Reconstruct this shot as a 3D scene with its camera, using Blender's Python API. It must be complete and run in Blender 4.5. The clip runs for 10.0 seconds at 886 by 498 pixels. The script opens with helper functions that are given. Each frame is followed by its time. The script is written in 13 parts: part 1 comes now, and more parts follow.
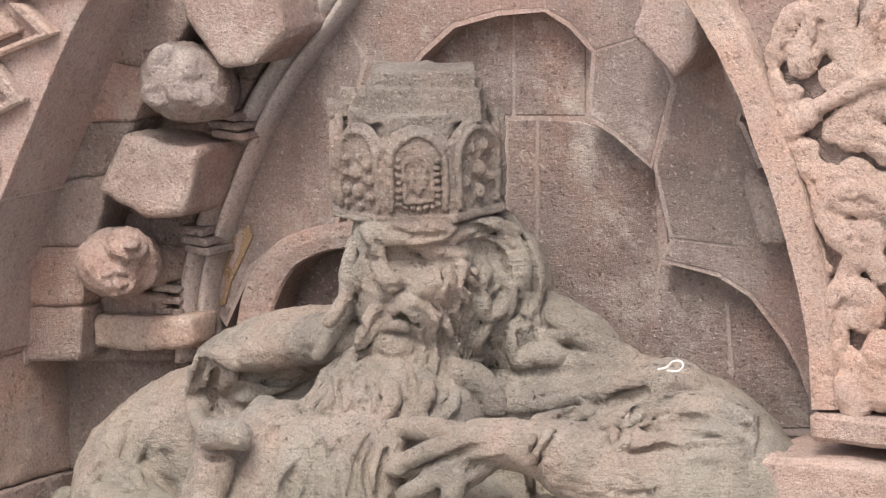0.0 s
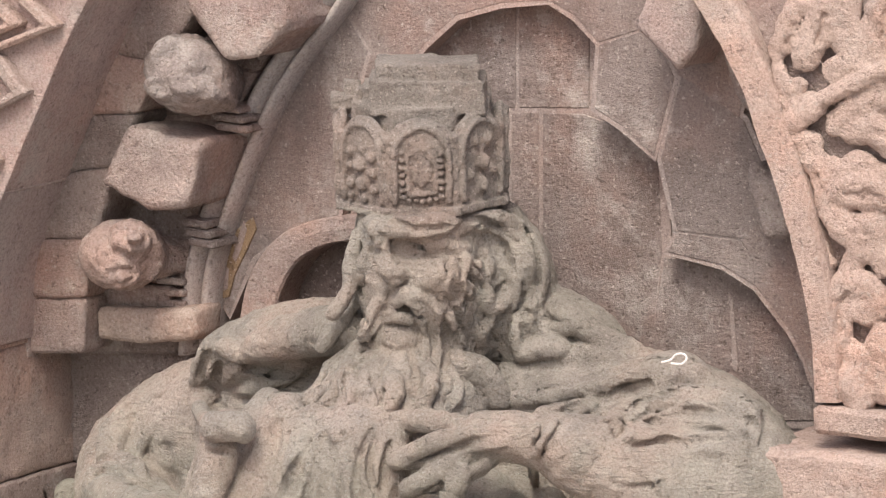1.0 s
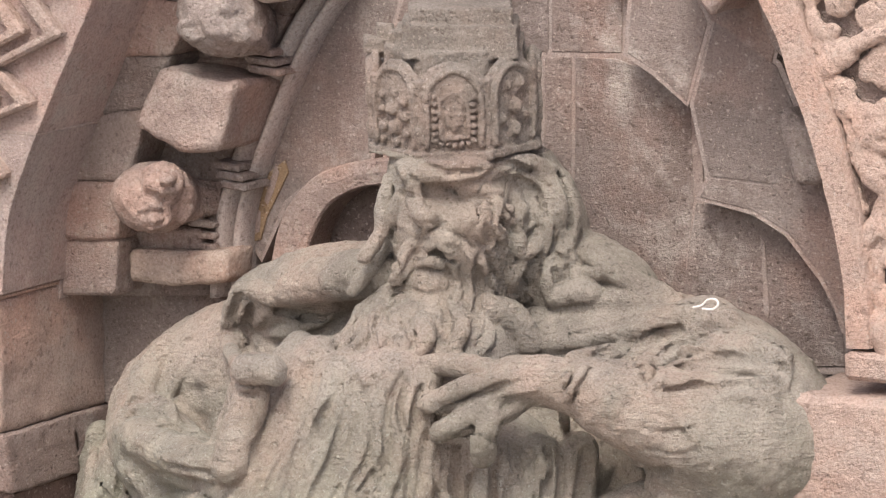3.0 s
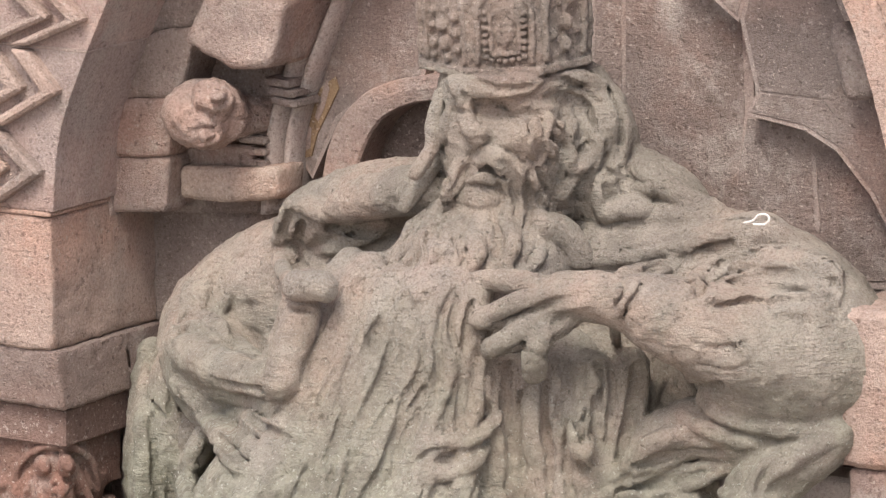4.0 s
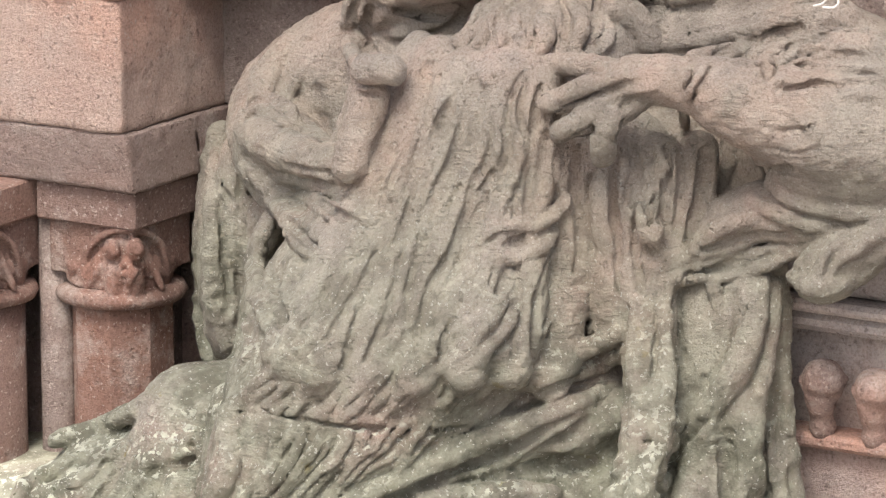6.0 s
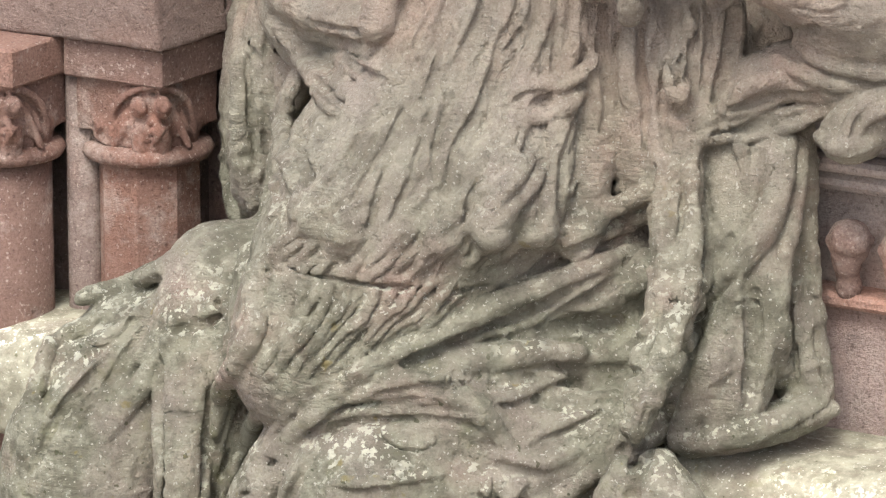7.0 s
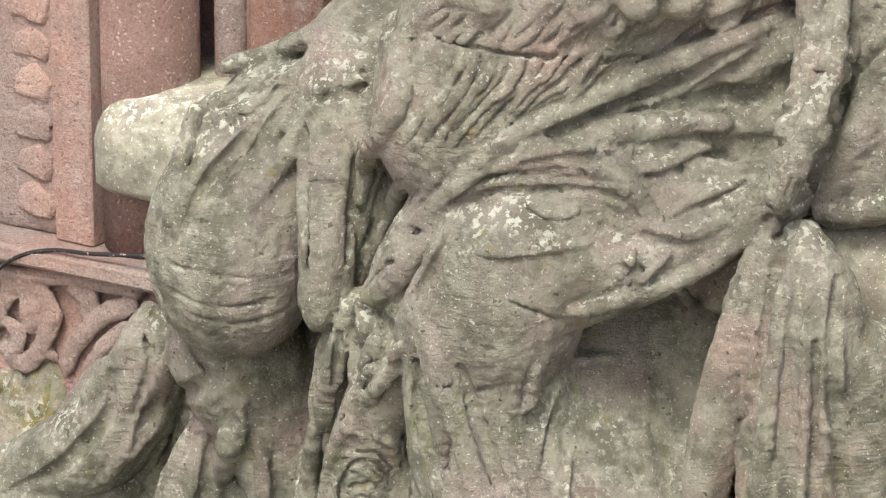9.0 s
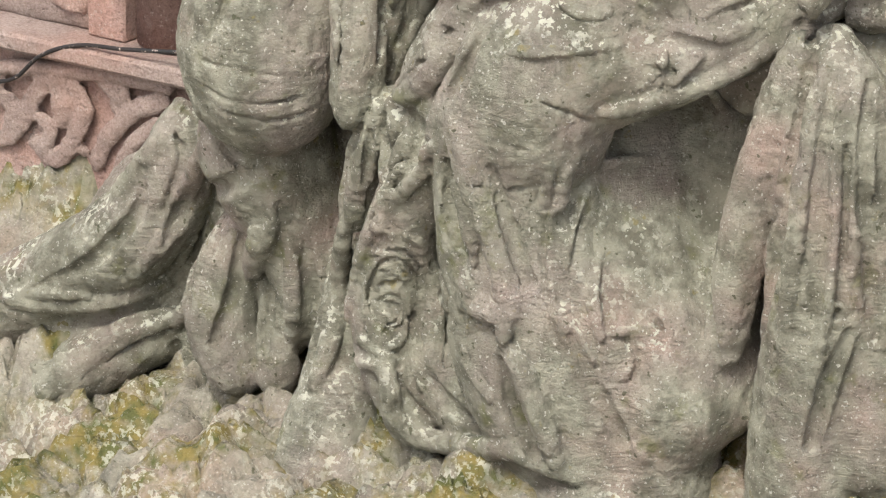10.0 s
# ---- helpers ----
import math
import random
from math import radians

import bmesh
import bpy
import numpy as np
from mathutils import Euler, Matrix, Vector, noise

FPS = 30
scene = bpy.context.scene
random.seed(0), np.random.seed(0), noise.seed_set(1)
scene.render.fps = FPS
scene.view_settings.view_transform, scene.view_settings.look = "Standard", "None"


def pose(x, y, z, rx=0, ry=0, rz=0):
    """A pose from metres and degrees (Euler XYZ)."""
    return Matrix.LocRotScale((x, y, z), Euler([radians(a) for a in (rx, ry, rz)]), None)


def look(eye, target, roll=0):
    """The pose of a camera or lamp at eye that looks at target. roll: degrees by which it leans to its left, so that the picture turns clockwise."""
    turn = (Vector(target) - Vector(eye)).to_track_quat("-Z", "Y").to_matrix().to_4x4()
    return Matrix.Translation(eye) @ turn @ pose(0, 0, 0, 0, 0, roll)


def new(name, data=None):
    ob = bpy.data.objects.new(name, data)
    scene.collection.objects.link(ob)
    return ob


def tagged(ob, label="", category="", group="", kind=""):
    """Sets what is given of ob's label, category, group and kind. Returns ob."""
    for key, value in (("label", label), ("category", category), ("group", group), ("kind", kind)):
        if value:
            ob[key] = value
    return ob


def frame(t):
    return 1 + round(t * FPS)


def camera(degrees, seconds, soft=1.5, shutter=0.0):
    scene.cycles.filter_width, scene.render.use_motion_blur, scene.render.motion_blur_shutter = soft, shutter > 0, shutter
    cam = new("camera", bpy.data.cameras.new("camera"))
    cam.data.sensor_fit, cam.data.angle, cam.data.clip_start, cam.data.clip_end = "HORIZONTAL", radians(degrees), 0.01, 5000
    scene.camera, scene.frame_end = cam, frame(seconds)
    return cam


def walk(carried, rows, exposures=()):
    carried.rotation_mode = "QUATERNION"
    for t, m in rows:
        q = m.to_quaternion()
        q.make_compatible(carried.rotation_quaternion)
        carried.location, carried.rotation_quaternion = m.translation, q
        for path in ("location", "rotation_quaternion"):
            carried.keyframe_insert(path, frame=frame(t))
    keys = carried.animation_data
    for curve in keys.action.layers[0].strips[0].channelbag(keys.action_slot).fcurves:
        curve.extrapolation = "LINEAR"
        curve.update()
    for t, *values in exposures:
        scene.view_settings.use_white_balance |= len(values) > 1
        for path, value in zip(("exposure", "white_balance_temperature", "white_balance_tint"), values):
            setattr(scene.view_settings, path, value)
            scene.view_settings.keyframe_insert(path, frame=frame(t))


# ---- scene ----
cam = camera(10.0, 10.0, soft=1.2)
STAND = (11.5, -19.919, 9.1)  # a tripod on the terrace facing the niche
TURN = 30.0
# seconds, pitch, roll, yaw
ROWS = [
    (0.0, -9.000, 0.000, 0.000),
    (0.5, -9.016, 0.068, -0.038),
    (1.0, -9.084, 0.043, 0.041),
    (1.5, -8.890, 0.209, 0.064),
    (2.0, -8.882, 0.466, 0.122),
    (2.5, -9.223, 0.455, 0.223),
    (4.0, -10.671, 0.042, 0.986),
    (4.5, -11.166, 0.161, 1.231),
    (5.0, -11.799, 0.061, 1.427),
    (5.5, -12.402, -0.114, 1.639),
    (7.0, -14.715, -0.031, 2.096),
    (7.5, -15.475, 0.019, 2.318),
    (8.0, -16.240, -0.190, 2.835),
    (8.5, -16.836, -0.434, 3.675),
    (9.0, -17.318, -0.192, 3.808),
    (9.5, -18.315, 0.253, 4.126),
    (10.0, -19.586, 0.374, 4.172),
]
walk(cam, [(t, pose(*STAND, 90 + pitch, 0, TURN + yaw) @ pose(0, 0, 0, 0, 0, roll)) for t, pitch, roll, yaw in ROWS])

# light: a bright overcast sky with a veiled, very wide sun
SUN_HIGH, SUN_ROUND = 56.0, 168.0
world = bpy.data.worlds.new("sky")
scene.world = world
world.use_nodes = True
sky = world.node_tree.nodes.new("ShaderNodeTexSky")
sky.sky_type, sky.sun_disc = "NISHITA", False
sky.sun_elevation, sky.sun_rotation = radians(SUN_HIGH), radians(SUN_ROUND)
sky.air_density, sky.dust_density, sky.ozone_density = 1.0, 6.0, 1.0
world.node_tree.links.new(sky.outputs[0], world.node_tree.nodes["Background"].inputs[0])
world.node_tree.nodes["Background"].inputs[1].default_value = 0.235
sun = new("sun", bpy.data.lights.new("sun", "SUN"))
sun.data.energy, sun.data.angle, sun.data.color = 2.3, radians(18), (0.96, 0.99, 0.95)
a, h = radians(SUN_ROUND), radians(SUN_HIGH)
sun.matrix_world = look((0, 0, 0), (-math.sin(a) * math.cos(h), -math.cos(a) * math.cos(h), -math.sin(h)))
scene.view_settings.exposure = 0.1

# materials
def stone_mat(name, low, high, grain=1.0, relief=0.5, rough=0.9, algae=0.0, lichen=0.0, vary=0.25, chisel=0.5, lime=0.0, mossy=0.0):
    """Weathered sandstone: two colours in clouds, dark and light grains, tooling relief; algae is a green film, lichen pale crusts on upward faces."""
    m = bpy.data.materials.new(name)
    m.use_nodes = True
    nt = m.node_tree
    bsdf = nt.nodes["Principled BSDF"]
    bsdf.inputs["Roughness"].default_value = rough
    bsdf.inputs["Specular IOR Level"].default_value = 0.25
    link = nt.links.new
    co = nt.nodes.new("ShaderNodeTexCoord")

    def noise_tex(scale, detail=4.0, roughness=0.6):
        n = nt.nodes.new("ShaderNodeTexNoise")
        n.inputs["Scale"].default_value, n.inputs["Detail"].default_value, n.inputs["Roughness"].default_value = scale, detail, roughness
        link(co.outputs["Object"], n.inputs["Vector"])
        return n.outputs["Fac"]

    def span(value, a, b, lo=0.0, hi=1.0):
        n = nt.nodes.new("ShaderNodeMapRange")
        link(value, n.inputs[0])
        for i, v in enumerate((a, b, lo, hi)):
            n.inputs[i + 1].default_value = v
        return n.outputs[0]

    def math_op(kind, a, b):
        n = nt.nodes.new("ShaderNodeMath")
        n.operation = kind
        for i, v in enumerate((a, b)):
            if isinstance(v, (int, float)):
                n.inputs[i].default_value = v
            else:
                link(v, n.inputs[i])
        return n.outputs[0]

    def mix(fac, a, b, kind="MIX"):
        n = nt.nodes.new("ShaderNodeMix")
        n.data_type, n.blend_type = "RGBA", kind
        for i, v in ((0, fac), (6, a), (7, b)):
            if isinstance(v, (int, float)):
                n.inputs[i].default_value = v
            elif isinstance(v, tuple):
                n.inputs[i].default_value = (*v, 1)
            else:
                link(v, n.inputs[i])
        return n.outputs[2]

    colour = mix(span(noise_tex(1.6, 5), 0.32, 0.68), low, high)
    warm = tuple(min(1, c * k) for c, k in zip(high, (1.03, 0.85, 0.79)))
    cool = tuple(c * k for c, k in zip(low, (0.80, 0.83, 0.84)))
    colour = mix(span(noise_tex(1.3, 5, 0.6), 0.48, 0.64, 0.0, 0.8), colour, warm)
    colour = mix(span(noise_tex(3.3, 5, 0.65), 0.52, 0.70, 0.0, 0.6), colour, cool)
    colour = mix(span(noise_tex(7.5, 4, 0.7), 0.56, 0.70, 0.0, 0.5), colour, tuple(min(1, c * 1.22) for c in high))
    each = nt.nodes.new("ShaderNodeObjectInfo").outputs["Random"]
    tone = math_op("ADD", span(each, 0, 1, 1 - vary, 1 + vary * 0.6), 0.0)
    n = nt.nodes.new("ShaderNodeHueSaturation")
    link(tone, n.inputs["Value"])
    link(span(each, 0, 1, 0.85, 1.12), n.inputs["Saturation"])
    link(colour, n.inputs["Color"])
    colour = n.outputs[0]
    if lime:
        colour = mix(span(noise_tex(2.1, 7, 0.72), 0.53, 0.70, 0.0, lime), colour, (0.60, 0.53, 0.485))
        colour = mix(span(noise_tex(11, 5, 0.7), 0.60, 0.70, 0.0, 0.7 * lime), colour, mix(1.0, colour, (0.6, 0.56, 0.55), "MULTIPLY"))
    # grain: dark pits and pale grains
    fine = noise_tex(70 * grain, 3, 0.7)
    colour = mix(span(fine, 0.44, 0.62, 0.0, 0.6), colour, mix(1.0, colour, (0.62, 0.58, 0.56), "MULTIPLY"))
    pale = noise_tex(48 * grain, 2, 0.5)
    colour = mix(span(pale, 0.62, 0.70, 0.0, 0.5), colour, (0.62, 0.52, 0.46))
    pits = noise_tex(34 * grain, 3, 0.6)
    colour = mix(span(pits, 0.60, 0.68, 0.0, 0.55), colour, mix(1.0, colour, (0.45, 0.42, 0.42), "MULTIPLY"))
    # streaks that run down
    mp = nt.nodes.new("ShaderNodeMapping")
    mp.inputs["Scale"].default_value = (7, 7, 0.5)
    link(co.outputs["Object"], mp.inputs["Vector"])
    st = nt.nodes.new("ShaderNodeTexNoise")
    st.inputs["Scale"].default_value = 1.0
    st.inputs["Detail"].default_value = 4
    link(mp.outputs[0], st.inputs["Vector"])
    colour = mix(span(st.outputs["Fac"], 0.5, 0.75, 0.0, 0.4), colour, mix(1.0, colour, (0.72, 0.72, 0.70), "MULTIPLY"))
    geo = nt.nodes.new("ShaderNodeNewGeometry")
    sep = nt.nodes.new("ShaderNodeSeparateXYZ")
    link(geo.outputs["Normal"], sep.inputs[0])
    up = sep.outputs["Z"]
    pos = nt.nodes.new("ShaderNodeSeparateXYZ")
    link(co.outputs["Object"], pos.inputs[0])
    if algae:
        film = math_op("MULTIPLY", span(noise_tex(2.2, 5), 0.27, 0.55), span(pos.outputs["Z"], 4.9, 3.1, 0.2 * algae, algae))
        colour = mix(film, colour, mix(span(noise_tex(6.0, 5, 0.7), 0.42, 0.60), (0.22, 0.22, 0.165), (0.46, 0.46, 0.36)))
        moss = math_op("MULTIPLY", span(noise_tex(5.0, 4), 0.60, 0.72), span(pos.outputs["Z"], 3.6, 1.5, 0.0, 0.75 * algae))
        colour = mix(moss, colour, (0.22, 0.23, 0.10))
    if mossy:
        green = math_op("MULTIPLY", span(noise_tex(1.9, 6, 0.7), 0.45, 0.56), span(up, 0.1, 0.6, 0.0, mossy))
        colour = mix(green, colour, mix(span(noise_tex(9, 3), 0.4, 0.6), (0.12, 0.13, 0.045), (0.26, 0.21, 0.07)))
    if lichen:
        spots = math_op("MULTIPLY", span(noise_tex(26, 3, 0.6), 0.53, 0.57), span(up, 0.15, 0.6))
        spots = math_op("MULTIPLY", spots, span(noise_tex(2.6, 3), 0.46, 0.60, 0.0, lichen))
        spots = math_op("MULTIPLY", spots, span(pos.outputs["Z"], 4.2, 3.0, 0.12, 1.0))
        colour = mix(spots, colour, (0.80, 0.81, 0.68))
        dots = math_op("MULTIPLY", span(noise_tex(55, 2, 0.5), 0.655, 0.69), span(pos.outputs["Z"], 5.2, 3.4, 0.0, 0.7 * lichen))
        colour = mix(dots, colour, (0.78, 0.78, 0.70))
        holes = math_op("MULTIPLY", span(noise_tex(22, 2, 0.5), 0.70, 0.735), span(pos.outputs["Z"], 3.6, 2.8, 0.0, 0.7))
        colour = mix(holes, colour, (0.09, 0.10, 0.05))
        ochre = math_op("MULTIPLY", span(noise_tex(9, 3), 0.68, 0.74), span(pos.outputs["Z"], 4.4, 3.0, 0.0, 0.5))
        colour = mix(ochre, colour, (0.36, 0.29, 0.08))
    link(colour, bsdf.inputs["Base Color"])
    # relief: pitted, tooled surface
    b1 = nt.nodes.new("ShaderNodeBump")
    b1.inputs["Strength"].default_value, b1.inputs["Distance"].default_value = relief, 0.02
    cm = nt.nodes.new("ShaderNodeMapping")
    cm.inputs["Rotation"].default_value = (0.5, 0.4, 0.6)
    cm.inputs["Scale"].default_value = (9, 9, 55)
    link(co.outputs["Object"], cm.inputs["Vector"])
    cn = nt.nodes.new("ShaderNodeTexNoise")
    cn.inputs["Scale"].default_value, cn.inputs["Detail"].default_value = 1.0, 3
    link(cm.outputs[0], cn.inputs["Vector"])
    tooled = math_op("MULTIPLY", cn.outputs["Fac"], math_op("MULTIPLY", span(noise_tex(1.7, 2), 0.42, 0.62), chisel))
    height = math_op("ADD", tooled, math_op("ADD", math_op("MULTIPLY", noise_tex(22 * grain, 4, 0.65), 1.0), math_op("SUBTRACT", math_op("MULTIPLY", noise_tex(75 * grain, 4, 0.8), 1.2), span(pits, 0.58, 0.68, 0.0, 0.35))))
    link(height, b1.inputs["Height"])
    link(b1.outputs[0], bsdf.inputs["Normal"])
    return m


RED = stone_mat("red_sandstone", (0.45, 0.31, 0.27), (0.56, 0.42, 0.37), grain=1.0, relief=1.0, lime=0.8)
PINK = stone_mat("pink_sandstone", (0.5, 0.365, 0.315), (0.6, 0.47, 0.41), grain=1.0, relief=1.0, lime=0.5)
DARK_RED = stone_mat("dark_red_sandstone", (0.5, 0.375, 0.34), (0.6, 0.475, 0.435), grain=1.0, relief=1.0, vary=0.1, lime=0.8)
WALL = stone_mat("wall_sandstone", (0.38, 0.285, 0.26), (0.51, 0.42, 0.38), grain=1.0, relief=1.0, lime=0.8)
MORTAR = stone_mat("lime_mortar", (0.285, 0.22, 0.2), (0.41, 0.34, 0.31), grain=1.5, relief=0.4, vary=0.05)
STATUE = stone_mat("weathered_statue_stone", (0.37, 0.305, 0.26), (0.62, 0.535, 0.465), grain=1.2, relief=1.15, chisel=1.1, algae=0.95, lichen=1.0, vary=0.0)
THRONE = stone_mat("throne_stone", (0.29, 0.255, 0.21), (0.38, 0.335, 0.28), relief=0.4, algae=0.8, lichen=1.0, vary=0.05)
# the wall's sandstone with the niche's shade darkened into its colour
RECESS = stone_mat("shaded_recess_sandstone", (0.22, 0.165, 0.148), (0.38, 0.31, 0.283), relief=0.8, vary=0.12, lime=0.8)
GREY = stone_mat("grey_stained_sandstone", (0.46, 0.405, 0.38), (0.58, 0.515, 0.48), relief=0.6, vary=0.08, lime=0.8)
OCHRE = stone_mat("ochre_stained_sandstone", (0.44, 0.35, 0.3), (0.53, 0.44, 0.385), relief=0.8, vary=0.1)
COLUMN = stone_mat("deep_red_sandstone", (0.225, 0.137, 0.113), (0.355, 0.235, 0.197), relief=0.8, vary=0.15, lime=0.7)
CROWN = stone_mat("dark_weathered_crown_stone", (0.25, 0.205, 0.175), (0.40, 0.34, 0.295), grain=1.2, relief=1.0, vary=0.0)
# unseen ground, made pale so that it throws light up under the arches
BOUNCE = stone_mat("bounce_ground", (0.50, 0.46, 0.41), (0.60, 0.56, 0.51), relief=0.5, vary=0.0)
CABLE = stone_mat("cable_rubber", (0.02, 0.02, 0.022), (0.03, 0.03, 0.03), relief=0.0, rough=0.5, vary=0.0)
WHITE = stone_mat("white_plastic", (0.75, 0.75, 0.74), (0.82, 0.82, 0.8), relief=0.0, rough=0.4, vary=0.0)
OLD_PAINT = stone_mat("flaked_brown_paint", (0.24, 0.16, 0.09), (0.33, 0.24, 0.15), relief=0.4, vary=0.0)
ROCK = stone_mat("lichened_rock", (0.19, 0.165, 0.14), (0.47, 0.42, 0.365), grain=0.8, relief=1.0, algae=0.55, lichen=0.5, vary=0.1, mossy=1.0)


# helpers of the mason
def thing(name, at, label, category, group="", kind=""):
    ob = new(name)
    ob.location = at
    ob.empty_display_size = 0.1
    return tagged(ob, label, category, group, kind)


def part(name, bm, material, parent, label=""):
    """Links a bmesh in world places as one mesh object under a thing or a part."""
    me = bpy.data.meshes.new(name)
    bm.to_mesh(me)
    bm.free()
    me.materials.append(material)
    ob = new(name, me)
    if parent is not None:
        ob.parent = parent
        top, place = parent, Matrix()
        while top is not None:
            place = top.matrix_basis @ place
            top = top.parent
        ob.matrix_parent_inverse = place.inverted()
    if label:
        ob["label"] = label
    return ob


def smooth(ob):
    for p in ob.data.polygons:
        p.use_smooth = True
    return ob


def slab(outline, front, back, bevel=0.012, wobble=0.0):
    """A stone with an outline (x, z), its face at y = -front and its back at y = -back, edges chipped round."""
    bm = bmesh.new()
    near = [bm.verts.new((x, -front, z)) for x, z in outline]
    far = [bm.verts.new((x, -back, z)) for x, z in outline]
    n = len(near)
    bm.faces.new(near)
    bm.faces.new(far[::-1])
    for i in range(n):
        bm.faces.new((near[i], far[i], far[(i + 1) % n], near[(i + 1) % n]))
    bmesh.ops.recalc_face_normals(bm, faces=bm.faces)
    if bevel:
        bmesh.ops.bevel(bm, geom=[e for e in bm.edges], offset=bevel, segments=1, affect="EDGES", clamp_overlap=True)
    if wobble > 0.005:  # a hewn block: worn arrises and a dented face
        bmesh.ops.triangulate(bm, faces=bm.faces)
        for _ in range(7):
            long = [e for e in bm.edges if e.calc_length() > 0.05]
            if not long or len(bm.faces) > 12000:
                break
            bmesh.ops.subdivide_edges(bm, edges=long, cuts=1)
            bmesh.ops.triangulate(bm, faces=[f for f in bm.faces if len(f.verts) > 3])
        for v in bm.verts:
            v.co += wobble * (noise.noise_vector(v.co * 4.0) + 0.6 * noise.noise_vector(v.co * 11.0) + 0.45 * noise.noise_vector(v.co * 26.0))
        for f in bm.faces:
            f.smooth = True
    elif wobble:
        for v in bm.verts:
            v.co += wobble * noise.noise_vector(v.co * 4.0)
    return bm


def grown(outline, by):
    """An outline (x, z) pushed outwards all round."""
    n = len(outline)
    area = sum(outline[i][0] * outline[(i + 1) % n][1] - outline[(i + 1) % n][0] * outline[i][1] for i in range(n))
    side = 1 if area > 0 else -1
    out = []
    for i in range(n):
        p, c, q = Vector(outline[i - 1]), Vector(outline[i]), Vector(outline[(i + 1) % n])
        u, v = (c - p).normalized(), (q - c).normalized()
        m = Vector((u.y + v.y, -u.x - v.x)) * side
        out.append(tuple(c + by * m.normalized()))
    return out


def glide(points, n):
    """A smooth curve of n + 1 places through points (Catmull-Rom)."""
    p = [Vector(q) for q in points]
    p = [2 * p[0] - p[1]] + p + [2 * p[-1] - p[-2]]
    out = []
    for i in range(n + 1):
        u = i / n * (len(p) - 3)
        k = min(int(u), len(p) - 4)
        t = u - k
        a, b, c, d = p[k:k + 4]
        out.append(0.5 * (2 * b + (c - a) * t + (2 * a - 5 * b + 4 * c - d) * t * t + (3 * b - a - 3 * c + d) * t ** 3))
    return out


def band(inner, outer, profile, n=48, wobble=0.0):
    """A curved moulding between two curves (x, z): profile rows (share from inner to outer, depth)."""
    bm = bmesh.new()
    rows = [[bm.verts.new((a.x + s * (b.x - a.x), -d, a.y + s * (b.y - a.y))) for s, d in profile] for a, b in zip(glide(inner, n), glide(outer, n))]
    m = len(profile)
    for r, q in zip(rows[:-1], rows[1:]):
        for i in range(m):
            bm.faces.new((r[i], r[(i + 1) % m], q[(i + 1) % m], q[i]))
    bm.faces.new(rows[0])
    bm.faces.new(rows[-1][::-1])
    bmesh.ops.recalc_face_normals(bm, faces=bm.faces)
    for v in bm.verts:
        v.co += wobble * (noise.noise_vector(v.co * 5) + 0.5 * noise.noise_vector(v.co * 14))
    return bm


def box(x0, x1, d0, d1, z0, z1, bevel=0.012, wobble=0.0):
    return slab([(x0, z0), (x1, z0), (x1, z1), (x0, z1)], d1, d0, bevel, wobble)


def turned(centre, profile, sides=32, spin=0.0):
    """A turned solid about an upright axis at (x, y): profile rows (radius, z)."""
    bm = bmesh.new()
    rings = [[bm.verts.new((centre[0] + r * math.cos(spin + 2 * math.pi * i / sides), centre[1] + r * math.sin(spin + 2 * math.pi * i / sides), z)) for i in range(sides)]
             for r, z in profile]
    for a, b in zip(rings[:-1], rings[1:]):
        for i in range(sides):
            bm.faces.new((a[i], a[(i + 1) % sides], b[(i + 1) % sides], b[i]))
    bm.faces.new(rings[0][::-1])
    bm.faces.new(rings[-1])
    bmesh.ops.recalc_face_normals(bm, faces=bm.faces)
    return bm


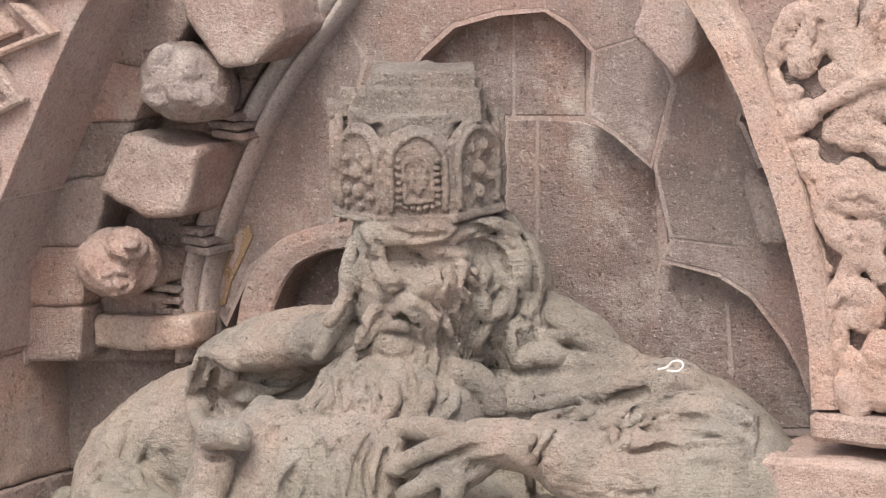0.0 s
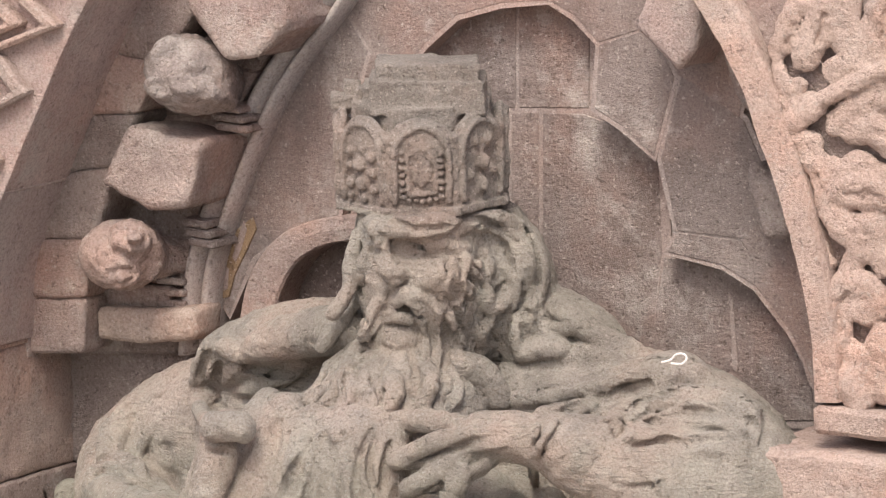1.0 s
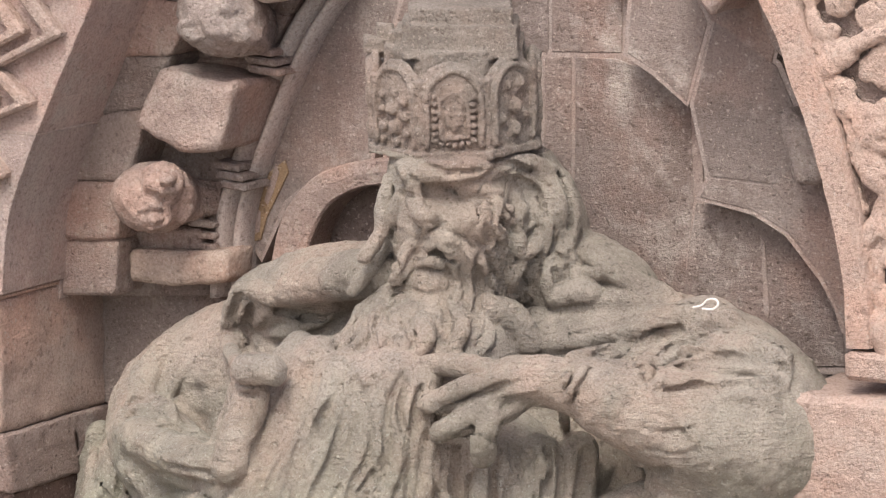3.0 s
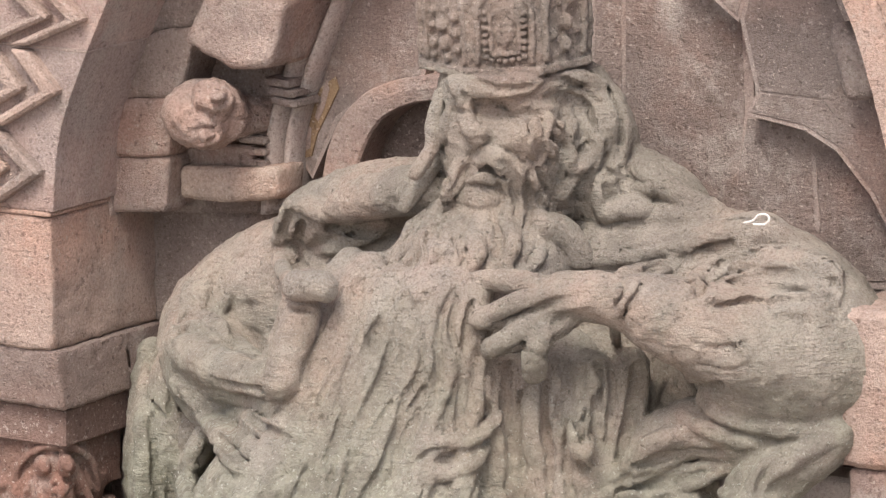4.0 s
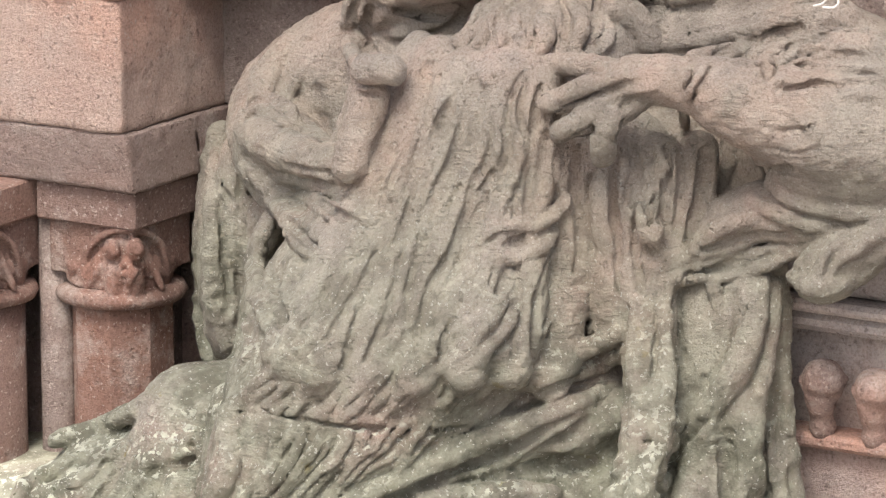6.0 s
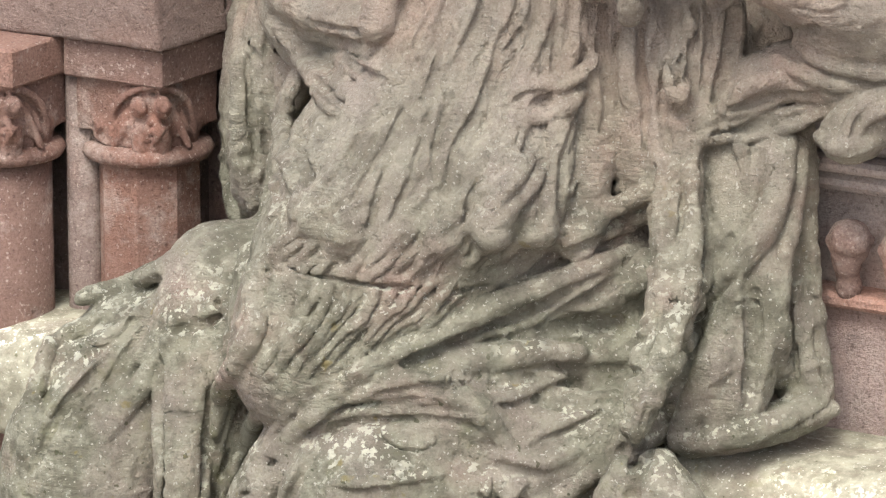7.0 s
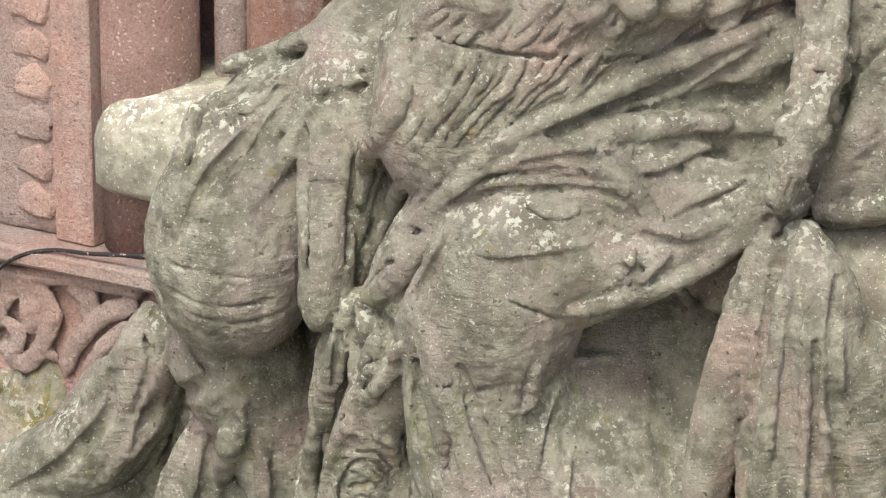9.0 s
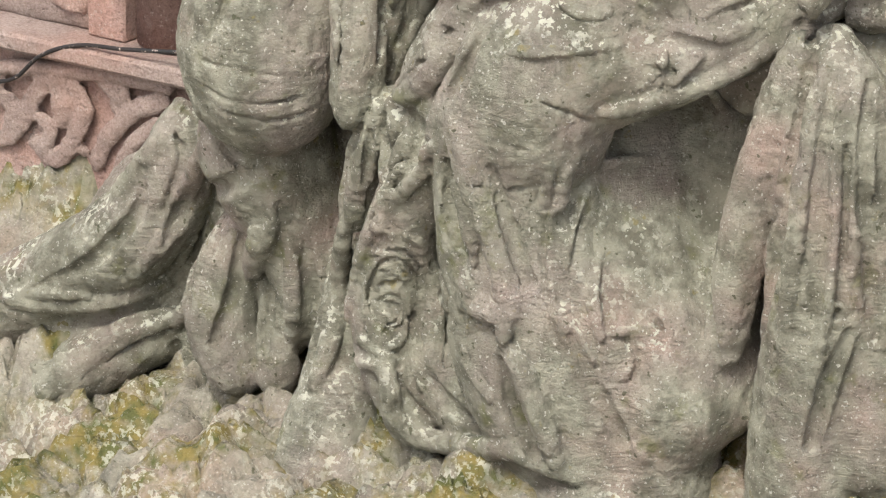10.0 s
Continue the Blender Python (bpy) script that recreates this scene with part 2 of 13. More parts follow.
class Clay:
    """A block of clay: a distance field on a grid, modelled with rounded strokes and cuts, then skinned as one mesh."""

    def __init__(self, low, high, cell):
        self.low, self.cell = np.array(low, float), cell
        self.shape = np.ceil((np.array(high) - self.low) / cell).astype(int) + 1
        self.f = np.full(self.shape, 0.5, np.float32)

    def window(self, low, high):
        a = np.clip(np.floor((np.array(low) - self.low) / self.cell).astype(int), 0, self.shape - 1)
        b = np.clip(np.ceil((np.array(high) - self.low) / self.cell).astype(int) + 1, 1, self.shape)
        axes = [(self.low[i] + self.cell * np.arange(a[i], b[i])).astype(np.float32) for i in range(3)]
        grid = axes[0][:, None, None], axes[1][None, :, None], axes[2][None, None, :]
        return tuple(slice(i, j) for i, j in zip(a, b)), grid

    def blend(self, where, d, k, cut=False):
        f = self.f[where]
        if cut:
            h = np.clip(0.5 - 0.5 * (f + d) / k, 0, 1)
            self.f[where] = f * (1 - h) - d * h + k * h * (1 - h)
        else:
            h = np.clip(0.5 + 0.5 * (f - d) / k, 0, 1)
            self.f[where] = f * (1 - h) + d * h - k * h * (1 - h)

    def stroke(self, points, k=0.05, cut=False, flat=1.0, steps=4):
        """A rounded stroke through points (x, y, z, radius); flat < 1 squeezes it in depth."""
        p = np.array(points, float)
        if len(p) > 2:
            q = np.vstack([2 * p[0] - p[1], p, 2 * p[-1] - p[-2]])
            out = []
            for i in range(1, len(q) - 2):
                for j in range(steps):
                    t = j / steps
                    out.append(0.5 * (2 * q[i] + (q[i + 1] - q[i - 1]) * t + (2 * q[i - 1] - 5 * q[i] + 4 * q[i + 1] - q[i + 2]) * t * t
                                      + (3 * q[i] - q[i - 1] - 3 * q[i + 1] + q[i + 2]) * t ** 3))
            p = np.vstack([out, p[-1:]])
        pad = k + 3 * self.cell + 0.02
        for a, b in zip(p[:-1], p[1:]):
            r = max(a[3], b[3]) + pad
            where, (x, y, z) = self.window(np.minimum(a, b)[:3] - r, np.maximum(a, b)[:3] + r)
            v = b[:3] - a[:3]
            t = np.clip(((x - a[0]) * v[0] + (y - a[1]) * v[1] + (z - a[2]) * v[2]) / max(v @ v, 1e-9), 0, 1)
            d = np.sqrt((x - a[0] - t * v[0]) ** 2 + ((y - a[1] - t * v[1]) / flat) ** 2 + (z - a[2] - t * v[2]) ** 2) - (a[3] + t * (b[3] - a[3]))
            self.blend(where, d.astype(np.float32), k, cut)

    def blob(self, c, r, k=0.1, turn=(0, 0, 0), cut=False):
        """An ellipsoid of half-axes r, turned by Euler degrees."""
        c, r = np.array(c, float), np.array(r, float)
        m = np.array(Euler([radians(a) for a in turn]).to_matrix())
        reach = np.abs(m) @ r + k + 3 * self.cell
        where, (x, y, z) = self.window(c - reach, c + reach)
        o = [((x - c[0]) * m[0, i] + (y - c[1]) * m[1, i] + (z - c[2]) * m[2, i]) / r[i] for i in range(3)]
        g = np.sqrt(o[0] ** 2 + o[1] ** 2 + o[2] ** 2)
        h = np.sqrt((o[0] / r[0]) ** 2 + (o[1] / r[1]) ** 2 + (o[2] / r[2]) ** 2) + 1e-6
        self.blend(where, (g * (g - 1) / h).astype(np.float32), k, cut)

    def prism(self, c, sides, radius, half, k=0.02, turn=(0, 0, 0), spin=0.0, squash=1.0, cut=False, rnd=0.0):
        """An upright prism of so many sides; squash flattens it in depth, rnd rounds its edges."""
        c = np.array(c, float)
        m = np.array(Euler([radians(a) for a in turn]).to_matrix())
        reach = np.full(3, math.hypot(radius * 1.42, half) + k + 3 * self.cell)
        where, (x, y, z) = self.window(c - reach, c + reach)
        o = [(x - c[0]) * m[0, i] + (y - c[1]) * m[1, i] + (z - c[2]) * m[2, i] for i in range(3)]
        d = np.abs(o[2]) - half
        for i in range(sides):
            a = radians(spin) + 2 * math.pi * i / sides
            d = np.maximum(d, o[0] * math.cos(a) + o[1] / squash * math.sin(a) - radius)
        self.blend(where, (d - rnd).astype(np.float32), k, cut)

    def skin(self):
        """The field's zero surface (surface nets): vertices and quads."""
        f = self.f
        inside = f < 0
        n = np.zeros(np.array(f.shape) - 1, np.int8)
        for i in (0, 1):
            for j in (0, 1):
                for l in (0, 1):
                    n += inside[i:f.shape[0] - 1 + i, j:f.shape[1] - 1 + j, l:f.shape[2] - 1 + l]
        cells = np.argwhere((n > 0) & (n < 8))
        index = np.full(n.shape, -1, np.int32)
        index[tuple(cells.T)] = np.arange(len(cells))
        corner = [(i, j, l) for i in (0, 1) for j in (0, 1) for l in (0, 1)]
        value = {c: f[tuple((cells + c).T)] for c in corner}
        total, count = np.zeros((len(cells), 3)), np.zeros(len(cells))
        for a in corner:
            for axis in range(3):
                if a[axis]:
                    continue
                b = tuple(v + (i == axis) for i, v in enumerate(a))
                va, vb = value[a], value[b]
                cross = (va < 0) != (vb < 0)
                t = np.where(cross, va / np.where(cross, va - vb, 1), 0)
                place = np.tile(np.array(a, float), (len(cells), 1))
                place[:, axis] += t
                total += place * cross[:, None]
                count += cross
        verts = self.low + self.cell * (cells + total / count[:, None])
        quads = []
        for axis in range(3):
            u, v = (axis + 1) % 3, (axis + 2) % 3
            s = [slice(1, -1)] * 3
            s[axis] = slice(0, -1)
            a = inside[tuple(s)]
            s[axis] = slice(1, None)
            b = inside[tuple(s)]
            at = np.argwhere(a != b)
            flip = a[tuple(at.T)]
            at = at + 1
            at[:, axis] -= 1
            ring = []
            for du, dv in ((1, 1), (0, 1), (0, 0), (1, 0)):
                q = at.copy()
                q[:, u] -= du
                q[:, v] -= dv
                ring.append(index[tuple(q.T)])
            ring = np.stack(ring, 1)
            ring[~flip] = ring[~flip][:, ::-1]
            quads.append(ring)
        return verts, np.vstack(quads)


def worn(verts, rough=1.0):
    """Weathering: small dents and lumps all over."""
    out = []
    for v in verts:
        p = Vector(v)
        out.append(p + rough * (0.005 * noise.noise_vector(p * 9) + 0.0042 * noise.noise_vector(p * 28)))
    return np.array(out)


def cast(name, clay, material, parent, label="", at=(0, 0, 0), rough=1.0):
    """The clay's skin as one smooth mesh."""
    verts, quads = clay.skin()
    me = bpy.data.meshes.new(name)
    me.from_pydata((worn(verts, rough) + np.array(at)).tolist(), [], quads.tolist())
    bm = bmesh.new()
    bm.from_mesh(me)
    bpy.data.meshes.remove(me)
    return smooth(part(name, bm, material, parent, label))


# ground and setting
def hill(x, y):
    """The height of the rock that the statue sits on."""
    d = -y
    z = -0.14 + 0.31 * (max(min(x, -1.5), -5) + 3) - 0.28 * (d - 1.6) + 1.6 * max(0, 1.75 - max(d, 0.8)) * min(max((-3.05 - x) / 0.4, 0.0), 1.0)
    p = Vector((x, y, 0))
    q = Vector((x * 0.8 + y * 0.5, y * 1.4 - x * 0.4, 0))
    z += 0.18 * noise.noise(p * 1.1) + 0.24 * (0.4 - abs(noise.noise(q * 2.0))) + 0.20 * (0.35 - abs(noise.noise(q * 4.3 + Vector((3, 1, 0)))))
    z += 0.05 * (0.3 - abs(noise.noise(q * 9.0))) + 0.018 * noise.noise(p * 19)
    for f, depth in ((1.9, 0.16), (4.1, 0.09)):  # cracks
        z -= depth * max(0.0, 1 - abs(noise.noise(q * f + Vector((7, 2, 0)))) / 0.09)
    step = 0.11
    return 0.55 * z + 0.45 * step * (math.floor(z / step) + min(1.0, 2.2 * (z / step - math.floor(z / step))))


bm = bmesh.new()
nx, ny = 400, 200
grid = [[bm.verts.new((-7.5 + 0.03 * i, -5.6 + 0.03 * j, hill(-7.5 + 0.03 * i, -5.6 + 0.03 * j))) for j in range(ny)] for i in range(nx)]
for i in range(nx - 1):
    for j in range(ny - 1):
        bm.faces.new((grid[i][j], grid[i + 1][j], grid[i + 1][j + 1], grid[i][j + 1]))
edge = [e for e in bm.edges if len(e.link_faces) == 1]
out = bmesh.ops.extrude_edge_only(bm, edges=edge)["geom"]
for v in out:
    if isinstance(v, bmesh.types.BMVert):
        v.co.z = -2.4
tagged(smooth(part("rock_base", bm, ROCK, None)), "rough lichen-covered bedrock under the statue", "rock", kind="structure")
# out-of-view ground plane, added as a pale reflector below the monument
bm = bmesh.new()
bmesh.ops.create_grid(bm, x_segments=40, y_segments=40, size=400)
ground = tagged(part("ground", bm, BOUNCE, None), "unseen pale ground below the monument that bounces light up", "ground", kind="structure")
ground.location.z = -2.0

# back wall: its dark tone stands in for shade inside the niche
wall = tagged(part("wall_back", box(-2.0, 3.4, -0.6, -0.14, -2.0, 8.4, 0), RECESS, None), "weathered sandstone wall in the recesses of the niche, darkened in colour for shade", "wall", kind="structure")
tagged(part("wall_left", box(-9.0, -2.0, -0.6, -0.02, -2.0, 8.4, 0), DARK_RED, None), "dark red sandstone wall beside the niche", "wall", kind="structure")
tagged(part("wall_far_right", box(3.4, 9.0, -0.6, 0.3, -2.0, 8.4, 0), PINK, None), "pink sandstone wall beside the niche", "wall", kind="structure")

# stones of the tympanum, standing in front of its shallow blind arches; niche shade is in their colour
tympanum = thing("wall_tympanum", (0.0, -0.05, 4.9), "pinkish sandstone tympanum with shallow blind arches", "wall", kind="structure")
for bed, outline in enumerate((
    [(-1.272, 5.143), (-1.207, 5.391), (-1.053, 5.752), (-0.848, 6.139), (-0.555, 6.5), (-0.418, 6.311), (-0.501, 6.082), (-0.583, 5.533), (-0.83, 5.474), (-1.056, 5.295), (-1.185, 5.014)],
    [(-0.543, 6.506), (-0.372, 6.771), (0.512, 6.815), (0.524, 6.601), (0.284, 6.577), (0.048, 6.507), (-0.117, 6.368), (-0.168, 6.308), (-0.403, 6.309)],
    [(0.536, 6.602), (0.523, 6.816), (0.955, 6.838), (1.06, 6.519), (0.786, 6.427), (0.669, 6.537)],
    [(0.77, 6.126), (0.791, 6.417), (1.06, 6.509), (1.17, 6.292), (1.07, 5.929), (0.909, 6.056)],
    [(-0.403, 6.299), (-0.168, 6.297), (-0.126, 6.08), (-0.147, 5.501), (-0.497, 5.474), (-0.495, 6.067)],
    [(0.972, 6.838), (1.485, 6.864), (1.546, 6.391), (1.492, 6.123), (1.255, 6.272), (1.186, 6.303), (1.071, 6.515)],
    [(1.108, 5.922), (1.207, 6.295), (1.275, 6.271), (1.518, 6.121), (1.603, 5.947), (1.623, 5.696), (1.523, 5.592), (1.19, 5.602)],
    [(1.142, 5.501), (1.195, 5.592), (1.501, 5.58), (1.65, 5.445), (1.806, 5.23), (1.878, 4.983), (1.765, 5.191), (1.587, 5.384), (1.417, 5.467)],
    [(1.508, 5.582), (1.619, 5.692), (1.868, 5.711), (1.934, 4.907), (1.872, 4.977), (1.797, 5.235), (1.644, 5.445)],
)):
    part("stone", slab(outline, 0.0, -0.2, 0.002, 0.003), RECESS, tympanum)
    part("mortar_bed", slab(grown(outline, 0.026), -0.0015 - 0.0008 * bed, -0.2 - 0.004 * bed, 0), MORTAR, tympanum)
for bed, outline in enumerate((
    [(0.27, 6.058), (0.412, 6.07), (0.416, 4.795), (0.273, 4.782)],
    [(0.43, 6.069), (0.64, 6.078), (0.838, 6.029), (1.023, 5.898), (1.049, 5.49), (1.022, 5.216), (0.996, 4.85), (0.434, 4.797)],
    [(1.022, 5.216), (1.061, 5.453), (1.341, 5.429), (1.506, 5.345), (1.689, 5.146), (1.803, 4.936), (1.822, 4.774), (0.968, 4.691)],
    [(-0.166, 6.066), (-0.16, 6.329), (-0.01, 6.479), (0.228, 6.549), (0.287, 6.553), (0.288, 6.08)],
    [(0.305, 6.554), (0.469, 6.573), (0.609, 6.514), (0.668, 6.481), (0.669, 6.106), (0.306, 6.082)],
)):
    deep = -0.128 if outline[0][1] > 5.9 or outline[0][0] > 1.0 else -0.035
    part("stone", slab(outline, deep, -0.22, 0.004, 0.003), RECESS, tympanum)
    part("mortar_bed", slab(grown(outline, 0.05), deep - 0.003 - 0.0012 * bed, -0.24 - 0.004 * bed, 0), MORTAR, tympanum)
rib_in = [(-0.908, 4.968), (-0.876, 5.132), (-0.801, 5.272), (-0.676, 5.373), (-0.501, 5.424), (-0.182, 5.46)]
rib_out = [(-1.116, 4.934), (-1.063, 5.17), (-0.95, 5.354), (-0.787, 5.471), (-0.571, 5.536), (-0.182, 5.576)]
part("arch_rib", band(rib_in, rib_out, [(0, -0.2), (0, 0.05), (0.06, 0.065), (0.5, 0.075), (0.94, 0.06), (1, 0.04), (1, -0.2)], 40, 0.006), WALL, tympanum)
for outline in ([(-1.265, 5.077), (-1.283, 5.198), (-1.238, 5.282), (-1.175, 5.328), (-1.136, 5.425), (-1.048, 5.491), (-1.029, 5.434), (-1.08, 5.336), (-1.15, 5.209), (-1.183, 5.098)],
                [(-1.279, 4.927), (-1.285, 5.035), (-1.227, 5.094), (-1.247, 4.997)]):
    part("old_paint", slab(outline, 0.010, -0.01, 0.002), OLD_PAINT, tympanum, "patch of flaked brown paint")
for outline in ([(-1.244, 5.147), (-1.212, 5.258), (-1.18, 5.233), (-1.187, 5.138), (-1.219, 5.122)], [(-1.161, 5.289), (-1.135, 5.372), (-1.097, 5.469), (-1.078, 5.43), (-1.11, 5.333), (-1.142, 5.269)], [(-1.27, 5.069), (-1.251, 5.092), (-1.245, 5.06), (-1.264, 5.048)]):
    part("plaster_patch", slab(outline, 0.014, -0.01, 0.002), MORTAR, tympanum, "pale patch of bare plaster")
part("lime_streak", slab([(1.388, 5.322), (1.411, 5.298), (1.424, 5.145), (1.442, 4.992), (1.434, 4.96), (1.414, 4.976), (1.404, 5.169)], -0.122, -0.14, 0.001), MORTAR, tympanum, "white lime streak")
part("corbel", slab([(1.194, 6.701), (1.249, 6.854), (1.429, 6.863), (1.452, 6.487), (1.342, 6.355), (1.116, 6.542)], 0.3, -0.1, 0.02, 0.01), DARK_RED, tympanum)
part("corbel", slab([(1.645, 5.969), (1.72, 5.924), (1.844, 5.858), (1.852, 5.644), (1.709, 5.622), (1.629, 5.893)], 0.2, -0.1, 0.02, 0.01), WALL, tympanum)
part("corbel", slab([(1.462, 6.756), (1.561, 6.563), (1.674, 6.321), (1.654, 6.157), (1.564, 6.239), (1.485, 6.409)], 0.16, -0.1, 0.02, 0.01), RECESS, tympanum)

# left archivolts
roll_in = [(-1.23, 4.836), (-1.208, 5.162), (-1.143, 5.41), (-0.99, 5.769), (-0.786, 6.154), (-0.494, 6.513), (-0.312, 6.783)]
roll_out = [(-1.414, 4.819), (-1.386, 5.148), (-1.32, 5.41), (-1.159, 5.797), (-0.95, 6.176), (-0.662, 6.535), (-0.493, 6.773)]
moulding = thing("arch_moulding", (roll_in[0][0], -0.1, roll_in[0][1]), "grey-stained sandstone roll moulding of the arch", "moulding", kind="structure")
smooth(part("roll", band(roll_in, roll_out, [(0, -0.2), (0, 0.07), (0.08, 0.12), (0.2, 0.135), (0.32, 0.11), (0.36, 0.06), (0.42, 0.09), (0.55, 0.15), (0.72, 0.16), (0.88, 0.13), (1, 0.07), (1, -0.2)], 60, 0.003), GREY, moulding))

order_out = [(-2.058, 4.764), (-2.037, 5.041), (-1.994, 5.318), (-1.893, 5.626), (-1.747, 5.934), (-1.571, 6.241), (-1.346, 6.573), (-1.156, 6.795)]
order_in = [(-1.408, 4.823), (-1.386, 5.096), (-1.326, 5.382), (-1.178, 5.769), (-1.069, 5.992), (-0.944, 6.199), (-0.68, 6.557), (-0.481, 6.828)]
order = thing("arch_order", (order_in[0][0], -0.15, order_in[0][1]), "red sandstone arch order with carved projecting blocks", "arch", kind="structure")
for i in range(len(order_out) - 1):
    lift = 0.006 * ((i * 7) % 3)
    part("voussoir", slab([order_in[i], order_out[i], order_out[i + 1], order_in[i + 1]], 0.12 + lift, -0.1, 0.012, 0.004), WALL, order)
face_out = [(x - 0.075, z + 0.03) for x, z in order_out]
face_in = [(0.56 * a[0] + 0.44 * b[0] - 0.075, 0.56 * a[1] + 0.44 * b[1] + 0.03) for a, b in zip(order_in, order_out)]
for i in range(len(order_out) - 1):  # the face stones that the carved blocks grow out of
    part("face_stone", slab([face_in[i], face_out[i], face_out[i + 1], face_in[i + 1]], 0.385 + 0.008 * ((i * 5) % 3), 0.0, 0.016, 0.009), RED if i % 3 == 1 else WALL, order)
part("mortar_strip", band(face_out, [(x + 0.07, z) for x, z in face_out], [(0, 0.0), (0, 0.405), (0.5, 0.418), (1, 0.405), (1, 0.0)], 50, 0.006), MORTAR, order, "pale mortar joint along the arch")
part("carved_block", slab([(-1.585, 5.675), (-1.434, 5.951), (-1.076, 5.912), (-1.007, 5.917), (-1.116, 5.585), (-1.291, 5.564)], 0.5, 0.02, 0.022, 0.014), WALL, order, "rough projecting red sandstone block")
part("carved_block", slab([(-1.107, 6.522), (-1.006, 6.757), (-0.61, 6.777), (-0.552, 6.466), (-0.735, 6.31), (-0.894, 6.29)], 0.5, 0.02, 0.022, 0.014), WALL, order, "rough projecting pink sandstone block")
part("carved_block", slab([(-1.755, 5.043), (-1.398, 5.058), (-1.209, 5.085), (-1.211, 4.925), (-1.425, 4.9), (-1.751, 4.882)], 0.28, 0.02, 0.02, 0.01), OCHRE, order, "ochre-stained sandstone corbel")
part("carved_block", slab([(-1.784, 5.143), (-1.395, 5.16), (-1.402, 5.051), (-1.786, 5.029)], 0.2, 0.02, 0.015, 0.006), RED, order)
for k in range(4):
    part("fluting", slab([(-1.472, 5.203), (-1.32, 5.2), (-1.321, 5.167), (-1.473, 5.166)] if k == 0 else [(x, z - 0.055 * k) for x, z in [(-1.472, 5.203), (-1.32, 5.2), (-1.321, 5.167), (-1.473, 5.166)]], 0.2, 0.02, 0.008), WALL, order)
for k in range(3):
    part("fluting", slab([(x + 0.02 * k, z - 0.045 * k) for x, z in [(-1.141, 6.058), (-0.97, 6.046), (-0.961, 6.012), (-1.135, 6.022)]], 0.26, 0.02, 0.008), WALL, order)
    part("fluting", slab([(x + 0.02 * k, z - 0.045 * k) for x, z in [(-1.303, 5.499), (-1.162, 5.489), (-1.159, 5.452), (-1.297, 5.462)]], 0.24, 0.02, 0.008), WALL, order)
boss = Clay((-2.2, -0.85, 4.8), (-1, -0.05, 5.7), 0.012)
boss.blob((-1.522, -0.4, 5.328), (0.2, 0.22, 0.165), 0.03)
boss.blob((-1.402, -0.5, 5.419), (0.1, 0.12, 0.1), 0.03)
boss.blob((-1.471, -0.5, 5.266), (0.11, 0.12, 0.08), 0.03)
boss.stroke([(-1.479, -0.25, 5.298, 0.096), (-1.421, -0.12, 5.291, 0.08), (-1.374, -0.06, 5.304, 0.048)], 0.03)
boss.stroke([(-1.469, -0.56, 5.469, 0.018), (-1.397, -0.564, 5.502, 0.021), (-1.335, -0.539, 5.488, 0.021), (-1.309, -0.517, 5.44, 0.021), (-1.316, -0.543, 5.4, 0.018), (-1.351, -0.596, 5.396, 0.018), (-1.402, -0.613, 5.421, 0.016)], 0.01)
boss.blob((-1.32, -0.6, 5.452), (0.035, 0.05, 0.035), 0.01)
boss.stroke([(-1.474, -0.614, 5.282, 0.018), (-1.421, -0.599, 5.324, 0.021), (-1.377, -0.556, 5.322, 0.021), (-1.357, -0.521, 5.279, 0.018), (-1.375, -0.541, 5.235, 0.018), (-1.427, -0.566, 5.218, 0.018)], 0.01)
boss.blob((-1.393, -0.58, 5.266), (0.03, 0.05, 0.03), 0.01)
boss.stroke([(-1.579, -0.552, 5.424, 0.024), (-1.544, -0.618, 5.356, 0.026), (-1.511, -0.607, 5.285, 0.024)], 0.012)
boss.stroke([(-1.314, -0.452, 5.407, 0.024), (-1.326, -0.41, 5.307, 0.026), (-1.361, -0.428, 5.239, 0.024)], 0.012)
boss.stroke([(-1.49, -0.613, 5.36, 0.016), (-1.399, -0.608, 5.375, 0.018), (-1.335, -0.553, 5.357, 0.016)], 0.013, cut=True)
boss.stroke([(-1.513, -0.569, 5.432, 0.013), (-1.461, -0.601, 5.395, 0.016)], 0.013, cut=True)
cast("carved_flower", boss, WALL, order, "weathered carved sandstone flower boss", rough=2.2)
beak = Clay((-2.1, -0.95, 5.7), (-0.6, -0.05, 6.7), 0.014)
beak.blob((-1.124, -0.42, 6.207), (0.22, 0.22, 0.17), 0.02, turn=(0, 25, 0))
beak.stroke([(-1.197, -0.5, 6.159, 0.089), (-1.075, -0.45, 6.122, 0.078), (-0.973, -0.32, 6.074, 0.037)], 0.03)
beak.stroke([(-1.106, -0.4, 6.219, 0.157), (-1.142, -0.2, 6.143, 0.132), (-1.207, -0.05, 6.095, 0.106)], 0.04)
beak.stroke([(-1.028, -0.578, 6.269, 0.021), (-1, -0.564, 6.28, 0.029), (-0.982, -0.535, 6.262, 0.021)], 0.008)
beak.stroke([(-1.068, -0.577, 6.293, 0.018), (-1.033, -0.536, 6.317, 0.023), (-0.988, -0.497, 6.289, 0.018)], 0.01)
beak.stroke([(-1.04, -0.607, 6.251, 0.01), (-1.001, -0.587, 6.23, 0.013), (-0.965, -0.547, 6.233, 0.01)], 0.011, cut=True)
beak.stroke([(-1.194, -0.597, 6.287, 0.036), (-1.164, -0.571, 6.338, 0.047), (-1.118, -0.524, 6.349, 0.036)], 0.01)
beak.stroke([(-1.163, -0.623, 6.214, 0.031), (-1.197, -0.618, 6.172, 0.036), (-1.143, -0.607, 6.135, 0.031)], 0.01)
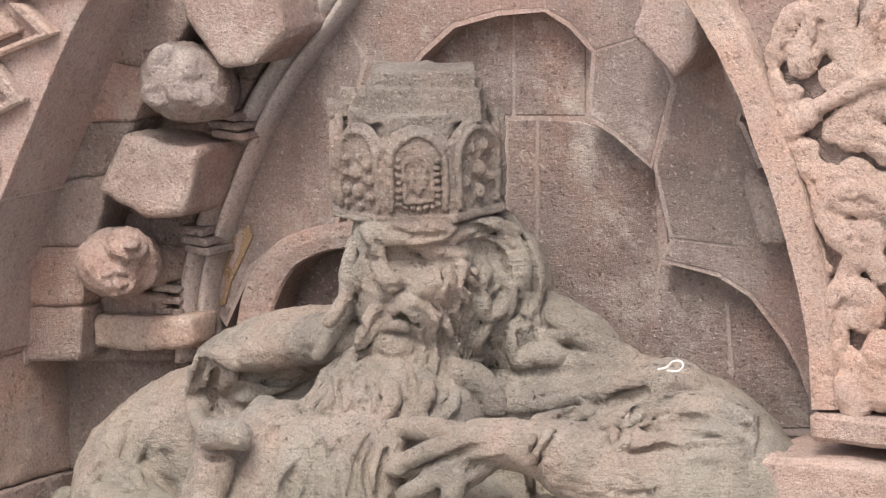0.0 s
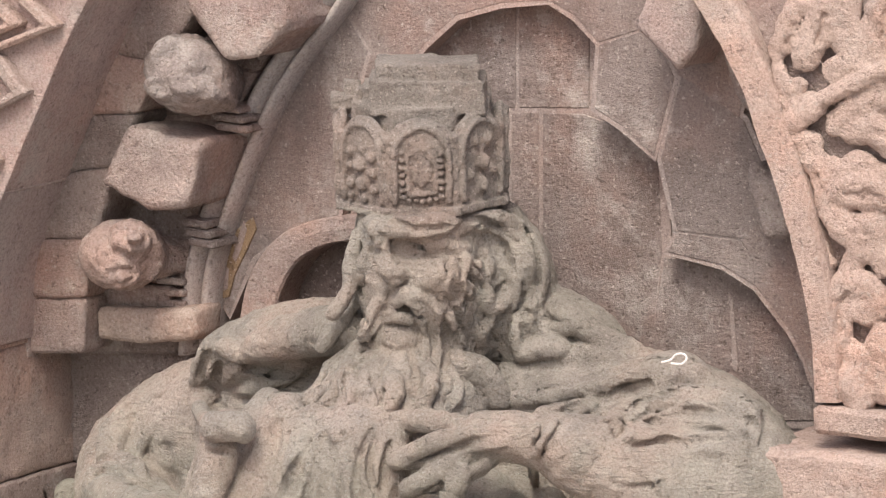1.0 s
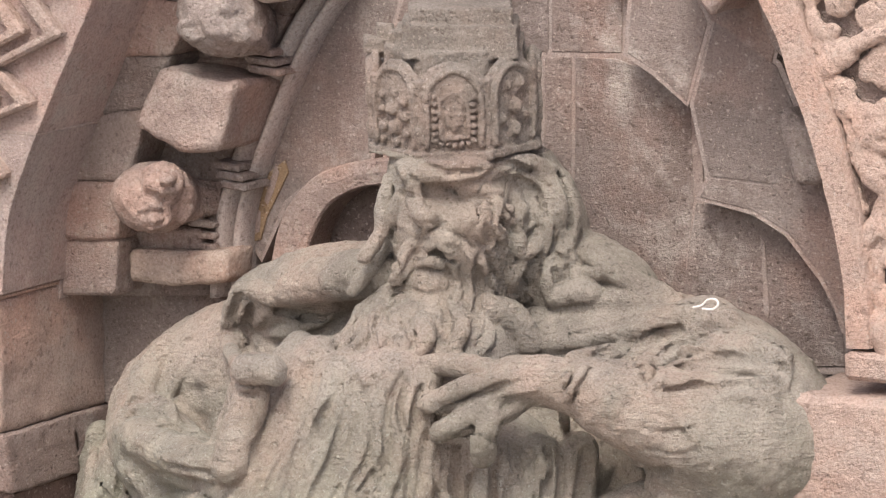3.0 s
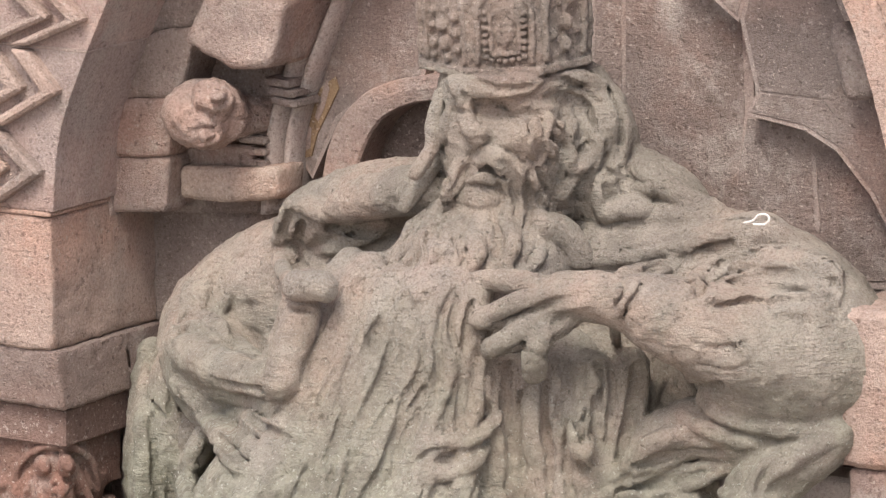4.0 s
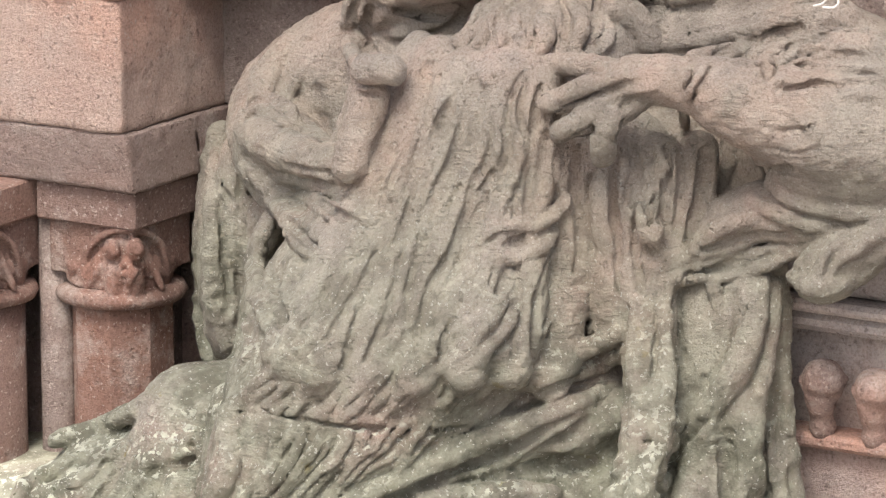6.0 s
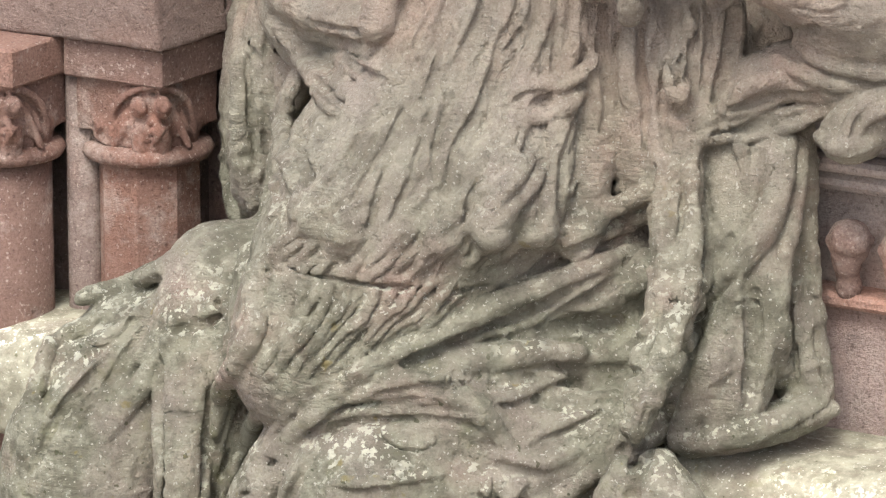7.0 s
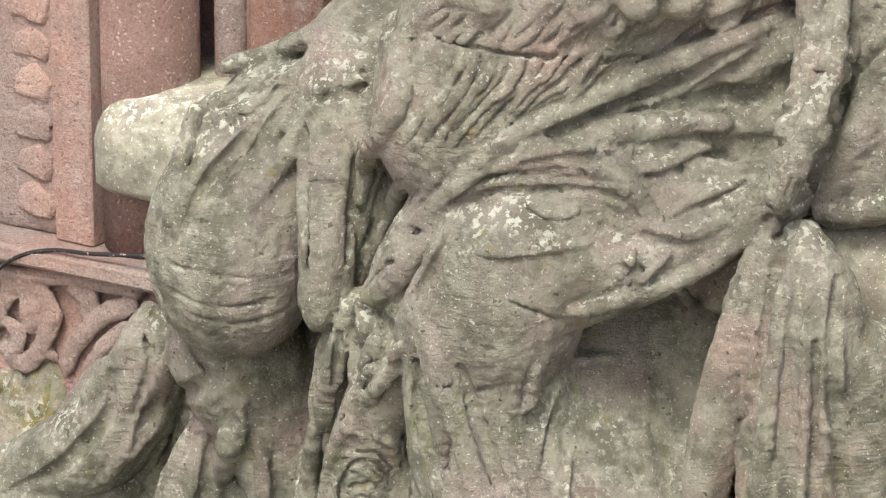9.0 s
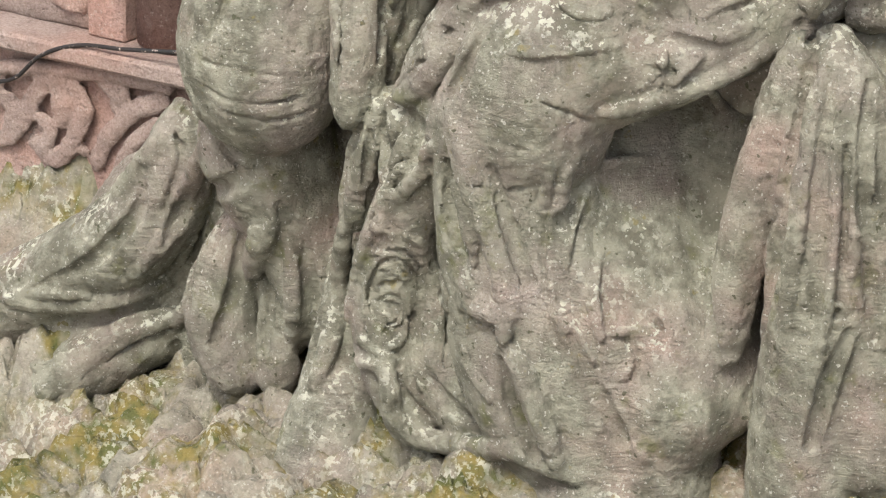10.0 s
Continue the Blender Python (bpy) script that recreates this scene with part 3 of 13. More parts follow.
beak.stroke([(-0.974, -0.559, 6.179, 0.031), (-0.932, -0.505, 6.137, 0.036), (-0.949, -0.358, 6.088, 0.026)], 0.01)
beak.stroke([(-1.09, -0.616, 6.217, 0.026), (-1.056, -0.622, 6.168, 0.031), (-1.02, -0.582, 6.14, 0.026)], 0.01)
cast("carved_beakhead", beak, WALL, order, "weathered carved sandstone beast head", rough=2.6)

# the outer arch stands far in front; its underside shows as a dark plain band
ring_in = [(-2.049, 4.887), (-2.004, 5.265), (-1.844, 5.662), (-1.697, 5.962), (-1.519, 6.32), (-1.354, 6.599), (-1.157, 6.861)]
outer = thing("arch_outer", (ring_in[0][0], -0.9, ring_in[0][1]), "outer sandstone arch carved with chevrons", "arch", kind="structure")
for i, j in ((0, 2), (2, 6)):
    inner = [(p.x, p.y) for p in glide(ring_in[i:j + 1], 10)]
    part("voussoir", slab(inner + [(x - 0.75, z) for x, z in inner[::-1]], 0.9, 0.02, 0.004, 0.004), DARK_RED, outer)
    part("mortar_joint", slab([(ring_in[j][0] + 0.002, ring_in[j][1] - 0.008), (ring_in[j][0] + 0.002, ring_in[j][1] + 0.008), (ring_in[j][0] - 0.7, ring_in[j][1] + 0.008), (ring_in[j][0] - 0.7, ring_in[j][1] - 0.008)], 0.903, 0.03, 0.001), MORTAR, outer)
for a, b in zip(ring_in[:-1], ring_in[1:]):  # chevrons on the face
    (x0, z0), (x1, z1) = a, b
    xm, zm = (x0 + x1) / 2 - 0.12, (z0 + z1) / 2
    for w in (0.0, 0.2):
        part("chevron", slab([(x0 - 0.3 - w, z0 + 0.01), (xm + 0.07 - w, zm), (x1 - 0.3 - w, z1 - 0.01), (x1 - 0.40 - w, z1 - 0.01), (xm - 0.03 - w, zm), (x0 - 0.40 - w, z0 + 0.01)], 0.97, 0.88, 0.015, 0.004), PINK, outer)

# the jamb below the springing
pier = thing("wall_pier", (-2.293, -0.9, 4.195), "stepped red sandstone jamb pier of the niche arch", "pier", kind="structure")
A, B = Vector((-2.07, -0.9, 4.84)), Vector((-2.08, -0.9, 4.218))
EDGE = A.x
part("impost_block", box(A.x - 1.3, A.x, 0.0, 0.9, B.z, A.z + 0.02, 0.012, 0.009), PINK, pier)
part("springer", box(A.x - 0.02, A.x + 0.7, -0.1, 0.03, B.z, A.z + 0.03, 0.012, 0.007), WALL, pier)
part("string_course", box(A.x - 1.3, A.x + 0.008, -0.05, 0.908, A.z + 0.022, A.z + 0.045, 0.006, 0.004), PINK, pier)
C, D = Vector((-2.048, -0.9, 4.208)), Vector((-2.067, -0.88, 3.917))
bm = box(C.x - 1.3, C.x - 0.01, 0.0, 0.89, D.z, B.z - 0.004, 0.012, 0.008)
for v in bm.verts:  # the face slopes back towards the capital
    if v.co.y < -0.3:
        v.co.y += 0.08 * (B.z - v.co.z) / (B.z - D.z)
part("corbel_block", bm, RED, pier)
part("corbel_block", box(C.x - 0.01, C.x + 0.7, -0.1, 0.02, D.z - 1.0, B.z - 0.006, 0.012, 0.007), GREY, pier)


def column(x, y, top, foot, sides, radius, label):
    ob = thing("column", (x, y, foot), label, "column", "jamb columns")
    shaft = part("shaft", turned((x, y), [(radius, foot), (radius, top)], sides, math.pi / 8), COLUMN, ob)
    if sides > 8:
        smooth(shaft)
    smooth(part("neck_ring", turned((x, y), [(radius, top), (radius + 0.05, top + 0.015), (radius + 0.07, top + 0.05), (radius + 0.05, top + 0.085), (radius, top + 0.1)]), COLUMN, ob))
    part("abacus", box(x - 0.29, x + 0.29, -y - 0.29, -y + 0.29, top + 0.42, D.z - 0.004, 0.012, 0.004), COLUMN, ob)
    return ob


NECK = Vector((-2.184, -0.72, 3.302)).z
ax, ay = -2.385, -0.47
bx, by = ax - 0.60, ay - 0.38
foot = (-3.075, 1.682)[1]
near_column = column(ax, ay, NECK, foot, 8, 0.255, "red sandstone column with an owl-carved capital")
far_column = column(bx, by, NECK, foot, 40, 0.245, "round red sandstone column with a carved capital")
bell = Clay((-2.8, -0.95, 3.05), (-1.9, 0, 3.95), 0.011)
bell.prism((-2.385, -0.47, 3.602), 4, 0.245, 0.14, 0.1, spin=0)
bell.prism((-2.385, -0.47, 3.452), 12, 0.25, 0.06, 0.05, spin=0)
bell.stroke([(-2.417, -0.73, 3.459, 0.016), (-2.416, -0.719, 3.549, 0.019), (-2.347, -0.721, 3.641, 0.022), (-2.246, -0.722, 3.701, 0.022), (-2.17, -0.722, 3.724, 0.022), (-2.136, -0.644, 3.699, 0.022), (-2.133, -0.527, 3.627, 0.022), (-2.122, -0.47, 3.528, 0.019), (-2.13, -0.44, 3.443, 0.016)], 0.008)
bell.stroke([(-2.384, -0.729, 3.485, 0.011), (-2.373, -0.714, 3.567, 0.014), (-2.305, -0.719, 3.643, 0.014), (-2.191, -0.716, 3.684, 0.014), (-2.14, -0.602, 3.641, 0.014), (-2.136, -0.506, 3.544, 0.014), (-2.129, -0.49, 3.475, 0.011)], 0.009, cut=True)
bell.blob((-2.252, -0.72, 3.611), (0.045, 0.045, 0.055), 0.008)
bell.blob((-2.117, -0.72, 3.628), (0.045, 0.045, 0.055), 0.008)
bell.stroke([(-2.247, -0.76, 3.614, 0.014), (-2.235, -0.757, 3.637, 0.016), (-2.219, -0.747, 3.637, 0.016), (-2.212, -0.749, 3.611, 0.016), (-2.232, -0.754, 3.598, 0.014)], 0.006)
bell.stroke([(-2.106, -0.762, 3.627, 0.013), (-2.104, -0.765, 3.655, 0.016), (-2.087, -0.752, 3.66, 0.016), (-2.071, -0.746, 3.639, 0.016), (-2.088, -0.752, 3.616, 0.013)], 0.006)
bell.stroke([(-2.209, -0.717, 3.522, 0.014), (-2.183, -0.72, 3.548, 0.016), (-2.147, -0.726, 3.543, 0.016), (-2.154, -0.726, 3.508, 0.016), (-2.195, -0.715, 3.495, 0.014)], 0.006)
bell.stroke([(-2.265, -0.719, 3.485, 0.033), (-2.258, -0.703, 3.413, 0.038), (-2.259, -0.694, 3.349, 0.035)], 0.012)
bell.stroke([(-2.143, -0.676, 3.491, 0.032), (-2.174, -0.644, 3.412, 0.038), (-2.188, -0.644, 3.348, 0.035)], 0.012)
bell.stroke([(-2.298, -0.719, 3.522, 0.014), (-2.219, -0.727, 3.5, 0.016), (-2.215, -0.689, 3.415, 0.016), (-2.208, -0.691, 3.347, 0.014)], 0.008)
bell.stroke([(-2.141, -0.622, 3.522, 0.014), (-2.13, -0.722, 3.511, 0.016), (-2.184, -0.695, 3.421, 0.016), (-2.199, -0.684, 3.347, 0.014)], 0.008)
bell.stroke([(-2.325, -0.707, 3.558, 0.016), (-2.349, -0.732, 3.476, 0.019), (-2.407, -0.708, 3.394, 0.016)], 0.008)
bell.stroke([(-2.35, -0.709, 3.563, 0.016), (-2.38, -0.72, 3.49, 0.019), (-2.428, -0.716, 3.416, 0.016)], 0.008)
bell.stroke([(-2.14, -0.576, 3.555, 0.016), (-2.123, -0.555, 3.478, 0.019), (-2.093, -0.541, 3.407, 0.016)], 0.008)
bell.stroke([(-2.15, -0.524, 3.552, 0.016), (-2.126, -0.512, 3.48, 0.019), (-2.141, -0.426, 3.399, 0.016)], 0.008)
bell.stroke([(-2.532, -0.708, 3.504, 0.016), (-2.475, -0.731, 3.496, 0.022), (-2.52, -0.69, 3.438, 0.022), (-2.452, -0.719, 3.424, 0.019)], 0.01)
cast("capital", bell, COLUMN, near_column, "capital carved with an owl face")
cast("capital", bell, COLUMN, far_column, "capital carved with a mask", (bx - ax, by - ay, 0))
# box added behind the columns to lighten the deep shadow in their gap
part("pier_core", box(-3.2, -2.35, 0.0, 0.42, foot, NECK + 0.4, 0.01), RECESS, pier)
slim = thing("column", (-2.77, -0.3, foot), "slim grey-stained sandstone shaft between columns", "column", "jamb columns")
smooth(part("shaft", turned((-2.66, -0.62), [(0.085, foot), (0.085, NECK + 0.4)], 20), RECESS, slim))
strip = thing("pilaster", (-3.297, -1.1, 1.696), "dark red sandstone pilaster strip", "pilaster", kind="structure")
P, Q = Vector((-3.213, -1.05, 1.668)), Vector((-3.454, -1.05, 1.626))
part("pilaster_shaft", box(Q.x, P.x, 0.0, 1.05, P.z, D.z, 0.012, 0.004), RED, strip)
part("carved_panel", box(Q.x - 0.9, Q.x - 0.005, 0.0, 0.98, P.z, D.z, 0.012, 0.01), PINK, strip)
for k in range(6):  # weathered carving on the panel
    z = P.z + 0.1 + 0.2 * k
    part("carved_leaf", slab([(Q.x - 0.3, z), (Q.x - 0.06, z - 0.03), (Q.x - 0.04, z + 0.10), (Q.x - 0.16, z + 0.17), (Q.x - 0.27, z + 0.12)], 1.0, 0.93, 0.02, 0.02), PINK, strip)

plinth = thing("plinth", (-3.365, -1.1, 1.249), "red sandstone plinth with a carved scroll frieze", "plinth", kind="structure")
T = (-3.201, 1.67)[1]
part("ledge", box(-6.5, -2.0, 0.0, 1.24, T - 0.10, T, 0.02, 0.004), PINK, plinth)
part("backing", box(-6.5, -2.0, 0.0, 1.08, -0.2, T - 0.10, 0.01, 0.004), RED, plinth)
frieze = Clay((-4.6, -1.4, 0.6), (-2.3, -0.7, 2), 0.013)
frieze.stroke([(-3.947, -1.13, 1.438, 0.043), (-3.657, -1.13, 1.479, 0.042), (-3.371, -1.13, 1.514, 0.042), (-2.88, -1.13, 1.54, 0.047)], 0.01)
frieze.stroke([(-3.984, -1.1, 1.029, 0.04), (-3.856, -1.12, 1.119, 0.048), (-3.752, -1.13, 1.29, 0.051), (-3.578, -1.14, 1.458, 0.051), (-3.428, -1.13, 1.351, 0.051), (-3.457, -1.12, 1.195, 0.048), (-3.621, -1.1, 1.009, 0.048), (-3.78, -1.08, 1.063, 0.04)], 0.02, flat=0.45)
frieze.stroke([(-3.569, -1.13, 1.413, 0.048), (-3.547, -1.13, 1.299, 0.059), (-3.571, -1.12, 1.218, 0.042)], 0.02, flat=0.45)
frieze.stroke([(-3.42, -1.12, 1.291, 0.031), (-3.502, -1.11, 1.154, 0.037), (-3.44, -1.1, 1.074, 0.031)], 0.02, flat=0.45)
frieze.stroke([(-3.37, -1.1, 1.028, 0.042), (-3.262, -1.12, 1.203, 0.048), (-3.092, -1.13, 1.37, 0.05), (-2.916, -1.13, 1.447, 0.047)], 0.02, flat=0.45)
frieze.stroke([(-3.227, -1.1, 1.026, 0.037), (-3.121, -1.12, 1.185, 0.039), (-2.953, -1.13, 1.323, 0.039)], 0.02, flat=0.45)
frieze.stroke([(-3.284, -1.13, 1.466, 0.036), (-3.179, -1.13, 1.441, 0.048), (-3.231, -1.11, 1.353, 0.036)], 0.02, flat=0.45)
frieze.stroke([(-3.96, -1.12, 1.278, 0.04), (-3.862, -1.13, 1.24, 0.043), (-3.91, -1.12, 1.123, 0.037)], 0.02, flat=0.45)
frieze.stroke([(-4.206, -1.1, 0.986, 0.04), (-4.119, -1.13, 1.191, 0.052), (-3.949, -1.13, 1.372, 0.048)], 0.02, flat=0.45)
frieze.stroke([(-3.752, -1.11, 1.225, 0.031), (-3.637, -1.12, 1.16, 0.04), (-3.703, -1.11, 1.041, 0.031)], 0.02, flat=0.45)
cast("scroll_relief", frieze, PINK, plinth, "carved scroll relief on the plinth", rough=2.0)


def line(name, points, radius, material, label, category):
    cu = bpy.data.curves.new(name, "CURVE")
    cu.dimensions, cu.bevel_depth, cu.bevel_resolution = "3D", radius, 3
    sp = cu.splines.new("BEZIER")
    sp.bezier_points.add(len(points) - 1)
    for b, p in zip(sp.bezier_points, points):
        b.co, b.handle_left_type, b.handle_right_type = p, "AUTO", "AUTO"
    ob = new(name, cu)
    cu.materials.append(material)
    return tagged(ob, label, category)


line("cable", [(-5.2, -1.2, T - 0.25), (-3.835, -1.22, 1.407), (-3.578, -1.24, 1.597), (-3.389, -1.23, 1.673), (-3.072, -1.23, 1.711), (-2.555, -1.23, 1.783)], 0.011, CABLE, "thin dark cable lying along the plinth ledge", "cable")

# right jamb with a band of scrollwork
jamb = thing("wall_right", (1.957, -0.6, 4.846), "carved pink sandstone jamb with a scroll frieze", "pier", kind="structure")
E = Vector((1.956, -0.75, 4.846))
part("block", box(E.x, E.x + 1.8, -0.1, 0.75, E.z - 0.72, E.z - 0.02, 0.03, 0.012), PINK, jamb)
part("block", box(E.x + 0.06, E.x + 1.8, -0.1, 0.72, E.z - 1.0, E.z - 0.73, 0.02, 0.008), RED, jamb)
U, V = Vector((2.203, -0.66, 4.89)), Vector((2.202, -0.66, 5.013))
part("block", box(U.x, U.x + 1.6, -0.1, 0.68, U.z, V.z, 0.02, 0.006), PINK, jamb)
band_in = [(2.194, 5.025), (2.175, 5.232), (2.129, 5.498), (2.039, 5.809), (1.92, 6.118), (1.801, 6.391), (1.646, 6.638), (1.464, 6.896)]
band_out = [(2.327, 5.038), (2.308, 5.245), (2.262, 5.51), (2.184, 5.821), (2.073, 6.129), (1.962, 6.401), (1.836, 6.649), (1.655, 6.906)]
part("border", band(band_in, band_out, [(0, -0.1), (0, 0.63), (0.1, 0.66), (0.9, 0.66), (1, 0.63), (1, -0.1)], 60, 0.008), PINK, jamb, "plain border of the scroll band")
part("panel", slab(band_out + [(3.582, 6.995), (3.624, 5.145)], 0.55, -0.1, 0.0), RED, jamb)
scroll = Clay((1.4, -1, 4.6), (3.2, -0.4, 7), 0.013)
scroll.stroke([(2.275, -0.595, 5.194, 0.049), (2.286, -0.605, 5.332, 0.058), (2.263, -0.605, 5.44, 0.061), (2.316, -0.605, 5.531, 0.06), (2.395, -0.605, 5.549, 0.06), (2.462, -0.605, 5.506, 0.053), (2.45, -0.605, 5.432, 0.051), (2.384, -0.605, 5.409, 0.044), (2.375, -0.605, 5.462, 0.036)], 0.01, flat=0.5)
scroll.stroke([(2.337, -0.595, 5.531, 0.053), (2.336, -0.595, 5.629, 0.053), (2.393, -0.605, 5.696, 0.053), (2.473, -0.605, 5.678, 0.051), (2.487, -0.605, 5.618, 0.041)], 0.01, flat=0.5)
scroll.stroke([(2.315, -0.595, 5.259, 0.053), (2.382, -0.595, 5.216, 0.068), (2.449, -0.595, 5.149, 0.068)], 0.01, flat=0.5)
scroll.stroke([(2.343, -0.595, 5.115, 0.087), (2.384, -0.595, 5.045, 0.075)], 0.012, flat=0.8)
scroll.stroke([(2.354, -0.647, 5.149, 0.01), (2.355, -0.663, 5.102, 0.01), (2.358, -0.653, 5.052, 0.007)], 0.006)
scroll.stroke([(2.385, -0.628, 5.173, 0.01), (2.389, -0.647, 5.103, 0.01), (2.401, -0.648, 5.043, 0.007)], 0.006)
scroll.stroke([(2.5, -0.595, 5.301, 0.087), (2.461, -0.595, 5.224, 0.068), (2.503, -0.595, 5.105, 0.082)], 0.01, flat=0.5)
scroll.stroke([(2.44, -0.595, 5.783, 0.087), (2.339, -0.605, 5.777, 0.075), (2.272, -0.605, 5.82, 0.068), (2.226, -0.595, 5.852, 0.048)], 0.01, flat=0.5)
scroll.stroke([(2.253, -0.595, 5.89, 0.06), (2.336, -0.605, 5.947, 0.082), (2.455, -0.605, 5.955, 0.082), (2.544, -0.595, 5.912, 0.074)], 0.01, flat=0.5)
scroll.stroke([(2.117, -0.595, 6.076, 0.048), (2.184, -0.595, 6.032, 0.06), (2.212, -0.595, 5.948, 0.053), (2.199, -0.595, 5.886, 0.041)], 0.01, flat=0.5)
scroll.stroke([(2.251, -0.595, 6.036, 0.048), (2.309, -0.605, 6.022, 0.053), (2.375, -0.605, 6.071, 0.053), (2.45, -0.595, 6.026, 0.053), (2.529, -0.595, 6.02, 0.053)], 0.01, flat=0.5)
scroll.stroke([(2.328, -0.595, 6.187, 0.053), (2.412, -0.605, 6.218, 0.067), (2.518, -0.605, 6.177, 0.082)], 0.01, flat=0.5)
scroll.stroke([(1.959, -0.605, 6.188, 0.049), (2.071, -0.615, 6.24, 0.053), (2.164, -0.615, 6.288, 0.053)], 0.01, flat=0.5)
scroll.stroke([(2.172, -0.605, 6.311, 0.034), (2.282, -0.615, 6.375, 0.036), (2.44, -0.615, 6.45, 0.041), (2.57, -0.615, 6.506, 0.041)], 0.01)
scroll.stroke([(2.062, -0.595, 6.145, 0.061), (2.143, -0.595, 6.138, 0.06)], 0.01, flat=0.5)
scroll.stroke([(1.993, -0.595, 6.311, 0.041), (2.047, -0.595, 6.29, 0.048), (2.14, -0.595, 6.32, 0.041)], 0.01, flat=0.5)
scroll.stroke([(1.978, -0.595, 6.456, 0.034), (2.024, -0.605, 6.375, 0.041), (2.091, -0.605, 6.391, 0.034)], 0.01, flat=0.5)
scroll.stroke([(1.977, -0.595, 6.517, 0.048), (2.021, -0.605, 6.629, 0.053), (2.06, -0.605, 6.704, 0.048), (2.122, -0.595, 6.731, 0.048)], 0.01, flat=0.5)
scroll.stroke([(2.111, -0.595, 6.513, 0.075), (2.168, -0.605, 6.614, 0.075), (2.194, -0.605, 6.712, 0.06), (2.214, -0.595, 6.784, 0.06)], 0.01, flat=0.5)
scroll.stroke([(2.297, -0.595, 6.572, 0.067), (2.3, -0.605, 6.67, 0.06), (2.325, -0.605, 6.767, 0.06)], 0.01, flat=0.5)
scroll.stroke([(2.428, -0.595, 6.58, 0.086), (2.484, -0.605, 6.704, 0.086), (2.509, -0.605, 6.801, 0.074)], 0.01, flat=0.5)
scroll.stroke([(2.245, -0.595, 6.448, 0.06), (2.403, -0.595, 6.53, 0.067), (2.56, -0.595, 6.588, 0.067)], 0.01, flat=0.5)
scroll.stroke([(2.27, -0.585, 6.231, 0.068), (2.432, -0.595, 6.339, 0.074), (2.563, -0.595, 6.372, 0.074)], 0.01, flat=0.5)
scroll.stroke([(2.184, -0.585, 5.688, 0.041), (2.225, -0.585, 5.618, 0.041)], 0.01, flat=0.5)
scroll.stroke([(2.301, -0.625, 5.336, 0.01), (2.289, -0.626, 5.434, 0.012), (2.34, -0.627, 5.511, 0.01)], 0.011, cut=True)
scroll.stroke([(2.327, -0.641, 5.926, 0.01), (2.434, -0.643, 5.939, 0.012), (2.511, -0.638, 5.911, 0.01)], 0.011, cut=True)
scroll.stroke([(2.356, -0.641, 5.77, 0.01), (2.448, -0.639, 5.765, 0.012)], 0.011, cut=True)
scroll.stroke([(2.059, -0.627, 6.634, 0.01), (2.027, -0.615, 6.534, 0.01)], 0.011, cut=True)
scroll.stroke([(2.181, -0.63, 6.569, 0.012), (2.21, -0.627, 6.691, 0.012)], 0.011, cut=True)
scroll.stroke([(2.472, -0.633, 6.61, 0.012), (2.512, -0.639, 6.733, 0.012)], 0.011, cut=True)
scroll.stroke([(2.182, -0.617, 6.01, 0.01), (2.208, -0.615, 5.938, 0.01)], 0.011, cut=True)
scroll.stroke([(2.457, -0.644, 6.202, 0.01), (2.561, -0.64, 6.173, 0.01)], 0.011, cut=True)
cast("scrollwork", scroll, PINK, jamb, "deeply carved sandstone scrollwork and leaves", rough=2.2)

# throne: a long seat with rounded edge, and a panelled side with a bud
throne = thing("throne", (0.3, -0.6, 1.2), "weathered sandstone throne bench with lichen", "throne")
bm = bmesh.new()
section = [(0.0, 2.02), (1.14, 2.0), (1.2, 2.05), (1.2, 2.34), (1.17, 2.42), (1.1, 2.49), (1.0, 2.525), (0.85, 2.54), (0.0, 2.55)]
rows = []
for i in range(90):
    x = -3.12 + 0.064 * i
    shrink = 0.07 * max(0.0, 1 - i / 3) ** 2
    rows.append([bm.verts.new(Vector((x, -d + shrink * (d > 0.5), z - shrink * (z > 2.3))) + 0.014 * noise.noise_vector(Vector((x, d, z)) * 2.6)) for d, z in section])
for r, q in zip(rows[:-1], rows[1:]):
    for i in range(len(section)):
        k = (i + 1) % len(section)
        bm.faces.new((r[i], r[k], q[k], q[i]))
bm.faces.new(rows[0])
bm.faces.new(rows[-1][::-1])
bmesh.ops.recalc_face_normals(bm, faces=bm.faces)
smooth(part("seat", bm, THRONE, throne))
part("seat_base", box(-2.4, 2.6, 0.0, 1.0, -0.3, 2.0, 0.02), THRONE, throne)
R0, R1 = Vector((1.319, -0.5, 3.765)), Vector((1.336, -0.5, 2.801))
part("side_panel", box(R0.x - 0.4, 2.6, 0.0, 0.42, 2.4, R0.z + 0.1, 0.01), GREY, throne)
part("top_moulding", box(R0.x - 0.4, 2.6, 0.3, 0.62, R0.z - 0.02, R0.z + 0.04, 0.02), GREY, throne)
part("top_moulding", box(R0.x - 0.4, 2.6, 0.3, 0.56, R0.z - 0.12, R0.z - 0.03, 0.03), GREY, throne)
part("top_rail", box(R0.x - 0.4, 2.6, 0.3, 0.52, R0.z + 0.05, R0.z + 0.25, 0.02), GREY, throne)
W = Vector((1.497, -0.56, 3.193))
part("base_moulding", box(R0.x - 0.4, 2.6, 0.3, 0.60, W.z - 0.07, W.z, 0.02), RED, throne)
part("lower_panel", box(R0.x - 0.4, 2.6, 0.3, 0.52, 2.45, W.z - 0.07, 0.02), DARK_RED, throne)
bud = Clay((1.1, -0.95, 2.7), (2.1, -0.3, 3.7), 0.012)
bud.blob((1.517, -0.62, 3.456), (0.095, 0.095, 0.09), 0.01)
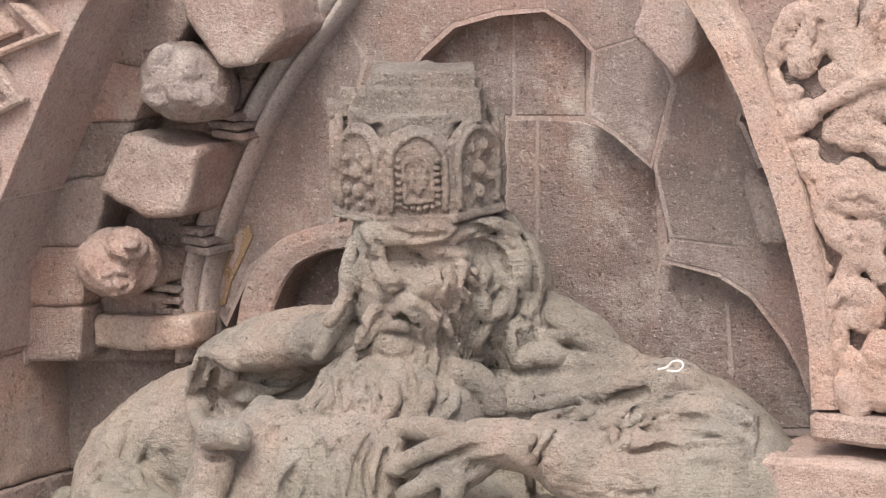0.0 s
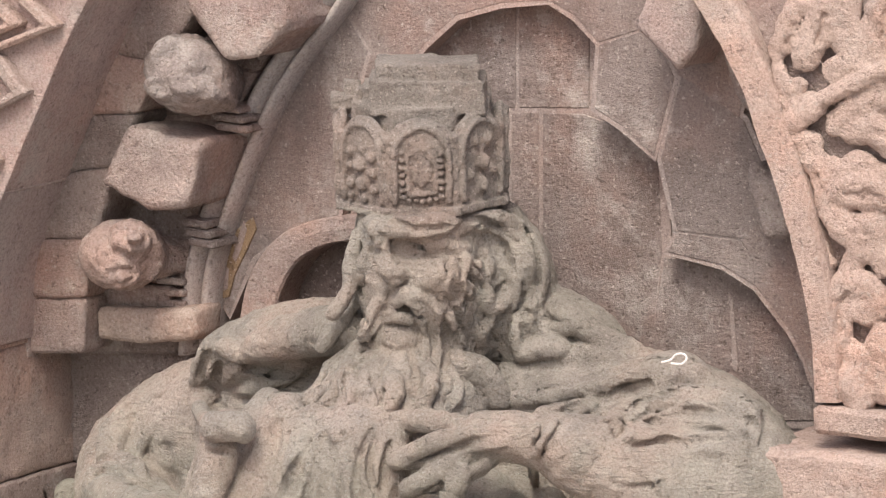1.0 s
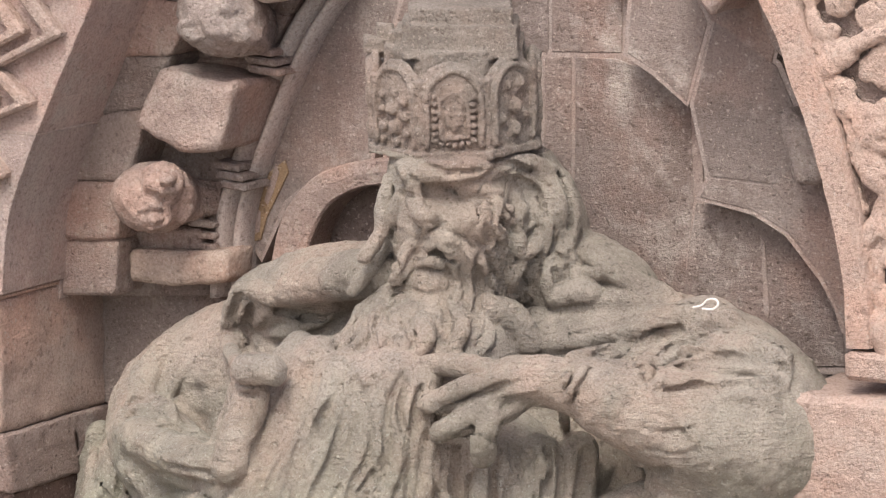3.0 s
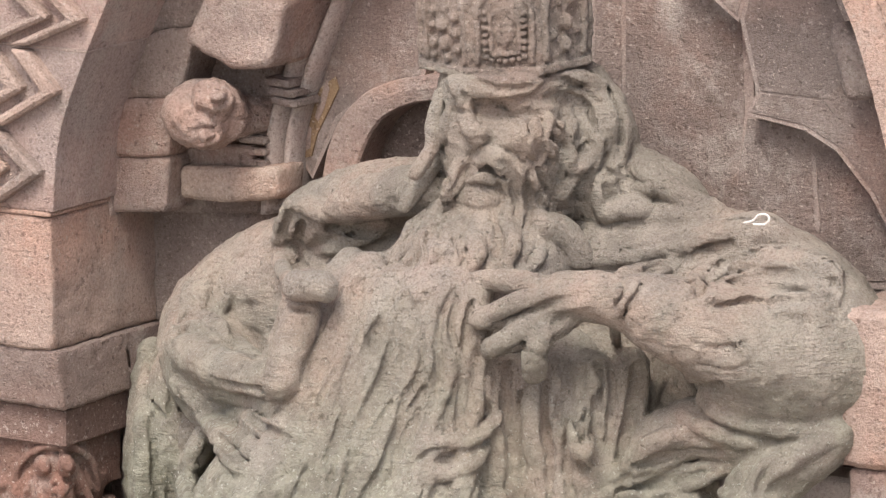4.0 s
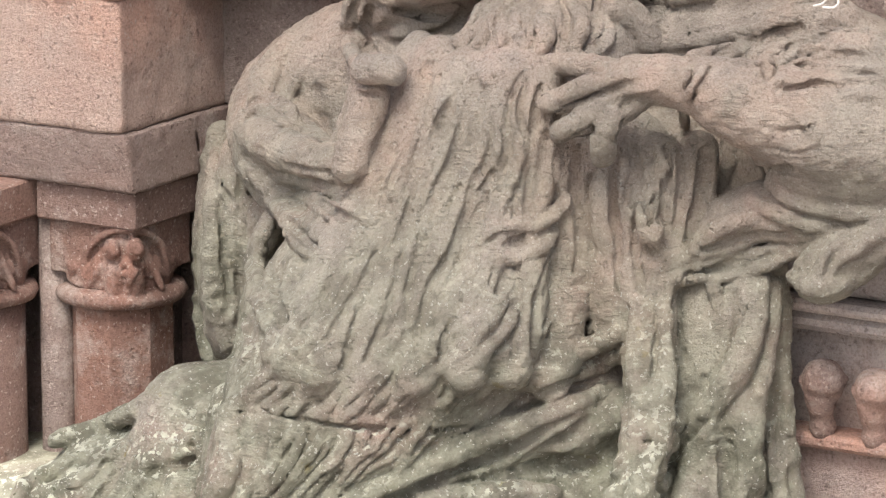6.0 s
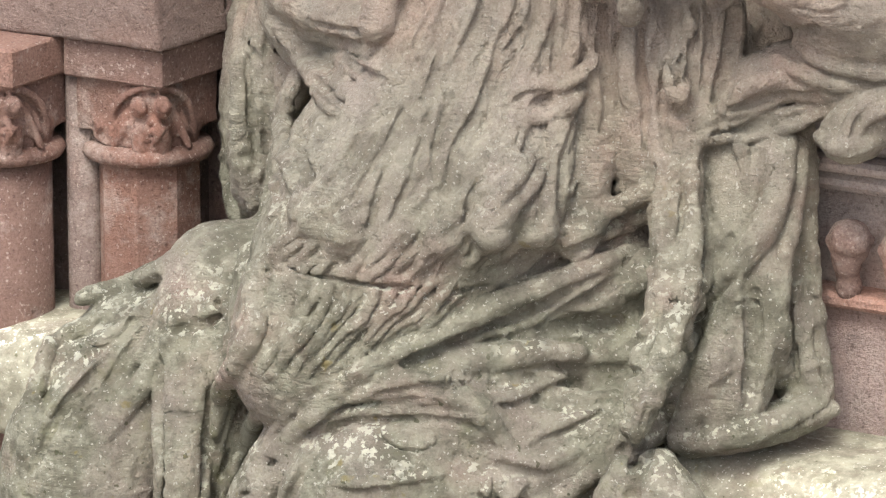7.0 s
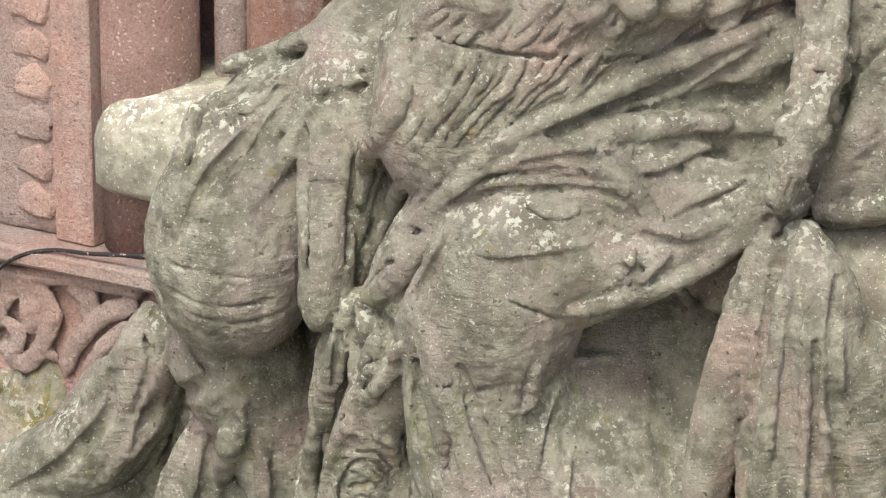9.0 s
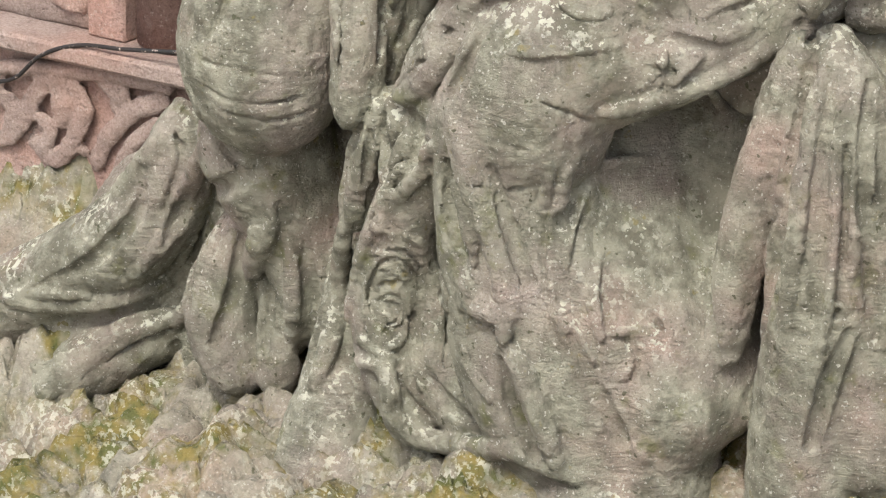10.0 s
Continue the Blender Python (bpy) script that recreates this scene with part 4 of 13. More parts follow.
bud.stroke([(1.5, -0.6, 3.371, 0.075), (1.492, -0.58, 3.275, 0.04), (1.488, -0.56, 3.218, 0.06)], 0.02)
bud.stroke([(1.431, -0.659, 3.453, 0.018), (1.48, -0.669, 3.371, 0.015)], 0.01)
bud.stroke([(1.602, -0.583, 3.459, 0.018), (1.574, -0.607, 3.37, 0.015)], 0.01)
cast("bud_finial", bud, RECESS, throne, "round carved stone bud")
cast("bud_finial", bud, RED, throne, "round carved stone bud", (0.26, 0, -0.01))

# a scrap of white plastic strip left on the shoulder
line("plastic_strip", [(1.51, -0.75, 5.15), (1.554, -0.75, 5.166), (1.587, -0.75, 5.194), (1.628, -0.75, 5.188), (1.62, -0.75, 5.16), (1.565, -0.77, 5.153)], 0.005, WHITE, "looped scrap of white plastic on the statue's shoulder", "litter")

# the statue

king = Clay((-4.2, -2.5, -0.3), (2.3, 0.3, 5.5), 0.0115)
king.blob((-0.408, -0.35, 3.997), (0.95, 0.55, 0.95), 0.1)
king.stroke([(-1.344, -0.35, 4.419, 0.226), (-0.964, -0.4, 4.575, 0.295), (-0.106, -0.35, 4.694, 0.336), (0.921, -0.35, 4.773, 0.316), (1.487, -0.35, 4.806, 0.225)], 0.12)
# beard masses
king.stroke([(0.228, -0.7, 4.812, 0.228), (0.258, -0.85, 4.686, 0.302), (0.172, -1, 4.472, 0.39)], 0.08)
king.stroke([(-0.072, -1, 4.444, 0.43), (-0.16, -1.05, 4.054, 0.432), (-0.039, -1.15, 3.673, 0.582)], 0.1)
king.stroke([(-0.238, -1, 3.856, 0.587), (-0.324, -1.25, 3.451, 0.636), (-0.467, -1.5, 3.146, 0.483), (-0.61, -1.75, 2.842, 0.33)], 0.12)
king.stroke([(0.686, -0.9, 4.459, 0.175), (0.689, -0.95, 4.085, 0.2), (0.778, -1, 3.696, 0.188)], 0.06)
# hood on image left shoulder
king.stroke([(-0.248, -0.6, 5.139, 0.115), (-0.489, -0.65, 5.046, 0.154), (-0.794, -0.65, 4.939, 0.13)], 0.05)
# near sleeve arm
king.stroke([(-1.278, -0.45, 4.524, 0.207), (-1.378, -0.55, 4.368, 0.222), (-1.296, -0.75, 4.251, 0.194), (-1.076, -0.95, 4.192, 0.171)], 0.06)
king.stroke([(-1.171, -0.9, 4.252, 0.182), (-0.76, -1.15, 4.264, 0.113), (-0.376, -1.3, 4.271, 0.081)], 0.05)
king.stroke([(-1.235, -0.9, 4.165, 0.131), (-0.952, -1, 4.003, 0.117), (-0.58, -1.1, 3.961, 0.102)], 0.04)
king.stroke([(-1.082, -0.85, 3.932, 0.105), (-0.925, -0.9, 3.827, 0.109), (-0.706, -1, 3.808, 0.093)], 0.04)
king.stroke([(-1.566, -0.5, 4.108, 0.16), (-1.603, -0.5, 3.638, 0.193), (-1.639, -0.5, 3.274, 0.189)], 0.08)
king.stroke([(-1.343, -0.55, 3.925, 0.186), (-1.281, -0.6, 3.561, 0.213), (-1.185, -0.7, 3.322, 0.238)], 0.06)
king.stroke([(-1.93, -0.25, 4.105, 0.081), (-1.984, -0.25, 3.682, 0.076), (-2.005, -0.25, 3.23, 0.077), (-1.908, -0.3, 3, 0.082)], 0.04)
king.stroke([(-1.227, -0.75, 3.896, 0.037), (-1.305, -0.8, 3.761, 0.042), (-1.353, -0.85, 3.522, 0.048), (-1.354, -0.9, 3.206, 0.058)], 0.03)
# sword hilt and pommel
king.stroke([(-0.56, -1.34, 4.309, 0.083), (-0.482, -1.32, 4.502, 0.081), (-0.42, -1.28, 4.713, 0.078)], 0.015)
king.blob((-0.368, -1.32, 4.751), (0.122, 0.115, 0.1), 0.015)
# far arm and hand
king.stroke([(1.201, -0.45, 4.869, 0.238), (1.565, -0.5, 4.788, 0.273), (1.84, -0.6, 4.634, 0.283)], 0.07)
king.stroke([(1.899, -0.55, 4.531, 0.271), (1.666, -0.85, 4.634, 0.235), (1.413, -1.05, 4.741, 0.171), (1.217, -1.15, 4.825, 0.127)], 0.06)
king.stroke([(1.757, -0.7, 4.467, 0.221), (1.588, -0.8, 4.492, 0.197), (1.418, -0.9, 4.591, 0.123)], 0.06)
king.stroke([(1.217, -1.15, 4.825, 0.117), (1.033, -1.22, 4.854, 0.102), (0.86, -1.26, 4.843, 0.093)], 0.03, flat=0.8)
king.stroke([(0.888, -1.26, 4.871, 0.063), (0.726, -1.32, 4.777, 0.044), (0.624, -1.34, 4.745, 0.039), (0.522, -1.35, 4.723, 0.034)], 0.025)
king.stroke([(0.894, -1.27, 4.799, 0.063), (0.766, -1.34, 4.722, 0.042), (0.665, -1.36, 4.645, 0.039), (0.568, -1.34, 4.588, 0.034)], 0.025)
king.stroke([(0.911, -1.25, 4.76, 0.064), (0.848, -1.36, 4.685, 0.044), (0.829, -1.36, 4.583, 0.039), (0.818, -1.33, 4.506, 0.032)], 0.025)
king.stroke([(0.837, -1.22, 4.871, 0.059), (0.662, -1.26, 4.885, 0.039), (0.455, -1.2, 4.854, 0.032)], 0.025)
king.stroke([(0.483, -1.22, 4.57, 0.04), (0.514, -1.15, 4.485, 0.04), (0.6, -1.1, 4.473, 0.04)], 0.03)
# cloth over far arm
king.stroke([(1.928, -0.6, 4.318, 0.123), (1.622, -0.75, 4.209, 0.148), (1.312, -0.85, 4.242, 0.109), (1.089, -0.9, 4.073, 0.109), (0.92, -0.9, 3.924, 0.075)], 0.06)
king.stroke([(1.95, -0.75, 4.249, 0.098), (1.731, -0.85, 4.066, 0.113), (1.621, -0.9, 3.987, 0.098)], 0.05)
king.blob((1.096, -0.75, 3.531), (0.24, 0.22, 0.75), 0.06)
king.blob((1.111, -0.9, 3.23), (0.22, 0.2, 0.7), 0.06)
king.stroke([(1.272, -0.85, 3.909, 0.109), (1.248, -0.9, 3.584, 0.114), (1.224, -1, 3.166, 0.15), (1.199, -1.1, 2.747, 0.15)], 0.05)
king.stroke([(0.933, -0.9, 3.825, 0.085), (0.975, -0.92, 3.552, 0.085), (1.081, -1, 3.249, 0.1)], 0.05)
king.stroke([(1.298, -0.7, 3.932, 0.07), (1.34, -0.75, 3.383, 0.075), (1.425, -0.8, 2.888, 0.08), (1.446, -0.85, 2.722, 0.09)], 0.05)
king.stroke([(1.489, -0.85, 2.715, 0.065), (1.287, -1, 2.657, 0.085), (1.029, -1.15, 2.603, 0.09)], 0.04)
# hanging locks beside the cloth
king.stroke([(0.816, -1.05, 3.995, 0.099), (0.875, -1.1, 3.757, 0.104), (0.963, -1.2, 3.484, 0.099), (1.022, -1.35, 3.219, 0.104), (0.996, -1.5, 2.945, 0.084), (1.013, -1.6, 2.768, 0.054)], 0.03)
# lap, thighs
king.blob((-0.486, -0.9, 2.897), (1.15, 0.85, 0.55), 0.12)
king.stroke([(-1.238, -0.9, 2.733, 0.451), (-1.511, -1.3, 2.57, 0.396)], 0.1)
king.stroke([(-1.765, -1.1, 2.625, 0.374), (-1.849, -1.45, 2.338, 0.398), (-1.906, -1.65, 2.103, 0.371), (-1.89, -1.68, 1.864, 0.313)], 0.1)
king.stroke([(-1.489, -0.9, 3.028, 0.159), (-1.762, -1, 2.847, 0.15), (-2.108, -1.1, 2.487, 0.178), (-2.414, -1.15, 2.116, 0.207)], 0.08)
king.stroke([(0.311, -1, 2.885, 0.331), (0.111, -1.4, 2.635, 0.329), (-0.087, -1.75, 2.456, 0.302), (-0.263, -1.85, 2.268, 0.328), (-0.264, -1.85, 2.003, 0.304)], 0.1)
king.stroke([(0.205, -1.6, 2.544, 0.151), (0.001, -1.7, 2.22, 0.151), (-0.236, -1.8, 2.1, 0.152)], 0.05)
king.stroke([(0.744, -1.1, 3.311, 0.1), (0.314, -1.35, 3.126, 0.125), (-0.125, -1.5, 2.939, 0.136), (-0.448, -1.7, 2.702, 0.127), (-0.686, -1.85, 2.41, 0.122), (-0.841, -1.9, 2.13, 0.102)], 0.06)
king.stroke([(-0.386, -1.75, 2.698, 0.101), (-0.054, -1.8, 2.801, 0.11), (0.209, -1.75, 2.765, 0.1), (0.295, -1.7, 2.662, 0.075)], 0.05)
king.stroke([(-1.037, -1.5, 3.203, 0.093), (-1.003, -1.6, 2.938, 0.098), (-1.031, -1.7, 2.691, 0.092)], 0.05)
king.stroke([(-1.329, -1.75, 2.496, 0.117), (-1.233, -1.85, 2.213, 0.124), (-1.233, -1.88, 1.922, 0.109)], 0.04, flat=0.8)
# filling masses behind the cloth
king.stroke([(0.796, -1.2, 2.654, 0.116), (0.552, -1.4, 2.561, 0.176), (0.281, -1.58, 2.42, 0.211), (0.032, -1.75, 2.291, 0.201)], 0.1)
king.stroke([(-0.314, -1.6, 1.653, 0.27), (-0.196, -1.7, 1.188, 0.304), (-0.082, -1.72, 0.723, 0.305)], 0.2)
king.stroke([(-2.984, -1.05, 0.971, 0.224), (-3.201, -1.1, 0.524, 0.269), (-3.421, -1.15, 0.16, 0.257), (-3.533, -1.2, -0.093, 0.172)], 0.1)
king.stroke([(-2.362, -1, 1.081, 0.249), (-2.506, -0.95, 0.536, 0.28), (-2.614, -0.95, 0.093, 0.254)], 0.1)
king.blob((-0.936, -0.95, 1.065), (1.15, 0.45, 1.35), 0.1)
king.blob((-2.655, -0.65, 0.626), (0.5, 0.4, 0.9), 0.1)
king.blob((-1.673, -0.25, 3.608), (0.36, 0.35, 0.65), 0.08)
king.stroke([(-1.398, -1.25, 2.988, 0.288), (-1.268, -1.45, 2.539, 0.248), (-1.207, -1.5, 2.179, 0.196), (-1.18, -1.5, 1.855, 0.157)], 0.1)
king.blob((0.751, -0.55, 4.118), (0.42, 0.3, 0.55), 0.08)
king.stroke([(0.415, -0.95, 3.379, 0.279), (0.446, -1, 3.054, 0.279), (0.711, -0.95, 2.818, 0.228), (1.063, -0.8, 2.676, 0.177)], 0.08)
king.blob((0.286, -0.95, 2.443), (0.4, 0.35, 0.4), 0.1)
# below the knees
king.stroke([(-2.064, -1.45, 1.493, 0.323), (-1.941, -1.3, 1.047, 0.244), (-1.778, -1.25, 0.603, 0.218)], 0.08)
king.stroke([(-2.65, -1.3, 1.397, 0.137), (-2.758, -1.3, 1.057, 0.183), (-2.992, -1.32, 0.78, 0.212), (-3.371, -1.34, 0.53, 0.203), (-3.854, -1.38, 0.229, 0.2), (-4.405, -1.4, -0.099, 0.175)], 0.06)
king.stroke([(-2.676, -0.95, 0.857, 0.196), (-2.89, -1, 0.41, 0.226), (-2.987, -1.2, 0.269, 0.169), (-3.155, -1.4, 0.114, 0.141), (-3.366, -1.5, -0.052, 0.13)], 0.06)
king.stroke([(-2.508, -0.85, 0.714, 0.14), (-2.509, -0.9, 0.341, 0.197), (-2.648, -1, 0.041, 0.169)], 0.06)
king.stroke([(-2.195, -0.95, 0.66, 0.139), (-2.126, -1, 0.334, 0.139), (-2.295, -1.1, 0.09, 0.14)], 0.05)
king.stroke([(-1.068, -1.8, 1.942, 0.103), (-1.226, -1.8, 1.666, 0.094), (-1.304, -1.78, 1.369, 0.079)], 0.04)
king.stroke([(-0.688, -1.9, 2.013, 0.153), (-0.906, -1.85, 1.605, 0.155), (-1.065, -1.8, 1.173, 0.178), (-1.064, -1.8, 0.81, 0.184), (-0.935, -1.8, 0.501, 0.158)], 0.05)
king.stroke([(-1.463, -1.6, 0.89, 0.107), (-1.46, -1.65, 0.536, 0.161), (-1.455, -1.75, 0.253, 0.214), (-1.483, -1.85, -0.067, 0.242)], 0.05)
king.stroke([(-0.455, -1.86, 2.1, 0.295), (-0.402, -1.86, 1.519, 0.297), (-0.348, -1.84, 1.088, 0.304), (-0.233, -1.82, 0.721, 0.289), (-0.069, -1.78, 0.413, 0.217)], 0.08)
king.stroke([(-0.196, -1.1, 1.948, 0.26), (-0.121, -1.35, 1.539, 0.29), (-0.017, -1.55, 1.181, 0.335), (0.086, -1.6, 0.723, 0.323), (0.217, -1.6, 0.308, 0.285)], 0.14)
king.stroke([(-0.489, -1.92, 1.922, 0.102), (-0.454, -1.92, 1.525, 0.087), (-0.433, -1.9, 1.197, 0.077), (-0.369, -1.9, 1.019, 0.067)], 0.06)
king.stroke([(-0.843, -1.75, 0.787, 0.157), (-0.62, -1.75, 0.556, 0.183), (-0.338, -1.7, 0.436, 0.157)], 0.06)
king.stroke([(-1.21, -1.3, -0.012, 0.136), (-0.914, -1.35, -0.101, 0.135)], 0.05)
king.stroke([(-0.529, -1.5, 0.184, 0.106), (-0.056, -1.7, 0.249, 0.13), (0.19, -1.75, 0.296, 0.129)], 0.05)
king.stroke([(0.086, -0.9, 1.619, 0.313), (0.133, -0.95, 1.033, 0.341), (0.216, -1, 0.278, 0.318)], 0.08)
king.stroke([(0.92, -1.55, 2.535, 0.064), (0.758, -1.5, 2.18, 0.085), (0.612, -1.4, 1.7, 0.091), (0.433, -1.25, 1.186, 0.088), (0.295, -1.2, 0.699, 0.089)], 0.03)
king.stroke([(1.055, -1.5, 2.56, 0.079), (1.103, -1.5, 2.193, 0.223), (1.064, -1.5, 1.713, 0.25), (1.025, -1.5, 1.172, 0.24), (0.957, -1.5, 0.614, 0.23), (0.967, -1.5, 0.341, 0.231)], 0.06)
king.stroke([(1.225, -1.35, 1.966, 0.225), (1.218, -1.35, 1.435, 0.227), (1.221, -1.35, 0.626, 0.23)], 0.06)
# hood folds
king.stroke([(-0.2, -0.68, 5.168, 0.031), (-0.369, -0.794, 5.092, 0.036), (-0.595, -0.819, 5.031, 0.036), (-0.81, -0.744, 5.031, 0.031)], 0.015)
king.stroke([(-0.79, -0.776, 5.033, 0.028), (-0.626, -0.842, 5.011, 0.031), (-0.42, -0.81, 5.025, 0.031), (-0.286, -0.636, 4.959, 0.026)], 0.012)
king.stroke([(-0.711, -0.686, 4.795, 0.031), (-0.573, -0.71, 4.852, 0.046), (-0.418, -0.716, 4.92, 0.036)], 0.012)
king.stroke([(-0.588, -0.878, 5.007, 0.031), (-0.509, -0.811, 4.965, 0.041), (-0.378, -0.78, 4.978, 0.026)], 0.013, cut=True)
king.stroke([(-0.803, -0.779, 5.011, 0.034), (-0.88, -0.733, 4.891, 0.036), (-0.923, -0.691, 4.748, 0.036), (-0.405, -1.402, 4.788, 0.03)], 0.015)
king.stroke([(-0.734, -0.793, 4.941, 0.023), (-0.815, -0.691, 4.785, 0.023), (-0.76, -0.728, 4.718, 0.018)], 0.013, cut=True)
king.stroke([(-0.424, -0.753, 5.159, 0.023), (-0.393, -0.794, 5.116, 0.028)], 0.02)
# upper beard tresses
king.stroke([(-0.255, -1.151, 4.797, 0.03), (-0.187, -1.324, 4.71, 0.036), (-0.15, -1.401, 4.599, 0.039), (-0.184, -1.434, 4.489, 0.039), (-0.243, -1.456, 4.376, 0.036), (-0.239, -1.491, 4.259, 0.03)], 0.01)
king.stroke([(-0.202, -1.193, 4.809, 0.012), (-0.15, -1.34, 4.718, 0.013), (-0.114, -1.416, 4.61, 0.015), (-0.148, -1.45, 4.503, 0.015), (-0.209, -1.473, 4.392, 0.013), (-0.211, -1.504, 4.274, 0.011)], 0.006, cut=True)
king.stroke([(-0.147, -1.163, 4.825, 0.034), (-0.095, -1.322, 4.732, 0.041), (-0.132, -1.412, 4.636, 0.044), (-0.151, -1.452, 4.521, 0.044), (-0.144, -1.465, 4.39, 0.041), (-0.189, -1.486, 4.264, 0.034)], 0.01)
king.stroke([(-0.106, -1.186, 4.831, 0.013), (-0.059, -1.337, 4.739, 0.015), (-0.097, -1.426, 4.646, 0.017), (-0.11, -1.476, 4.537, 0.017), (-0.111, -1.48, 4.405, 0.015), (-0.154, -1.51, 4.282, 0.013)], 0.006, cut=True)
king.stroke([(-0.101, -1.222, 4.789, 0.035), (-0.04, -1.361, 4.706, 0.042), (-0.083, -1.41, 4.616, 0.046), (-0.115, -1.466, 4.529, 0.046), (-0.121, -1.483, 4.416, 0.042), (-0.138, -1.482, 4.293, 0.035)], 0.01)
king.stroke([(-0.058, -1.25, 4.798, 0.013), (-0.002, -1.379, 4.716, 0.016), (-0.039, -1.437, 4.63, 0.017), (-0.078, -1.483, 4.544, 0.017), (-0.086, -1.501, 4.432, 0.016), (-0.106, -1.501, 4.309, 0.013)], 0.006, cut=True)
king.stroke([(-0.073, -1.204, 4.808, 0.031), (-0.032, -1.376, 4.737, 0.037), (-0.028, -1.401, 4.621, 0.04), (-0.043, -1.436, 4.518, 0.04), (-0.105, -1.485, 4.418, 0.037), (-0.156, -1.498, 4.293, 0.031)], 0.01)
king.stroke([(-0.031, -1.23, 4.816, 0.012), (0, -1.385, 4.744, 0.014), (0.005, -1.41, 4.63, 0.015), (-0.006, -1.455, 4.533, 0.015), (-0.07, -1.505, 4.435, 0.014), (-0.127, -1.514, 4.309, 0.012)], 0.006, cut=True)
king.stroke([(-0.012, -1.197, 4.82, 0.026), (-0.005, -1.317, 4.737, 0.031), (0.024, -1.382, 4.63, 0.034), (0.005, -1.432, 4.534, 0.034), (-0.065, -1.487, 4.432, 0.031), (-0.126, -1.484, 4.29, 0.026)], 0.01)
king.stroke([(0.021, -1.209, 4.825, 0.01), (0.027, -1.325, 4.744, 0.012), (0.056, -1.39, 4.639, 0.013), (0.036, -1.44, 4.546, 0.013), (-0.031, -1.505, 4.449, 0.012), (-0.099, -1.498, 4.305, 0.01)], 0.006, cut=True)
king.stroke([(0.085, -1.221, 4.809, 0.025), (0.08, -1.318, 4.738, 0.03), (0.044, -1.386, 4.667, 0.033), (0.044, -1.436, 4.582, 0.032), (0.023, -1.447, 4.467, 0.03), (-0.055, -1.461, 4.356, 0.025)], 0.01)
king.stroke([(0.114, -1.227, 4.813, 0.009), (0.108, -1.319, 4.743, 0.011), (0.077, -1.397, 4.677, 0.012), (0.07, -1.436, 4.592, 0.012), (0.054, -1.459, 4.482, 0.011), (-0.026, -1.477, 4.372, 0.009)], 0.006, cut=True)
king.stroke([(0.09, -1.225, 4.825, 0.031), (0.136, -1.314, 4.733, 0.037), (0.12, -1.373, 4.648, 0.04), (0.066, -1.436, 4.584, 0.04), (0.031, -1.485, 4.471, 0.037), (-0.039, -1.458, 4.314, 0.031)], 0.01)
king.stroke([(0.121, -1.234, 4.829, 0.012), (0.169, -1.325, 4.74, 0.014), (0.154, -1.383, 4.658, 0.015), (0.104, -1.456, 4.6, 0.015), (0.067, -1.507, 4.488, 0.014), (-0.009, -1.478, 4.331, 0.012)], 0.006, cut=True)
king.stroke([(0.118, -1.195, 4.838, 0.024), (0.169, -1.303, 4.751, 0.029), (0.171, -1.368, 4.661, 0.032), (0.112, -1.433, 4.601, 0.032), (0.069, -1.5, 4.491, 0.029), (-0.018, -1.462, 4.32, 0.024)], 0.01)
king.stroke([(-0.216, -1.151, 4.815, 0.035), (-0.143, -1.078, 4.862, 0.045), (0.019, -1.102, 4.882, 0.04), (0.09, -1.026, 4.928, 0.03)], 0.012)
king.stroke([(-0.148, -1.26, 4.789, 0.04), (-0.111, -1.461, 4.649, 0.05), (-0.184, -1.484, 4.442, 0.045), (-0.24, -1.514, 4.237, 0.037)], 0.012)
king.stroke([(0.004, -1.22, 4.798, 0.045), (0.064, -1.436, 4.664, 0.054), (-0.025, -1.504, 4.489, 0.05), (-0.129, -1.526, 4.252, 0.042), (-0.159, -1.641, 4.067, 0.035)], 0.012)
king.stroke([(0.124, -1.226, 4.837, 0.037), (0.17, -1.372, 4.714, 0.05), (0.151, -1.413, 4.593, 0.05), (0.044, -1.452, 4.411, 0.05), (-0.014, -1.523, 4.214, 0.045), (-0.055, -1.644, 4.029, 0.035)], 0.012)
king.stroke([(0.211, -1.407, 4.725, 0.025), (0.215, -1.374, 4.619, 0.03), (0.176, -1.406, 4.519, 0.022)], 0.017, cut=True)
king.stroke([(0.113, -1.468, 4.649, 0.02), (0.06, -1.524, 4.552, 0.022), (-0.01, -1.529, 4.419, 0.02)], 0.017, cut=True)
king.stroke([(0.194, -1.274, 4.747, 0.034), (0.233, -1.343, 4.648, 0.041), (0.271, -1.375, 4.541, 0.044), (0.242, -1.391, 4.432, 0.044), (0.146, -1.408, 4.308, 0.041), (0.089, -1.483, 4.17, 0.034)], 0.01)
king.stroke([(0.223, -1.289, 4.755, 0.013), (0.269, -1.371, 4.657, 0.015), (0.307, -1.403, 4.549, 0.017), (0.279, -1.418, 4.438, 0.017), (0.186, -1.435, 4.314, 0.015), (0.123, -1.496, 4.172, 0.013)], 0.006, cut=True)
king.stroke([(0.22, -1.253, 4.759, 0.035), (0.299, -1.329, 4.651, 0.042), (0.311, -1.392, 4.539, 0.045), (0.258, -1.422, 4.43, 0.045), (0.177, -1.399, 4.262, 0.042), (0.143, -1.494, 4.102, 0.035)], 0.01)
king.stroke([(0.256, -1.28, 4.769, 0.013), (0.33, -1.348, 4.659, 0.016), (0.342, -1.411, 4.545, 0.017), (0.297, -1.451, 4.436, 0.017), (0.211, -1.418, 4.266, 0.016), (0.178, -1.509, 4.105, 0.013)], 0.006, cut=True)
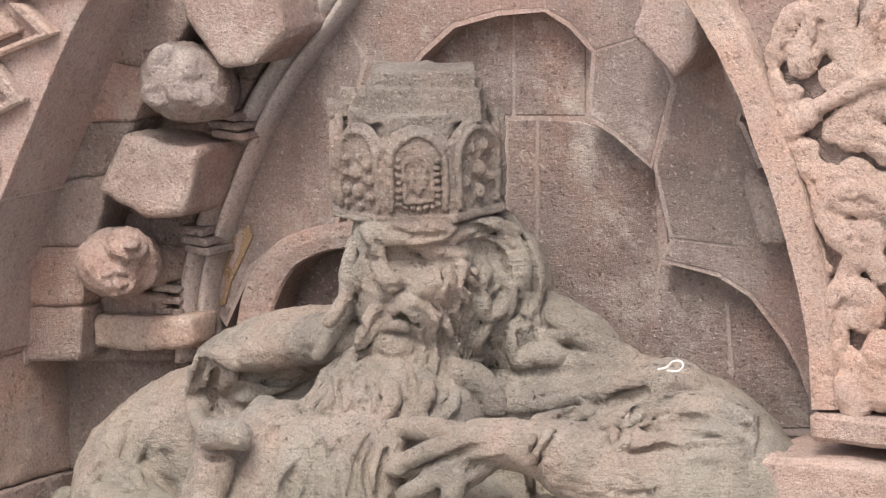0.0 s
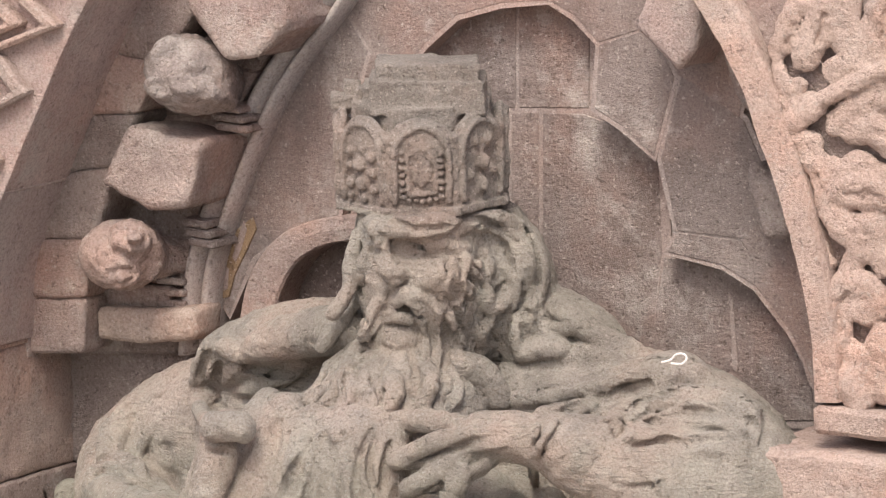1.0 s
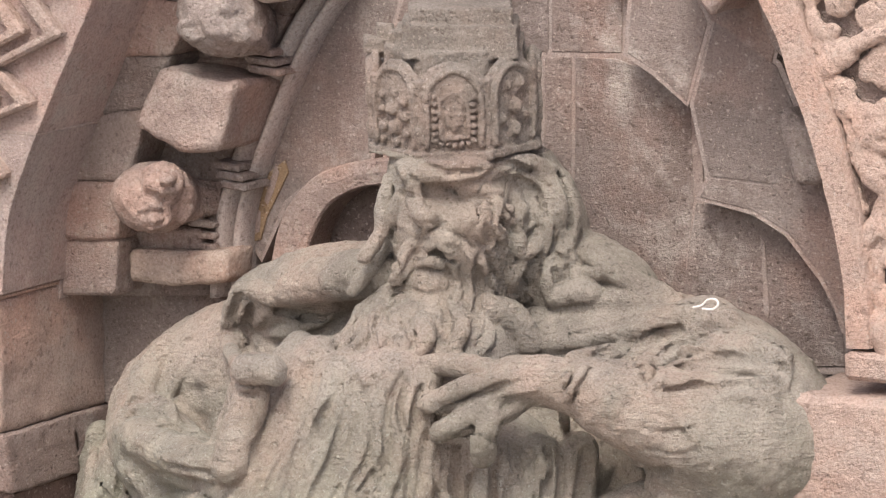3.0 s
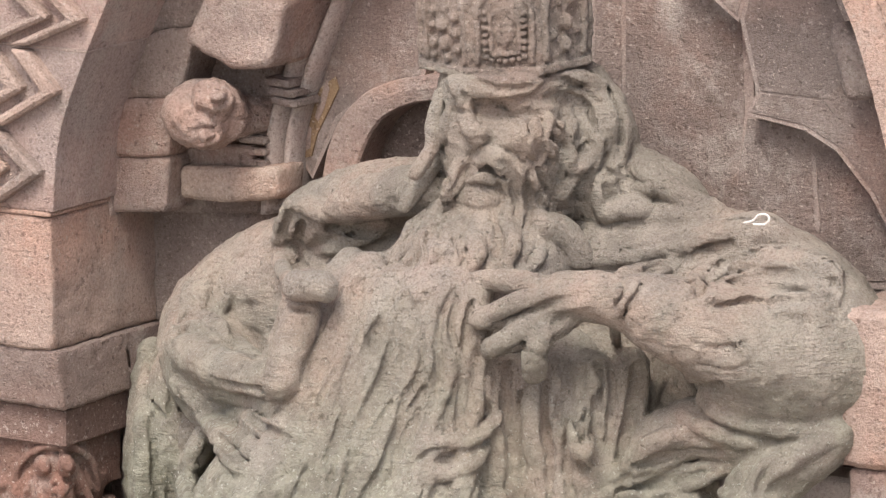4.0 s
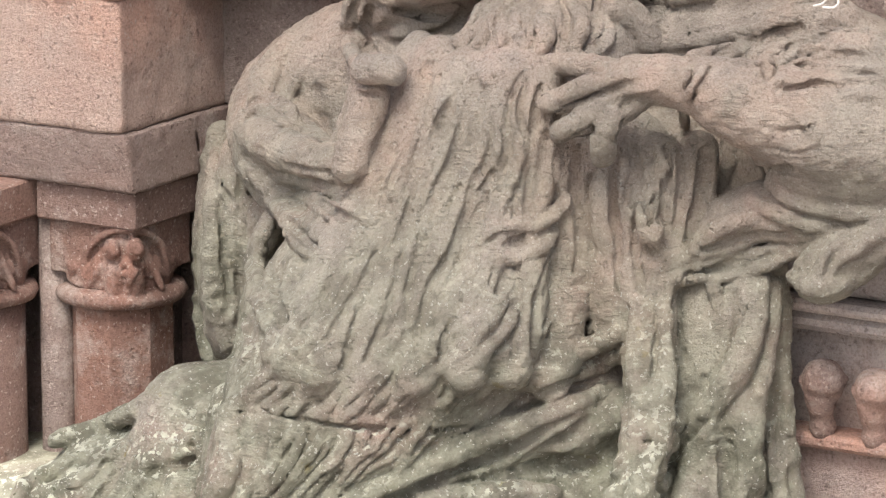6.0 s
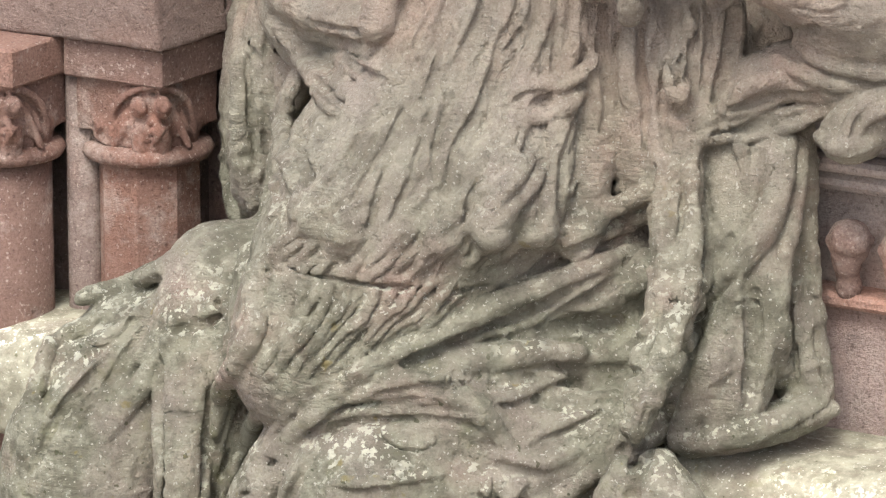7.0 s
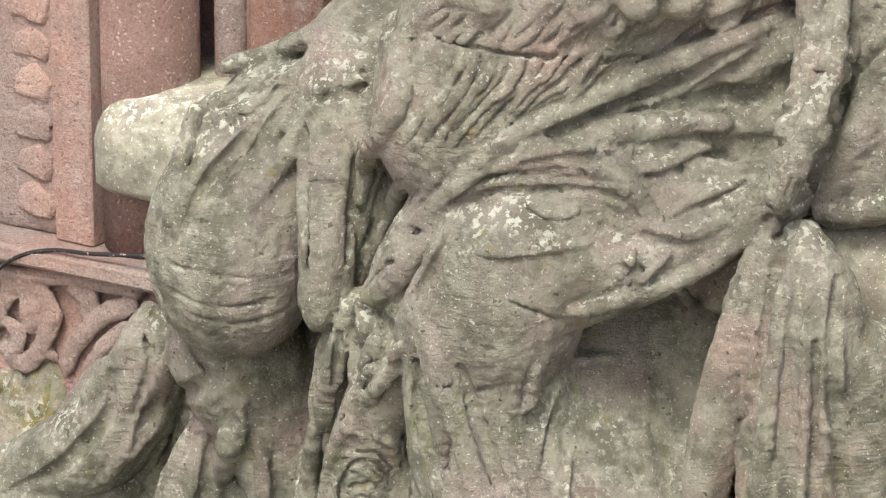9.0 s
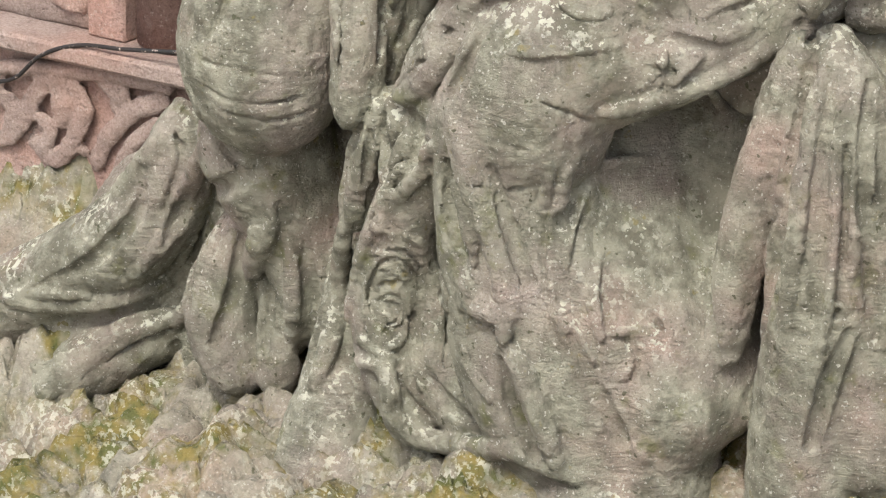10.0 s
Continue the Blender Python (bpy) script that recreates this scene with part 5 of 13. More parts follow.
king.stroke([(0.295, -1.285, 4.717, 0.025), (0.345, -1.353, 4.627, 0.03), (0.334, -1.398, 4.531, 0.033), (0.306, -1.438, 4.442, 0.033), (0.236, -1.4, 4.303, 0.03), (0.195, -1.428, 4.162, 0.026)], 0.01)
king.stroke([(0.32, -1.295, 4.723, 0.01), (0.368, -1.36, 4.631, 0.012), (0.363, -1.414, 4.537, 0.013), (0.336, -1.453, 4.446, 0.013), (0.268, -1.415, 4.306, 0.012), (0.218, -1.426, 4.16, 0.01)], 0.006, cut=True)
king.stroke([(0.291, -1.24, 4.76, 0.025), (0.335, -1.354, 4.667, 0.029), (0.365, -1.39, 4.559, 0.032), (0.331, -1.344, 4.426, 0.032), (0.249, -1.341, 4.292, 0.029), (0.195, -1.432, 4.171, 0.025)], 0.01)
king.stroke([(0.314, -1.246, 4.765, 0.009), (0.362, -1.367, 4.673, 0.011), (0.393, -1.404, 4.564, 0.012), (0.36, -1.357, 4.429, 0.012), (0.28, -1.354, 4.294, 0.011), (0.216, -1.425, 4.168, 0.009)], 0.006, cut=True)
king.stroke([(0.351, -1.23, 4.749, 0.022), (0.387, -1.296, 4.632, 0.026), (0.389, -1.38, 4.521, 0.029), (0.333, -1.335, 4.377, 0.029), (0.274, -1.314, 4.203, 0.027), (0.245, -1.451, 4.069, 0.022)], 0.01)
king.stroke([(0.37, -1.229, 4.752, 0.008), (0.411, -1.304, 4.637, 0.01), (0.413, -1.387, 4.524, 0.011), (0.359, -1.342, 4.378, 0.011), (0.301, -1.321, 4.203, 0.01), (0.27, -1.448, 4.068, 0.008)], 0.006, cut=True)
king.stroke([(0.38, -1.21, 4.744, 0.026), (0.408, -1.311, 4.63, 0.031), (0.411, -1.368, 4.508, 0.034), (0.373, -1.316, 4.35, 0.034), (0.297, -1.305, 4.18, 0.032), (0.261, -1.456, 4.054, 0.026)], 0.01)
king.stroke([(0.229, -1.207, 4.819, 0.045), (0.291, -1.366, 4.676, 0.054), (0.354, -1.437, 4.519, 0.049), (0.274, -1.376, 4.322, 0.045), (0.221, -1.43, 4.123, 0.04)], 0.012)
king.stroke([(0.327, -1.178, 4.824, 0.037), (0.422, -1.312, 4.681, 0.044), (0.448, -1.379, 4.519, 0.044), (0.409, -1.239, 4.312, 0.037)], 0.012)
king.stroke([(0.311, -1.353, 4.751, 0.017), (0.37, -1.449, 4.623, 0.02), (0.402, -1.444, 4.5, 0.015)], 0.013, cut=True)
# looped lock below the fingers
king.stroke([(0.615, -1.126, 4.467, 0.03), (0.589, -1.106, 4.358, 0.037), (0.469, -1.12, 4.245, 0.04), (0.351, -1.214, 4.16, 0.045), (0.294, -1.36, 4.169, 0.042), (0.267, -1.421, 4.228, 0.032)], 0.012)
king.stroke([(0.373, -0.955, 4.126, 0.03), (0.388, -1.227, 4.078, 0.04), (0.34, -1.388, 4.065, 0.04), (0.27, -1.425, 4.102, 0.03)], 0.012)
king.stroke([(0.403, -1.203, 4.253, 0.025), (0.349, -1.307, 4.216, 0.027), (0.306, -1.404, 4.204, 0.022)], 0.012)
king.stroke([(0.4, -1.051, 4.07, 0.028), (0.403, -1.3, 4.017, 0.035), (0.326, -1.413, 4.005, 0.03)], 0.012)
king.stroke([(0.56, -1.122, 4.376, 0.022), (0.53, -1.146, 4.302, 0.026), (0.44, -1.002, 4.184, 0.029), (0.51, -1.075, 4.129, 0.029), (0.415, -0.963, 4.009, 0.027), (0.454, -1.029, 3.937, 0.022)], 0.01)
king.stroke([(0.582, -1.136, 4.385, 0.008), (0.559, -1.169, 4.311, 0.01), (0.481, -1.045, 4.197, 0.011), (0.543, -1.109, 4.139, 0.011), (0.447, -0.997, 4.019, 0.01), (0.47, -1.034, 3.937, 0.009)], 0.006, cut=True)
king.stroke([(0.54, -1.099, 4.398, 0.031), (0.577, -1.149, 4.319, 0.036), (0.539, -1.097, 4.219, 0.04), (0.515, -1.104, 4.137, 0.04), (0.55, -1.12, 4.052, 0.037), (0.454, -0.976, 3.914, 0.031)], 0.01)
king.stroke([(0.568, -1.124, 4.411, 0.012), (0.604, -1.168, 4.328, 0.014), (0.579, -1.136, 4.231, 0.015), (0.546, -1.135, 4.147, 0.015), (0.58, -1.152, 4.061, 0.014), (0.535, -1.095, 3.945, 0.012)], 0.006, cut=True)
king.stroke([(0.618, -1.123, 4.407, 0.023), (0.6, -1.142, 4.324, 0.027), (0.573, -1.123, 4.236, 0.029), (0.601, -1.139, 4.167, 0.029), (0.577, -1.133, 4.083, 0.027), (0.535, -1.096, 3.983, 0.023)], 0.01)
king.stroke([(0.634, -1.127, 4.414, 0.008), (0.623, -1.155, 4.331, 0.01), (0.603, -1.146, 4.244, 0.011), (0.623, -1.154, 4.172, 0.011), (0.603, -1.158, 4.09, 0.01), (0.562, -1.123, 3.99, 0.008)], 0.006, cut=True)
king.stroke([(0.634, -1.111, 4.438, 0.027), (0.638, -1.125, 4.34, 0.032), (0.613, -1.136, 4.249, 0.035), (0.635, -1.156, 4.172, 0.035), (0.622, -1.159, 4.083, 0.032), (0.582, -1.133, 3.976, 0.027)], 0.01)
king.stroke([(0.697, -1.108, 4.371, 0.037), (0.714, -1.156, 4.256, 0.042), (0.721, -1.157, 4.079, 0.032)], 0.012)
king.stroke([(0.748, -1.038, 4.523, 0.036), (0.793, -1.077, 4.437, 0.043), (0.78, -1.11, 4.338, 0.047), (0.806, -1.123, 4.232, 0.047), (0.843, -1.114, 4.126, 0.043), (0.847, -1.128, 4.011, 0.036)], 0.01)
king.stroke([(0.782, -1.057, 4.531, 0.014), (0.826, -1.096, 4.444, 0.016), (0.818, -1.139, 4.348, 0.018), (0.84, -1.154, 4.242, 0.018), (0.87, -1.137, 4.134, 0.016), (0.871, -1.152, 4.019, 0.014)], 0.006, cut=True)
king.stroke([(0.798, -1.031, 4.506, 0.03), (0.834, -1.043, 4.412, 0.036), (0.827, -1.087, 4.315, 0.039), (0.856, -1.139, 4.215, 0.039), (0.888, -1.12, 4.106, 0.036), (0.886, -1.128, 3.991, 0.03)], 0.01)
king.stroke([(0.824, -1.038, 4.51, 0.011), (0.862, -1.054, 4.417, 0.014), (0.859, -1.108, 4.322, 0.015), (0.885, -1.161, 4.223, 0.015), (0.915, -1.144, 4.114, 0.014), (0.902, -1.14, 3.995, 0.011)], 0.006, cut=True)
king.stroke([(0.813, -0.989, 4.505, 0.034), (0.863, -1.033, 4.432, 0.04), (0.864, -1.082, 4.352, 0.044), (0.875, -1.139, 4.267, 0.044), (0.91, -1.142, 4.174, 0.04), (0.904, -1.119, 4.071, 0.034)], 0.01)
king.stroke([(0.848, -1.01, 4.512, 0.013), (0.899, -1.056, 4.44, 0.015), (0.898, -1.105, 4.36, 0.017), (0.907, -1.164, 4.275, 0.017), (0.94, -1.169, 4.182, 0.015), (0.931, -1.145, 4.079, 0.013)], 0.006, cut=True)
king.stroke([(0.848, -0.989, 4.504, 0.036), (0.911, -1.056, 4.431, 0.043), (0.884, -1.003, 4.321, 0.047), (0.925, -1.165, 4.256, 0.047), (0.94, -1.168, 4.154, 0.043), (0.905, -1.052, 4.024, 0.036)], 0.01)
king.stroke([(0.886, -1.017, 4.513, 0.014), (0.943, -1.074, 4.438, 0.016), (0.925, -1.04, 4.333, 0.018), (0.959, -1.194, 4.266, 0.018), (0.972, -1.199, 4.164, 0.016), (0.94, -1.094, 4.037, 0.014)], 0.006, cut=True)
king.stroke([(0.839, -0.815, 4.489, 0.024), (0.939, -1.054, 4.452, 0.028), (0.93, -1.029, 4.35, 0.031), (0.895, -0.968, 4.227, 0.031), (0.977, -1.187, 4.178, 0.028), (0.933, -1.113, 4.053, 0.023)], 0.01)
king.stroke([(0.887, -0.772, 4.385, 0.029), (0.896, -0.819, 4.316, 0.035), (0.906, -0.833, 4.237, 0.038), (0.921, -0.833, 4.153, 0.038), (0.992, -0.985, 4.117, 0.035), (0.959, -0.986, 4.051, 0.029)], 0.012)
king.stroke([(0.933, -0.766, 4.395, 0.011), (0.935, -0.81, 4.328, 0.013), (0.944, -0.838, 4.255, 0.015), (0.957, -0.85, 4.179, 0.015), (1.019, -0.993, 4.145, 0.013), (0.997, -1.02, 4.087, 0.011)], 0.006, cut=True)
king.stroke([(0.993, -0.712, 4.398, 0.032), (0.989, -0.764, 4.345, 0.038), (0.977, -0.787, 4.284, 0.042), (0.975, -0.803, 4.223, 0.042), (0.978, -0.843, 4.171, 0.038), (1.016, -0.96, 4.142, 0.032)], 0.012)
king.stroke([(1.033, -0.695, 4.405, 0.012), (1.027, -0.753, 4.355, 0.015), (1.02, -0.798, 4.303, 0.016), (1.011, -0.817, 4.248, 0.016), (1.01, -0.858, 4.199, 0.015), (1.043, -0.973, 4.172, 0.012)], 0.006, cut=True)
king.stroke([(1.032, -0.645, 4.403, 0.039), (1.039, -0.708, 4.352, 0.046), (1.032, -0.751, 4.3, 0.051), (1.017, -0.786, 4.253, 0.051), (0.991, -0.812, 4.208, 0.046), (0.996, -0.89, 4.175, 0.039)], 0.012)
# lower beard on the lap
king.stroke([(-0.16, -1.67, 4.015, 0.028), (-0.207, -1.737, 3.959, 0.033), (-0.245, -1.783, 3.888, 0.036), (-0.234, -1.829, 3.804, 0.036), (-0.271, -1.878, 3.72, 0.033), (-0.364, -1.897, 3.638, 0.028)], 0.01)
king.stroke([(-0.128, -1.681, 4.016, 0.011), (-0.179, -1.745, 3.958, 0.013), (-0.213, -1.801, 3.891, 0.014), (-0.203, -1.849, 3.806, 0.014), (-0.241, -1.897, 3.723, 0.013), (-0.337, -1.912, 3.638, 0.011)], 0.006, cut=True)
king.stroke([(-0.135, -1.651, 4.034, 0.022), (-0.131, -1.731, 3.952, 0.026), (-0.191, -1.775, 3.885, 0.028), (-0.218, -1.84, 3.82, 0.028), (-0.233, -1.88, 3.718, 0.026), (-0.296, -1.905, 3.619, 0.022)], 0.01)
king.stroke([(-0.103, -1.66, 4.034, 0.008), (-0.108, -1.731, 3.949, 0.01), (-0.164, -1.785, 3.885, 0.011), (-0.192, -1.852, 3.82, 0.011), (-0.213, -1.882, 3.715, 0.01), (-0.27, -1.917, 3.62, 0.008)], 0.006, cut=True)
king.stroke([(-0.087, -1.671, 4, 0.03), (-0.122, -1.758, 3.956, 0.036), (-0.151, -1.786, 3.875, 0.039), (-0.153, -1.825, 3.797, 0.039), (-0.207, -1.865, 3.727, 0.036), (-0.272, -1.905, 3.656, 0.03)], 0.01)
king.stroke([(-0.055, -1.683, 4.001, 0.011), (-0.089, -1.775, 3.958, 0.014), (-0.119, -1.804, 3.877, 0.015), (-0.123, -1.843, 3.799, 0.015), (-0.177, -1.884, 3.729, 0.014), (-0.244, -1.92, 3.657, 0.011)], 0.006, cut=True)
king.stroke([(-0.041, -1.654, 4, 0.03), (-0.087, -1.75, 3.949, 0.036), (-0.13, -1.8, 3.87, 0.04), (-0.134, -1.845, 3.775, 0.04), (-0.199, -1.883, 3.689, 0.036), (-0.29, -1.903, 3.596, 0.03)], 0.01)
king.stroke([(-0.013, -1.657, 3.999, 0.012), (-0.059, -1.759, 3.949, 0.014), (-0.097, -1.82, 3.873, 0.015), (-0.102, -1.865, 3.778, 0.015), (-0.168, -1.904, 3.692, 0.014), (-0.261, -1.919, 3.598, 0.012)], 0.006, cut=True)
king.stroke([(0.007, -1.611, 4.039, 0.028), (-0.021, -1.685, 3.965, 0.034), (-0.041, -1.737, 3.878, 0.037), (-0.086, -1.797, 3.819, 0.037), (-0.125, -1.87, 3.759, 0.034), (-0.174, -1.869, 3.65, 0.028)], 0.01)
king.stroke([(0.036, -1.615, 4.038, 0.011), (0.01, -1.696, 3.965, 0.013), (-0.012, -1.749, 3.879, 0.014), (-0.058, -1.81, 3.819, 0.014), (-0.098, -1.883, 3.759, 0.013), (-0.145, -1.886, 3.652, 0.011)], 0.006, cut=True)
king.stroke([(0.062, -1.599, 4.003, 0.027), (-0.005, -1.692, 3.945, 0.033), (-0.04, -1.78, 3.869, 0.036), (-0.064, -1.811, 3.764, 0.036), (-0.133, -1.866, 3.681, 0.033), (-0.212, -1.898, 3.58, 0.027)], 0.01)
king.stroke([(0.098, -1.615, 4.005, 0.01), (0.027, -1.705, 3.946, 0.012), (-0.011, -1.795, 3.87, 0.014), (-0.036, -1.826, 3.766, 0.014), (-0.106, -1.881, 3.682, 0.012), (-0.182, -1.916, 3.583, 0.01)], 0.006, cut=True)
king.stroke([(0.079, -1.598, 4.013, 0.025), (0.052, -1.684, 3.941, 0.03), (0.027, -1.739, 3.856, 0.033), (-0.019, -1.8, 3.798, 0.033), (-0.074, -1.853, 3.734, 0.03), (-0.119, -1.863, 3.63, 0.025)], 0.01)
king.stroke([(0.109, -1.605, 4.012, 0.01), (0.078, -1.689, 3.94, 0.012), (0.058, -1.755, 3.858, 0.013), (0.011, -1.816, 3.8, 0.013), (-0.045, -1.87, 3.736, 0.012), (-0.094, -1.874, 3.631, 0.01)], 0.006, cut=True)
king.stroke([(0.129, -1.6, 3.96, 0.028), (0.07, -1.683, 3.917, 0.034), (0.035, -1.766, 3.86, 0.037), (0.005, -1.782, 3.768, 0.037), (-0.037, -1.818, 3.689, 0.034), (-0.112, -1.851, 3.62, 0.028)], 0.01)
king.stroke([(0.158, -1.605, 3.959, 0.011), (0.101, -1.696, 3.918, 0.013), (0.064, -1.78, 3.861, 0.014), (0.039, -1.807, 3.772, 0.014), (-0.01, -1.832, 3.69, 0.013), (-0.083, -1.87, 3.623, 0.011)], 0.006, cut=True)
king.stroke([(0.192, -1.586, 3.959, 0.027), (0.125, -1.662, 3.912, 0.032), (0.075, -1.74, 3.857, 0.036), (0.051, -1.779, 3.771, 0.036), (0.012, -1.813, 3.688, 0.032), (-0.063, -1.846, 3.619, 0.027)], 0.01)
king.stroke([(0.163, -1.639, 3.926, 0.022), (0.127, -1.685, 3.849, 0.027), (0.146, -1.714, 3.76, 0.029), (0.121, -1.738, 3.686, 0.029), (0.069, -1.787, 3.627, 0.027), (0.045, -1.8, 3.532, 0.022)], 0.01)
king.stroke([(0.188, -1.637, 3.931, 0.009), (0.151, -1.682, 3.855, 0.01), (0.175, -1.722, 3.769, 0.011), (0.147, -1.746, 3.694, 0.011), (0.095, -1.797, 3.635, 0.01), (0.065, -1.802, 3.536, 0.009)], 0.006, cut=True)
king.stroke([(0.209, -1.591, 3.922, 0.03), (0.192, -1.658, 3.851, 0.036), (0.155, -1.715, 3.785, 0.039), (0.157, -1.726, 3.695, 0.039), (0.126, -1.755, 3.613, 0.036), (0.048, -1.787, 3.546, 0.03)], 0.01)
king.stroke([(0.238, -1.594, 3.928, 0.011), (0.223, -1.666, 3.859, 0.014), (0.19, -1.734, 3.797, 0.015), (0.191, -1.745, 3.707, 0.015), (0.158, -1.776, 3.624, 0.014), (0.077, -1.804, 3.554, 0.011)], 0.006, cut=True)
king.stroke([(0.26, -1.543, 3.943, 0.033), (0.231, -1.629, 3.892, 0.039), (0.219, -1.66, 3.813, 0.043), (0.215, -1.673, 3.728, 0.043), (0.179, -1.74, 3.674, 0.039), (0.119, -1.759, 3.6, 0.033)], 0.01)
king.stroke([(0.287, -1.543, 3.948, 0.012), (0.265, -1.643, 3.902, 0.015), (0.252, -1.674, 3.823, 0.016), (0.252, -1.698, 3.741, 0.016), (0.209, -1.755, 3.684, 0.015), (0.153, -1.783, 3.611, 0.012)], 0.006, cut=True)
king.stroke([(0.264, -1.523, 3.95, 0.023), (0.259, -1.616, 3.896, 0.027), (0.262, -1.64, 3.808, 0.03), (0.238, -1.675, 3.739, 0.03), (0.195, -1.745, 3.689, 0.027), (0.151, -1.741, 3.593, 0.023)], 0.01)
king.stroke([(0.291, -1.524, 3.956, 0.009), (0.285, -1.615, 3.902, 0.01), (0.293, -1.649, 3.817, 0.011), (0.266, -1.686, 3.748, 0.011), (0.222, -1.757, 3.698, 0.01), (0.172, -1.745, 3.598, 0.009)], 0.006, cut=True)
king.stroke([(0.322, -1.498, 3.938, 0.024), (0.288, -1.595, 3.886, 0.028), (0.284, -1.651, 3.803, 0.031), (0.258, -1.666, 3.708, 0.031), (0.205, -1.746, 3.647, 0.028), (0.141, -1.742, 3.535, 0.024)], 0.01)
king.stroke([(0.346, -1.494, 3.943, 0.009), (0.316, -1.599, 3.892, 0.011), (0.31, -1.655, 3.81, 0.012), (0.288, -1.681, 3.718, 0.012), (0.228, -1.752, 3.653, 0.011), (0.166, -1.752, 3.541, 0.009)], 0.006, cut=True)
king.stroke([(0.328, -1.507, 3.948, 0.022), (0.333, -1.559, 3.865, 0.026), (0.318, -1.605, 3.787, 0.028), (0.275, -1.688, 3.741, 0.028), (0.246, -1.731, 3.653, 0.026), (0.189, -1.7, 3.528, 0.022)], 0.01)
king.stroke([(0.346, -1.492, 3.95, 0.008), (0.355, -1.553, 3.869, 0.01), (0.345, -1.61, 3.794, 0.011), (0.3, -1.694, 3.748, 0.011), (0.27, -1.738, 3.66, 0.01), (0.213, -1.709, 3.534, 0.008)], 0.006, cut=True)
king.stroke([(0.367, -1.413, 3.967, 0.028), (0.384, -1.488, 3.893, 0.034), (0.347, -1.568, 3.845, 0.037), (0.323, -1.643, 3.787, 0.036), (0.289, -1.637, 3.679, 0.034), (0.228, -1.664, 3.593, 0.028)], 0.01)
king.stroke([(0.394, -1.414, 3.972, 0.011), (0.414, -1.494, 3.9, 0.013), (0.381, -1.585, 3.856, 0.014), (0.356, -1.66, 3.798, 0.014), (0.321, -1.655, 3.69, 0.013), (0.256, -1.678, 3.601, 0.011)], 0.006, cut=True)
king.stroke([(0.409, -1.401, 3.93, 0.026), (0.408, -1.497, 3.865, 0.031), (0.372, -1.604, 3.823, 0.033), (0.342, -1.636, 3.725, 0.033), (0.285, -1.645, 3.614, 0.031), (0.2, -1.69, 3.526, 0.026)], 0.01)
king.stroke([(0.392, -1.391, 3.963, 0.022), (0.436, -1.451, 3.871, 0.027), (0.418, -1.49, 3.773, 0.029), (0.373, -1.557, 3.687, 0.029), (0.372, -1.558, 3.588, 0.027), (0.335, -1.558, 3.507, 0.022)], 0.01)
king.stroke([(0.415, -1.374, 3.965, 0.008), (0.46, -1.444, 3.876, 0.01), (0.447, -1.494, 3.782, 0.011), (0.403, -1.559, 3.697, 0.011), (0.398, -1.55, 3.593, 0.01), (0.361, -1.553, 3.51, 0.008)], 0.006, cut=True)
king.stroke([(0.454, -1.359, 3.904, 0.02), (0.457, -1.421, 3.832, 0.024), (0.436, -1.495, 3.769, 0.026), (0.422, -1.516, 3.679, 0.026), (0.412, -1.517, 3.598, 0.024), (0.365, -1.522, 3.526, 0.02)], 0.01)
king.stroke([(0.468, -1.331, 3.902, 0.008), (0.48, -1.415, 3.837, 0.009), (0.465, -1.498, 3.778, 0.01), (0.447, -1.507, 3.686, 0.01), (0.437, -1.509, 3.603, 0.009), (0.39, -1.515, 3.529, 0.008)], 0.006, cut=True)
king.stroke([(0.464, -1.306, 3.905, 0.025), (0.476, -1.392, 3.847, 0.03), (0.476, -1.403, 3.761, 0.033), (0.459, -1.448, 3.692, 0.033), (0.439, -1.505, 3.634, 0.03), (0.414, -1.47, 3.545, 0.025)], 0.01)
king.stroke([(0.485, -1.291, 3.907, 0.01), (0.505, -1.395, 3.855, 0.011), (0.504, -1.406, 3.769, 0.012), (0.489, -1.449, 3.702, 0.012), (0.47, -1.506, 3.642, 0.011), (0.44, -1.465, 3.549, 0.01)], 0.006, cut=True)
king.stroke([(0.489, -1.219, 3.895, 0.029), (0.493, -1.337, 3.85, 0.034), (0.493, -1.412, 3.789, 0.037), (0.494, -1.422, 3.703, 0.037), (0.467, -1.432, 3.625, 0.034), (0.43, -1.454, 3.552, 0.029)], 0.01)
king.stroke([(0.513, -1.206, 3.898, 0.011), (0.523, -1.341, 3.858, 0.013), (0.527, -1.426, 3.801, 0.014), (0.53, -1.435, 3.715, 0.014), (0.504, -1.445, 3.636, 0.013), (0.464, -1.462, 3.56, 0.011)], 0.006, cut=True)
king.stroke([(0.464, -1.093, 3.928, 0.03), (0.513, -1.234, 3.859, 0.035), (0.51, -1.302, 3.779, 0.039), (0.518, -1.428, 3.724, 0.038), (0.487, -1.38, 3.606, 0.035), (0.455, -1.366, 3.499, 0.03)], 0.01)
king.stroke([(0.491, -1.081, 3.931, 0.011), (0.544, -1.24, 3.867, 0.013), (0.546, -1.318, 3.791, 0.015), (0.55, -1.432, 3.734, 0.015), (0.526, -1.394, 3.618, 0.013), (0.484, -1.366, 3.504, 0.011)], 0.006, cut=True)
king.stroke([(0.501, -1.062, 3.876, 0.026), (0.544, -1.236, 3.847, 0.03), (0.532, -1.239, 3.762, 0.033), (0.53, -1.274, 3.697, 0.033), (0.512, -1.331, 3.632, 0.03), (0.495, -1.321, 3.539, 0.025)], 0.01)
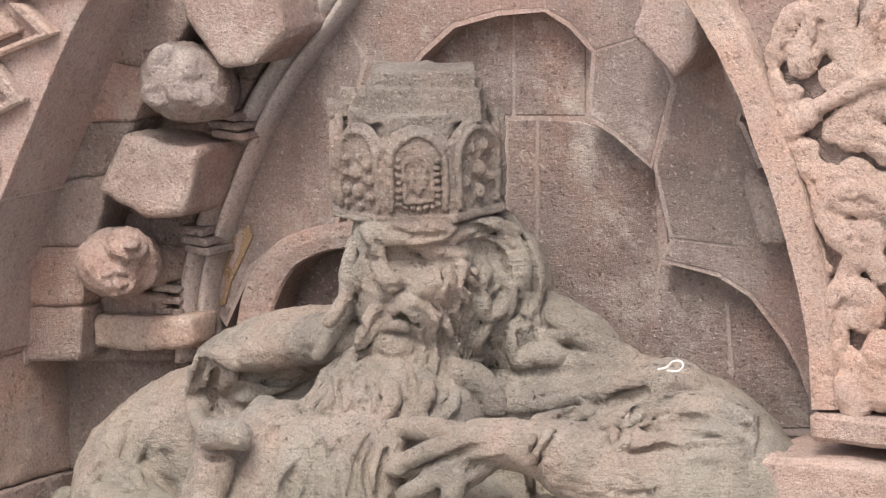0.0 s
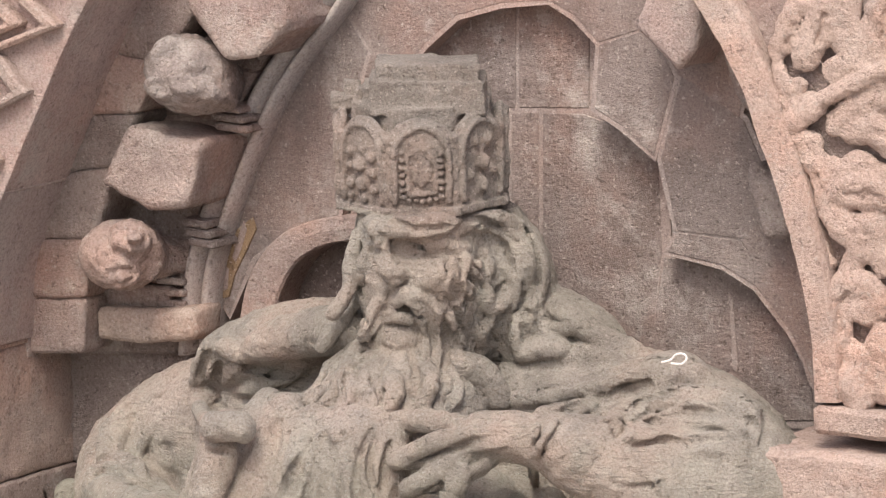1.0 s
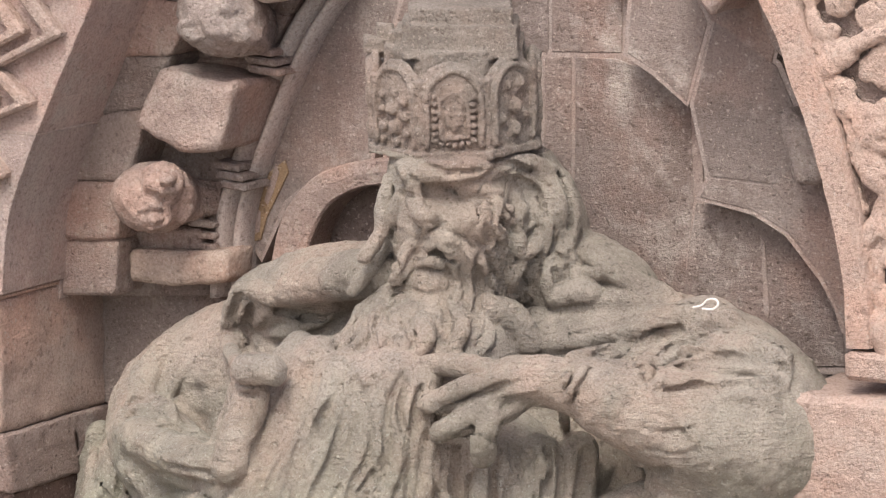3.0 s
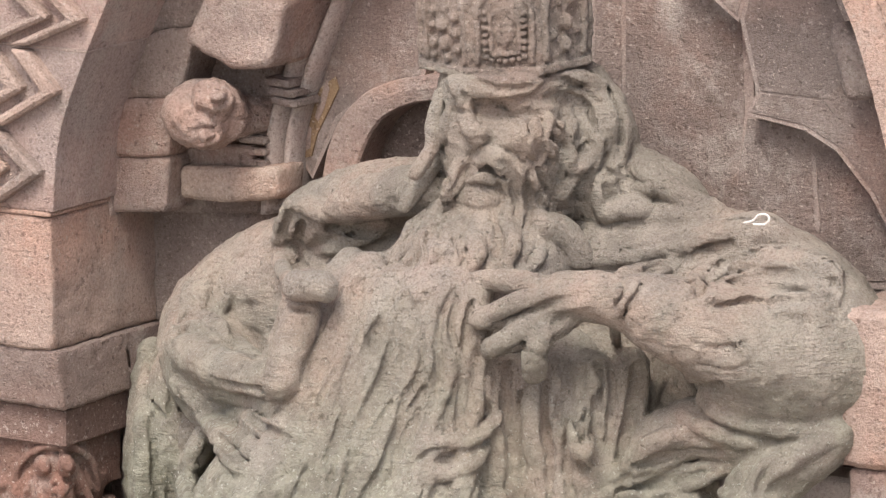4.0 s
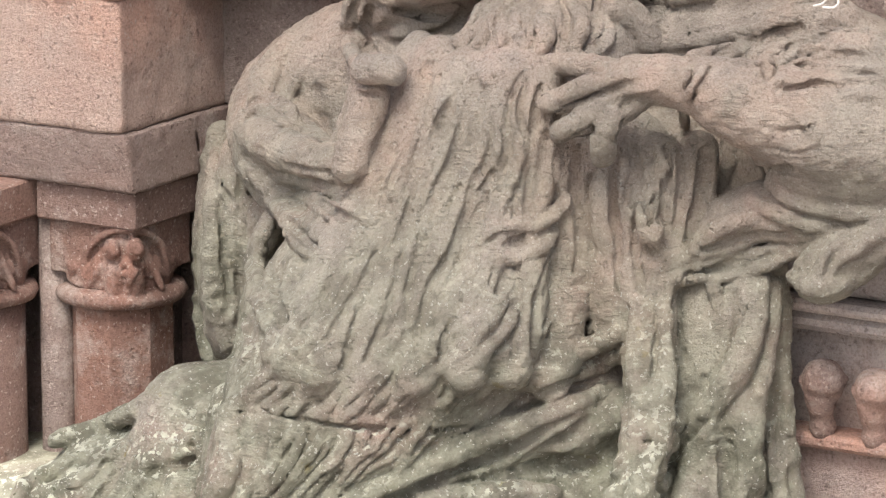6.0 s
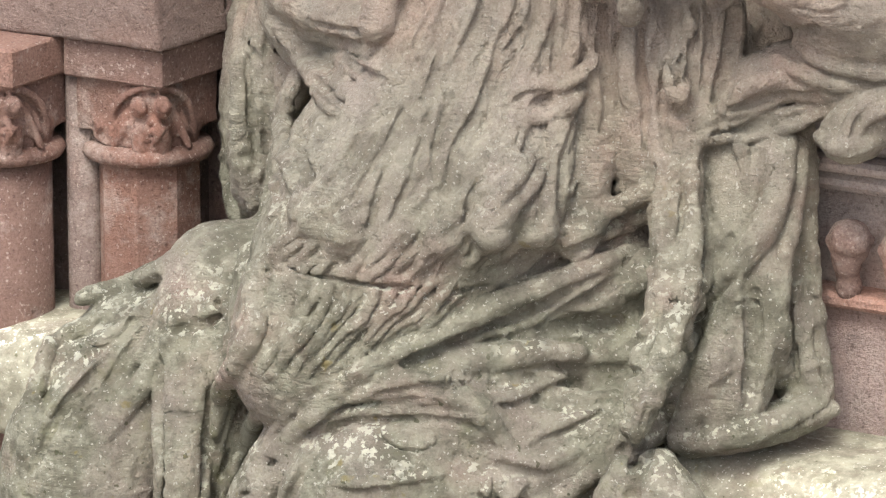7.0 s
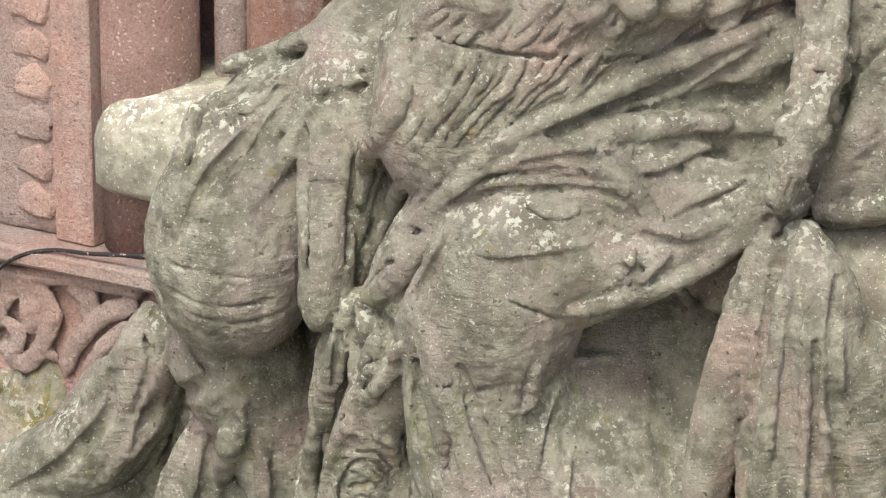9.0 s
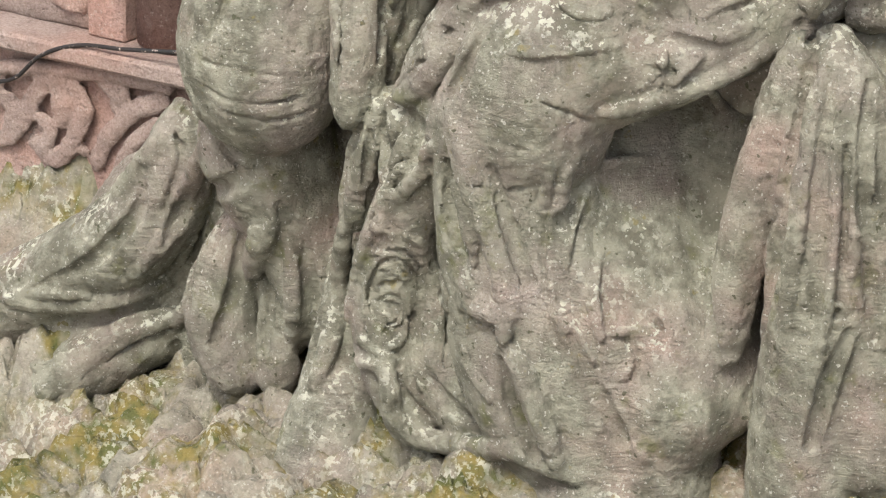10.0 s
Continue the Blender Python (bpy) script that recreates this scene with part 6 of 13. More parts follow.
king.stroke([(0.564, -1.119, 3.898, 0.01), (0.573, -1.24, 3.855, 0.011), (0.566, -1.253, 3.773, 0.012), (0.56, -1.276, 3.706, 0.012), (0.544, -1.333, 3.641, 0.011), (0.51, -1.297, 3.538, 0.01)], 0.006, cut=True)
king.stroke([(0.653, -1.163, 3.948, 0.021), (0.54, -1.1, 3.847, 0.025), (0.533, -1.128, 3.76, 0.028), (0.538, -1.186, 3.699, 0.028), (0.526, -1.244, 3.625, 0.025), (0.509, -1.215, 3.511, 0.021)], 0.01)
king.stroke([(-0.28, -1.837, 3.799, 0.028), (-0.299, -1.917, 3.691, 0.033), (-0.388, -1.935, 3.581, 0.037), (-0.509, -1.953, 3.496, 0.037), (-0.609, -1.954, 3.421, 0.034), (-0.694, -1.942, 3.334, 0.028)], 0.01)
king.stroke([(-0.223, -1.874, 3.813, 0.011), (-0.264, -1.921, 3.696, 0.013), (-0.339, -1.958, 3.591, 0.014), (-0.459, -1.974, 3.507, 0.014), (-0.559, -1.975, 3.431, 0.013), (-0.64, -1.968, 3.343, 0.011)], 0.006, cut=True)
king.stroke([(-0.157, -1.83, 3.874, 0.022), (-0.234, -1.888, 3.756, 0.026), (-0.299, -1.926, 3.624, 0.028), (-0.4, -1.954, 3.51, 0.029), (-0.522, -1.968, 3.434, 0.026), (-0.637, -1.952, 3.346, 0.022)], 0.01)
king.stroke([(-0.122, -1.833, 3.879, 0.008), (-0.2, -1.889, 3.76, 0.01), (-0.265, -1.927, 3.628, 0.011), (-0.359, -1.964, 3.517, 0.011), (-0.473, -1.988, 3.443, 0.01), (-0.58, -1.982, 3.357, 0.008)], 0.006, cut=True)
king.stroke([(-0.107, -1.795, 3.886, 0.022), (-0.129, -1.903, 3.777, 0.027), (-0.208, -1.908, 3.637, 0.029), (-0.309, -1.945, 3.54, 0.03), (-0.412, -1.977, 3.465, 0.027), (-0.497, -1.985, 3.371, 0.023)], 0.01)
king.stroke([(-0.072, -1.798, 3.891, 0.009), (-0.102, -1.894, 3.778, 0.01), (-0.169, -1.919, 3.644, 0.011), (-0.268, -1.954, 3.547, 0.011), (-0.371, -1.986, 3.471, 0.01), (-0.454, -1.996, 3.376, 0.009)], 0.006, cut=True)
king.stroke([(-0.068, -1.814, 3.818, 0.025), (-0.129, -1.889, 3.714, 0.03), (-0.211, -1.942, 3.618, 0.033), (-0.299, -1.959, 3.511, 0.033), (-0.375, -1.979, 3.416, 0.03), (-0.477, -1.99, 3.346, 0.025)], 0.01)
king.stroke([(-0.032, -1.821, 3.824, 0.01), (-0.094, -1.892, 3.719, 0.011), (-0.176, -1.944, 3.623, 0.012), (-0.256, -1.97, 3.519, 0.012), (-0.332, -1.99, 3.423, 0.011), (-0.432, -2.004, 3.351, 0.01)], 0.006, cut=True)
king.stroke([(-0.031, -1.802, 3.828, 0.026), (-0.069, -1.868, 3.703, 0.031), (-0.164, -1.902, 3.598, 0.034), (-0.254, -1.955, 3.52, 0.034), (-0.327, -1.975, 3.419, 0.031), (-0.404, -1.991, 3.325, 0.026)], 0.01)
king.stroke([(0.005, -1.809, 3.834, 0.01), (-0.034, -1.872, 3.708, 0.012), (-0.123, -1.915, 3.606, 0.013), (-0.211, -1.967, 3.528, 0.013), (-0.29, -1.978, 3.423, 0.012), (-0.364, -1.997, 3.327, 0.01)], 0.006, cut=True)
king.stroke([(0.012, -1.792, 3.843, 0.027), (-0.025, -1.839, 3.728, 0.032), (-0.091, -1.856, 3.613, 0.036), (-0.165, -1.91, 3.546, 0.036), (-0.241, -1.951, 3.48, 0.032), (-0.318, -1.952, 3.387, 0.027)], 0.01)
king.stroke([(0.046, -1.794, 3.847, 0.01), (0.007, -1.839, 3.731, 0.012), (-0.052, -1.866, 3.619, 0.014), (-0.125, -1.919, 3.553, 0.014), (-0.201, -1.959, 3.486, 0.012), (-0.269, -1.972, 3.395, 0.01)], 0.006, cut=True)
king.stroke([(0.084, -1.754, 3.849, 0.022), (0.053, -1.826, 3.724, 0.026), (-0.027, -1.842, 3.598, 0.028), (-0.111, -1.902, 3.528, 0.028), (-0.191, -1.937, 3.44, 0.026), (-0.25, -1.964, 3.331, 0.022)], 0.01)
king.stroke([(0.107, -1.74, 3.849, 0.008), (0.076, -1.812, 3.723, 0.01), (0.009, -1.846, 3.603, 0.011), (-0.074, -1.906, 3.534, 0.011), (-0.154, -1.941, 3.444, 0.01), (-0.212, -1.969, 3.333, 0.008)], 0.006, cut=True)
king.stroke([(0.114, -1.711, 3.851, 0.018), (0.072, -1.764, 3.71, 0.022), (0.013, -1.834, 3.602, 0.024), (-0.072, -1.896, 3.531, 0.024), (-0.144, -1.93, 3.426, 0.022), (-0.212, -1.952, 3.309, 0.019)], 0.01)
king.stroke([(0.142, -1.703, 3.852, 0.007), (0.099, -1.756, 3.711, 0.008), (0.041, -1.826, 3.603, 0.009), (-0.038, -1.896, 3.535, 0.009), (-0.115, -1.921, 3.426, 0.008), (-0.176, -1.953, 3.31, 0.007)], 0.006, cut=True)
king.stroke([(0.179, -1.701, 3.828, 0.022), (0.099, -1.758, 3.71, 0.026), (0.037, -1.827, 3.612, 0.028), (-0.021, -1.866, 3.511, 0.028), (-0.088, -1.909, 3.413, 0.026), (-0.185, -1.941, 3.32, 0.022)], 0.01)
king.stroke([(0.208, -1.697, 3.831, 0.008), (0.135, -1.763, 3.715, 0.01), (0.066, -1.821, 3.614, 0.011), (0.016, -1.869, 3.517, 0.011), (-0.057, -1.902, 3.414, 0.01), (-0.146, -1.945, 3.321, 0.008)], 0.006, cut=True)
king.stroke([(0.241, -1.652, 3.864, 0.025), (0.18, -1.726, 3.752, 0.03), (0.14, -1.786, 3.639, 0.033), (0.072, -1.8, 3.539, 0.033), (0.002, -1.854, 3.461, 0.03), (-0.082, -1.888, 3.367, 0.025)], 0.01)
king.stroke([(0.221, -1.688, 3.848, 0.026), (0.222, -1.74, 3.739, 0.031), (0.186, -1.778, 3.64, 0.034), (0.12, -1.828, 3.565, 0.034), (0.07, -1.824, 3.439, 0.031), (-0.017, -1.857, 3.348, 0.026)], 0.01)
king.stroke([(0.245, -1.682, 3.855, 0.01), (0.25, -1.74, 3.746, 0.012), (0.22, -1.788, 3.649, 0.013), (0.155, -1.836, 3.575, 0.013), (0.106, -1.833, 3.449, 0.012), (0.016, -1.86, 3.356, 0.01)], 0.006, cut=True)
king.stroke([(0.282, -1.617, 3.875, 0.032), (0.247, -1.689, 3.783, 0.038), (0.224, -1.785, 3.706, 0.042), (0.183, -1.747, 3.577, 0.042), (0.125, -1.819, 3.506, 0.038), (0.041, -1.835, 3.408, 0.032)], 0.01)
king.stroke([(0.312, -1.619, 3.884, 0.012), (0.278, -1.695, 3.792, 0.015), (0.261, -1.801, 3.717, 0.016), (0.228, -1.771, 3.592, 0.016), (0.165, -1.833, 3.518, 0.015), (0.084, -1.855, 3.422, 0.012)], 0.006, cut=True)
king.stroke([(0.292, -1.601, 3.868, 0.023), (0.282, -1.694, 3.775, 0.027), (0.265, -1.71, 3.656, 0.03), (0.205, -1.769, 3.585, 0.03), (0.131, -1.75, 3.464, 0.027), (0.074, -1.788, 3.357, 0.023)], 0.01)
king.stroke([(0.321, -1.6, 3.876, 0.009), (0.309, -1.693, 3.782, 0.01), (0.292, -1.709, 3.663, 0.011), (0.24, -1.777, 3.594, 0.011), (0.166, -1.758, 3.474, 0.01), (0.104, -1.786, 3.364, 0.009)], 0.006, cut=True)
king.stroke([(0.332, -1.541, 3.908, 0.026), (0.351, -1.648, 3.816, 0.031), (0.333, -1.677, 3.71, 0.034), (0.278, -1.731, 3.64, 0.034), (0.223, -1.71, 3.53, 0.031), (0.165, -1.716, 3.421, 0.026)], 0.01)
king.stroke([(0.359, -1.537, 3.915, 0.01), (0.381, -1.651, 3.825, 0.012), (0.368, -1.69, 3.72, 0.013), (0.315, -1.743, 3.651, 0.013), (0.261, -1.722, 3.541, 0.012), (0.2, -1.721, 3.43, 0.01)], 0.006, cut=True)
king.stroke([(0.366, -1.493, 3.923, 0.02), (0.398, -1.632, 3.828, 0.024), (0.371, -1.668, 3.714, 0.026), (0.318, -1.724, 3.637, 0.026), (0.246, -1.664, 3.497, 0.024), (0.179, -1.718, 3.407, 0.02)], 0.01)
king.stroke([(0.39, -1.485, 3.929, 0.008), (0.421, -1.624, 3.833, 0.009), (0.4, -1.67, 3.721, 0.01), (0.348, -1.725, 3.644, 0.01), (0.271, -1.655, 3.501, 0.009), (0.204, -1.709, 3.412, 0.008)], 0.006, cut=True)
king.stroke([(0.42, -1.443, 3.912, 0.031), (0.418, -1.634, 3.838, 0.037), (0.369, -1.594, 3.683, 0.04), (0.307, -1.617, 3.587, 0.04), (0.269, -1.684, 3.489, 0.037), (0.183, -1.681, 3.355, 0.031)], 0.01)
king.stroke([(0.447, -1.44, 3.919, 0.012), (0.452, -1.645, 3.848, 0.014), (0.41, -1.614, 3.696, 0.015), (0.349, -1.637, 3.599, 0.015), (0.305, -1.694, 3.499, 0.014), (0.223, -1.697, 3.367, 0.012)], 0.006, cut=True)
king.stroke([(0.449, -1.377, 3.894, 0.023), (0.415, -1.509, 3.818, 0.027), (0.406, -1.561, 3.708, 0.03), (0.392, -1.571, 3.606, 0.03), (0.331, -1.642, 3.539, 0.027), (0.254, -1.609, 3.409, 0.023)], 0.01)
king.stroke([(0.474, -1.371, 3.9, 0.009), (0.438, -1.501, 3.823, 0.01), (0.435, -1.564, 3.716, 0.011), (0.422, -1.573, 3.613, 0.011), (0.362, -1.643, 3.547, 0.01), (0.281, -1.603, 3.414, 0.009)], 0.006, cut=True)
king.stroke([(0.449, -1.369, 3.9, 0.025), (0.462, -1.479, 3.803, 0.029), (0.445, -1.508, 3.692, 0.032), (0.419, -1.585, 3.631, 0.032), (0.365, -1.563, 3.521, 0.029), (0.295, -1.55, 3.406, 0.025)], 0.01)
king.stroke([(0.429, -1.419, 3.92, 0.035), (0.459, -1.516, 3.817, 0.044), (0.4, -1.656, 3.712, 0.049), (0.343, -1.752, 3.649, 0.044), (0.23, -1.755, 3.584, 0.034)], 0.012)
king.stroke([(0.43, -1.564, 3.874, 0.03), (0.414, -1.679, 3.795, 0.039), (0.37, -1.749, 3.703, 0.034)], 0.012)
king.stroke([(0.68, -1.15, 3.7, 0.031), (0.551, -1.056, 3.618, 0.038), (0.535, -1.145, 3.588, 0.041), (0.529, -1.241, 3.566, 0.041), (0.514, -1.327, 3.552, 0.038), (0.473, -1.377, 3.537, 0.031)], 0.012)
king.stroke([(0.709, -1.18, 3.69, 0.012), (0.589, -1.1, 3.614, 0.014), (0.574, -1.189, 3.584, 0.016), (0.567, -1.285, 3.564, 0.016), (0.537, -1.352, 3.544, 0.014), (0.49, -1.399, 3.528, 0.012)], 0.006, cut=True)
king.stroke([(0.719, -1.165, 3.654, 0.028), (0.589, -1.074, 3.56, 0.033), (0.556, -1.159, 3.531, 0.037), (0.547, -1.293, 3.534, 0.036), (0.499, -1.367, 3.523, 0.033), (0.433, -1.409, 3.495, 0.028)], 0.012)
king.stroke([(0.738, -1.177, 3.64, 0.01), (0.619, -1.101, 3.551, 0.013), (0.591, -1.197, 3.526, 0.014), (0.574, -1.321, 3.528, 0.014), (0.518, -1.387, 3.514, 0.013), (0.443, -1.425, 3.484, 0.01)], 0.006, cut=True)
king.stroke([(0.795, -1.171, 3.664, 0.037), (0.643, -1.048, 3.549, 0.045), (0.602, -1.128, 3.504, 0.049), (0.544, -1.198, 3.482, 0.049), (0.486, -1.291, 3.474, 0.044), (0.429, -1.389, 3.458, 0.037)], 0.012)
king.stroke([(0.827, -1.208, 3.657, 0.014), (0.684, -1.095, 3.545, 0.017), (0.637, -1.165, 3.497, 0.018), (0.577, -1.234, 3.477, 0.018), (0.516, -1.33, 3.47, 0.017), (0.447, -1.419, 3.451, 0.014)], 0.006, cut=True)
king.stroke([(0.743, -1.116, 3.566, 0.026), (0.648, -1.091, 3.509, 0.032), (0.609, -1.163, 3.487, 0.034), (0.563, -1.225, 3.463, 0.034), (0.507, -1.296, 3.435, 0.032), (0.424, -1.336, 3.403, 0.026)], 0.012)
king.stroke([(-0.465, -2.013, 3.275, 0.015), (-0.462, -2.047, 3.204, 0.018), (-0.47, -2.063, 3.128, 0.02), (-0.5, -2.078, 3.055, 0.02), (-0.56, -2.102, 2.971, 0.018), (-0.642, -2.092, 2.861, 0.016)], 0.008)
king.stroke([(-0.421, -2.019, 3.283, 0.006), (-0.431, -2.036, 3.206, 0.007), (-0.441, -2.052, 3.131, 0.008), (-0.466, -2.078, 3.062, 0.008), (-0.528, -2.103, 2.978, 0.007), (-0.607, -2.102, 2.873, 0.006)], 0.006, cut=True)
king.stroke([(-0.375, -1.992, 3.319, 0.02), (-0.389, -2.029, 3.236, 0.024), (-0.446, -2.036, 3.148, 0.026), (-0.466, -2.076, 3.071, 0.026), (-0.517, -2.089, 2.954, 0.024), (-0.609, -2.091, 2.824, 0.02)], 0.008)
king.stroke([(-0.334, -1.993, 3.325, 0.008), (-0.356, -2.021, 3.238, 0.009), (-0.402, -2.048, 3.158, 0.01), (-0.437, -2.069, 3.075, 0.01), (-0.483, -2.093, 2.963, 0.009), (-0.578, -2.096, 2.834, 0.008)], 0.006, cut=True)
king.stroke([(-0.338, -1.995, 3.289, 0.018), (-0.343, -2.023, 3.209, 0.021), (-0.372, -2.038, 3.13, 0.023), (-0.418, -2.062, 3.061, 0.023), (-0.489, -2.082, 2.968, 0.021), (-0.567, -2.086, 2.849, 0.018)], 0.008)
king.stroke([(-0.299, -1.994, 3.294, 0.007), (-0.311, -2.014, 3.212, 0.008), (-0.342, -2.031, 3.134, 0.009), (-0.39, -2.055, 3.066, 0.009), (-0.457, -2.085, 2.977, 0.008), (-0.53, -2.099, 2.862, 0.007)], 0.006, cut=True)
king.stroke([(-0.232, -1.965, 3.312, 0.018), (-0.251, -1.989, 3.232, 0.022), (-0.293, -2.011, 3.16, 0.024), (-0.341, -2.034, 3.095, 0.024), (-0.398, -2.057, 3.005, 0.022), (-0.463, -2.078, 2.896, 0.018)], 0.008)
king.stroke([(-0.194, -1.962, 3.317, 0.007), (-0.22, -1.977, 3.234, 0.008), (-0.264, -2, 3.162, 0.009), (-0.308, -2.034, 3.102, 0.009), (-0.366, -2.057, 3.013, 0.008), (-0.434, -2.079, 2.905, 0.007)], 0.006, cut=True)
king.stroke([(-0.206, -1.955, 3.29, 0.013), (-0.226, -1.972, 3.216, 0.015), (-0.263, -1.988, 3.149, 0.017), (-0.305, -2.018, 3.097, 0.017), (-0.359, -2.048, 3.026, 0.015), (-0.428, -2.057, 2.93, 0.013)], 0.008)
king.stroke([(-0.168, -1.953, 3.295, 0.005), (-0.193, -1.964, 3.219, 0.006), (-0.232, -1.981, 3.153, 0.006), (-0.275, -2.012, 3.101, 0.006), (-0.331, -2.043, 3.032, 0.006), (-0.398, -2.059, 2.938, 0.005)], 0.006, cut=True)
king.stroke([(-0.117, -1.909, 3.334, 0.02), (-0.138, -1.939, 3.242, 0.024), (-0.183, -1.966, 3.159, 0.027), (-0.25, -1.988, 3.091, 0.027), (-0.328, -2.026, 2.995, 0.024), (-0.42, -2.053, 2.872, 0.02)], 0.008)
king.stroke([(-0.077, -1.909, 3.34, 0.008), (-0.106, -1.929, 3.244, 0.009), (-0.153, -1.957, 3.162, 0.01), (-0.216, -1.99, 3.098, 0.01), (-0.296, -2.029, 3.004, 0.009), (-0.39, -2.058, 2.882, 0.008)], 0.006, cut=True)
king.stroke([(-0.06, -1.879, 3.308, 0.017), (-0.088, -1.905, 3.229, 0.02), (-0.138, -1.929, 3.161, 0.022), (-0.196, -1.956, 3.106, 0.022), (-0.259, -1.993, 3.027, 0.02), (-0.342, -2.012, 2.923, 0.017)], 0.008)
king.stroke([(-0.026, -1.87, 3.311, 0.006), (-0.06, -1.889, 3.23, 0.008), (-0.105, -1.925, 3.165, 0.008), (-0.165, -1.952, 3.111, 0.008), (-0.23, -1.99, 3.034, 0.008), (-0.31, -2.018, 2.932, 0.006)], 0.006, cut=True)
king.stroke([(0.021, -1.823, 3.326, 0.019), (-0.019, -1.858, 3.25, 0.023), (-0.072, -1.898, 3.188, 0.025), (-0.125, -1.924, 3.124, 0.025), (-0.19, -1.95, 3.037, 0.023), (-0.279, -1.982, 2.94, 0.019)], 0.008)
king.stroke([(0.055, -1.814, 3.328, 0.007), (0.008, -1.84, 3.25, 0.009), (-0.04, -1.89, 3.191, 0.009), (-0.09, -1.926, 3.131, 0.009), (-0.156, -1.953, 3.045, 0.009), (-0.248, -1.986, 2.949, 0.007)], 0.006, cut=True)
king.stroke([(0.062, -1.8, 3.316, 0.018), (0.006, -1.831, 3.232, 0.021), (-0.054, -1.877, 3.166, 0.023), (-0.113, -1.908, 3.094, 0.023), (-0.196, -1.952, 2.992, 0.021), (-0.317, -1.993, 2.89, 0.018)], 0.008)
king.stroke([(0.09, -1.781, 3.315, 0.007), (0.039, -1.824, 3.235, 0.008), (-0.022, -1.871, 3.169, 0.009), (-0.083, -1.903, 3.099, 0.009), (-0.169, -1.948, 2.998, 0.008), (-0.287, -1.999, 2.901, 0.007)], 0.006, cut=True)
king.stroke([(0.101, -1.762, 3.282, 0.015), (0.057, -1.795, 3.207, 0.017), (-0.001, -1.836, 3.151, 0.019), (-0.061, -1.876, 3.102, 0.019), (-0.145, -1.914, 3.017, 0.017), (-0.242, -1.954, 2.919, 0.015)], 0.008)
king.stroke([(0.126, -1.74, 3.28, 0.005), (0.077, -1.767, 3.203, 0.007), (0.029, -1.828, 3.154, 0.007), (-0.034, -1.869, 3.106, 0.007), (-0.119, -1.907, 3.022, 0.007), (-0.22, -1.946, 2.924, 0.005)], 0.006, cut=True)
king.stroke([(0.137, -1.721, 3.324, 0.02), (0.104, -1.766, 3.25, 0.024), (0.055, -1.78, 3.167, 0.027), (0.002, -1.818, 3.11, 0.027), (-0.076, -1.869, 3.059, 0.024), (-0.17, -1.923, 2.991, 0.02)], 0.008)
king.stroke([(0.171, -1.713, 3.327, 0.008), (0.124, -1.738, 3.247, 0.009), (0.086, -1.772, 3.17, 0.01), (0.038, -1.82, 3.117, 0.01), (-0.042, -1.873, 3.067, 0.009), (-0.139, -1.928, 3, 0.008)], 0.006, cut=True)
king.stroke([(0.175, -1.669, 3.278, 0.016), (0.122, -1.718, 3.219, 0.019), (0.075, -1.766, 3.161, 0.021), (0.026, -1.803, 3.1, 0.021), (-0.063, -1.841, 3.02, 0.019), (-0.171, -1.893, 2.951, 0.016)], 0.008)
king.stroke([(-0.566, -1.988, 3.348, 0.01), (-0.273, -1.981, 3.323, 0.012), (-0.042, -1.881, 3.307, 0.012), (0.245, -1.592, 3.281, 0.01)], 0.009, cut=True)
# sleeve of the sword arm
king.stroke([(-1.347, -0.917, 4.369, 0.037), (-1.318, -0.865, 4.429, 0.039), (-1.242, -0.839, 4.446, 0.039), (-1.058, -0.928, 4.428, 0.036), (-0.931, -1.004, 4.403, 0.031)], 0.02)
king.stroke([(-1.348, -0.953, 4.362, 0.018), (-1.308, -0.928, 4.415, 0.021), (-1.255, -0.904, 4.43, 0.018)], 0.013, cut=True)
king.stroke([(-1.316, -0.583, 4.663, 0.063), (-1.357, -0.712, 4.546, 0.068), (-1.315, -0.847, 4.44, 0.057)], 0.015)
king.stroke([(-1.236, -1.061, 4.194, 0.042), (-1.069, -1.103, 4.115, 0.047), (-0.906, -1.117, 4.044, 0.046), (-0.44, -1.55, 4.143, 0.04), (-0.235, -1.592, 4.125, 0.03)], 0.015)
king.stroke([(-1.061, -1.115, 4.065, 0.036), (-0.717, -1.45, 4.039, 0.043), (-0.386, -1.68, 4.022, 0.04), (-0.27, -1.676, 4.009, 0.03)], 0.015)
king.stroke([(-0.923, -1.204, 4.295, 0.046), (-0.577, -1.431, 4.324, 0.05), (-0.305, -1.459, 4.301, 0.045)], 0.015)
king.stroke([(-1.009, -1.147, 4.104, 0.018), (-0.661, -1.395, 4.139, 0.023), (-0.253, -1.61, 4.152, 0.02)], 0.013, cut=True)
king.stroke([(-0.691, -1.489, 4.076, 0.018), (-0.429, -1.66, 4.064, 0.022), (-0.277, -1.666, 4.058, 0.02)], 0.013, cut=True)
king.stroke([(-1.071, -1.055, 3.947, 0.034), (-1.301, -0.854, 3.718, 0.039), (-0.858, -1.584, 3.71, 0.038), (-0.722, -1.835, 3.522, 0.035)], 0.015)
king.stroke([(-1.839, -0.407, 4.088, 0.038), (-1.703, -0.658, 3.904, 0.037), (-1.695, -0.697, 3.638, 0.037), (-1.684, -0.708, 3.368, 0.037), (-1.87, -0.354, 3.045, 0.033)], 0.015)
king.stroke([(-1.55, -0.67, 3.924, 0.032), (-1.557, -0.711, 3.658, 0.035), (-1.591, -0.689, 3.376, 0.032)], 0.015)
king.stroke([(-1.502, -0.693, 3.934, 0.021), (-1.498, -0.712, 3.693, 0.024), (-1.556, -0.693, 3.326, 0.021)], 0.017, cut=True)
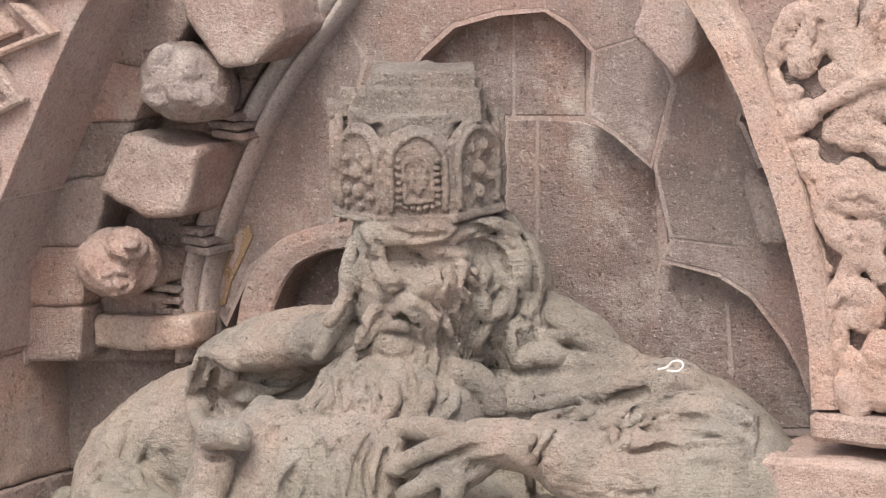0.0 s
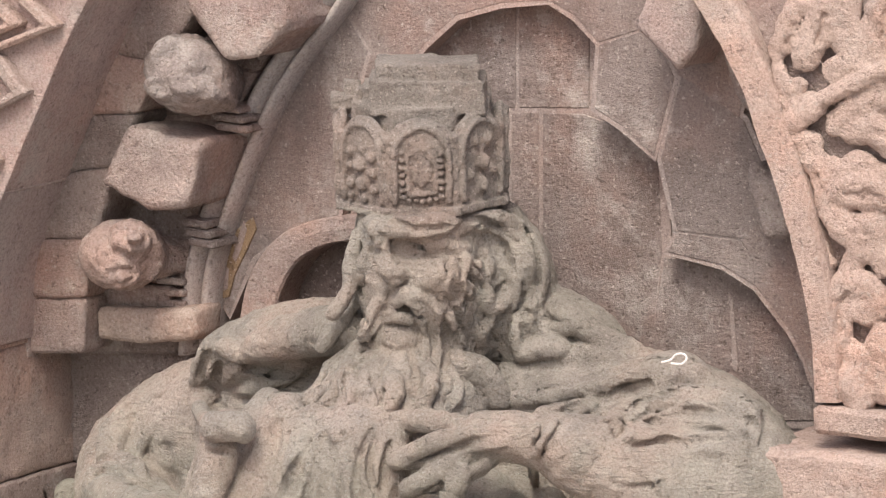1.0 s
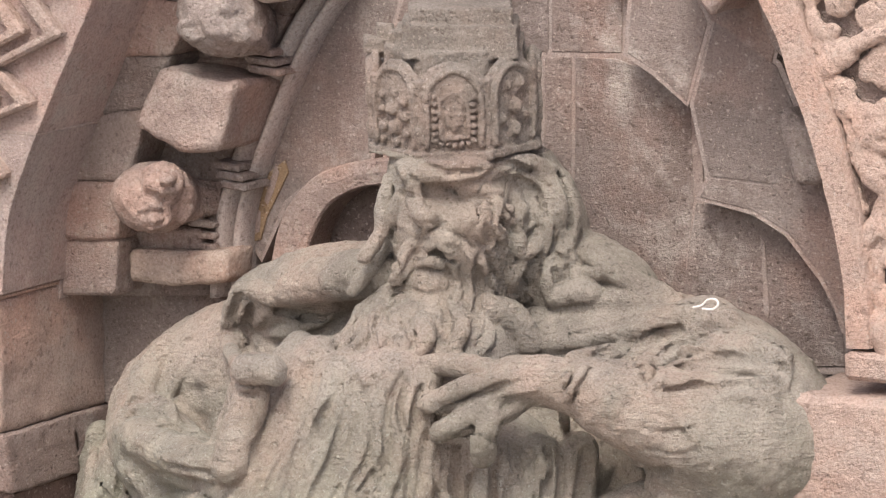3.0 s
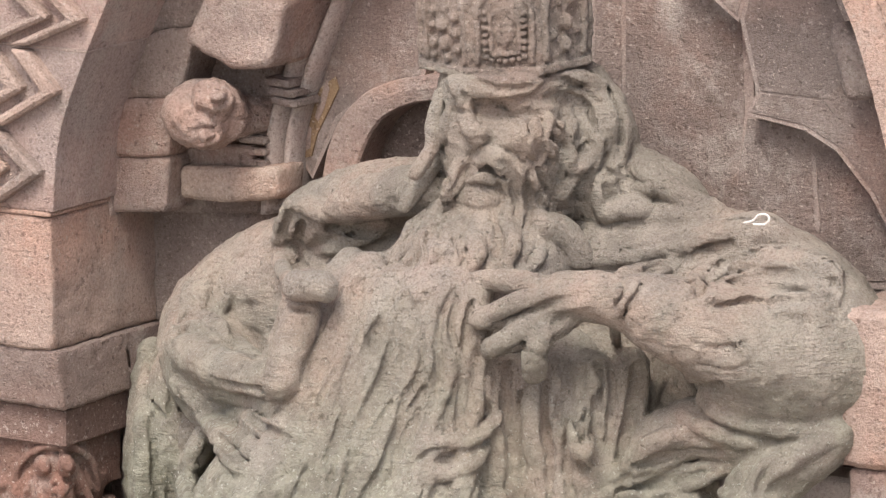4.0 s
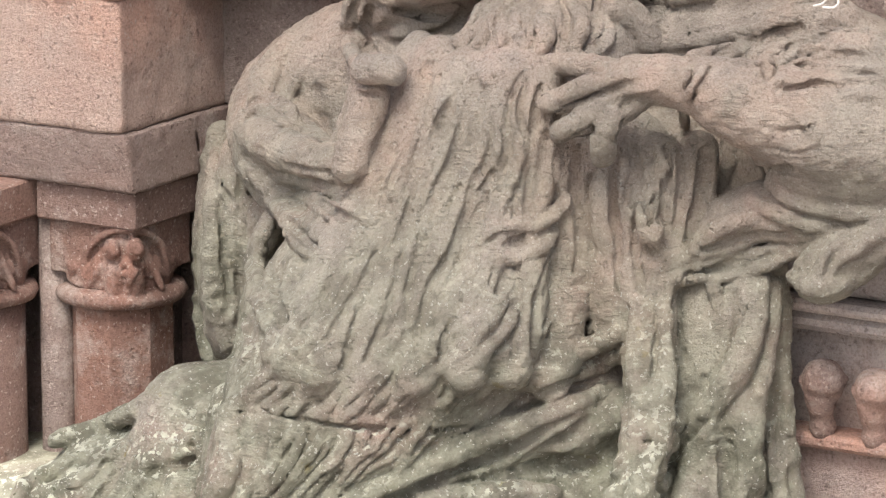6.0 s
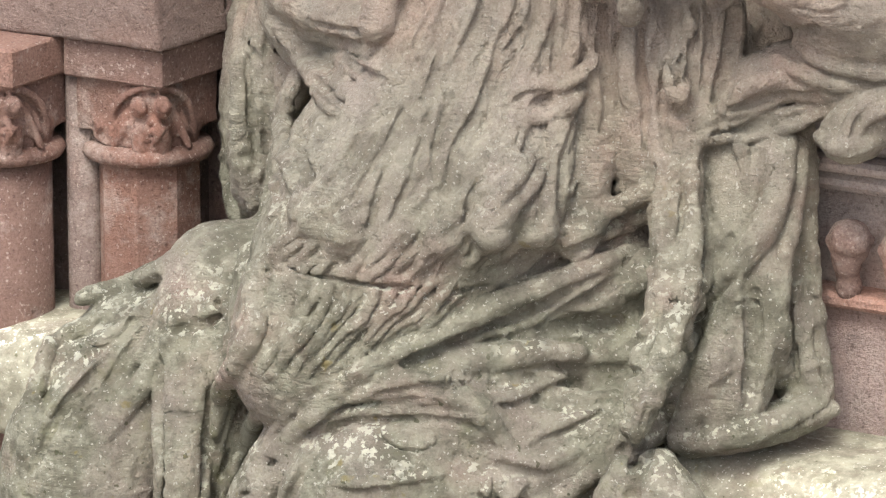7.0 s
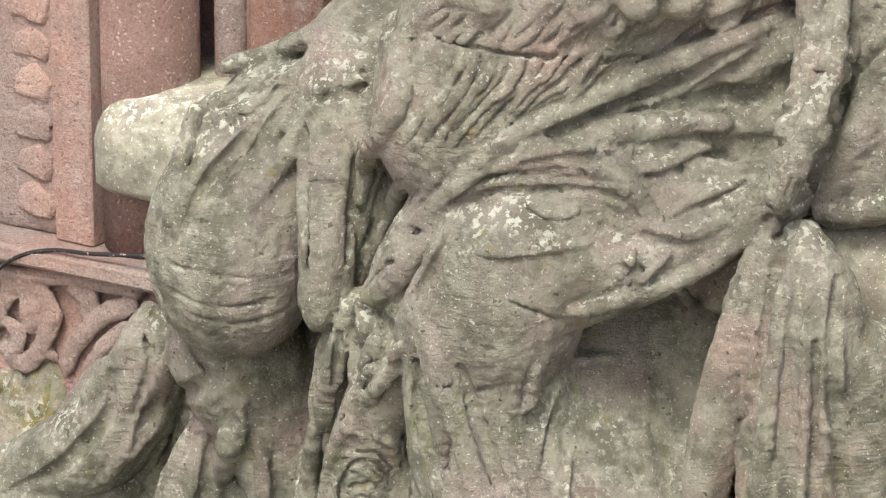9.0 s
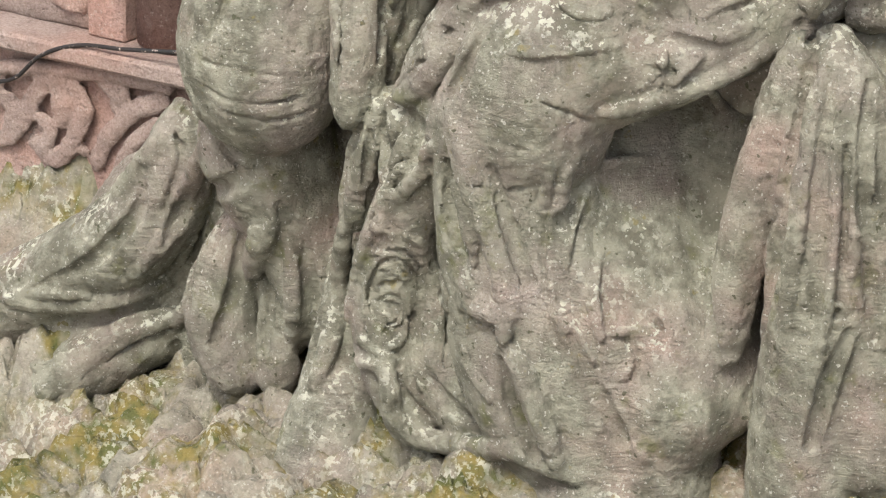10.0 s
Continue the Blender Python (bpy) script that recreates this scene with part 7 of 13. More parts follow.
king.stroke([(-0.566, -1.679, 3.922, 0.04), (-0.534, -1.798, 3.796, 0.045), (-0.546, -1.849, 3.651, 0.04)], 0.015)
# fingers of the sword hand are hidden; far hand knuckles
king.stroke([(1.016, -1.289, 4.901, 0.022), (0.875, -1.335, 4.87, 0.024), (0.728, -1.349, 4.8, 0.022)], 0.01)
king.stroke([(1.049, -1.297, 4.844, 0.022), (0.903, -1.334, 4.805, 0.024), (0.785, -1.374, 4.735, 0.022)], 0.01)
king.stroke([(0.894, -1.344, 4.836, 0.012), (0.781, -1.367, 4.771, 0.015)], 0.011, cut=True)
king.stroke([(0.927, -1.327, 4.767, 0.012), (0.87, -1.384, 4.721, 0.015)], 0.011, cut=True)
king.stroke([(0.517, -1.256, 4.844, 0.02), (0.523, -1.07, 4.789, 0.025), (0.771, -1.35, 4.844, 0.02)], 0.017, cut=True)
# cuffs and sleeve of the far arm
king.stroke([(1.17, -1.217, 4.942, 0.007), (1.162, -1.276, 4.853, 0.01), (0.819, -0.691, 4.603, 0.008)], 0.006)
king.stroke([(1.367, -1.199, 4.91, 0.012), (1.386, -1.256, 4.774, 0.015), (1.393, -1.173, 4.6, 0.012)], 0.008)
king.stroke([(0.697, -0.659, 4.903, 0.033), (0.872, -0.664, 4.926, 0.042), (1.114, -0.641, 5.004, 0.045), (1.332, -0.578, 5.078, 0.04)], 0.015)
king.stroke([(1.149, -1.165, 4.956, 0.032), (1.14, -0.687, 4.913, 0.042), (1.322, -0.663, 5.028, 0.042), (1.388, -0.578, 5.084, 0.035)], 0.015)
king.stroke([(1.437, -1.135, 4.905, 0.031), (1.304, -0.732, 4.899, 0.042), (1.474, -0.739, 4.967, 0.044), (1.617, -0.697, 5.005, 0.042), (1.831, -0.633, 4.986, 0.037), (1.924, -0.679, 4.903, 0.029)], 0.015)
king.stroke([(1.533, -1.109, 4.874, 0.029), (1.495, -0.777, 4.889, 0.044), (1.655, -0.768, 4.945, 0.054), (1.791, -0.767, 4.929, 0.044), (1.89, -0.746, 4.874, 0.029)], 0.015)
king.stroke([(1.493, -1.137, 4.899, 0.019), (1.434, -0.768, 4.906, 0.022), (1.625, -0.818, 4.971, 0.02), (1.782, -0.804, 4.972, 0.017)], 0.017, cut=True)
king.stroke([(1.18, -1.018, 4.947, 0.02), (1.174, -0.7, 4.962, 0.022), (1.282, -0.693, 5.041, 0.02)], 0.017, cut=True)
king.stroke([(1.55, -1.14, 4.864, 0.015), (1.709, -0.977, 4.87, 0.022), (1.913, -0.791, 4.859, 0.019)], 0.017, cut=True)
king.stroke([(1.358, -0.627, 5.063, 0.064), (1.499, -0.579, 5.082, 0.084), (1.606, -0.57, 5.053, 0.064)], 0.02)
king.stroke([(1.736, -1.025, 4.794, 0.029), (1.852, -0.883, 4.819, 0.039), (1.974, -0.8, 4.755, 0.034)], 0.015)
king.stroke([(0.765, -0.525, 5.041, 0.06), (0.943, -0.486, 5.09, 0.075), (1.17, -0.484, 5.099, 0.065)], 0.02)
king.stroke([(1.065, -0.696, 4.412, 0.022), (1.402, -0.982, 4.447, 0.029), (1.583, -1.092, 4.505, 0.024)], 0.022, cut=True)
# cloth falling from the far arm
king.stroke([(1.4, -0.913, 4.391, 0.034), (1.532, -0.951, 4.338, 0.039), (1.704, -0.912, 4.301, 0.039), (1.887, -0.841, 4.284, 0.034)], 0.015)
king.stroke([(1.306, -0.943, 4.31, 0.032), (1.48, -0.956, 4.258, 0.037), (1.644, -0.898, 4.216, 0.037)], 0.015)
king.stroke([(1.035, -1.007, 4.037, 0.035), (1.205, -1.012, 4.185, 0.042), (1.34, -0.954, 4.24, 0.037)], 0.015)
king.stroke([(0.942, -0.99, 3.92, 0.03), (1.084, -0.992, 3.963, 0.037), (1.255, -0.895, 4.029, 0.04), (1.524, -0.877, 4.096, 0.034)], 0.015)
king.stroke([(2.016, -0.773, 4.286, 0.039), (1.87, -0.911, 4.195, 0.049), (1.74, -0.974, 4.104, 0.049), (1.68, -0.987, 4.012, 0.039)], 0.015)
king.stroke([(1.539, -0.954, 3.988, 0.034), (1.677, -1.007, 3.978, 0.044), (1.758, -0.951, 3.989, 0.034)], 0.015)
king.stroke([(1.134, -1.034, 4.08, 0.02), (1.291, -0.963, 4.135, 0.025), (1.5, -0.939, 4.169, 0.02)], 0.017, cut=True)
king.stroke([(1.84, -0.959, 4.214, 0.017), (1.783, -1.005, 4.153, 0.022), (1.735, -1.014, 4.049, 0.017)], 0.017, cut=True)
king.stroke([(1.337, -0.892, 3.925, 0.042), (1.348, -0.96, 3.763, 0.049), (1.314, -1.021, 3.568, 0.054), (1.241, -1.09, 3.42, 0.05), (1.19, -1.121, 3.215, 0.045)], 0.015)
king.stroke([(1.371, -0.825, 3.916, 0.035), (1.379, -0.884, 3.675, 0.04), (1.373, -0.971, 3.437, 0.045), (1.366, -1.004, 3.239, 0.045)], 0.015)
king.stroke([(0.95, -1.008, 3.901, 0.025), (1.011, -1.112, 3.675, 0.03), (1.017, -1.044, 3.533, 0.03)], 0.015)
king.stroke([(1.134, -1.053, 3.551, 0.04), (1.043, -1.088, 3.367, 0.05), (1.128, -1.364, 3.238, 0.044), (1.087, -1.463, 3.103, 0.034)], 0.015)
king.stroke([(1.153, -1.13, 3.161, 0.045), (1.143, -1.209, 2.947, 0.065), (1.029, -1.153, 2.682, 0.05)], 0.02)
king.stroke([(1.39, -0.829, 3.253, 0.032), (1.432, -0.87, 3.036, 0.035), (1.492, -0.885, 2.816, 0.035)], 0.015)
king.stroke([(1.547, -0.828, 2.732, 0.035), (1.449, -0.986, 2.705, 0.045), (1.287, -1.207, 2.684, 0.045), (1.034, -1.211, 2.619, 0.04)], 0.015)
king.stroke([(1.323, -1.131, 3.16, 0.035), (1.338, -1.153, 2.988, 0.045), (1.329, -1.183, 2.814, 0.03)], 0.022, cut=True)
king.stroke([(1.395, -0.803, 3.454, 0.022), (1.416, -0.837, 3.259, 0.025), (1.438, -0.898, 3.07, 0.022)], 0.022, cut=True)
king.stroke([(1.073, -1.27, 3.463, 0.017), (1.135, -1.227, 3.309, 0.022), (0.918, -0.985, 3.014, 0.023), (0.912, -1.101, 2.885, 0.02)], 0.022, cut=True)
king.stroke([(0.867, -1.173, 3.837, 0.021), (0.923, -1.214, 3.73, 0.024), (0.94, -1.251, 3.619, 0.027), (0.949, -1.291, 3.516, 0.027), (1, -1.347, 3.425, 0.024), (1.043, -1.395, 3.329, 0.02)], 0.01)
king.stroke([(0.899, -1.184, 3.843, 0.008), (0.95, -1.215, 3.733, 0.009), (0.966, -1.252, 3.622, 0.01), (0.977, -1.304, 3.523, 0.01), (1.02, -1.351, 3.427, 0.009), (1.06, -1.401, 3.33, 0.008)], 0.006, cut=True)
king.stroke([(0.931, -1.136, 3.845, 0.021), (0.962, -1.196, 3.725, 0.025), (0.978, -1.25, 3.607, 0.027), (1.02, -1.287, 3.499, 0.027), (1.056, -1.356, 3.393, 0.025), (1.054, -1.42, 3.281, 0.021)], 0.01)
king.stroke([(0.956, -1.136, 3.848, 0.008), (0.987, -1.195, 3.728, 0.009), (1.002, -1.25, 3.61, 0.01), (1.046, -1.299, 3.506, 0.01), (1.074, -1.359, 3.395, 0.009), (1.069, -1.426, 3.28, 0.008)], 0.006, cut=True)
king.stroke([(0.949, -1.11, 3.837, 0.03), (0.997, -1.151, 3.725, 0.036), (1.032, -1.179, 3.611, 0.039), (1.043, -1.258, 3.517, 0.039), (1.066, -1.345, 3.42, 0.036), (1.088, -1.375, 3.301, 0.03)], 0.01)
king.stroke([(0.994, -1.045, 3.066, 0.035), (1.11, -1.453, 3.053, 0.039), (1.063, -1.567, 2.92, 0.039), (1.016, -1.631, 2.776, 0.034)], 0.015)
king.stroke([(1.041, -1.435, 3.242, 0.032), (1.08, -1.501, 3.085, 0.034), (1.035, -1.615, 2.877, 0.034)], 0.015)
# folds on the lap and thighs
king.stroke([(0.708, -0.99, 3.385, 0.04), (0.584, -1.32, 3.3, 0.055), (0.369, -1.442, 3.233, 0.065), (0.182, -1.613, 3.142, 0.06), (0, -1.745, 3.017, 0.05)], 0.02)
king.stroke([(0.749, -1.209, 3.337, 0.025), (0.596, -1.338, 3.216, 0.035), (0.425, -1.437, 3.085, 0.03)], 0.022, cut=True)
king.stroke([(0.54, -1.288, 2.962, 0.04), (0.328, -1.518, 2.96, 0.055), (0.118, -1.652, 2.947, 0.06), (-0.063, -1.832, 2.925, 0.055), (-0.255, -1.903, 2.808, 0.045)], 0.02)
king.stroke([(0.478, -1.381, 3.105, 0.04), (0.603, -1.298, 3.078, 0.06), (0.7, -1.218, 3.074, 0.04)], 0.033, cut=True)
king.stroke([(0.487, -1.442, 2.862, 0.02), (0.586, -1.313, 2.819, 0.03), (0.995, -1.578, 2.999, 0.025)], 0.022, cut=True)
king.stroke([(0.034, -1.752, 3.088, 0.035), (-0.119, -1.883, 2.981, 0.045), (-0.295, -1.979, 2.821, 0.05), (-0.431, -2.002, 2.675, 0.055), (-0.608, -1.966, 2.48, 0.061), (-0.73, -2.015, 2.287, 0.061), (-1.018, -1.825, 1.999, 0.052)], 0.02)
king.stroke([(0.313, -1.824, 2.753, 0.02), (0.131, -1.906, 2.766, 0.025), (-0.134, -1.952, 2.741, 0.027), (-0.317, -1.992, 2.67, 0.028), (-0.417, -2.023, 2.604, 0.03), (-0.389, -2.159, 2.435, 0.032), (-0.464, -2.185, 2.219, 0.033)], 0.022, cut=True)
king.stroke([(-0.25, -1.957, 2.797, 0.04), (0.009, -1.898, 2.874, 0.05), (0.258, -1.829, 2.831, 0.045), (0.362, -1.761, 2.714, 0.04), (0.422, -1.715, 2.583, 0.035)], 0.015)
king.stroke([(-0.395, -2.104, 2.445, 0.02), (-0.143, -2.17, 2.471, 0.025), (0.041, -2.089, 2.488, 0.025), (0.2, -1.922, 2.501, 0.02)], 0.012)
king.stroke([(-0.096, -1.989, 2.699, 0.01), (-0.028, -2.026, 2.642, 0.01), (0.076, -2.004, 2.601, 0.01), (0.17, -1.922, 2.621, 0.01), (0.153, -1.894, 2.689, 0.01), (0.059, -1.931, 2.709, 0.01), (-0.013, -2.003, 2.677, 0.007)], 0.009, cut=True)
king.stroke([(0.362, -1.795, 2.496, 0.015), (0.374, -1.815, 2.454, 0.017), (0.375, -1.83, 2.411, 0.019), (0.352, -1.833, 2.362, 0.019), (0.31, -1.86, 2.319, 0.017), (0.241, -1.892, 2.277, 0.015)], 0.008)
king.stroke([(0.397, -1.791, 2.513, 0.005), (0.396, -1.794, 2.465, 0.007), (0.396, -1.81, 2.422, 0.007), (0.383, -1.834, 2.378, 0.007), (0.335, -1.853, 2.328, 0.007), (0.273, -1.893, 2.285, 0.005)], 0.006, cut=True)
king.stroke([(0.428, -1.748, 2.541, 0.013), (0.439, -1.756, 2.485, 0.016), (0.433, -1.78, 2.429, 0.017), (0.394, -1.797, 2.368, 0.017), (0.328, -1.843, 2.314, 0.016), (0.233, -1.887, 2.25, 0.013)], 0.008)
king.stroke([(0.46, -1.736, 2.557, 0.005), (0.464, -1.74, 2.498, 0.006), (0.456, -1.766, 2.442, 0.007), (0.422, -1.794, 2.382, 0.007), (0.357, -1.841, 2.323, 0.006), (0.263, -1.882, 2.251, 0.005)], 0.006, cut=True)
king.stroke([(0.481, -1.713, 2.552, 0.02), (0.488, -1.727, 2.504, 0.024), (0.482, -1.749, 2.454, 0.026), (0.446, -1.763, 2.395, 0.026), (0.389, -1.802, 2.342, 0.024), (0.31, -1.83, 2.277, 0.02)], 0.008)
king.stroke([(0.512, -1.701, 2.567, 0.007), (0.51, -1.707, 2.515, 0.009), (0.508, -1.74, 2.468, 0.01), (0.483, -1.775, 2.415, 0.01), (0.421, -1.805, 2.355, 0.009), (0.344, -1.834, 2.284, 0.007)], 0.006, cut=True)
king.stroke([(0.516, -1.674, 2.565, 0.016), (0.519, -1.7, 2.522, 0.02), (0.507, -1.724, 2.475, 0.021), (0.483, -1.757, 2.425, 0.021), (0.437, -1.793, 2.365, 0.02), (0.357, -1.8, 2.284, 0.016)], 0.008)
king.stroke([(0.868, -1.298, 2.573, 0.03), (0.744, -1.479, 2.496, 0.04), (0.548, -1.634, 2.348, 0.045), (0.358, -1.799, 2.255, 0.045), (0.138, -1.918, 2.184, 0.04)], 0.02)
king.stroke([(-1.387, -1.637, 2.809, 0.057), (-1.481, -1.687, 2.673, 0.057), (-1.59, -1.762, 2.512, 0.057), (-1.649, -1.864, 2.365, 0.052)], 0.015)
king.stroke([(-1.728, -1.653, 2.708, 0.037), (-1.771, -1.821, 2.58, 0.042), (-1.867, -1.913, 2.479, 0.042), (-1.92, -1.979, 2.324, 0.039)], 0.015)
king.stroke([(-1.886, -1.519, 2.816, 0.032), (-2.03, -1.682, 2.724, 0.037), (-2.054, -1.743, 2.599, 0.037), (-2.024, -1.923, 2.402, 0.034)], 0.015)
king.stroke([(-0.792, -1.904, 3.276, 0.038), (-0.71, -2.029, 3.135, 0.043), (-0.706, -2.083, 2.966, 0.04), (-1.038, -1.783, 2.657, 0.041), (-1.157, -1.751, 2.389, 0.036)], 0.015)
king.stroke([(-1.419, -1.682, 2.789, 0.041), (-1.439, -1.703, 2.602, 0.047), (-1.311, -1.891, 2.426, 0.046), (-1.229, -1.968, 2.191, 0.046), (-1.219, -1.945, 1.943, 0.046)], 0.015)
king.stroke([(-1.273, -1.618, 2.849, 0.036), (-1.235, -1.723, 2.638, 0.041), (-1.19, -1.839, 2.406, 0.039)], 0.015)
king.stroke([(-1.075, -1.771, 2.755, 0.021), (-1.132, -1.784, 2.535, 0.026), (-1.128, -1.839, 2.335, 0.023)], 0.017, cut=True)
king.stroke([(-1.457, -1.745, 2.636, 0.018), (-1.317, -1.934, 2.437, 0.021), (-1.313, -1.939, 2.169, 0.021)], 0.017, cut=True)
king.stroke([(-0.591, -2.076, 2.799, 0.035), (-1.021, -1.629, 2.406, 0.041), (-1.074, -1.692, 2.252, 0.039), (-1.163, -1.706, 2.023, 0.036)], 0.015)
king.stroke([(-0.495, -2.041, 2.727, 0.03), (-0.674, -1.957, 2.519, 0.033), (-0.704, -2.051, 2.38, 0.03)], 0.015)
king.stroke([(-0.737, -1.997, 2.652, 0.015), (-1.071, -1.695, 2.361, 0.018), (-1.122, -1.739, 2.175, 0.018)], 0.013, cut=True)
king.stroke([(-2.019, -1.699, 2.675, 0.029), (-1.78, -1.624, 2.761, 0.026)], 0.015)
# skirts below the knees
king.stroke([(-2.194, -1.725, 1.542, 0.037), (-2.572, -1.408, 1.124, 0.047), (-2.686, -1.444, 0.878, 0.05), (-2.86, -1.448, 0.668, 0.039)], 0.015)
king.stroke([(-1.975, -1.708, 1.326, 0.027), (-2.44, -1.269, 0.849, 0.036), (-2.637, -1.24, 0.535, 0.039), (-2.808, -1.249, 0.323, 0.034)], 0.015)
king.stroke([(-2.469, -1.274, 0.932, 0.028), (-2.691, -1.212, 0.634, 0.033), (-2.838, -1.252, 0.466, 0.028)], 0.022, cut=True)
king.stroke([(-1.859, -1.641, 1.274, 0.032), (-1.971, -1.581, 1.007, 0.038), (-2.336, -1.227, 0.594, 0.039), (-2.43, -1.197, 0.27, 0.033)], 0.015)
king.stroke([(-1.806, -1.579, 1.154, 0.019), (-1.781, -1.523, 1.001, 0.027), (-1.765, -1.509, 0.799, 0.03), (-1.815, -1.469, 0.546, 0.024)], 0.022, cut=True)
king.stroke([(-1.829, -1.547, 1.14, 0.038), (-1.841, -1.532, 0.905, 0.043), (-1.9, -1.453, 0.581, 0.043), (-2.17, -1.177, 0.202, 0.039)], 0.015)
king.stroke([(-3.025, -1.42, 0.507, 0.028), (-3.225, -1.525, 0.496, 0.031), (-3.488, -1.555, 0.449, 0.028)], 0.015)
king.stroke([(-2.827, -1.269, 0.354, 0.034), (-2.96, -1.418, 0.282, 0.039), (-3.159, -1.528, 0.213, 0.042), (-3.393, -1.552, 0.079, 0.037)], 0.015)
king.stroke([(-1.686, -1.378, 1.006, 0.038), (-1.485, -1.707, 0.889, 0.043), (-1.531, -1.781, 0.59, 0.043)], 0.015)
king.stroke([(-1.069, -1.889, 1.965, 0.026), (-1.15, -1.908, 1.765, 0.034), (-1.243, -1.889, 1.522, 0.036), (-1.292, -1.842, 1.361, 0.031)], 0.012)
king.stroke([(-1.009, -1.886, 1.963, 0.021), (-0.922, -1.988, 1.831, 0.026), (-0.83, -2.029, 1.725, 0.023)], 0.017, cut=True)
king.stroke([(-0.978, -1.885, 2.009, 0.026), (-0.86, -2.009, 1.929, 0.031), (-0.928, -2, 1.752, 0.026)], 0.015)
king.stroke([(-0.577, -2.067, 2.317, 0.03), (-0.712, -2.046, 2.101, 0.036), (-0.805, -2.044, 1.841, 0.031)], 0.022, cut=True)
king.stroke([(-0.52, -2.15, 2.164, 0.03), (-0.487, -2.174, 1.992, 0.035), (-0.403, -2.182, 1.798, 0.04), (-0.347, -2.173, 1.62, 0.04), (-0.263, -2.16, 1.445, 0.035), (-0.242, -2.142, 1.256, 0.033)], 0.012)
king.stroke([(-0.361, -2.22, 1.71, 0.018), (-0.326, -2.204, 1.552, 0.023), (-0.384, -2.183, 1.4, 0.018)], 0.017, cut=True)
king.stroke([(-0.404, -2.175, 1.34, 0.023), (-0.283, -2.172, 1.243, 0.028), (-0.203, -2.131, 1.207, 0.023)], 0.012)
king.stroke([(-0.284, -2.168, 1.147, 0.02), (-0.228, -2.16, 1.116, 0.02)], 0.017, cut=True)
king.stroke([(-0.201, -2.134, 1.208, 0.03), (-0.208, -2.144, 1.075, 0.036), (-0.098, -2.122, 0.902, 0.043), (-0.029, -2.084, 0.687, 0.043), (-0.008, -2.018, 0.505, 0.041)], 0.015)
king.stroke([(-0.643, -2.1, 1.915, 0.03), (-0.92, -2.012, 1.675, 0.036), (-1.025, -1.995, 1.486, 0.039), (-1.134, -1.976, 1.238, 0.034), (-1.239, -1.917, 0.92, 0.031)], 0.015)
king.stroke([(-1.039, -2.021, 1.45, 0.021), (-0.933, -1.991, 1.421, 0.023), (-0.858, -1.918, 1.361, 0.021)], 0.01)
king.stroke([(-1.015, -2.02, 1.426, 0.009), (-1.02, -2.01, 1.403, 0.01), (-1.029, -1.995, 1.38, 0.011), (-1.024, -1.997, 1.367, 0.011), (-1.019, -1.999, 1.356, 0.01), (-1.023, -1.986, 1.338, 0.009)], 0.006)
king.stroke([(-0.943, -2.012, 1.443, 0.009), (-0.942, -2.013, 1.42, 0.011), (-0.949, -1.999, 1.394, 0.012), (-0.948, -1.991, 1.375, 0.012), (-0.951, -1.984, 1.357, 0.011), (-0.953, -1.985, 1.342, 0.009)], 0.006)
king.stroke([(-0.881, -1.97, 1.437, 0.008), (-0.883, -1.971, 1.415, 0.009), (-0.881, -1.978, 1.397, 0.01), (-0.891, -1.964, 1.373, 0.01), (-0.894, -1.958, 1.356, 0.009), (-0.902, -1.949, 1.339, 0.008)], 0.006)
king.stroke([(-1.103, -1.983, 1.192, 0.013), (-1.021, -2.001, 1.296, 0.016), (-0.931, -1.971, 1.292, 0.016), (-0.908, -1.913, 1.184, 0.013)], 0.008)
king.stroke([(-1.11, -1.986, 1.163, 0.013), (-1.093, -1.997, 1.032, 0.016), (-1.026, -1.992, 0.906, 0.018), (-0.953, -1.96, 0.862, 0.016), (-0.939, -1.926, 0.96, 0.013)], 0.008)
king.stroke([(-1.046, -1.987, 1.218, 0.021), (-0.976, -1.974, 1.243, 0.023), (-0.943, -1.931, 1.182, 0.021)], 0.01)
king.stroke([(-1.021, -2.001, 1.214, 0.01), (-0.944, -1.975, 1.222, 0.01)], 0.009, cut=True)
king.stroke([(-1.02, -1.955, 1.007, 0.036), (-0.988, -1.955, 0.93, 0.031)], 0.01)
king.stroke([(-0.858, -1.918, 1.388, 0.028), (-0.874, -1.801, 1.13, 0.034), (-0.794, -1.869, 0.89, 0.034), (-0.817, -1.926, 0.68, 0.031)], 0.012)
king.stroke([(-0.87, -1.885, 1.253, 0.014), (-0.881, -1.851, 1.128, 0.017), (-0.883, -1.842, 1.013, 0.019), (-0.876, -1.868, 0.91, 0.019), (-0.864, -1.909, 0.834, 0.017), (-0.87, -1.923, 0.755, 0.014)], 0.006)
king.stroke([(-0.865, -1.865, 1.218, 0.01), (-0.871, -1.848, 1.105, 0.011), (-0.872, -1.85, 0.998, 0.013), (-0.865, -1.872, 0.903, 0.013), (-0.848, -1.91, 0.83, 0.011), (-0.85, -1.923, 0.756, 0.01)], 0.006)
king.stroke([(-0.85, -1.872, 1.283, 0.015), (-0.861, -1.837, 1.158, 0.018), (-0.848, -1.845, 1.051, 0.019), (-0.83, -1.878, 0.952, 0.019), (-0.833, -1.891, 0.858, 0.018), (-0.831, -1.914, 0.78, 0.015)], 0.006)
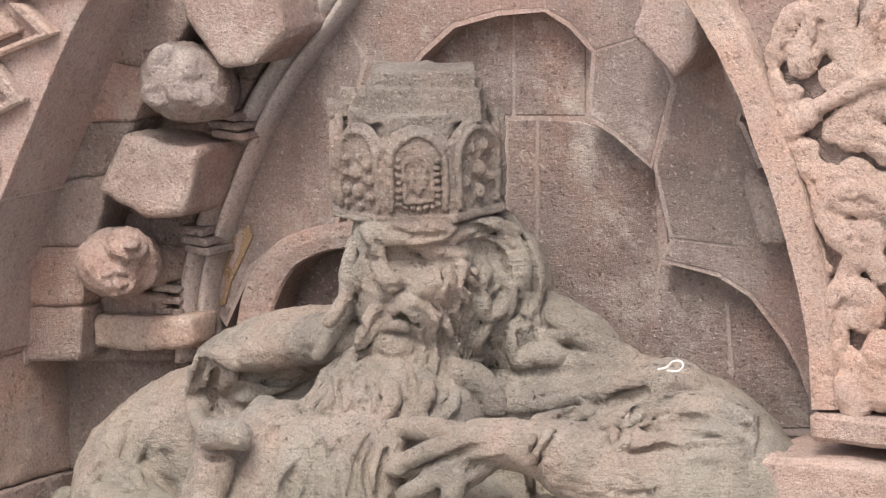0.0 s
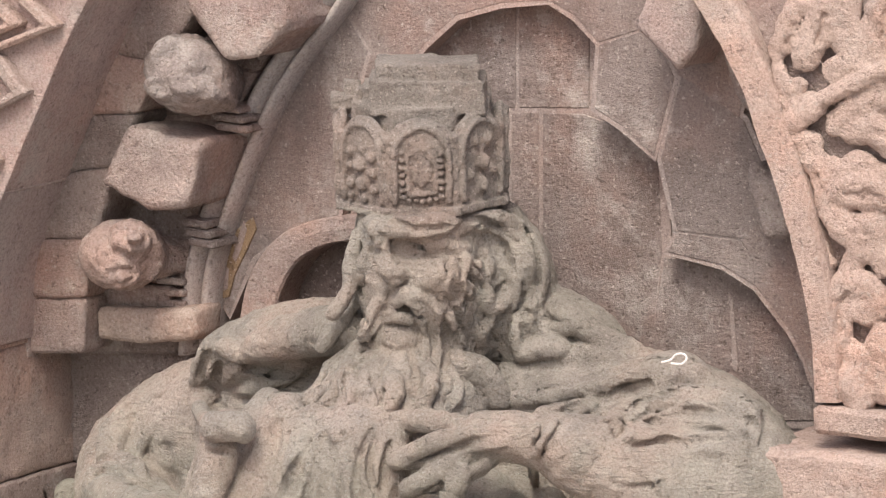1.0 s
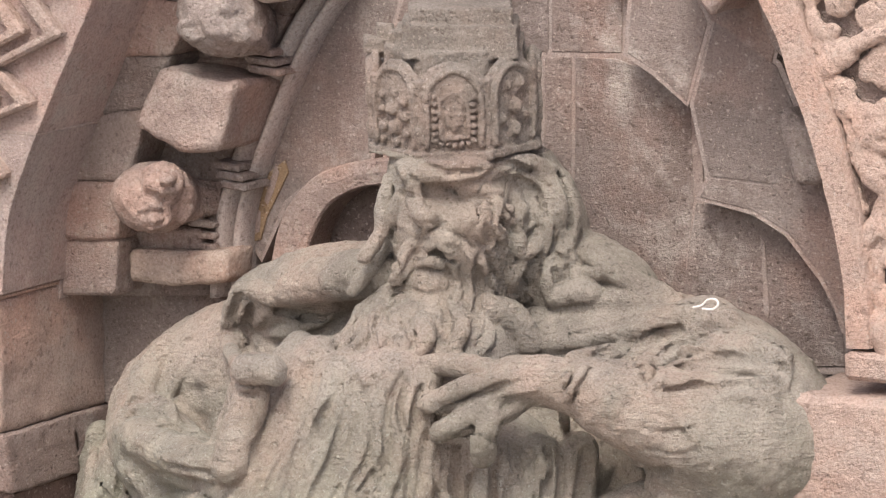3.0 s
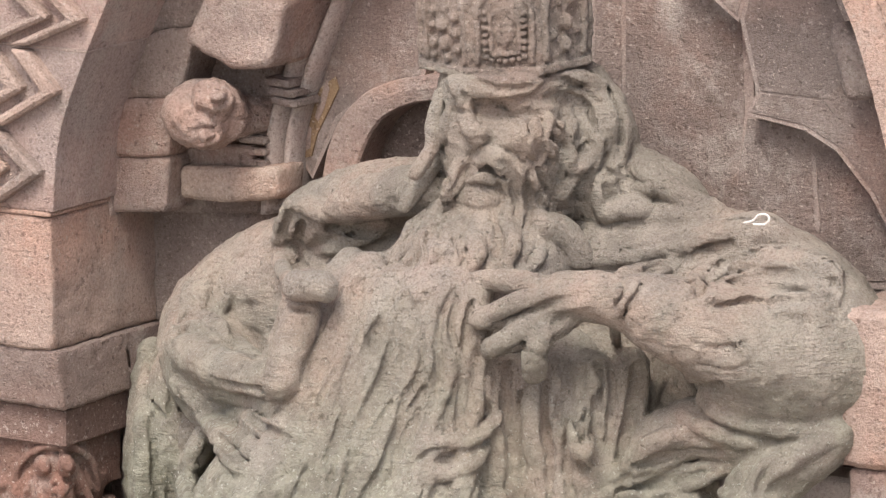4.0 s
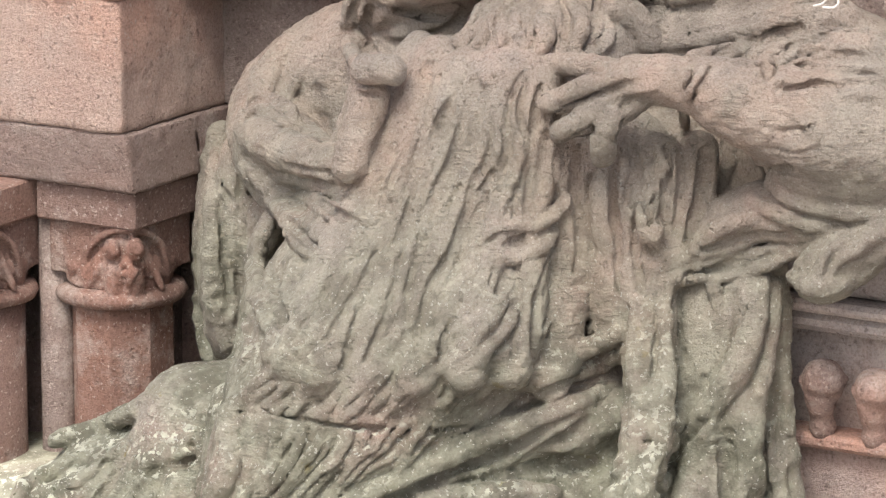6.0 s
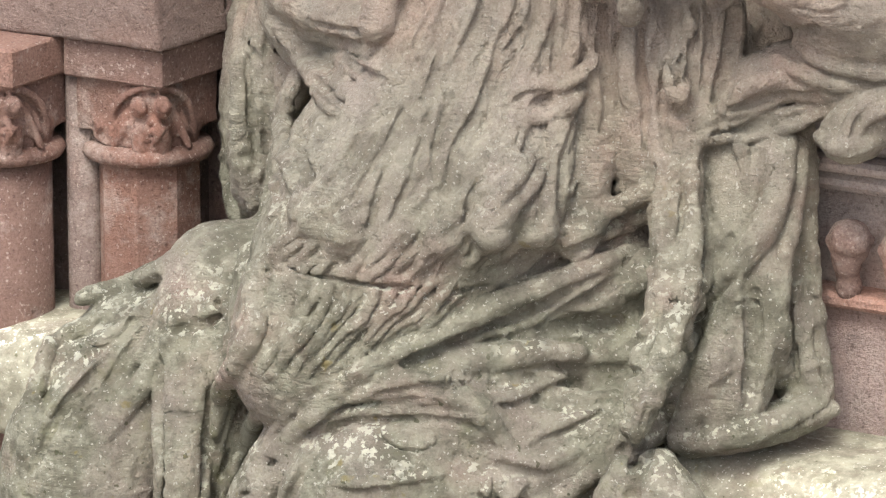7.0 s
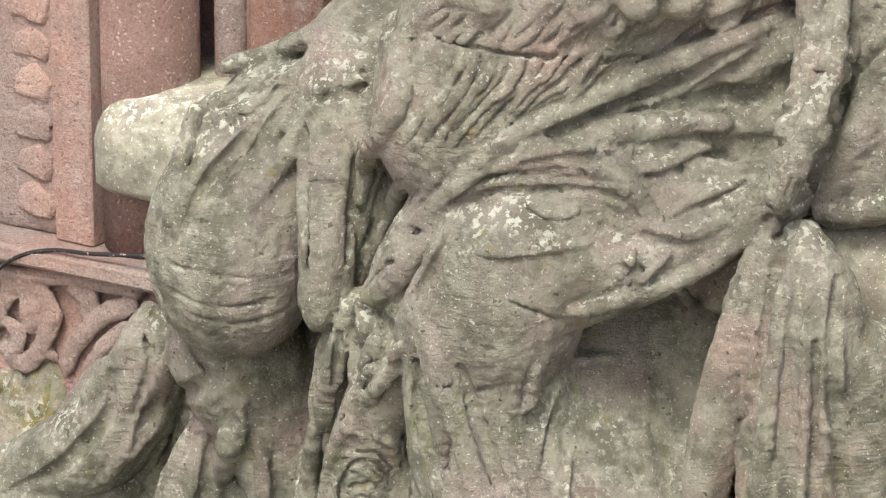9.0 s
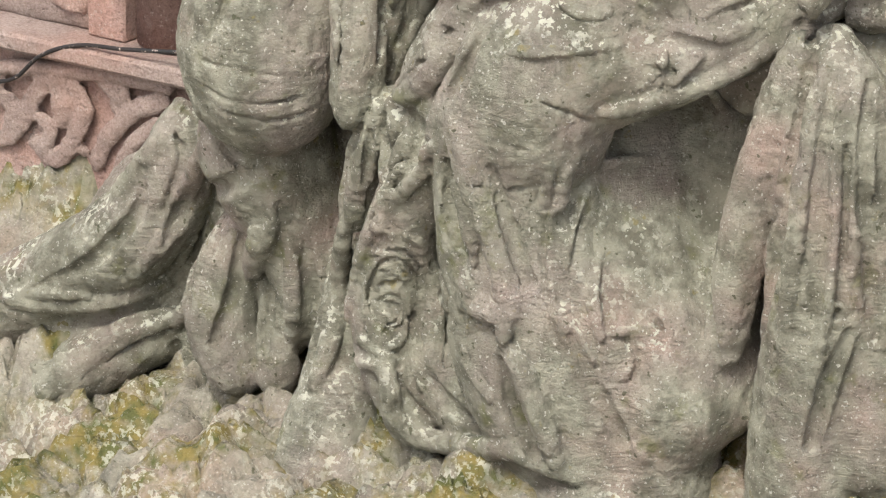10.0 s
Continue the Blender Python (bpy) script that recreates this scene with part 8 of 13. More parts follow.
king.stroke([(-0.853, -1.844, 1.215, 0.011), (-0.845, -1.843, 1.118, 0.012), (-0.829, -1.858, 1.027, 0.014), (-0.811, -1.885, 0.94, 0.014), (-0.808, -1.902, 0.863, 0.012), (-0.806, -1.924, 0.794, 0.011)], 0.006)
king.stroke([(-0.847, -1.829, 1.295, 0.013), (-0.847, -1.814, 1.174, 0.016), (-0.832, -1.822, 1.061, 0.017), (-0.796, -1.872, 0.966, 0.017), (-0.788, -1.894, 0.871, 0.016), (-0.79, -1.91, 0.784, 0.013)], 0.006)
king.stroke([(-0.857, -1.784, 1.249, 0.013), (-0.832, -1.806, 1.15, 0.015), (-0.815, -1.824, 1.048, 0.017), (-0.784, -1.874, 0.959, 0.017), (-0.777, -1.893, 0.871, 0.015), (-0.769, -1.914, 0.792, 0.013)], 0.006)
king.stroke([(-1.128, -1.983, 0.853, 0.031), (-0.97, -1.981, 0.775, 0.037), (-0.971, -1.979, 0.55, 0.042), (-0.916, -1.918, 0.402, 0.042), (-0.608, -1.906, 0.413, 0.042), (-0.245, -2.078, 0.525, 0.036)], 0.015)
king.stroke([(-0.409, -2.164, 1.173, 0.031), (-0.415, -2.153, 0.951, 0.033), (-0.295, -2.146, 0.811, 0.031)], 0.015)
king.stroke([(-0.426, -2.186, 1.176, 0.02), (-0.442, -2.183, 1.036, 0.023), (-0.39, -2.189, 0.913, 0.02)], 0.017, cut=True)
king.stroke([(-0.012, -2.002, 1.904, 0.035), (-0.084, -1.974, 1.562, 0.04), (-0.01, -2.035, 1.273, 0.038), (0.102, -2.012, 0.966, 0.035)], 0.015)
king.stroke([(-0.049, -1.754, 1.748, 0.051), (-0.014, -1.895, 1.5, 0.061), (0.104, -1.929, 1.212, 0.061), (0.192, -1.915, 0.847, 0.051)], 0.03)
king.stroke([(0.306, -1.679, 1.233, 0.046), (0.377, -1.69, 1.035, 0.056), (0.418, -1.627, 0.806, 0.051)], 0.03)
king.stroke([(0.196, -1.926, 1.014, 0.03), (0.2, -1.912, 1.119, 0.035), (0.243, -1.863, 1.168, 0.035), (0.298, -1.806, 1.108, 0.03)], 0.02)
king.stroke([(0.922, -1.598, 2.47, 0.022), (0.806, -1.579, 2.158, 0.03), (0.654, -1.496, 1.735, 0.033), (0.465, -1.358, 1.28, 0.031)], 0.015)
king.stroke([(1.032, -1.64, 2.475, 0.022), (0.974, -1.717, 2.174, 0.035), (0.884, -1.691, 1.81, 0.035), (0.548, -1.346, 1.294, 0.031)], 0.022, cut=True)
king.stroke([(0.818, -1.607, 2.298, 0.02), (0.642, -1.539, 1.984, 0.03), (0.334, -1.154, 1.52, 0.031)], 0.022, cut=True)
king.stroke([(1.096, -1.689, 2.294, 0.039), (1.066, -1.762, 1.919, 0.044), (1.02, -1.755, 1.461, 0.045), (0.989, -1.722, 0.964, 0.04)], 0.015)
king.stroke([(1.265, -1.591, 2.3, 0.039), (1.307, -1.643, 1.985, 0.044), (1.242, -1.652, 1.583, 0.04)], 0.015)
king.stroke([(1.246, -1.696, 2.169, 0.02), (1.246, -1.701, 1.859, 0.022), (1.217, -1.694, 1.379, 0.02)], 0.017, cut=True)
king.stroke([(1.255, -1.609, 1.361, 0.035), (1.207, -1.659, 1.127, 0.04), (1.134, -1.665, 0.817, 0.035)], 0.015)
# small folds in the cloth
king.stroke([(-1.992, -1.69, 2.704, 0.021), (-2.005, -1.811, 2.568, 0.024), (-1.978, -1.94, 2.414, 0.021)], 0.012)
king.stroke([(-1.667, -1.601, 2.759, 0.024), (-1.684, -1.763, 2.606, 0.026), (-1.732, -1.878, 2.464, 0.023)], 0.012)
king.stroke([(-1.653, -1.483, 2.896, 0.024), (-1.775, -1.63, 2.777, 0.026), (-1.891, -1.741, 2.65, 0.024)], 0.012)
king.stroke([(-1.648, -1.698, 2.677, 0.013), (-1.693, -1.841, 2.542, 0.016), (-1.754, -1.939, 2.395, 0.013)], 0.013, cut=True)
king.stroke([(-2.016, -1.724, 2.709, 0.013), (-2.014, -1.866, 2.526, 0.016), (-1.997, -1.984, 2.34, 0.013)], 0.013, cut=True)
king.stroke([(-0.397, -2.195, 2.18, 0.025), (-0.394, -2.181, 1.913, 0.028), (-0.331, -2.165, 1.654, 0.025)], 0.012)
king.stroke([(-0.484, -2.179, 2.161, 0.015), (-0.434, -2.188, 2.014, 0.018), (-0.385, -2.219, 1.819, 0.015)], 0.013, cut=True)
king.stroke([(-0.076, -2.139, 2.116, 0.03), (-0.065, -2.065, 1.887, 0.03), (-0.129, -1.992, 1.641, 0.025)], 0.012)
king.stroke([(-0.013, -1.678, 1.839, 0.02), (0.058, -1.504, 1.829, 0.023), (0.158, -1.326, 1.783, 0.021)], 0.012)
king.stroke([(0.529, -1.697, 2.309, 0.02), (0.277, -0.977, 1.855, 0.023), (0.622, -1.506, 1.745, 0.02)], 0.012)
king.stroke([(0.535, -1.327, 2.893, 0.02), (0.426, -1.532, 2.823, 0.022), (0.326, -1.704, 2.798, 0.02)], 0.012)
king.stroke([(0.722, -1.298, 2.785, 0.02), (0.612, -1.551, 2.701, 0.022), (0.453, -1.671, 2.628, 0.02)], 0.012)
king.stroke([(0.751, -1.396, 2.749, 0.012), (0.605, -1.587, 2.657, 0.015), (0.46, -1.73, 2.58, 0.012)], 0.013, cut=True)
king.stroke([(0.481, -1.308, 3.132, 0.023), (0.31, -1.509, 3.103, 0.025), (0.138, -1.61, 3.024, 0.022)], 0.012)
king.stroke([(0.288, -1.545, 3.1, 0.01), (0.287, -1.534, 3.068, 0.012), (0.28, -1.519, 3.035, 0.013), (0.296, -1.546, 3.015, 0.013), (0.313, -1.571, 2.994, 0.012), (0.324, -1.581, 2.969, 0.01)], 0.006)
king.stroke([(0.326, -1.511, 3.096, 0.007), (0.321, -1.501, 3.062, 0.009), (0.323, -1.495, 3.031, 0.01), (0.349, -1.53, 3.013, 0.01), (0.359, -1.546, 2.988, 0.009), (0.36, -1.55, 2.959, 0.007)], 0.006)
king.stroke([(0.346, -1.471, 3.077, 0.01), (0.349, -1.47, 3.051, 0.012), (0.355, -1.475, 3.027, 0.013), (0.37, -1.501, 3.008, 0.013), (0.379, -1.517, 2.987, 0.012), (0.385, -1.528, 2.964, 0.01)], 0.006)
king.stroke([(0.377, -1.455, 3.079, 0.011), (0.379, -1.457, 3.052, 0.013), (0.382, -1.464, 3.027, 0.014), (0.396, -1.491, 3.008, 0.014), (0.407, -1.506, 2.986, 0.013), (0.41, -1.505, 2.959, 0.011)], 0.006)
king.stroke([(0.403, -1.415, 3.065, 0.01), (0.41, -1.427, 3.04, 0.012), (0.412, -1.435, 3.013, 0.013), (0.432, -1.472, 2.996, 0.013), (0.437, -1.478, 2.968, 0.012), (0.434, -1.468, 2.937, 0.01)], 0.006)
king.stroke([(0.426, -1.401, 3.061, 0.009), (0.426, -1.403, 3.034, 0.011), (0.436, -1.419, 3.012, 0.012), (0.454, -1.443, 2.993, 0.012), (0.457, -1.45, 2.968, 0.011), (0.45, -1.442, 2.938, 0.009)], 0.006)
king.stroke([(0.459, -1.355, 3.048, 0.01), (0.467, -1.366, 3.024, 0.012), (0.477, -1.381, 3.002, 0.014), (0.485, -1.398, 2.98, 0.013), (0.486, -1.407, 2.955, 0.012), (0.478, -1.399, 2.924, 0.01)], 0.006)
king.stroke([(0.489, -1.331, 3.029, 0.01), (0.498, -1.354, 3.01, 0.012), (0.505, -1.371, 2.991, 0.013), (0.513, -1.387, 2.97, 0.013), (0.511, -1.383, 2.944, 0.012), (0.506, -1.373, 2.916, 0.01)], 0.006)
king.stroke([(0.514, -1.301, 3.031, 0.009), (0.525, -1.323, 3.011, 0.011), (0.534, -1.34, 2.988, 0.012), (0.538, -1.346, 2.962, 0.012), (0.533, -1.344, 2.933, 0.011), (0.53, -1.348, 2.907, 0.009)], 0.006)
king.stroke([(-0.16, -1.939, 3.028, 0.009), (-0.149, -1.933, 3.002, 0.011), (-0.136, -1.934, 2.976, 0.012), (-0.124, -1.934, 2.95, 0.012), (-0.118, -1.925, 2.923, 0.011), (-0.11, -1.921, 2.897, 0.009)], 0.006)
king.stroke([(-0.104, -1.909, 3.017, 0.007), (-0.09, -1.914, 2.992, 0.009), (-0.085, -1.905, 2.963, 0.01), (-0.078, -1.896, 2.936, 0.01), (-0.061, -1.906, 2.915, 0.009), (-0.035, -1.933, 2.901, 0.007)], 0.006)
king.stroke([(-0.073, -1.887, 3.012, 0.009), (-0.058, -1.89, 2.991, 0.01), (-0.057, -1.87, 2.962, 0.011), (-0.039, -1.88, 2.943, 0.011), (-0.031, -1.882, 2.921, 0.01), (-0.003, -1.921, 2.911, 0.009)], 0.006)
king.stroke([(-0.02, -1.83, 3, 0.008), (-0.004, -1.833, 2.976, 0.01), (0.009, -1.834, 2.951, 0.01), (0.018, -1.837, 2.925, 0.01), (0.06, -1.9, 2.922, 0.01), (0.069, -1.91, 2.901, 0.008)], 0.006)
king.stroke([(0.018, -1.799, 2.98, 0.007), (0.034, -1.815, 2.961, 0.009), (0.042, -1.818, 2.938, 0.009), (0.055, -1.831, 2.92, 0.009), (0.1, -1.891, 2.921, 0.009), (0.11, -1.9, 2.904, 0.007)], 0.006)
king.stroke([(0.062, -1.769, 2.984, 0.008), (0.073, -1.776, 2.959, 0.009), (0.083, -1.778, 2.935, 0.01), (0.098, -1.79, 2.916, 0.01), (0.122, -1.822, 2.906, 0.009), (0.159, -1.882, 2.905, 0.008)], 0.006)
king.stroke([(0.101, -1.731, 2.963, 0.011), (0.11, -1.74, 2.942, 0.013), (0.111, -1.733, 2.918, 0.014), (0.136, -1.765, 2.909, 0.014), (0.159, -1.797, 2.901, 0.013), (0.189, -1.845, 2.899, 0.011)], 0.006)
king.stroke([(0.149, -1.694, 2.957, 0.008), (0.154, -1.691, 2.93, 0.01), (0.156, -1.685, 2.903, 0.011), (0.185, -1.728, 2.896, 0.011), (0.21, -1.773, 2.89, 0.01), (0.218, -1.795, 2.878, 0.008)], 0.006)
king.stroke([(0.187, -1.667, 2.955, 0.009), (0.19, -1.666, 2.928, 0.011), (0.187, -1.662, 2.902, 0.012), (0.194, -1.678, 2.885, 0.012), (0.22, -1.723, 2.88, 0.011), (0.238, -1.752, 2.872, 0.009)], 0.006)
king.stroke([(0.244, -1.638, 2.947, 0.011), (0.242, -1.629, 2.916, 0.014), (0.249, -1.633, 2.892, 0.015), (0.255, -1.65, 2.874, 0.015), (0.259, -1.667, 2.86, 0.014), (0.27, -1.697, 2.853, 0.011)], 0.006)
king.stroke([(0.28, -1.616, 2.945, 0.009), (0.278, -1.605, 2.915, 0.011), (0.282, -1.61, 2.891, 0.012), (0.281, -1.618, 2.871, 0.012), (0.283, -1.635, 2.858, 0.011), (0.277, -1.637, 2.842, 0.009)], 0.006)
king.stroke([(0.312, -1.586, 2.926, 0.01), (0.313, -1.586, 2.902, 0.012), (0.316, -1.592, 2.88, 0.013), (0.316, -1.598, 2.861, 0.013), (0.319, -1.615, 2.85, 0.012), (0.311, -1.617, 2.836, 0.01)], 0.006)
king.stroke([(-2.661, -1.249, 0.827, 0.025), (-2.832, -1.212, 0.604, 0.028), (-2.979, -1.297, 0.48, 0.025)], 0.012)
king.stroke([(-3.001, -1.533, 0.781, 0.025), (-3.2, -1.554, 0.628, 0.028), (-3.482, -1.563, 0.453, 0.025)], 0.012)
king.stroke([(1.05, -1.665, 2.382, 0.025), (1.055, -1.776, 2.051, 0.027), (1.048, -1.793, 1.715, 0.025)], 0.012)
king.stroke([(1.199, -1.71, 1.748, 0.022), (1.186, -1.718, 1.432, 0.025), (1.125, -1.712, 1.045, 0.023)], 0.012)
king.stroke([(1.127, -1.698, 2.353, 0.012), (1.12, -1.761, 2.007, 0.015), (1.091, -1.761, 1.61, 0.012)], 0.013, cut=True)
king.stroke([(0.897, -1.715, 1.397, 0.015), (1.132, -1.748, 1.443, 0.017), (1.276, -1.599, 1.402, 0.015)], 0.01)
king.stroke([(-0.407, -2.222, 1.808, 0.01), (-0.231, -2.123, 1.802, 0.013), (-0.023, -2.03, 1.844, 0.01)], 0.011, cut=True)
king.stroke([(-0.04, -2.149, 2.254, 0.007), (0.048, -2.056, 2.194, 0.01), (0.087, -1.976, 2.14, 0.007)], 0.011, cut=True)
king.stroke([(-0.423, -0.819, 5.103, 0.02), (-0.574, -0.819, 5.011, 0.023), (-0.699, -0.766, 4.886, 0.021)], 0.012)
king.stroke([(-1.055, -0.693, 4.681, 0.021), (-1.17, -0.709, 4.565, 0.024), (-1.221, -0.752, 4.46, 0.021)], 0.01)
king.stroke([(1.582, -1.162, 4.779, 0.017), (1.698, -1.121, 4.686, 0.019), (1.767, -1.04, 4.531, 0.017)], 0.012)
king.stroke([(1.505, -1.221, 4.707, 0.007), (1.615, -1.17, 4.685, 0.01), (1.718, -1.108, 4.71, 0.007)], 0.011, cut=True)
king.stroke([(1.509, -1.175, 4.601, 0.007), (1.63, -1.145, 4.584, 0.01), (1.744, -1.104, 4.614, 0.007)], 0.011, cut=True)
king.stroke([(1.137, -0.986, 3.969, 0.022), (1.197, -0.988, 3.799, 0.025), (1.202, -1.019, 3.628, 0.022)], 0.012)
king.stroke([(0.989, -0.972, 3.871, 0.012), (1.013, -1.012, 3.729, 0.015), (1.073, -1.067, 3.57, 0.012)], 0.013, cut=True)
king.stroke([(-0.442, -1.732, 3.923, 0.022), (-0.405, -1.835, 3.795, 0.025), (-0.438, -1.877, 3.672, 0.022)], 0.012)
king.stroke([(-0.291, -1.503, 4.267, 0.017), (-0.294, -1.57, 4.139, 0.022), (-0.288, -1.717, 4.015, 0.02), (-0.324, -1.823, 3.828, 0.02)], 0.017, cut=True)
king.stroke([(-1.846, -0.421, 4.118, 0.016), (-1.592, -0.702, 3.925, 0.021), (-1.592, -0.732, 3.549, 0.021)], 0.017, cut=True)
king.stroke([(1.073, -1.023, 3.943, 0.02), (1.277, -0.933, 3.976, 0.025), (1.484, -0.906, 4.072, 0.022)], 0.012)
king.stroke([(1.022, -1.033, 3.951, 0.017), (1.23, -0.95, 3.999, 0.022), (1.466, -0.925, 4.086, 0.02)], 0.017, cut=True)
king.stroke([(1.175, -1.074, 3.51, 0.017), (1.241, -1.141, 3.406, 0.02), (1.103, -1.116, 3.227, 0.02)], 0.017, cut=True)
king.stroke([(1.263, -0.963, 3.931, 0.017), (1.278, -1.009, 3.688, 0.02), (1.235, -1.082, 3.52, 0.02)], 0.017, cut=True)
king.stroke([(0.939, -1.041, 3.932, 0.022), (1.026, -1.176, 3.742, 0.027), (1.073, -1.236, 3.532, 0.022)], 0.015)
king.stroke([(0.723, -1.03, 3.413, 0.02), (0.677, -1.249, 3.353, 0.025), (0.549, -1.422, 3.31, 0.022), (0.378, -1.524, 3.219, 0.02)], 0.022, cut=True)
king.stroke([(0.431, -1.418, 3.047, 0.025), (0.614, -1.287, 2.99, 0.03), (0.972, -1.51, 3.123, 0.025)], 0.022, cut=True)
king.stroke([(-1.356, -1.681, 2.798, 0.018), (-1.406, -1.75, 2.618, 0.021), (-1.336, -1.922, 2.43, 0.021)], 0.022, cut=True)
king.stroke([(-1.048, -1.765, 2.811, 0.018), (-1.15, -1.711, 2.568, 0.023), (-1.148, -1.809, 2.378, 0.023), (-1.103, -1.879, 2.188, 0.021)], 0.022, cut=True)
king.stroke([(-2.692, -1.379, 1.497, 0.016), (-2.58, -1.439, 1.304, 0.022), (-2.662, -1.473, 1.037, 0.022)], 0.022, cut=True)
king.stroke([(-1.152, -1.95, 1.939, 0.015), (-1.297, -1.879, 1.646, 0.021), (-1.324, -1.865, 1.389, 0.018)], 0.022, cut=True)
king.stroke([(-0.816, -1.843, 1.375, 0.018), (-0.557, -2.129, 1.24, 0.023), (-0.71, -1.9, 0.807, 0.021)], 0.022, cut=True)
king.stroke([(-0.759, -2.065, 1.776, 0.015), (-0.945, -2.021, 1.564, 0.018), (-1.062, -2.033, 1.434, 0.016)], 0.022, cut=True)
king.stroke([(-1.329, -1.835, 1.324, 0.031), (-1.47, -1.683, 0.97, 0.043), (-1.441, -1.792, 0.726, 0.048), (-1.48, -1.853, 0.509, 0.043)], 0.015)
king.stroke([(-0.504, -2.169, 1.854, 0.023), (-0.411, -2.191, 1.665, 0.03), (-0.393, -2.192, 1.455, 0.03), (-0.44, -2.165, 1.221, 0.025)], 0.012)
king.stroke([(1.08, -1.597, 2.931, 0.022), (1.054, -1.648, 2.837, 0.029), (1.011, -1.621, 2.722, 0.025)], 0.012)
king.stroke([(0.978, -1.638, 2.772, 0.022), (0.868, -1.346, 2.602, 0.03), (0.907, -1.239, 2.62, 0.025)], 0.012)
king.stroke([(1.086, -1.655, 2.869, 0.012), (1.064, -1.665, 2.792, 0.015)], 0.013, cut=True)
king.stroke([(-1.06, -1.989, 0.758, 0.021), (-0.942, -2.02, 0.654, 0.026), (-0.939, -1.978, 0.501, 0.024)], 0.012)
king.stroke([(-0.951, -2.008, 0.788, 0.016), (-0.892, -1.955, 0.617, 0.021), (-0.803, -1.899, 0.506, 0.018)], 0.017, cut=True)
king.stroke([(-0.172, -2.175, 1.065, 0.015), (-0.123, -2.153, 0.879, 0.02), (-0.07, -2.115, 0.688, 0.018)], 0.017, cut=True)
king.stroke([(0.217, -1.503, 1.596, 0.023), (0.334, -1.587, 1.374, 0.028), (0.395, -1.721, 1.103, 0.025)], 0.012)
king.stroke([(0.072, -1.841, 1.502, 0.023), (0.132, -1.975, 1.286, 0.028), (0.198, -1.954, 1.023, 0.025)], 0.012)
# the front leg's skirt and the recess behind it
king.stroke([(-0.260, -1.100, 2.045, 0.156), (-0.159, -1.150, 1.722, 0.182), (0.033, -1.300, 1.446, 0.207), (0.214, -1.480, 1.099, 0.232), (0.365, -1.660, 0.749, 0.243)], 0.14)
king.stroke([(0.189, -0.950, 2.251, 0.103), (0.228, -1.050, 1.960, 0.124), (0.286, -1.150, 1.564, 0.129), (0.373, -1.300, 1.188, 0.155), (0.476, -1.500, 0.778, 0.180)], 0.14)
king.stroke([(0.934, -1.550, 2.524, 0.042), (0.834, -1.580, 2.215, 0.070), (0.727, -1.600, 1.858, 0.085), (0.663, -1.620, 1.452, 0.091), (0.616, -1.620, 1.065, 0.076)], 0.06)
king.stroke([(1.018, -1.620, 2.531, 0.022), (1.035, -1.766, 2.225, 0.032), (0.945, -1.752, 1.761, 0.037), (0.874, -1.723, 1.367, 0.028)], 0.03, cut=True)
king.stroke([(-0.538, -2.174, 1.902, 0.040), (-0.507, -2.171, 1.640, 0.046), (-0.389, -2.235, 1.441, 0.035)], 0.03, cut=True)
king.stroke([(-0.496, -2.162, 2.145, 0.038), (-0.418, -2.199, 1.985, 0.043), (-0.371, -2.176, 1.802, 0.043), (-0.292, -2.154, 1.571, 0.043), (-0.229, -2.118, 1.359, 0.038), (-0.195, -2.129, 1.222, 0.028)], 0.03)
king.stroke([(-0.465, -2.140, 2.155, 0.011), (-0.383, -2.174, 1.997, 0.012), (-0.337, -2.151, 1.816, 0.012), (-0.259, -2.128, 1.586, 0.012), (-0.198, -2.095, 1.370, 0.011), (-0.171, -2.113, 1.226, 0.009)], 0.008, cut=True)
king.stroke([(-0.393, -2.228, 1.358, 0.023), (-0.376, -2.192, 1.243, 0.023), (-0.298, -2.204, 1.230, 0.025), (-0.217, -2.179, 1.202, 0.025), (-0.204, -2.183, 1.114, 0.020)], 0.03)
king.stroke([(-0.328, -2.184, 1.115, 0.023), (-0.267, -2.185, 1.107, 0.023)], 0.008, cut=True)
king.stroke([(-0.182, -2.161, 1.101, 0.015), (-0.112, -2.130, 1.134, 0.018), (-0.088, -2.099, 1.222, 0.013)], 0.008, cut=True)
king.stroke([(-0.200, -2.147, 1.071, 0.033), (-0.102, -2.153, 0.910, 0.038), (-0.035, -2.111, 0.694, 0.038), (0.005, -2.048, 0.490, 0.036)], 0.03)
king.stroke([(-0.223, -2.170, 1.059, 0.009), (-0.129, -2.179, 0.897, 0.011), (-0.063, -2.138, 0.681, 0.011), (-0.021, -2.072, 0.478, 0.010)], 0.008, cut=True)
king.stroke([(-0.258, -2.196, 0.998, 0.036), (-0.187, -2.170, 0.788, 0.046), (-0.126, -2.119, 0.566, 0.046)], 0.03, cut=True)
king.stroke([(0.003, -2.054, 1.228, 0.035), (0.121, -1.997, 1.019, 0.041), (0.212, -1.944, 0.778, 0.041), (0.360, -1.887, 0.602, 0.036)], 0.03)
king.stroke([(-0.026, -1.767, 1.783, 0.030), (-0.034, -1.960, 1.622, 0.040), (-0.040, -2.016, 1.422, 0.035)], 0.03)
king.stroke([(0.182, -2.001, 1.088, 0.013), (0.215, -1.960, 1.131, 0.013), (0.263, -1.893, 1.113, 0.013), (0.312, -1.882, 1.026, 0.013), (0.297, -1.918, 0.939, 0.013), (0.228, -1.975, 0.928, 0.013), (0.181, -1.996, 0.992, 0.013), (0.182, -2.001, 1.088, 0.013)], 0.008, cut=True)
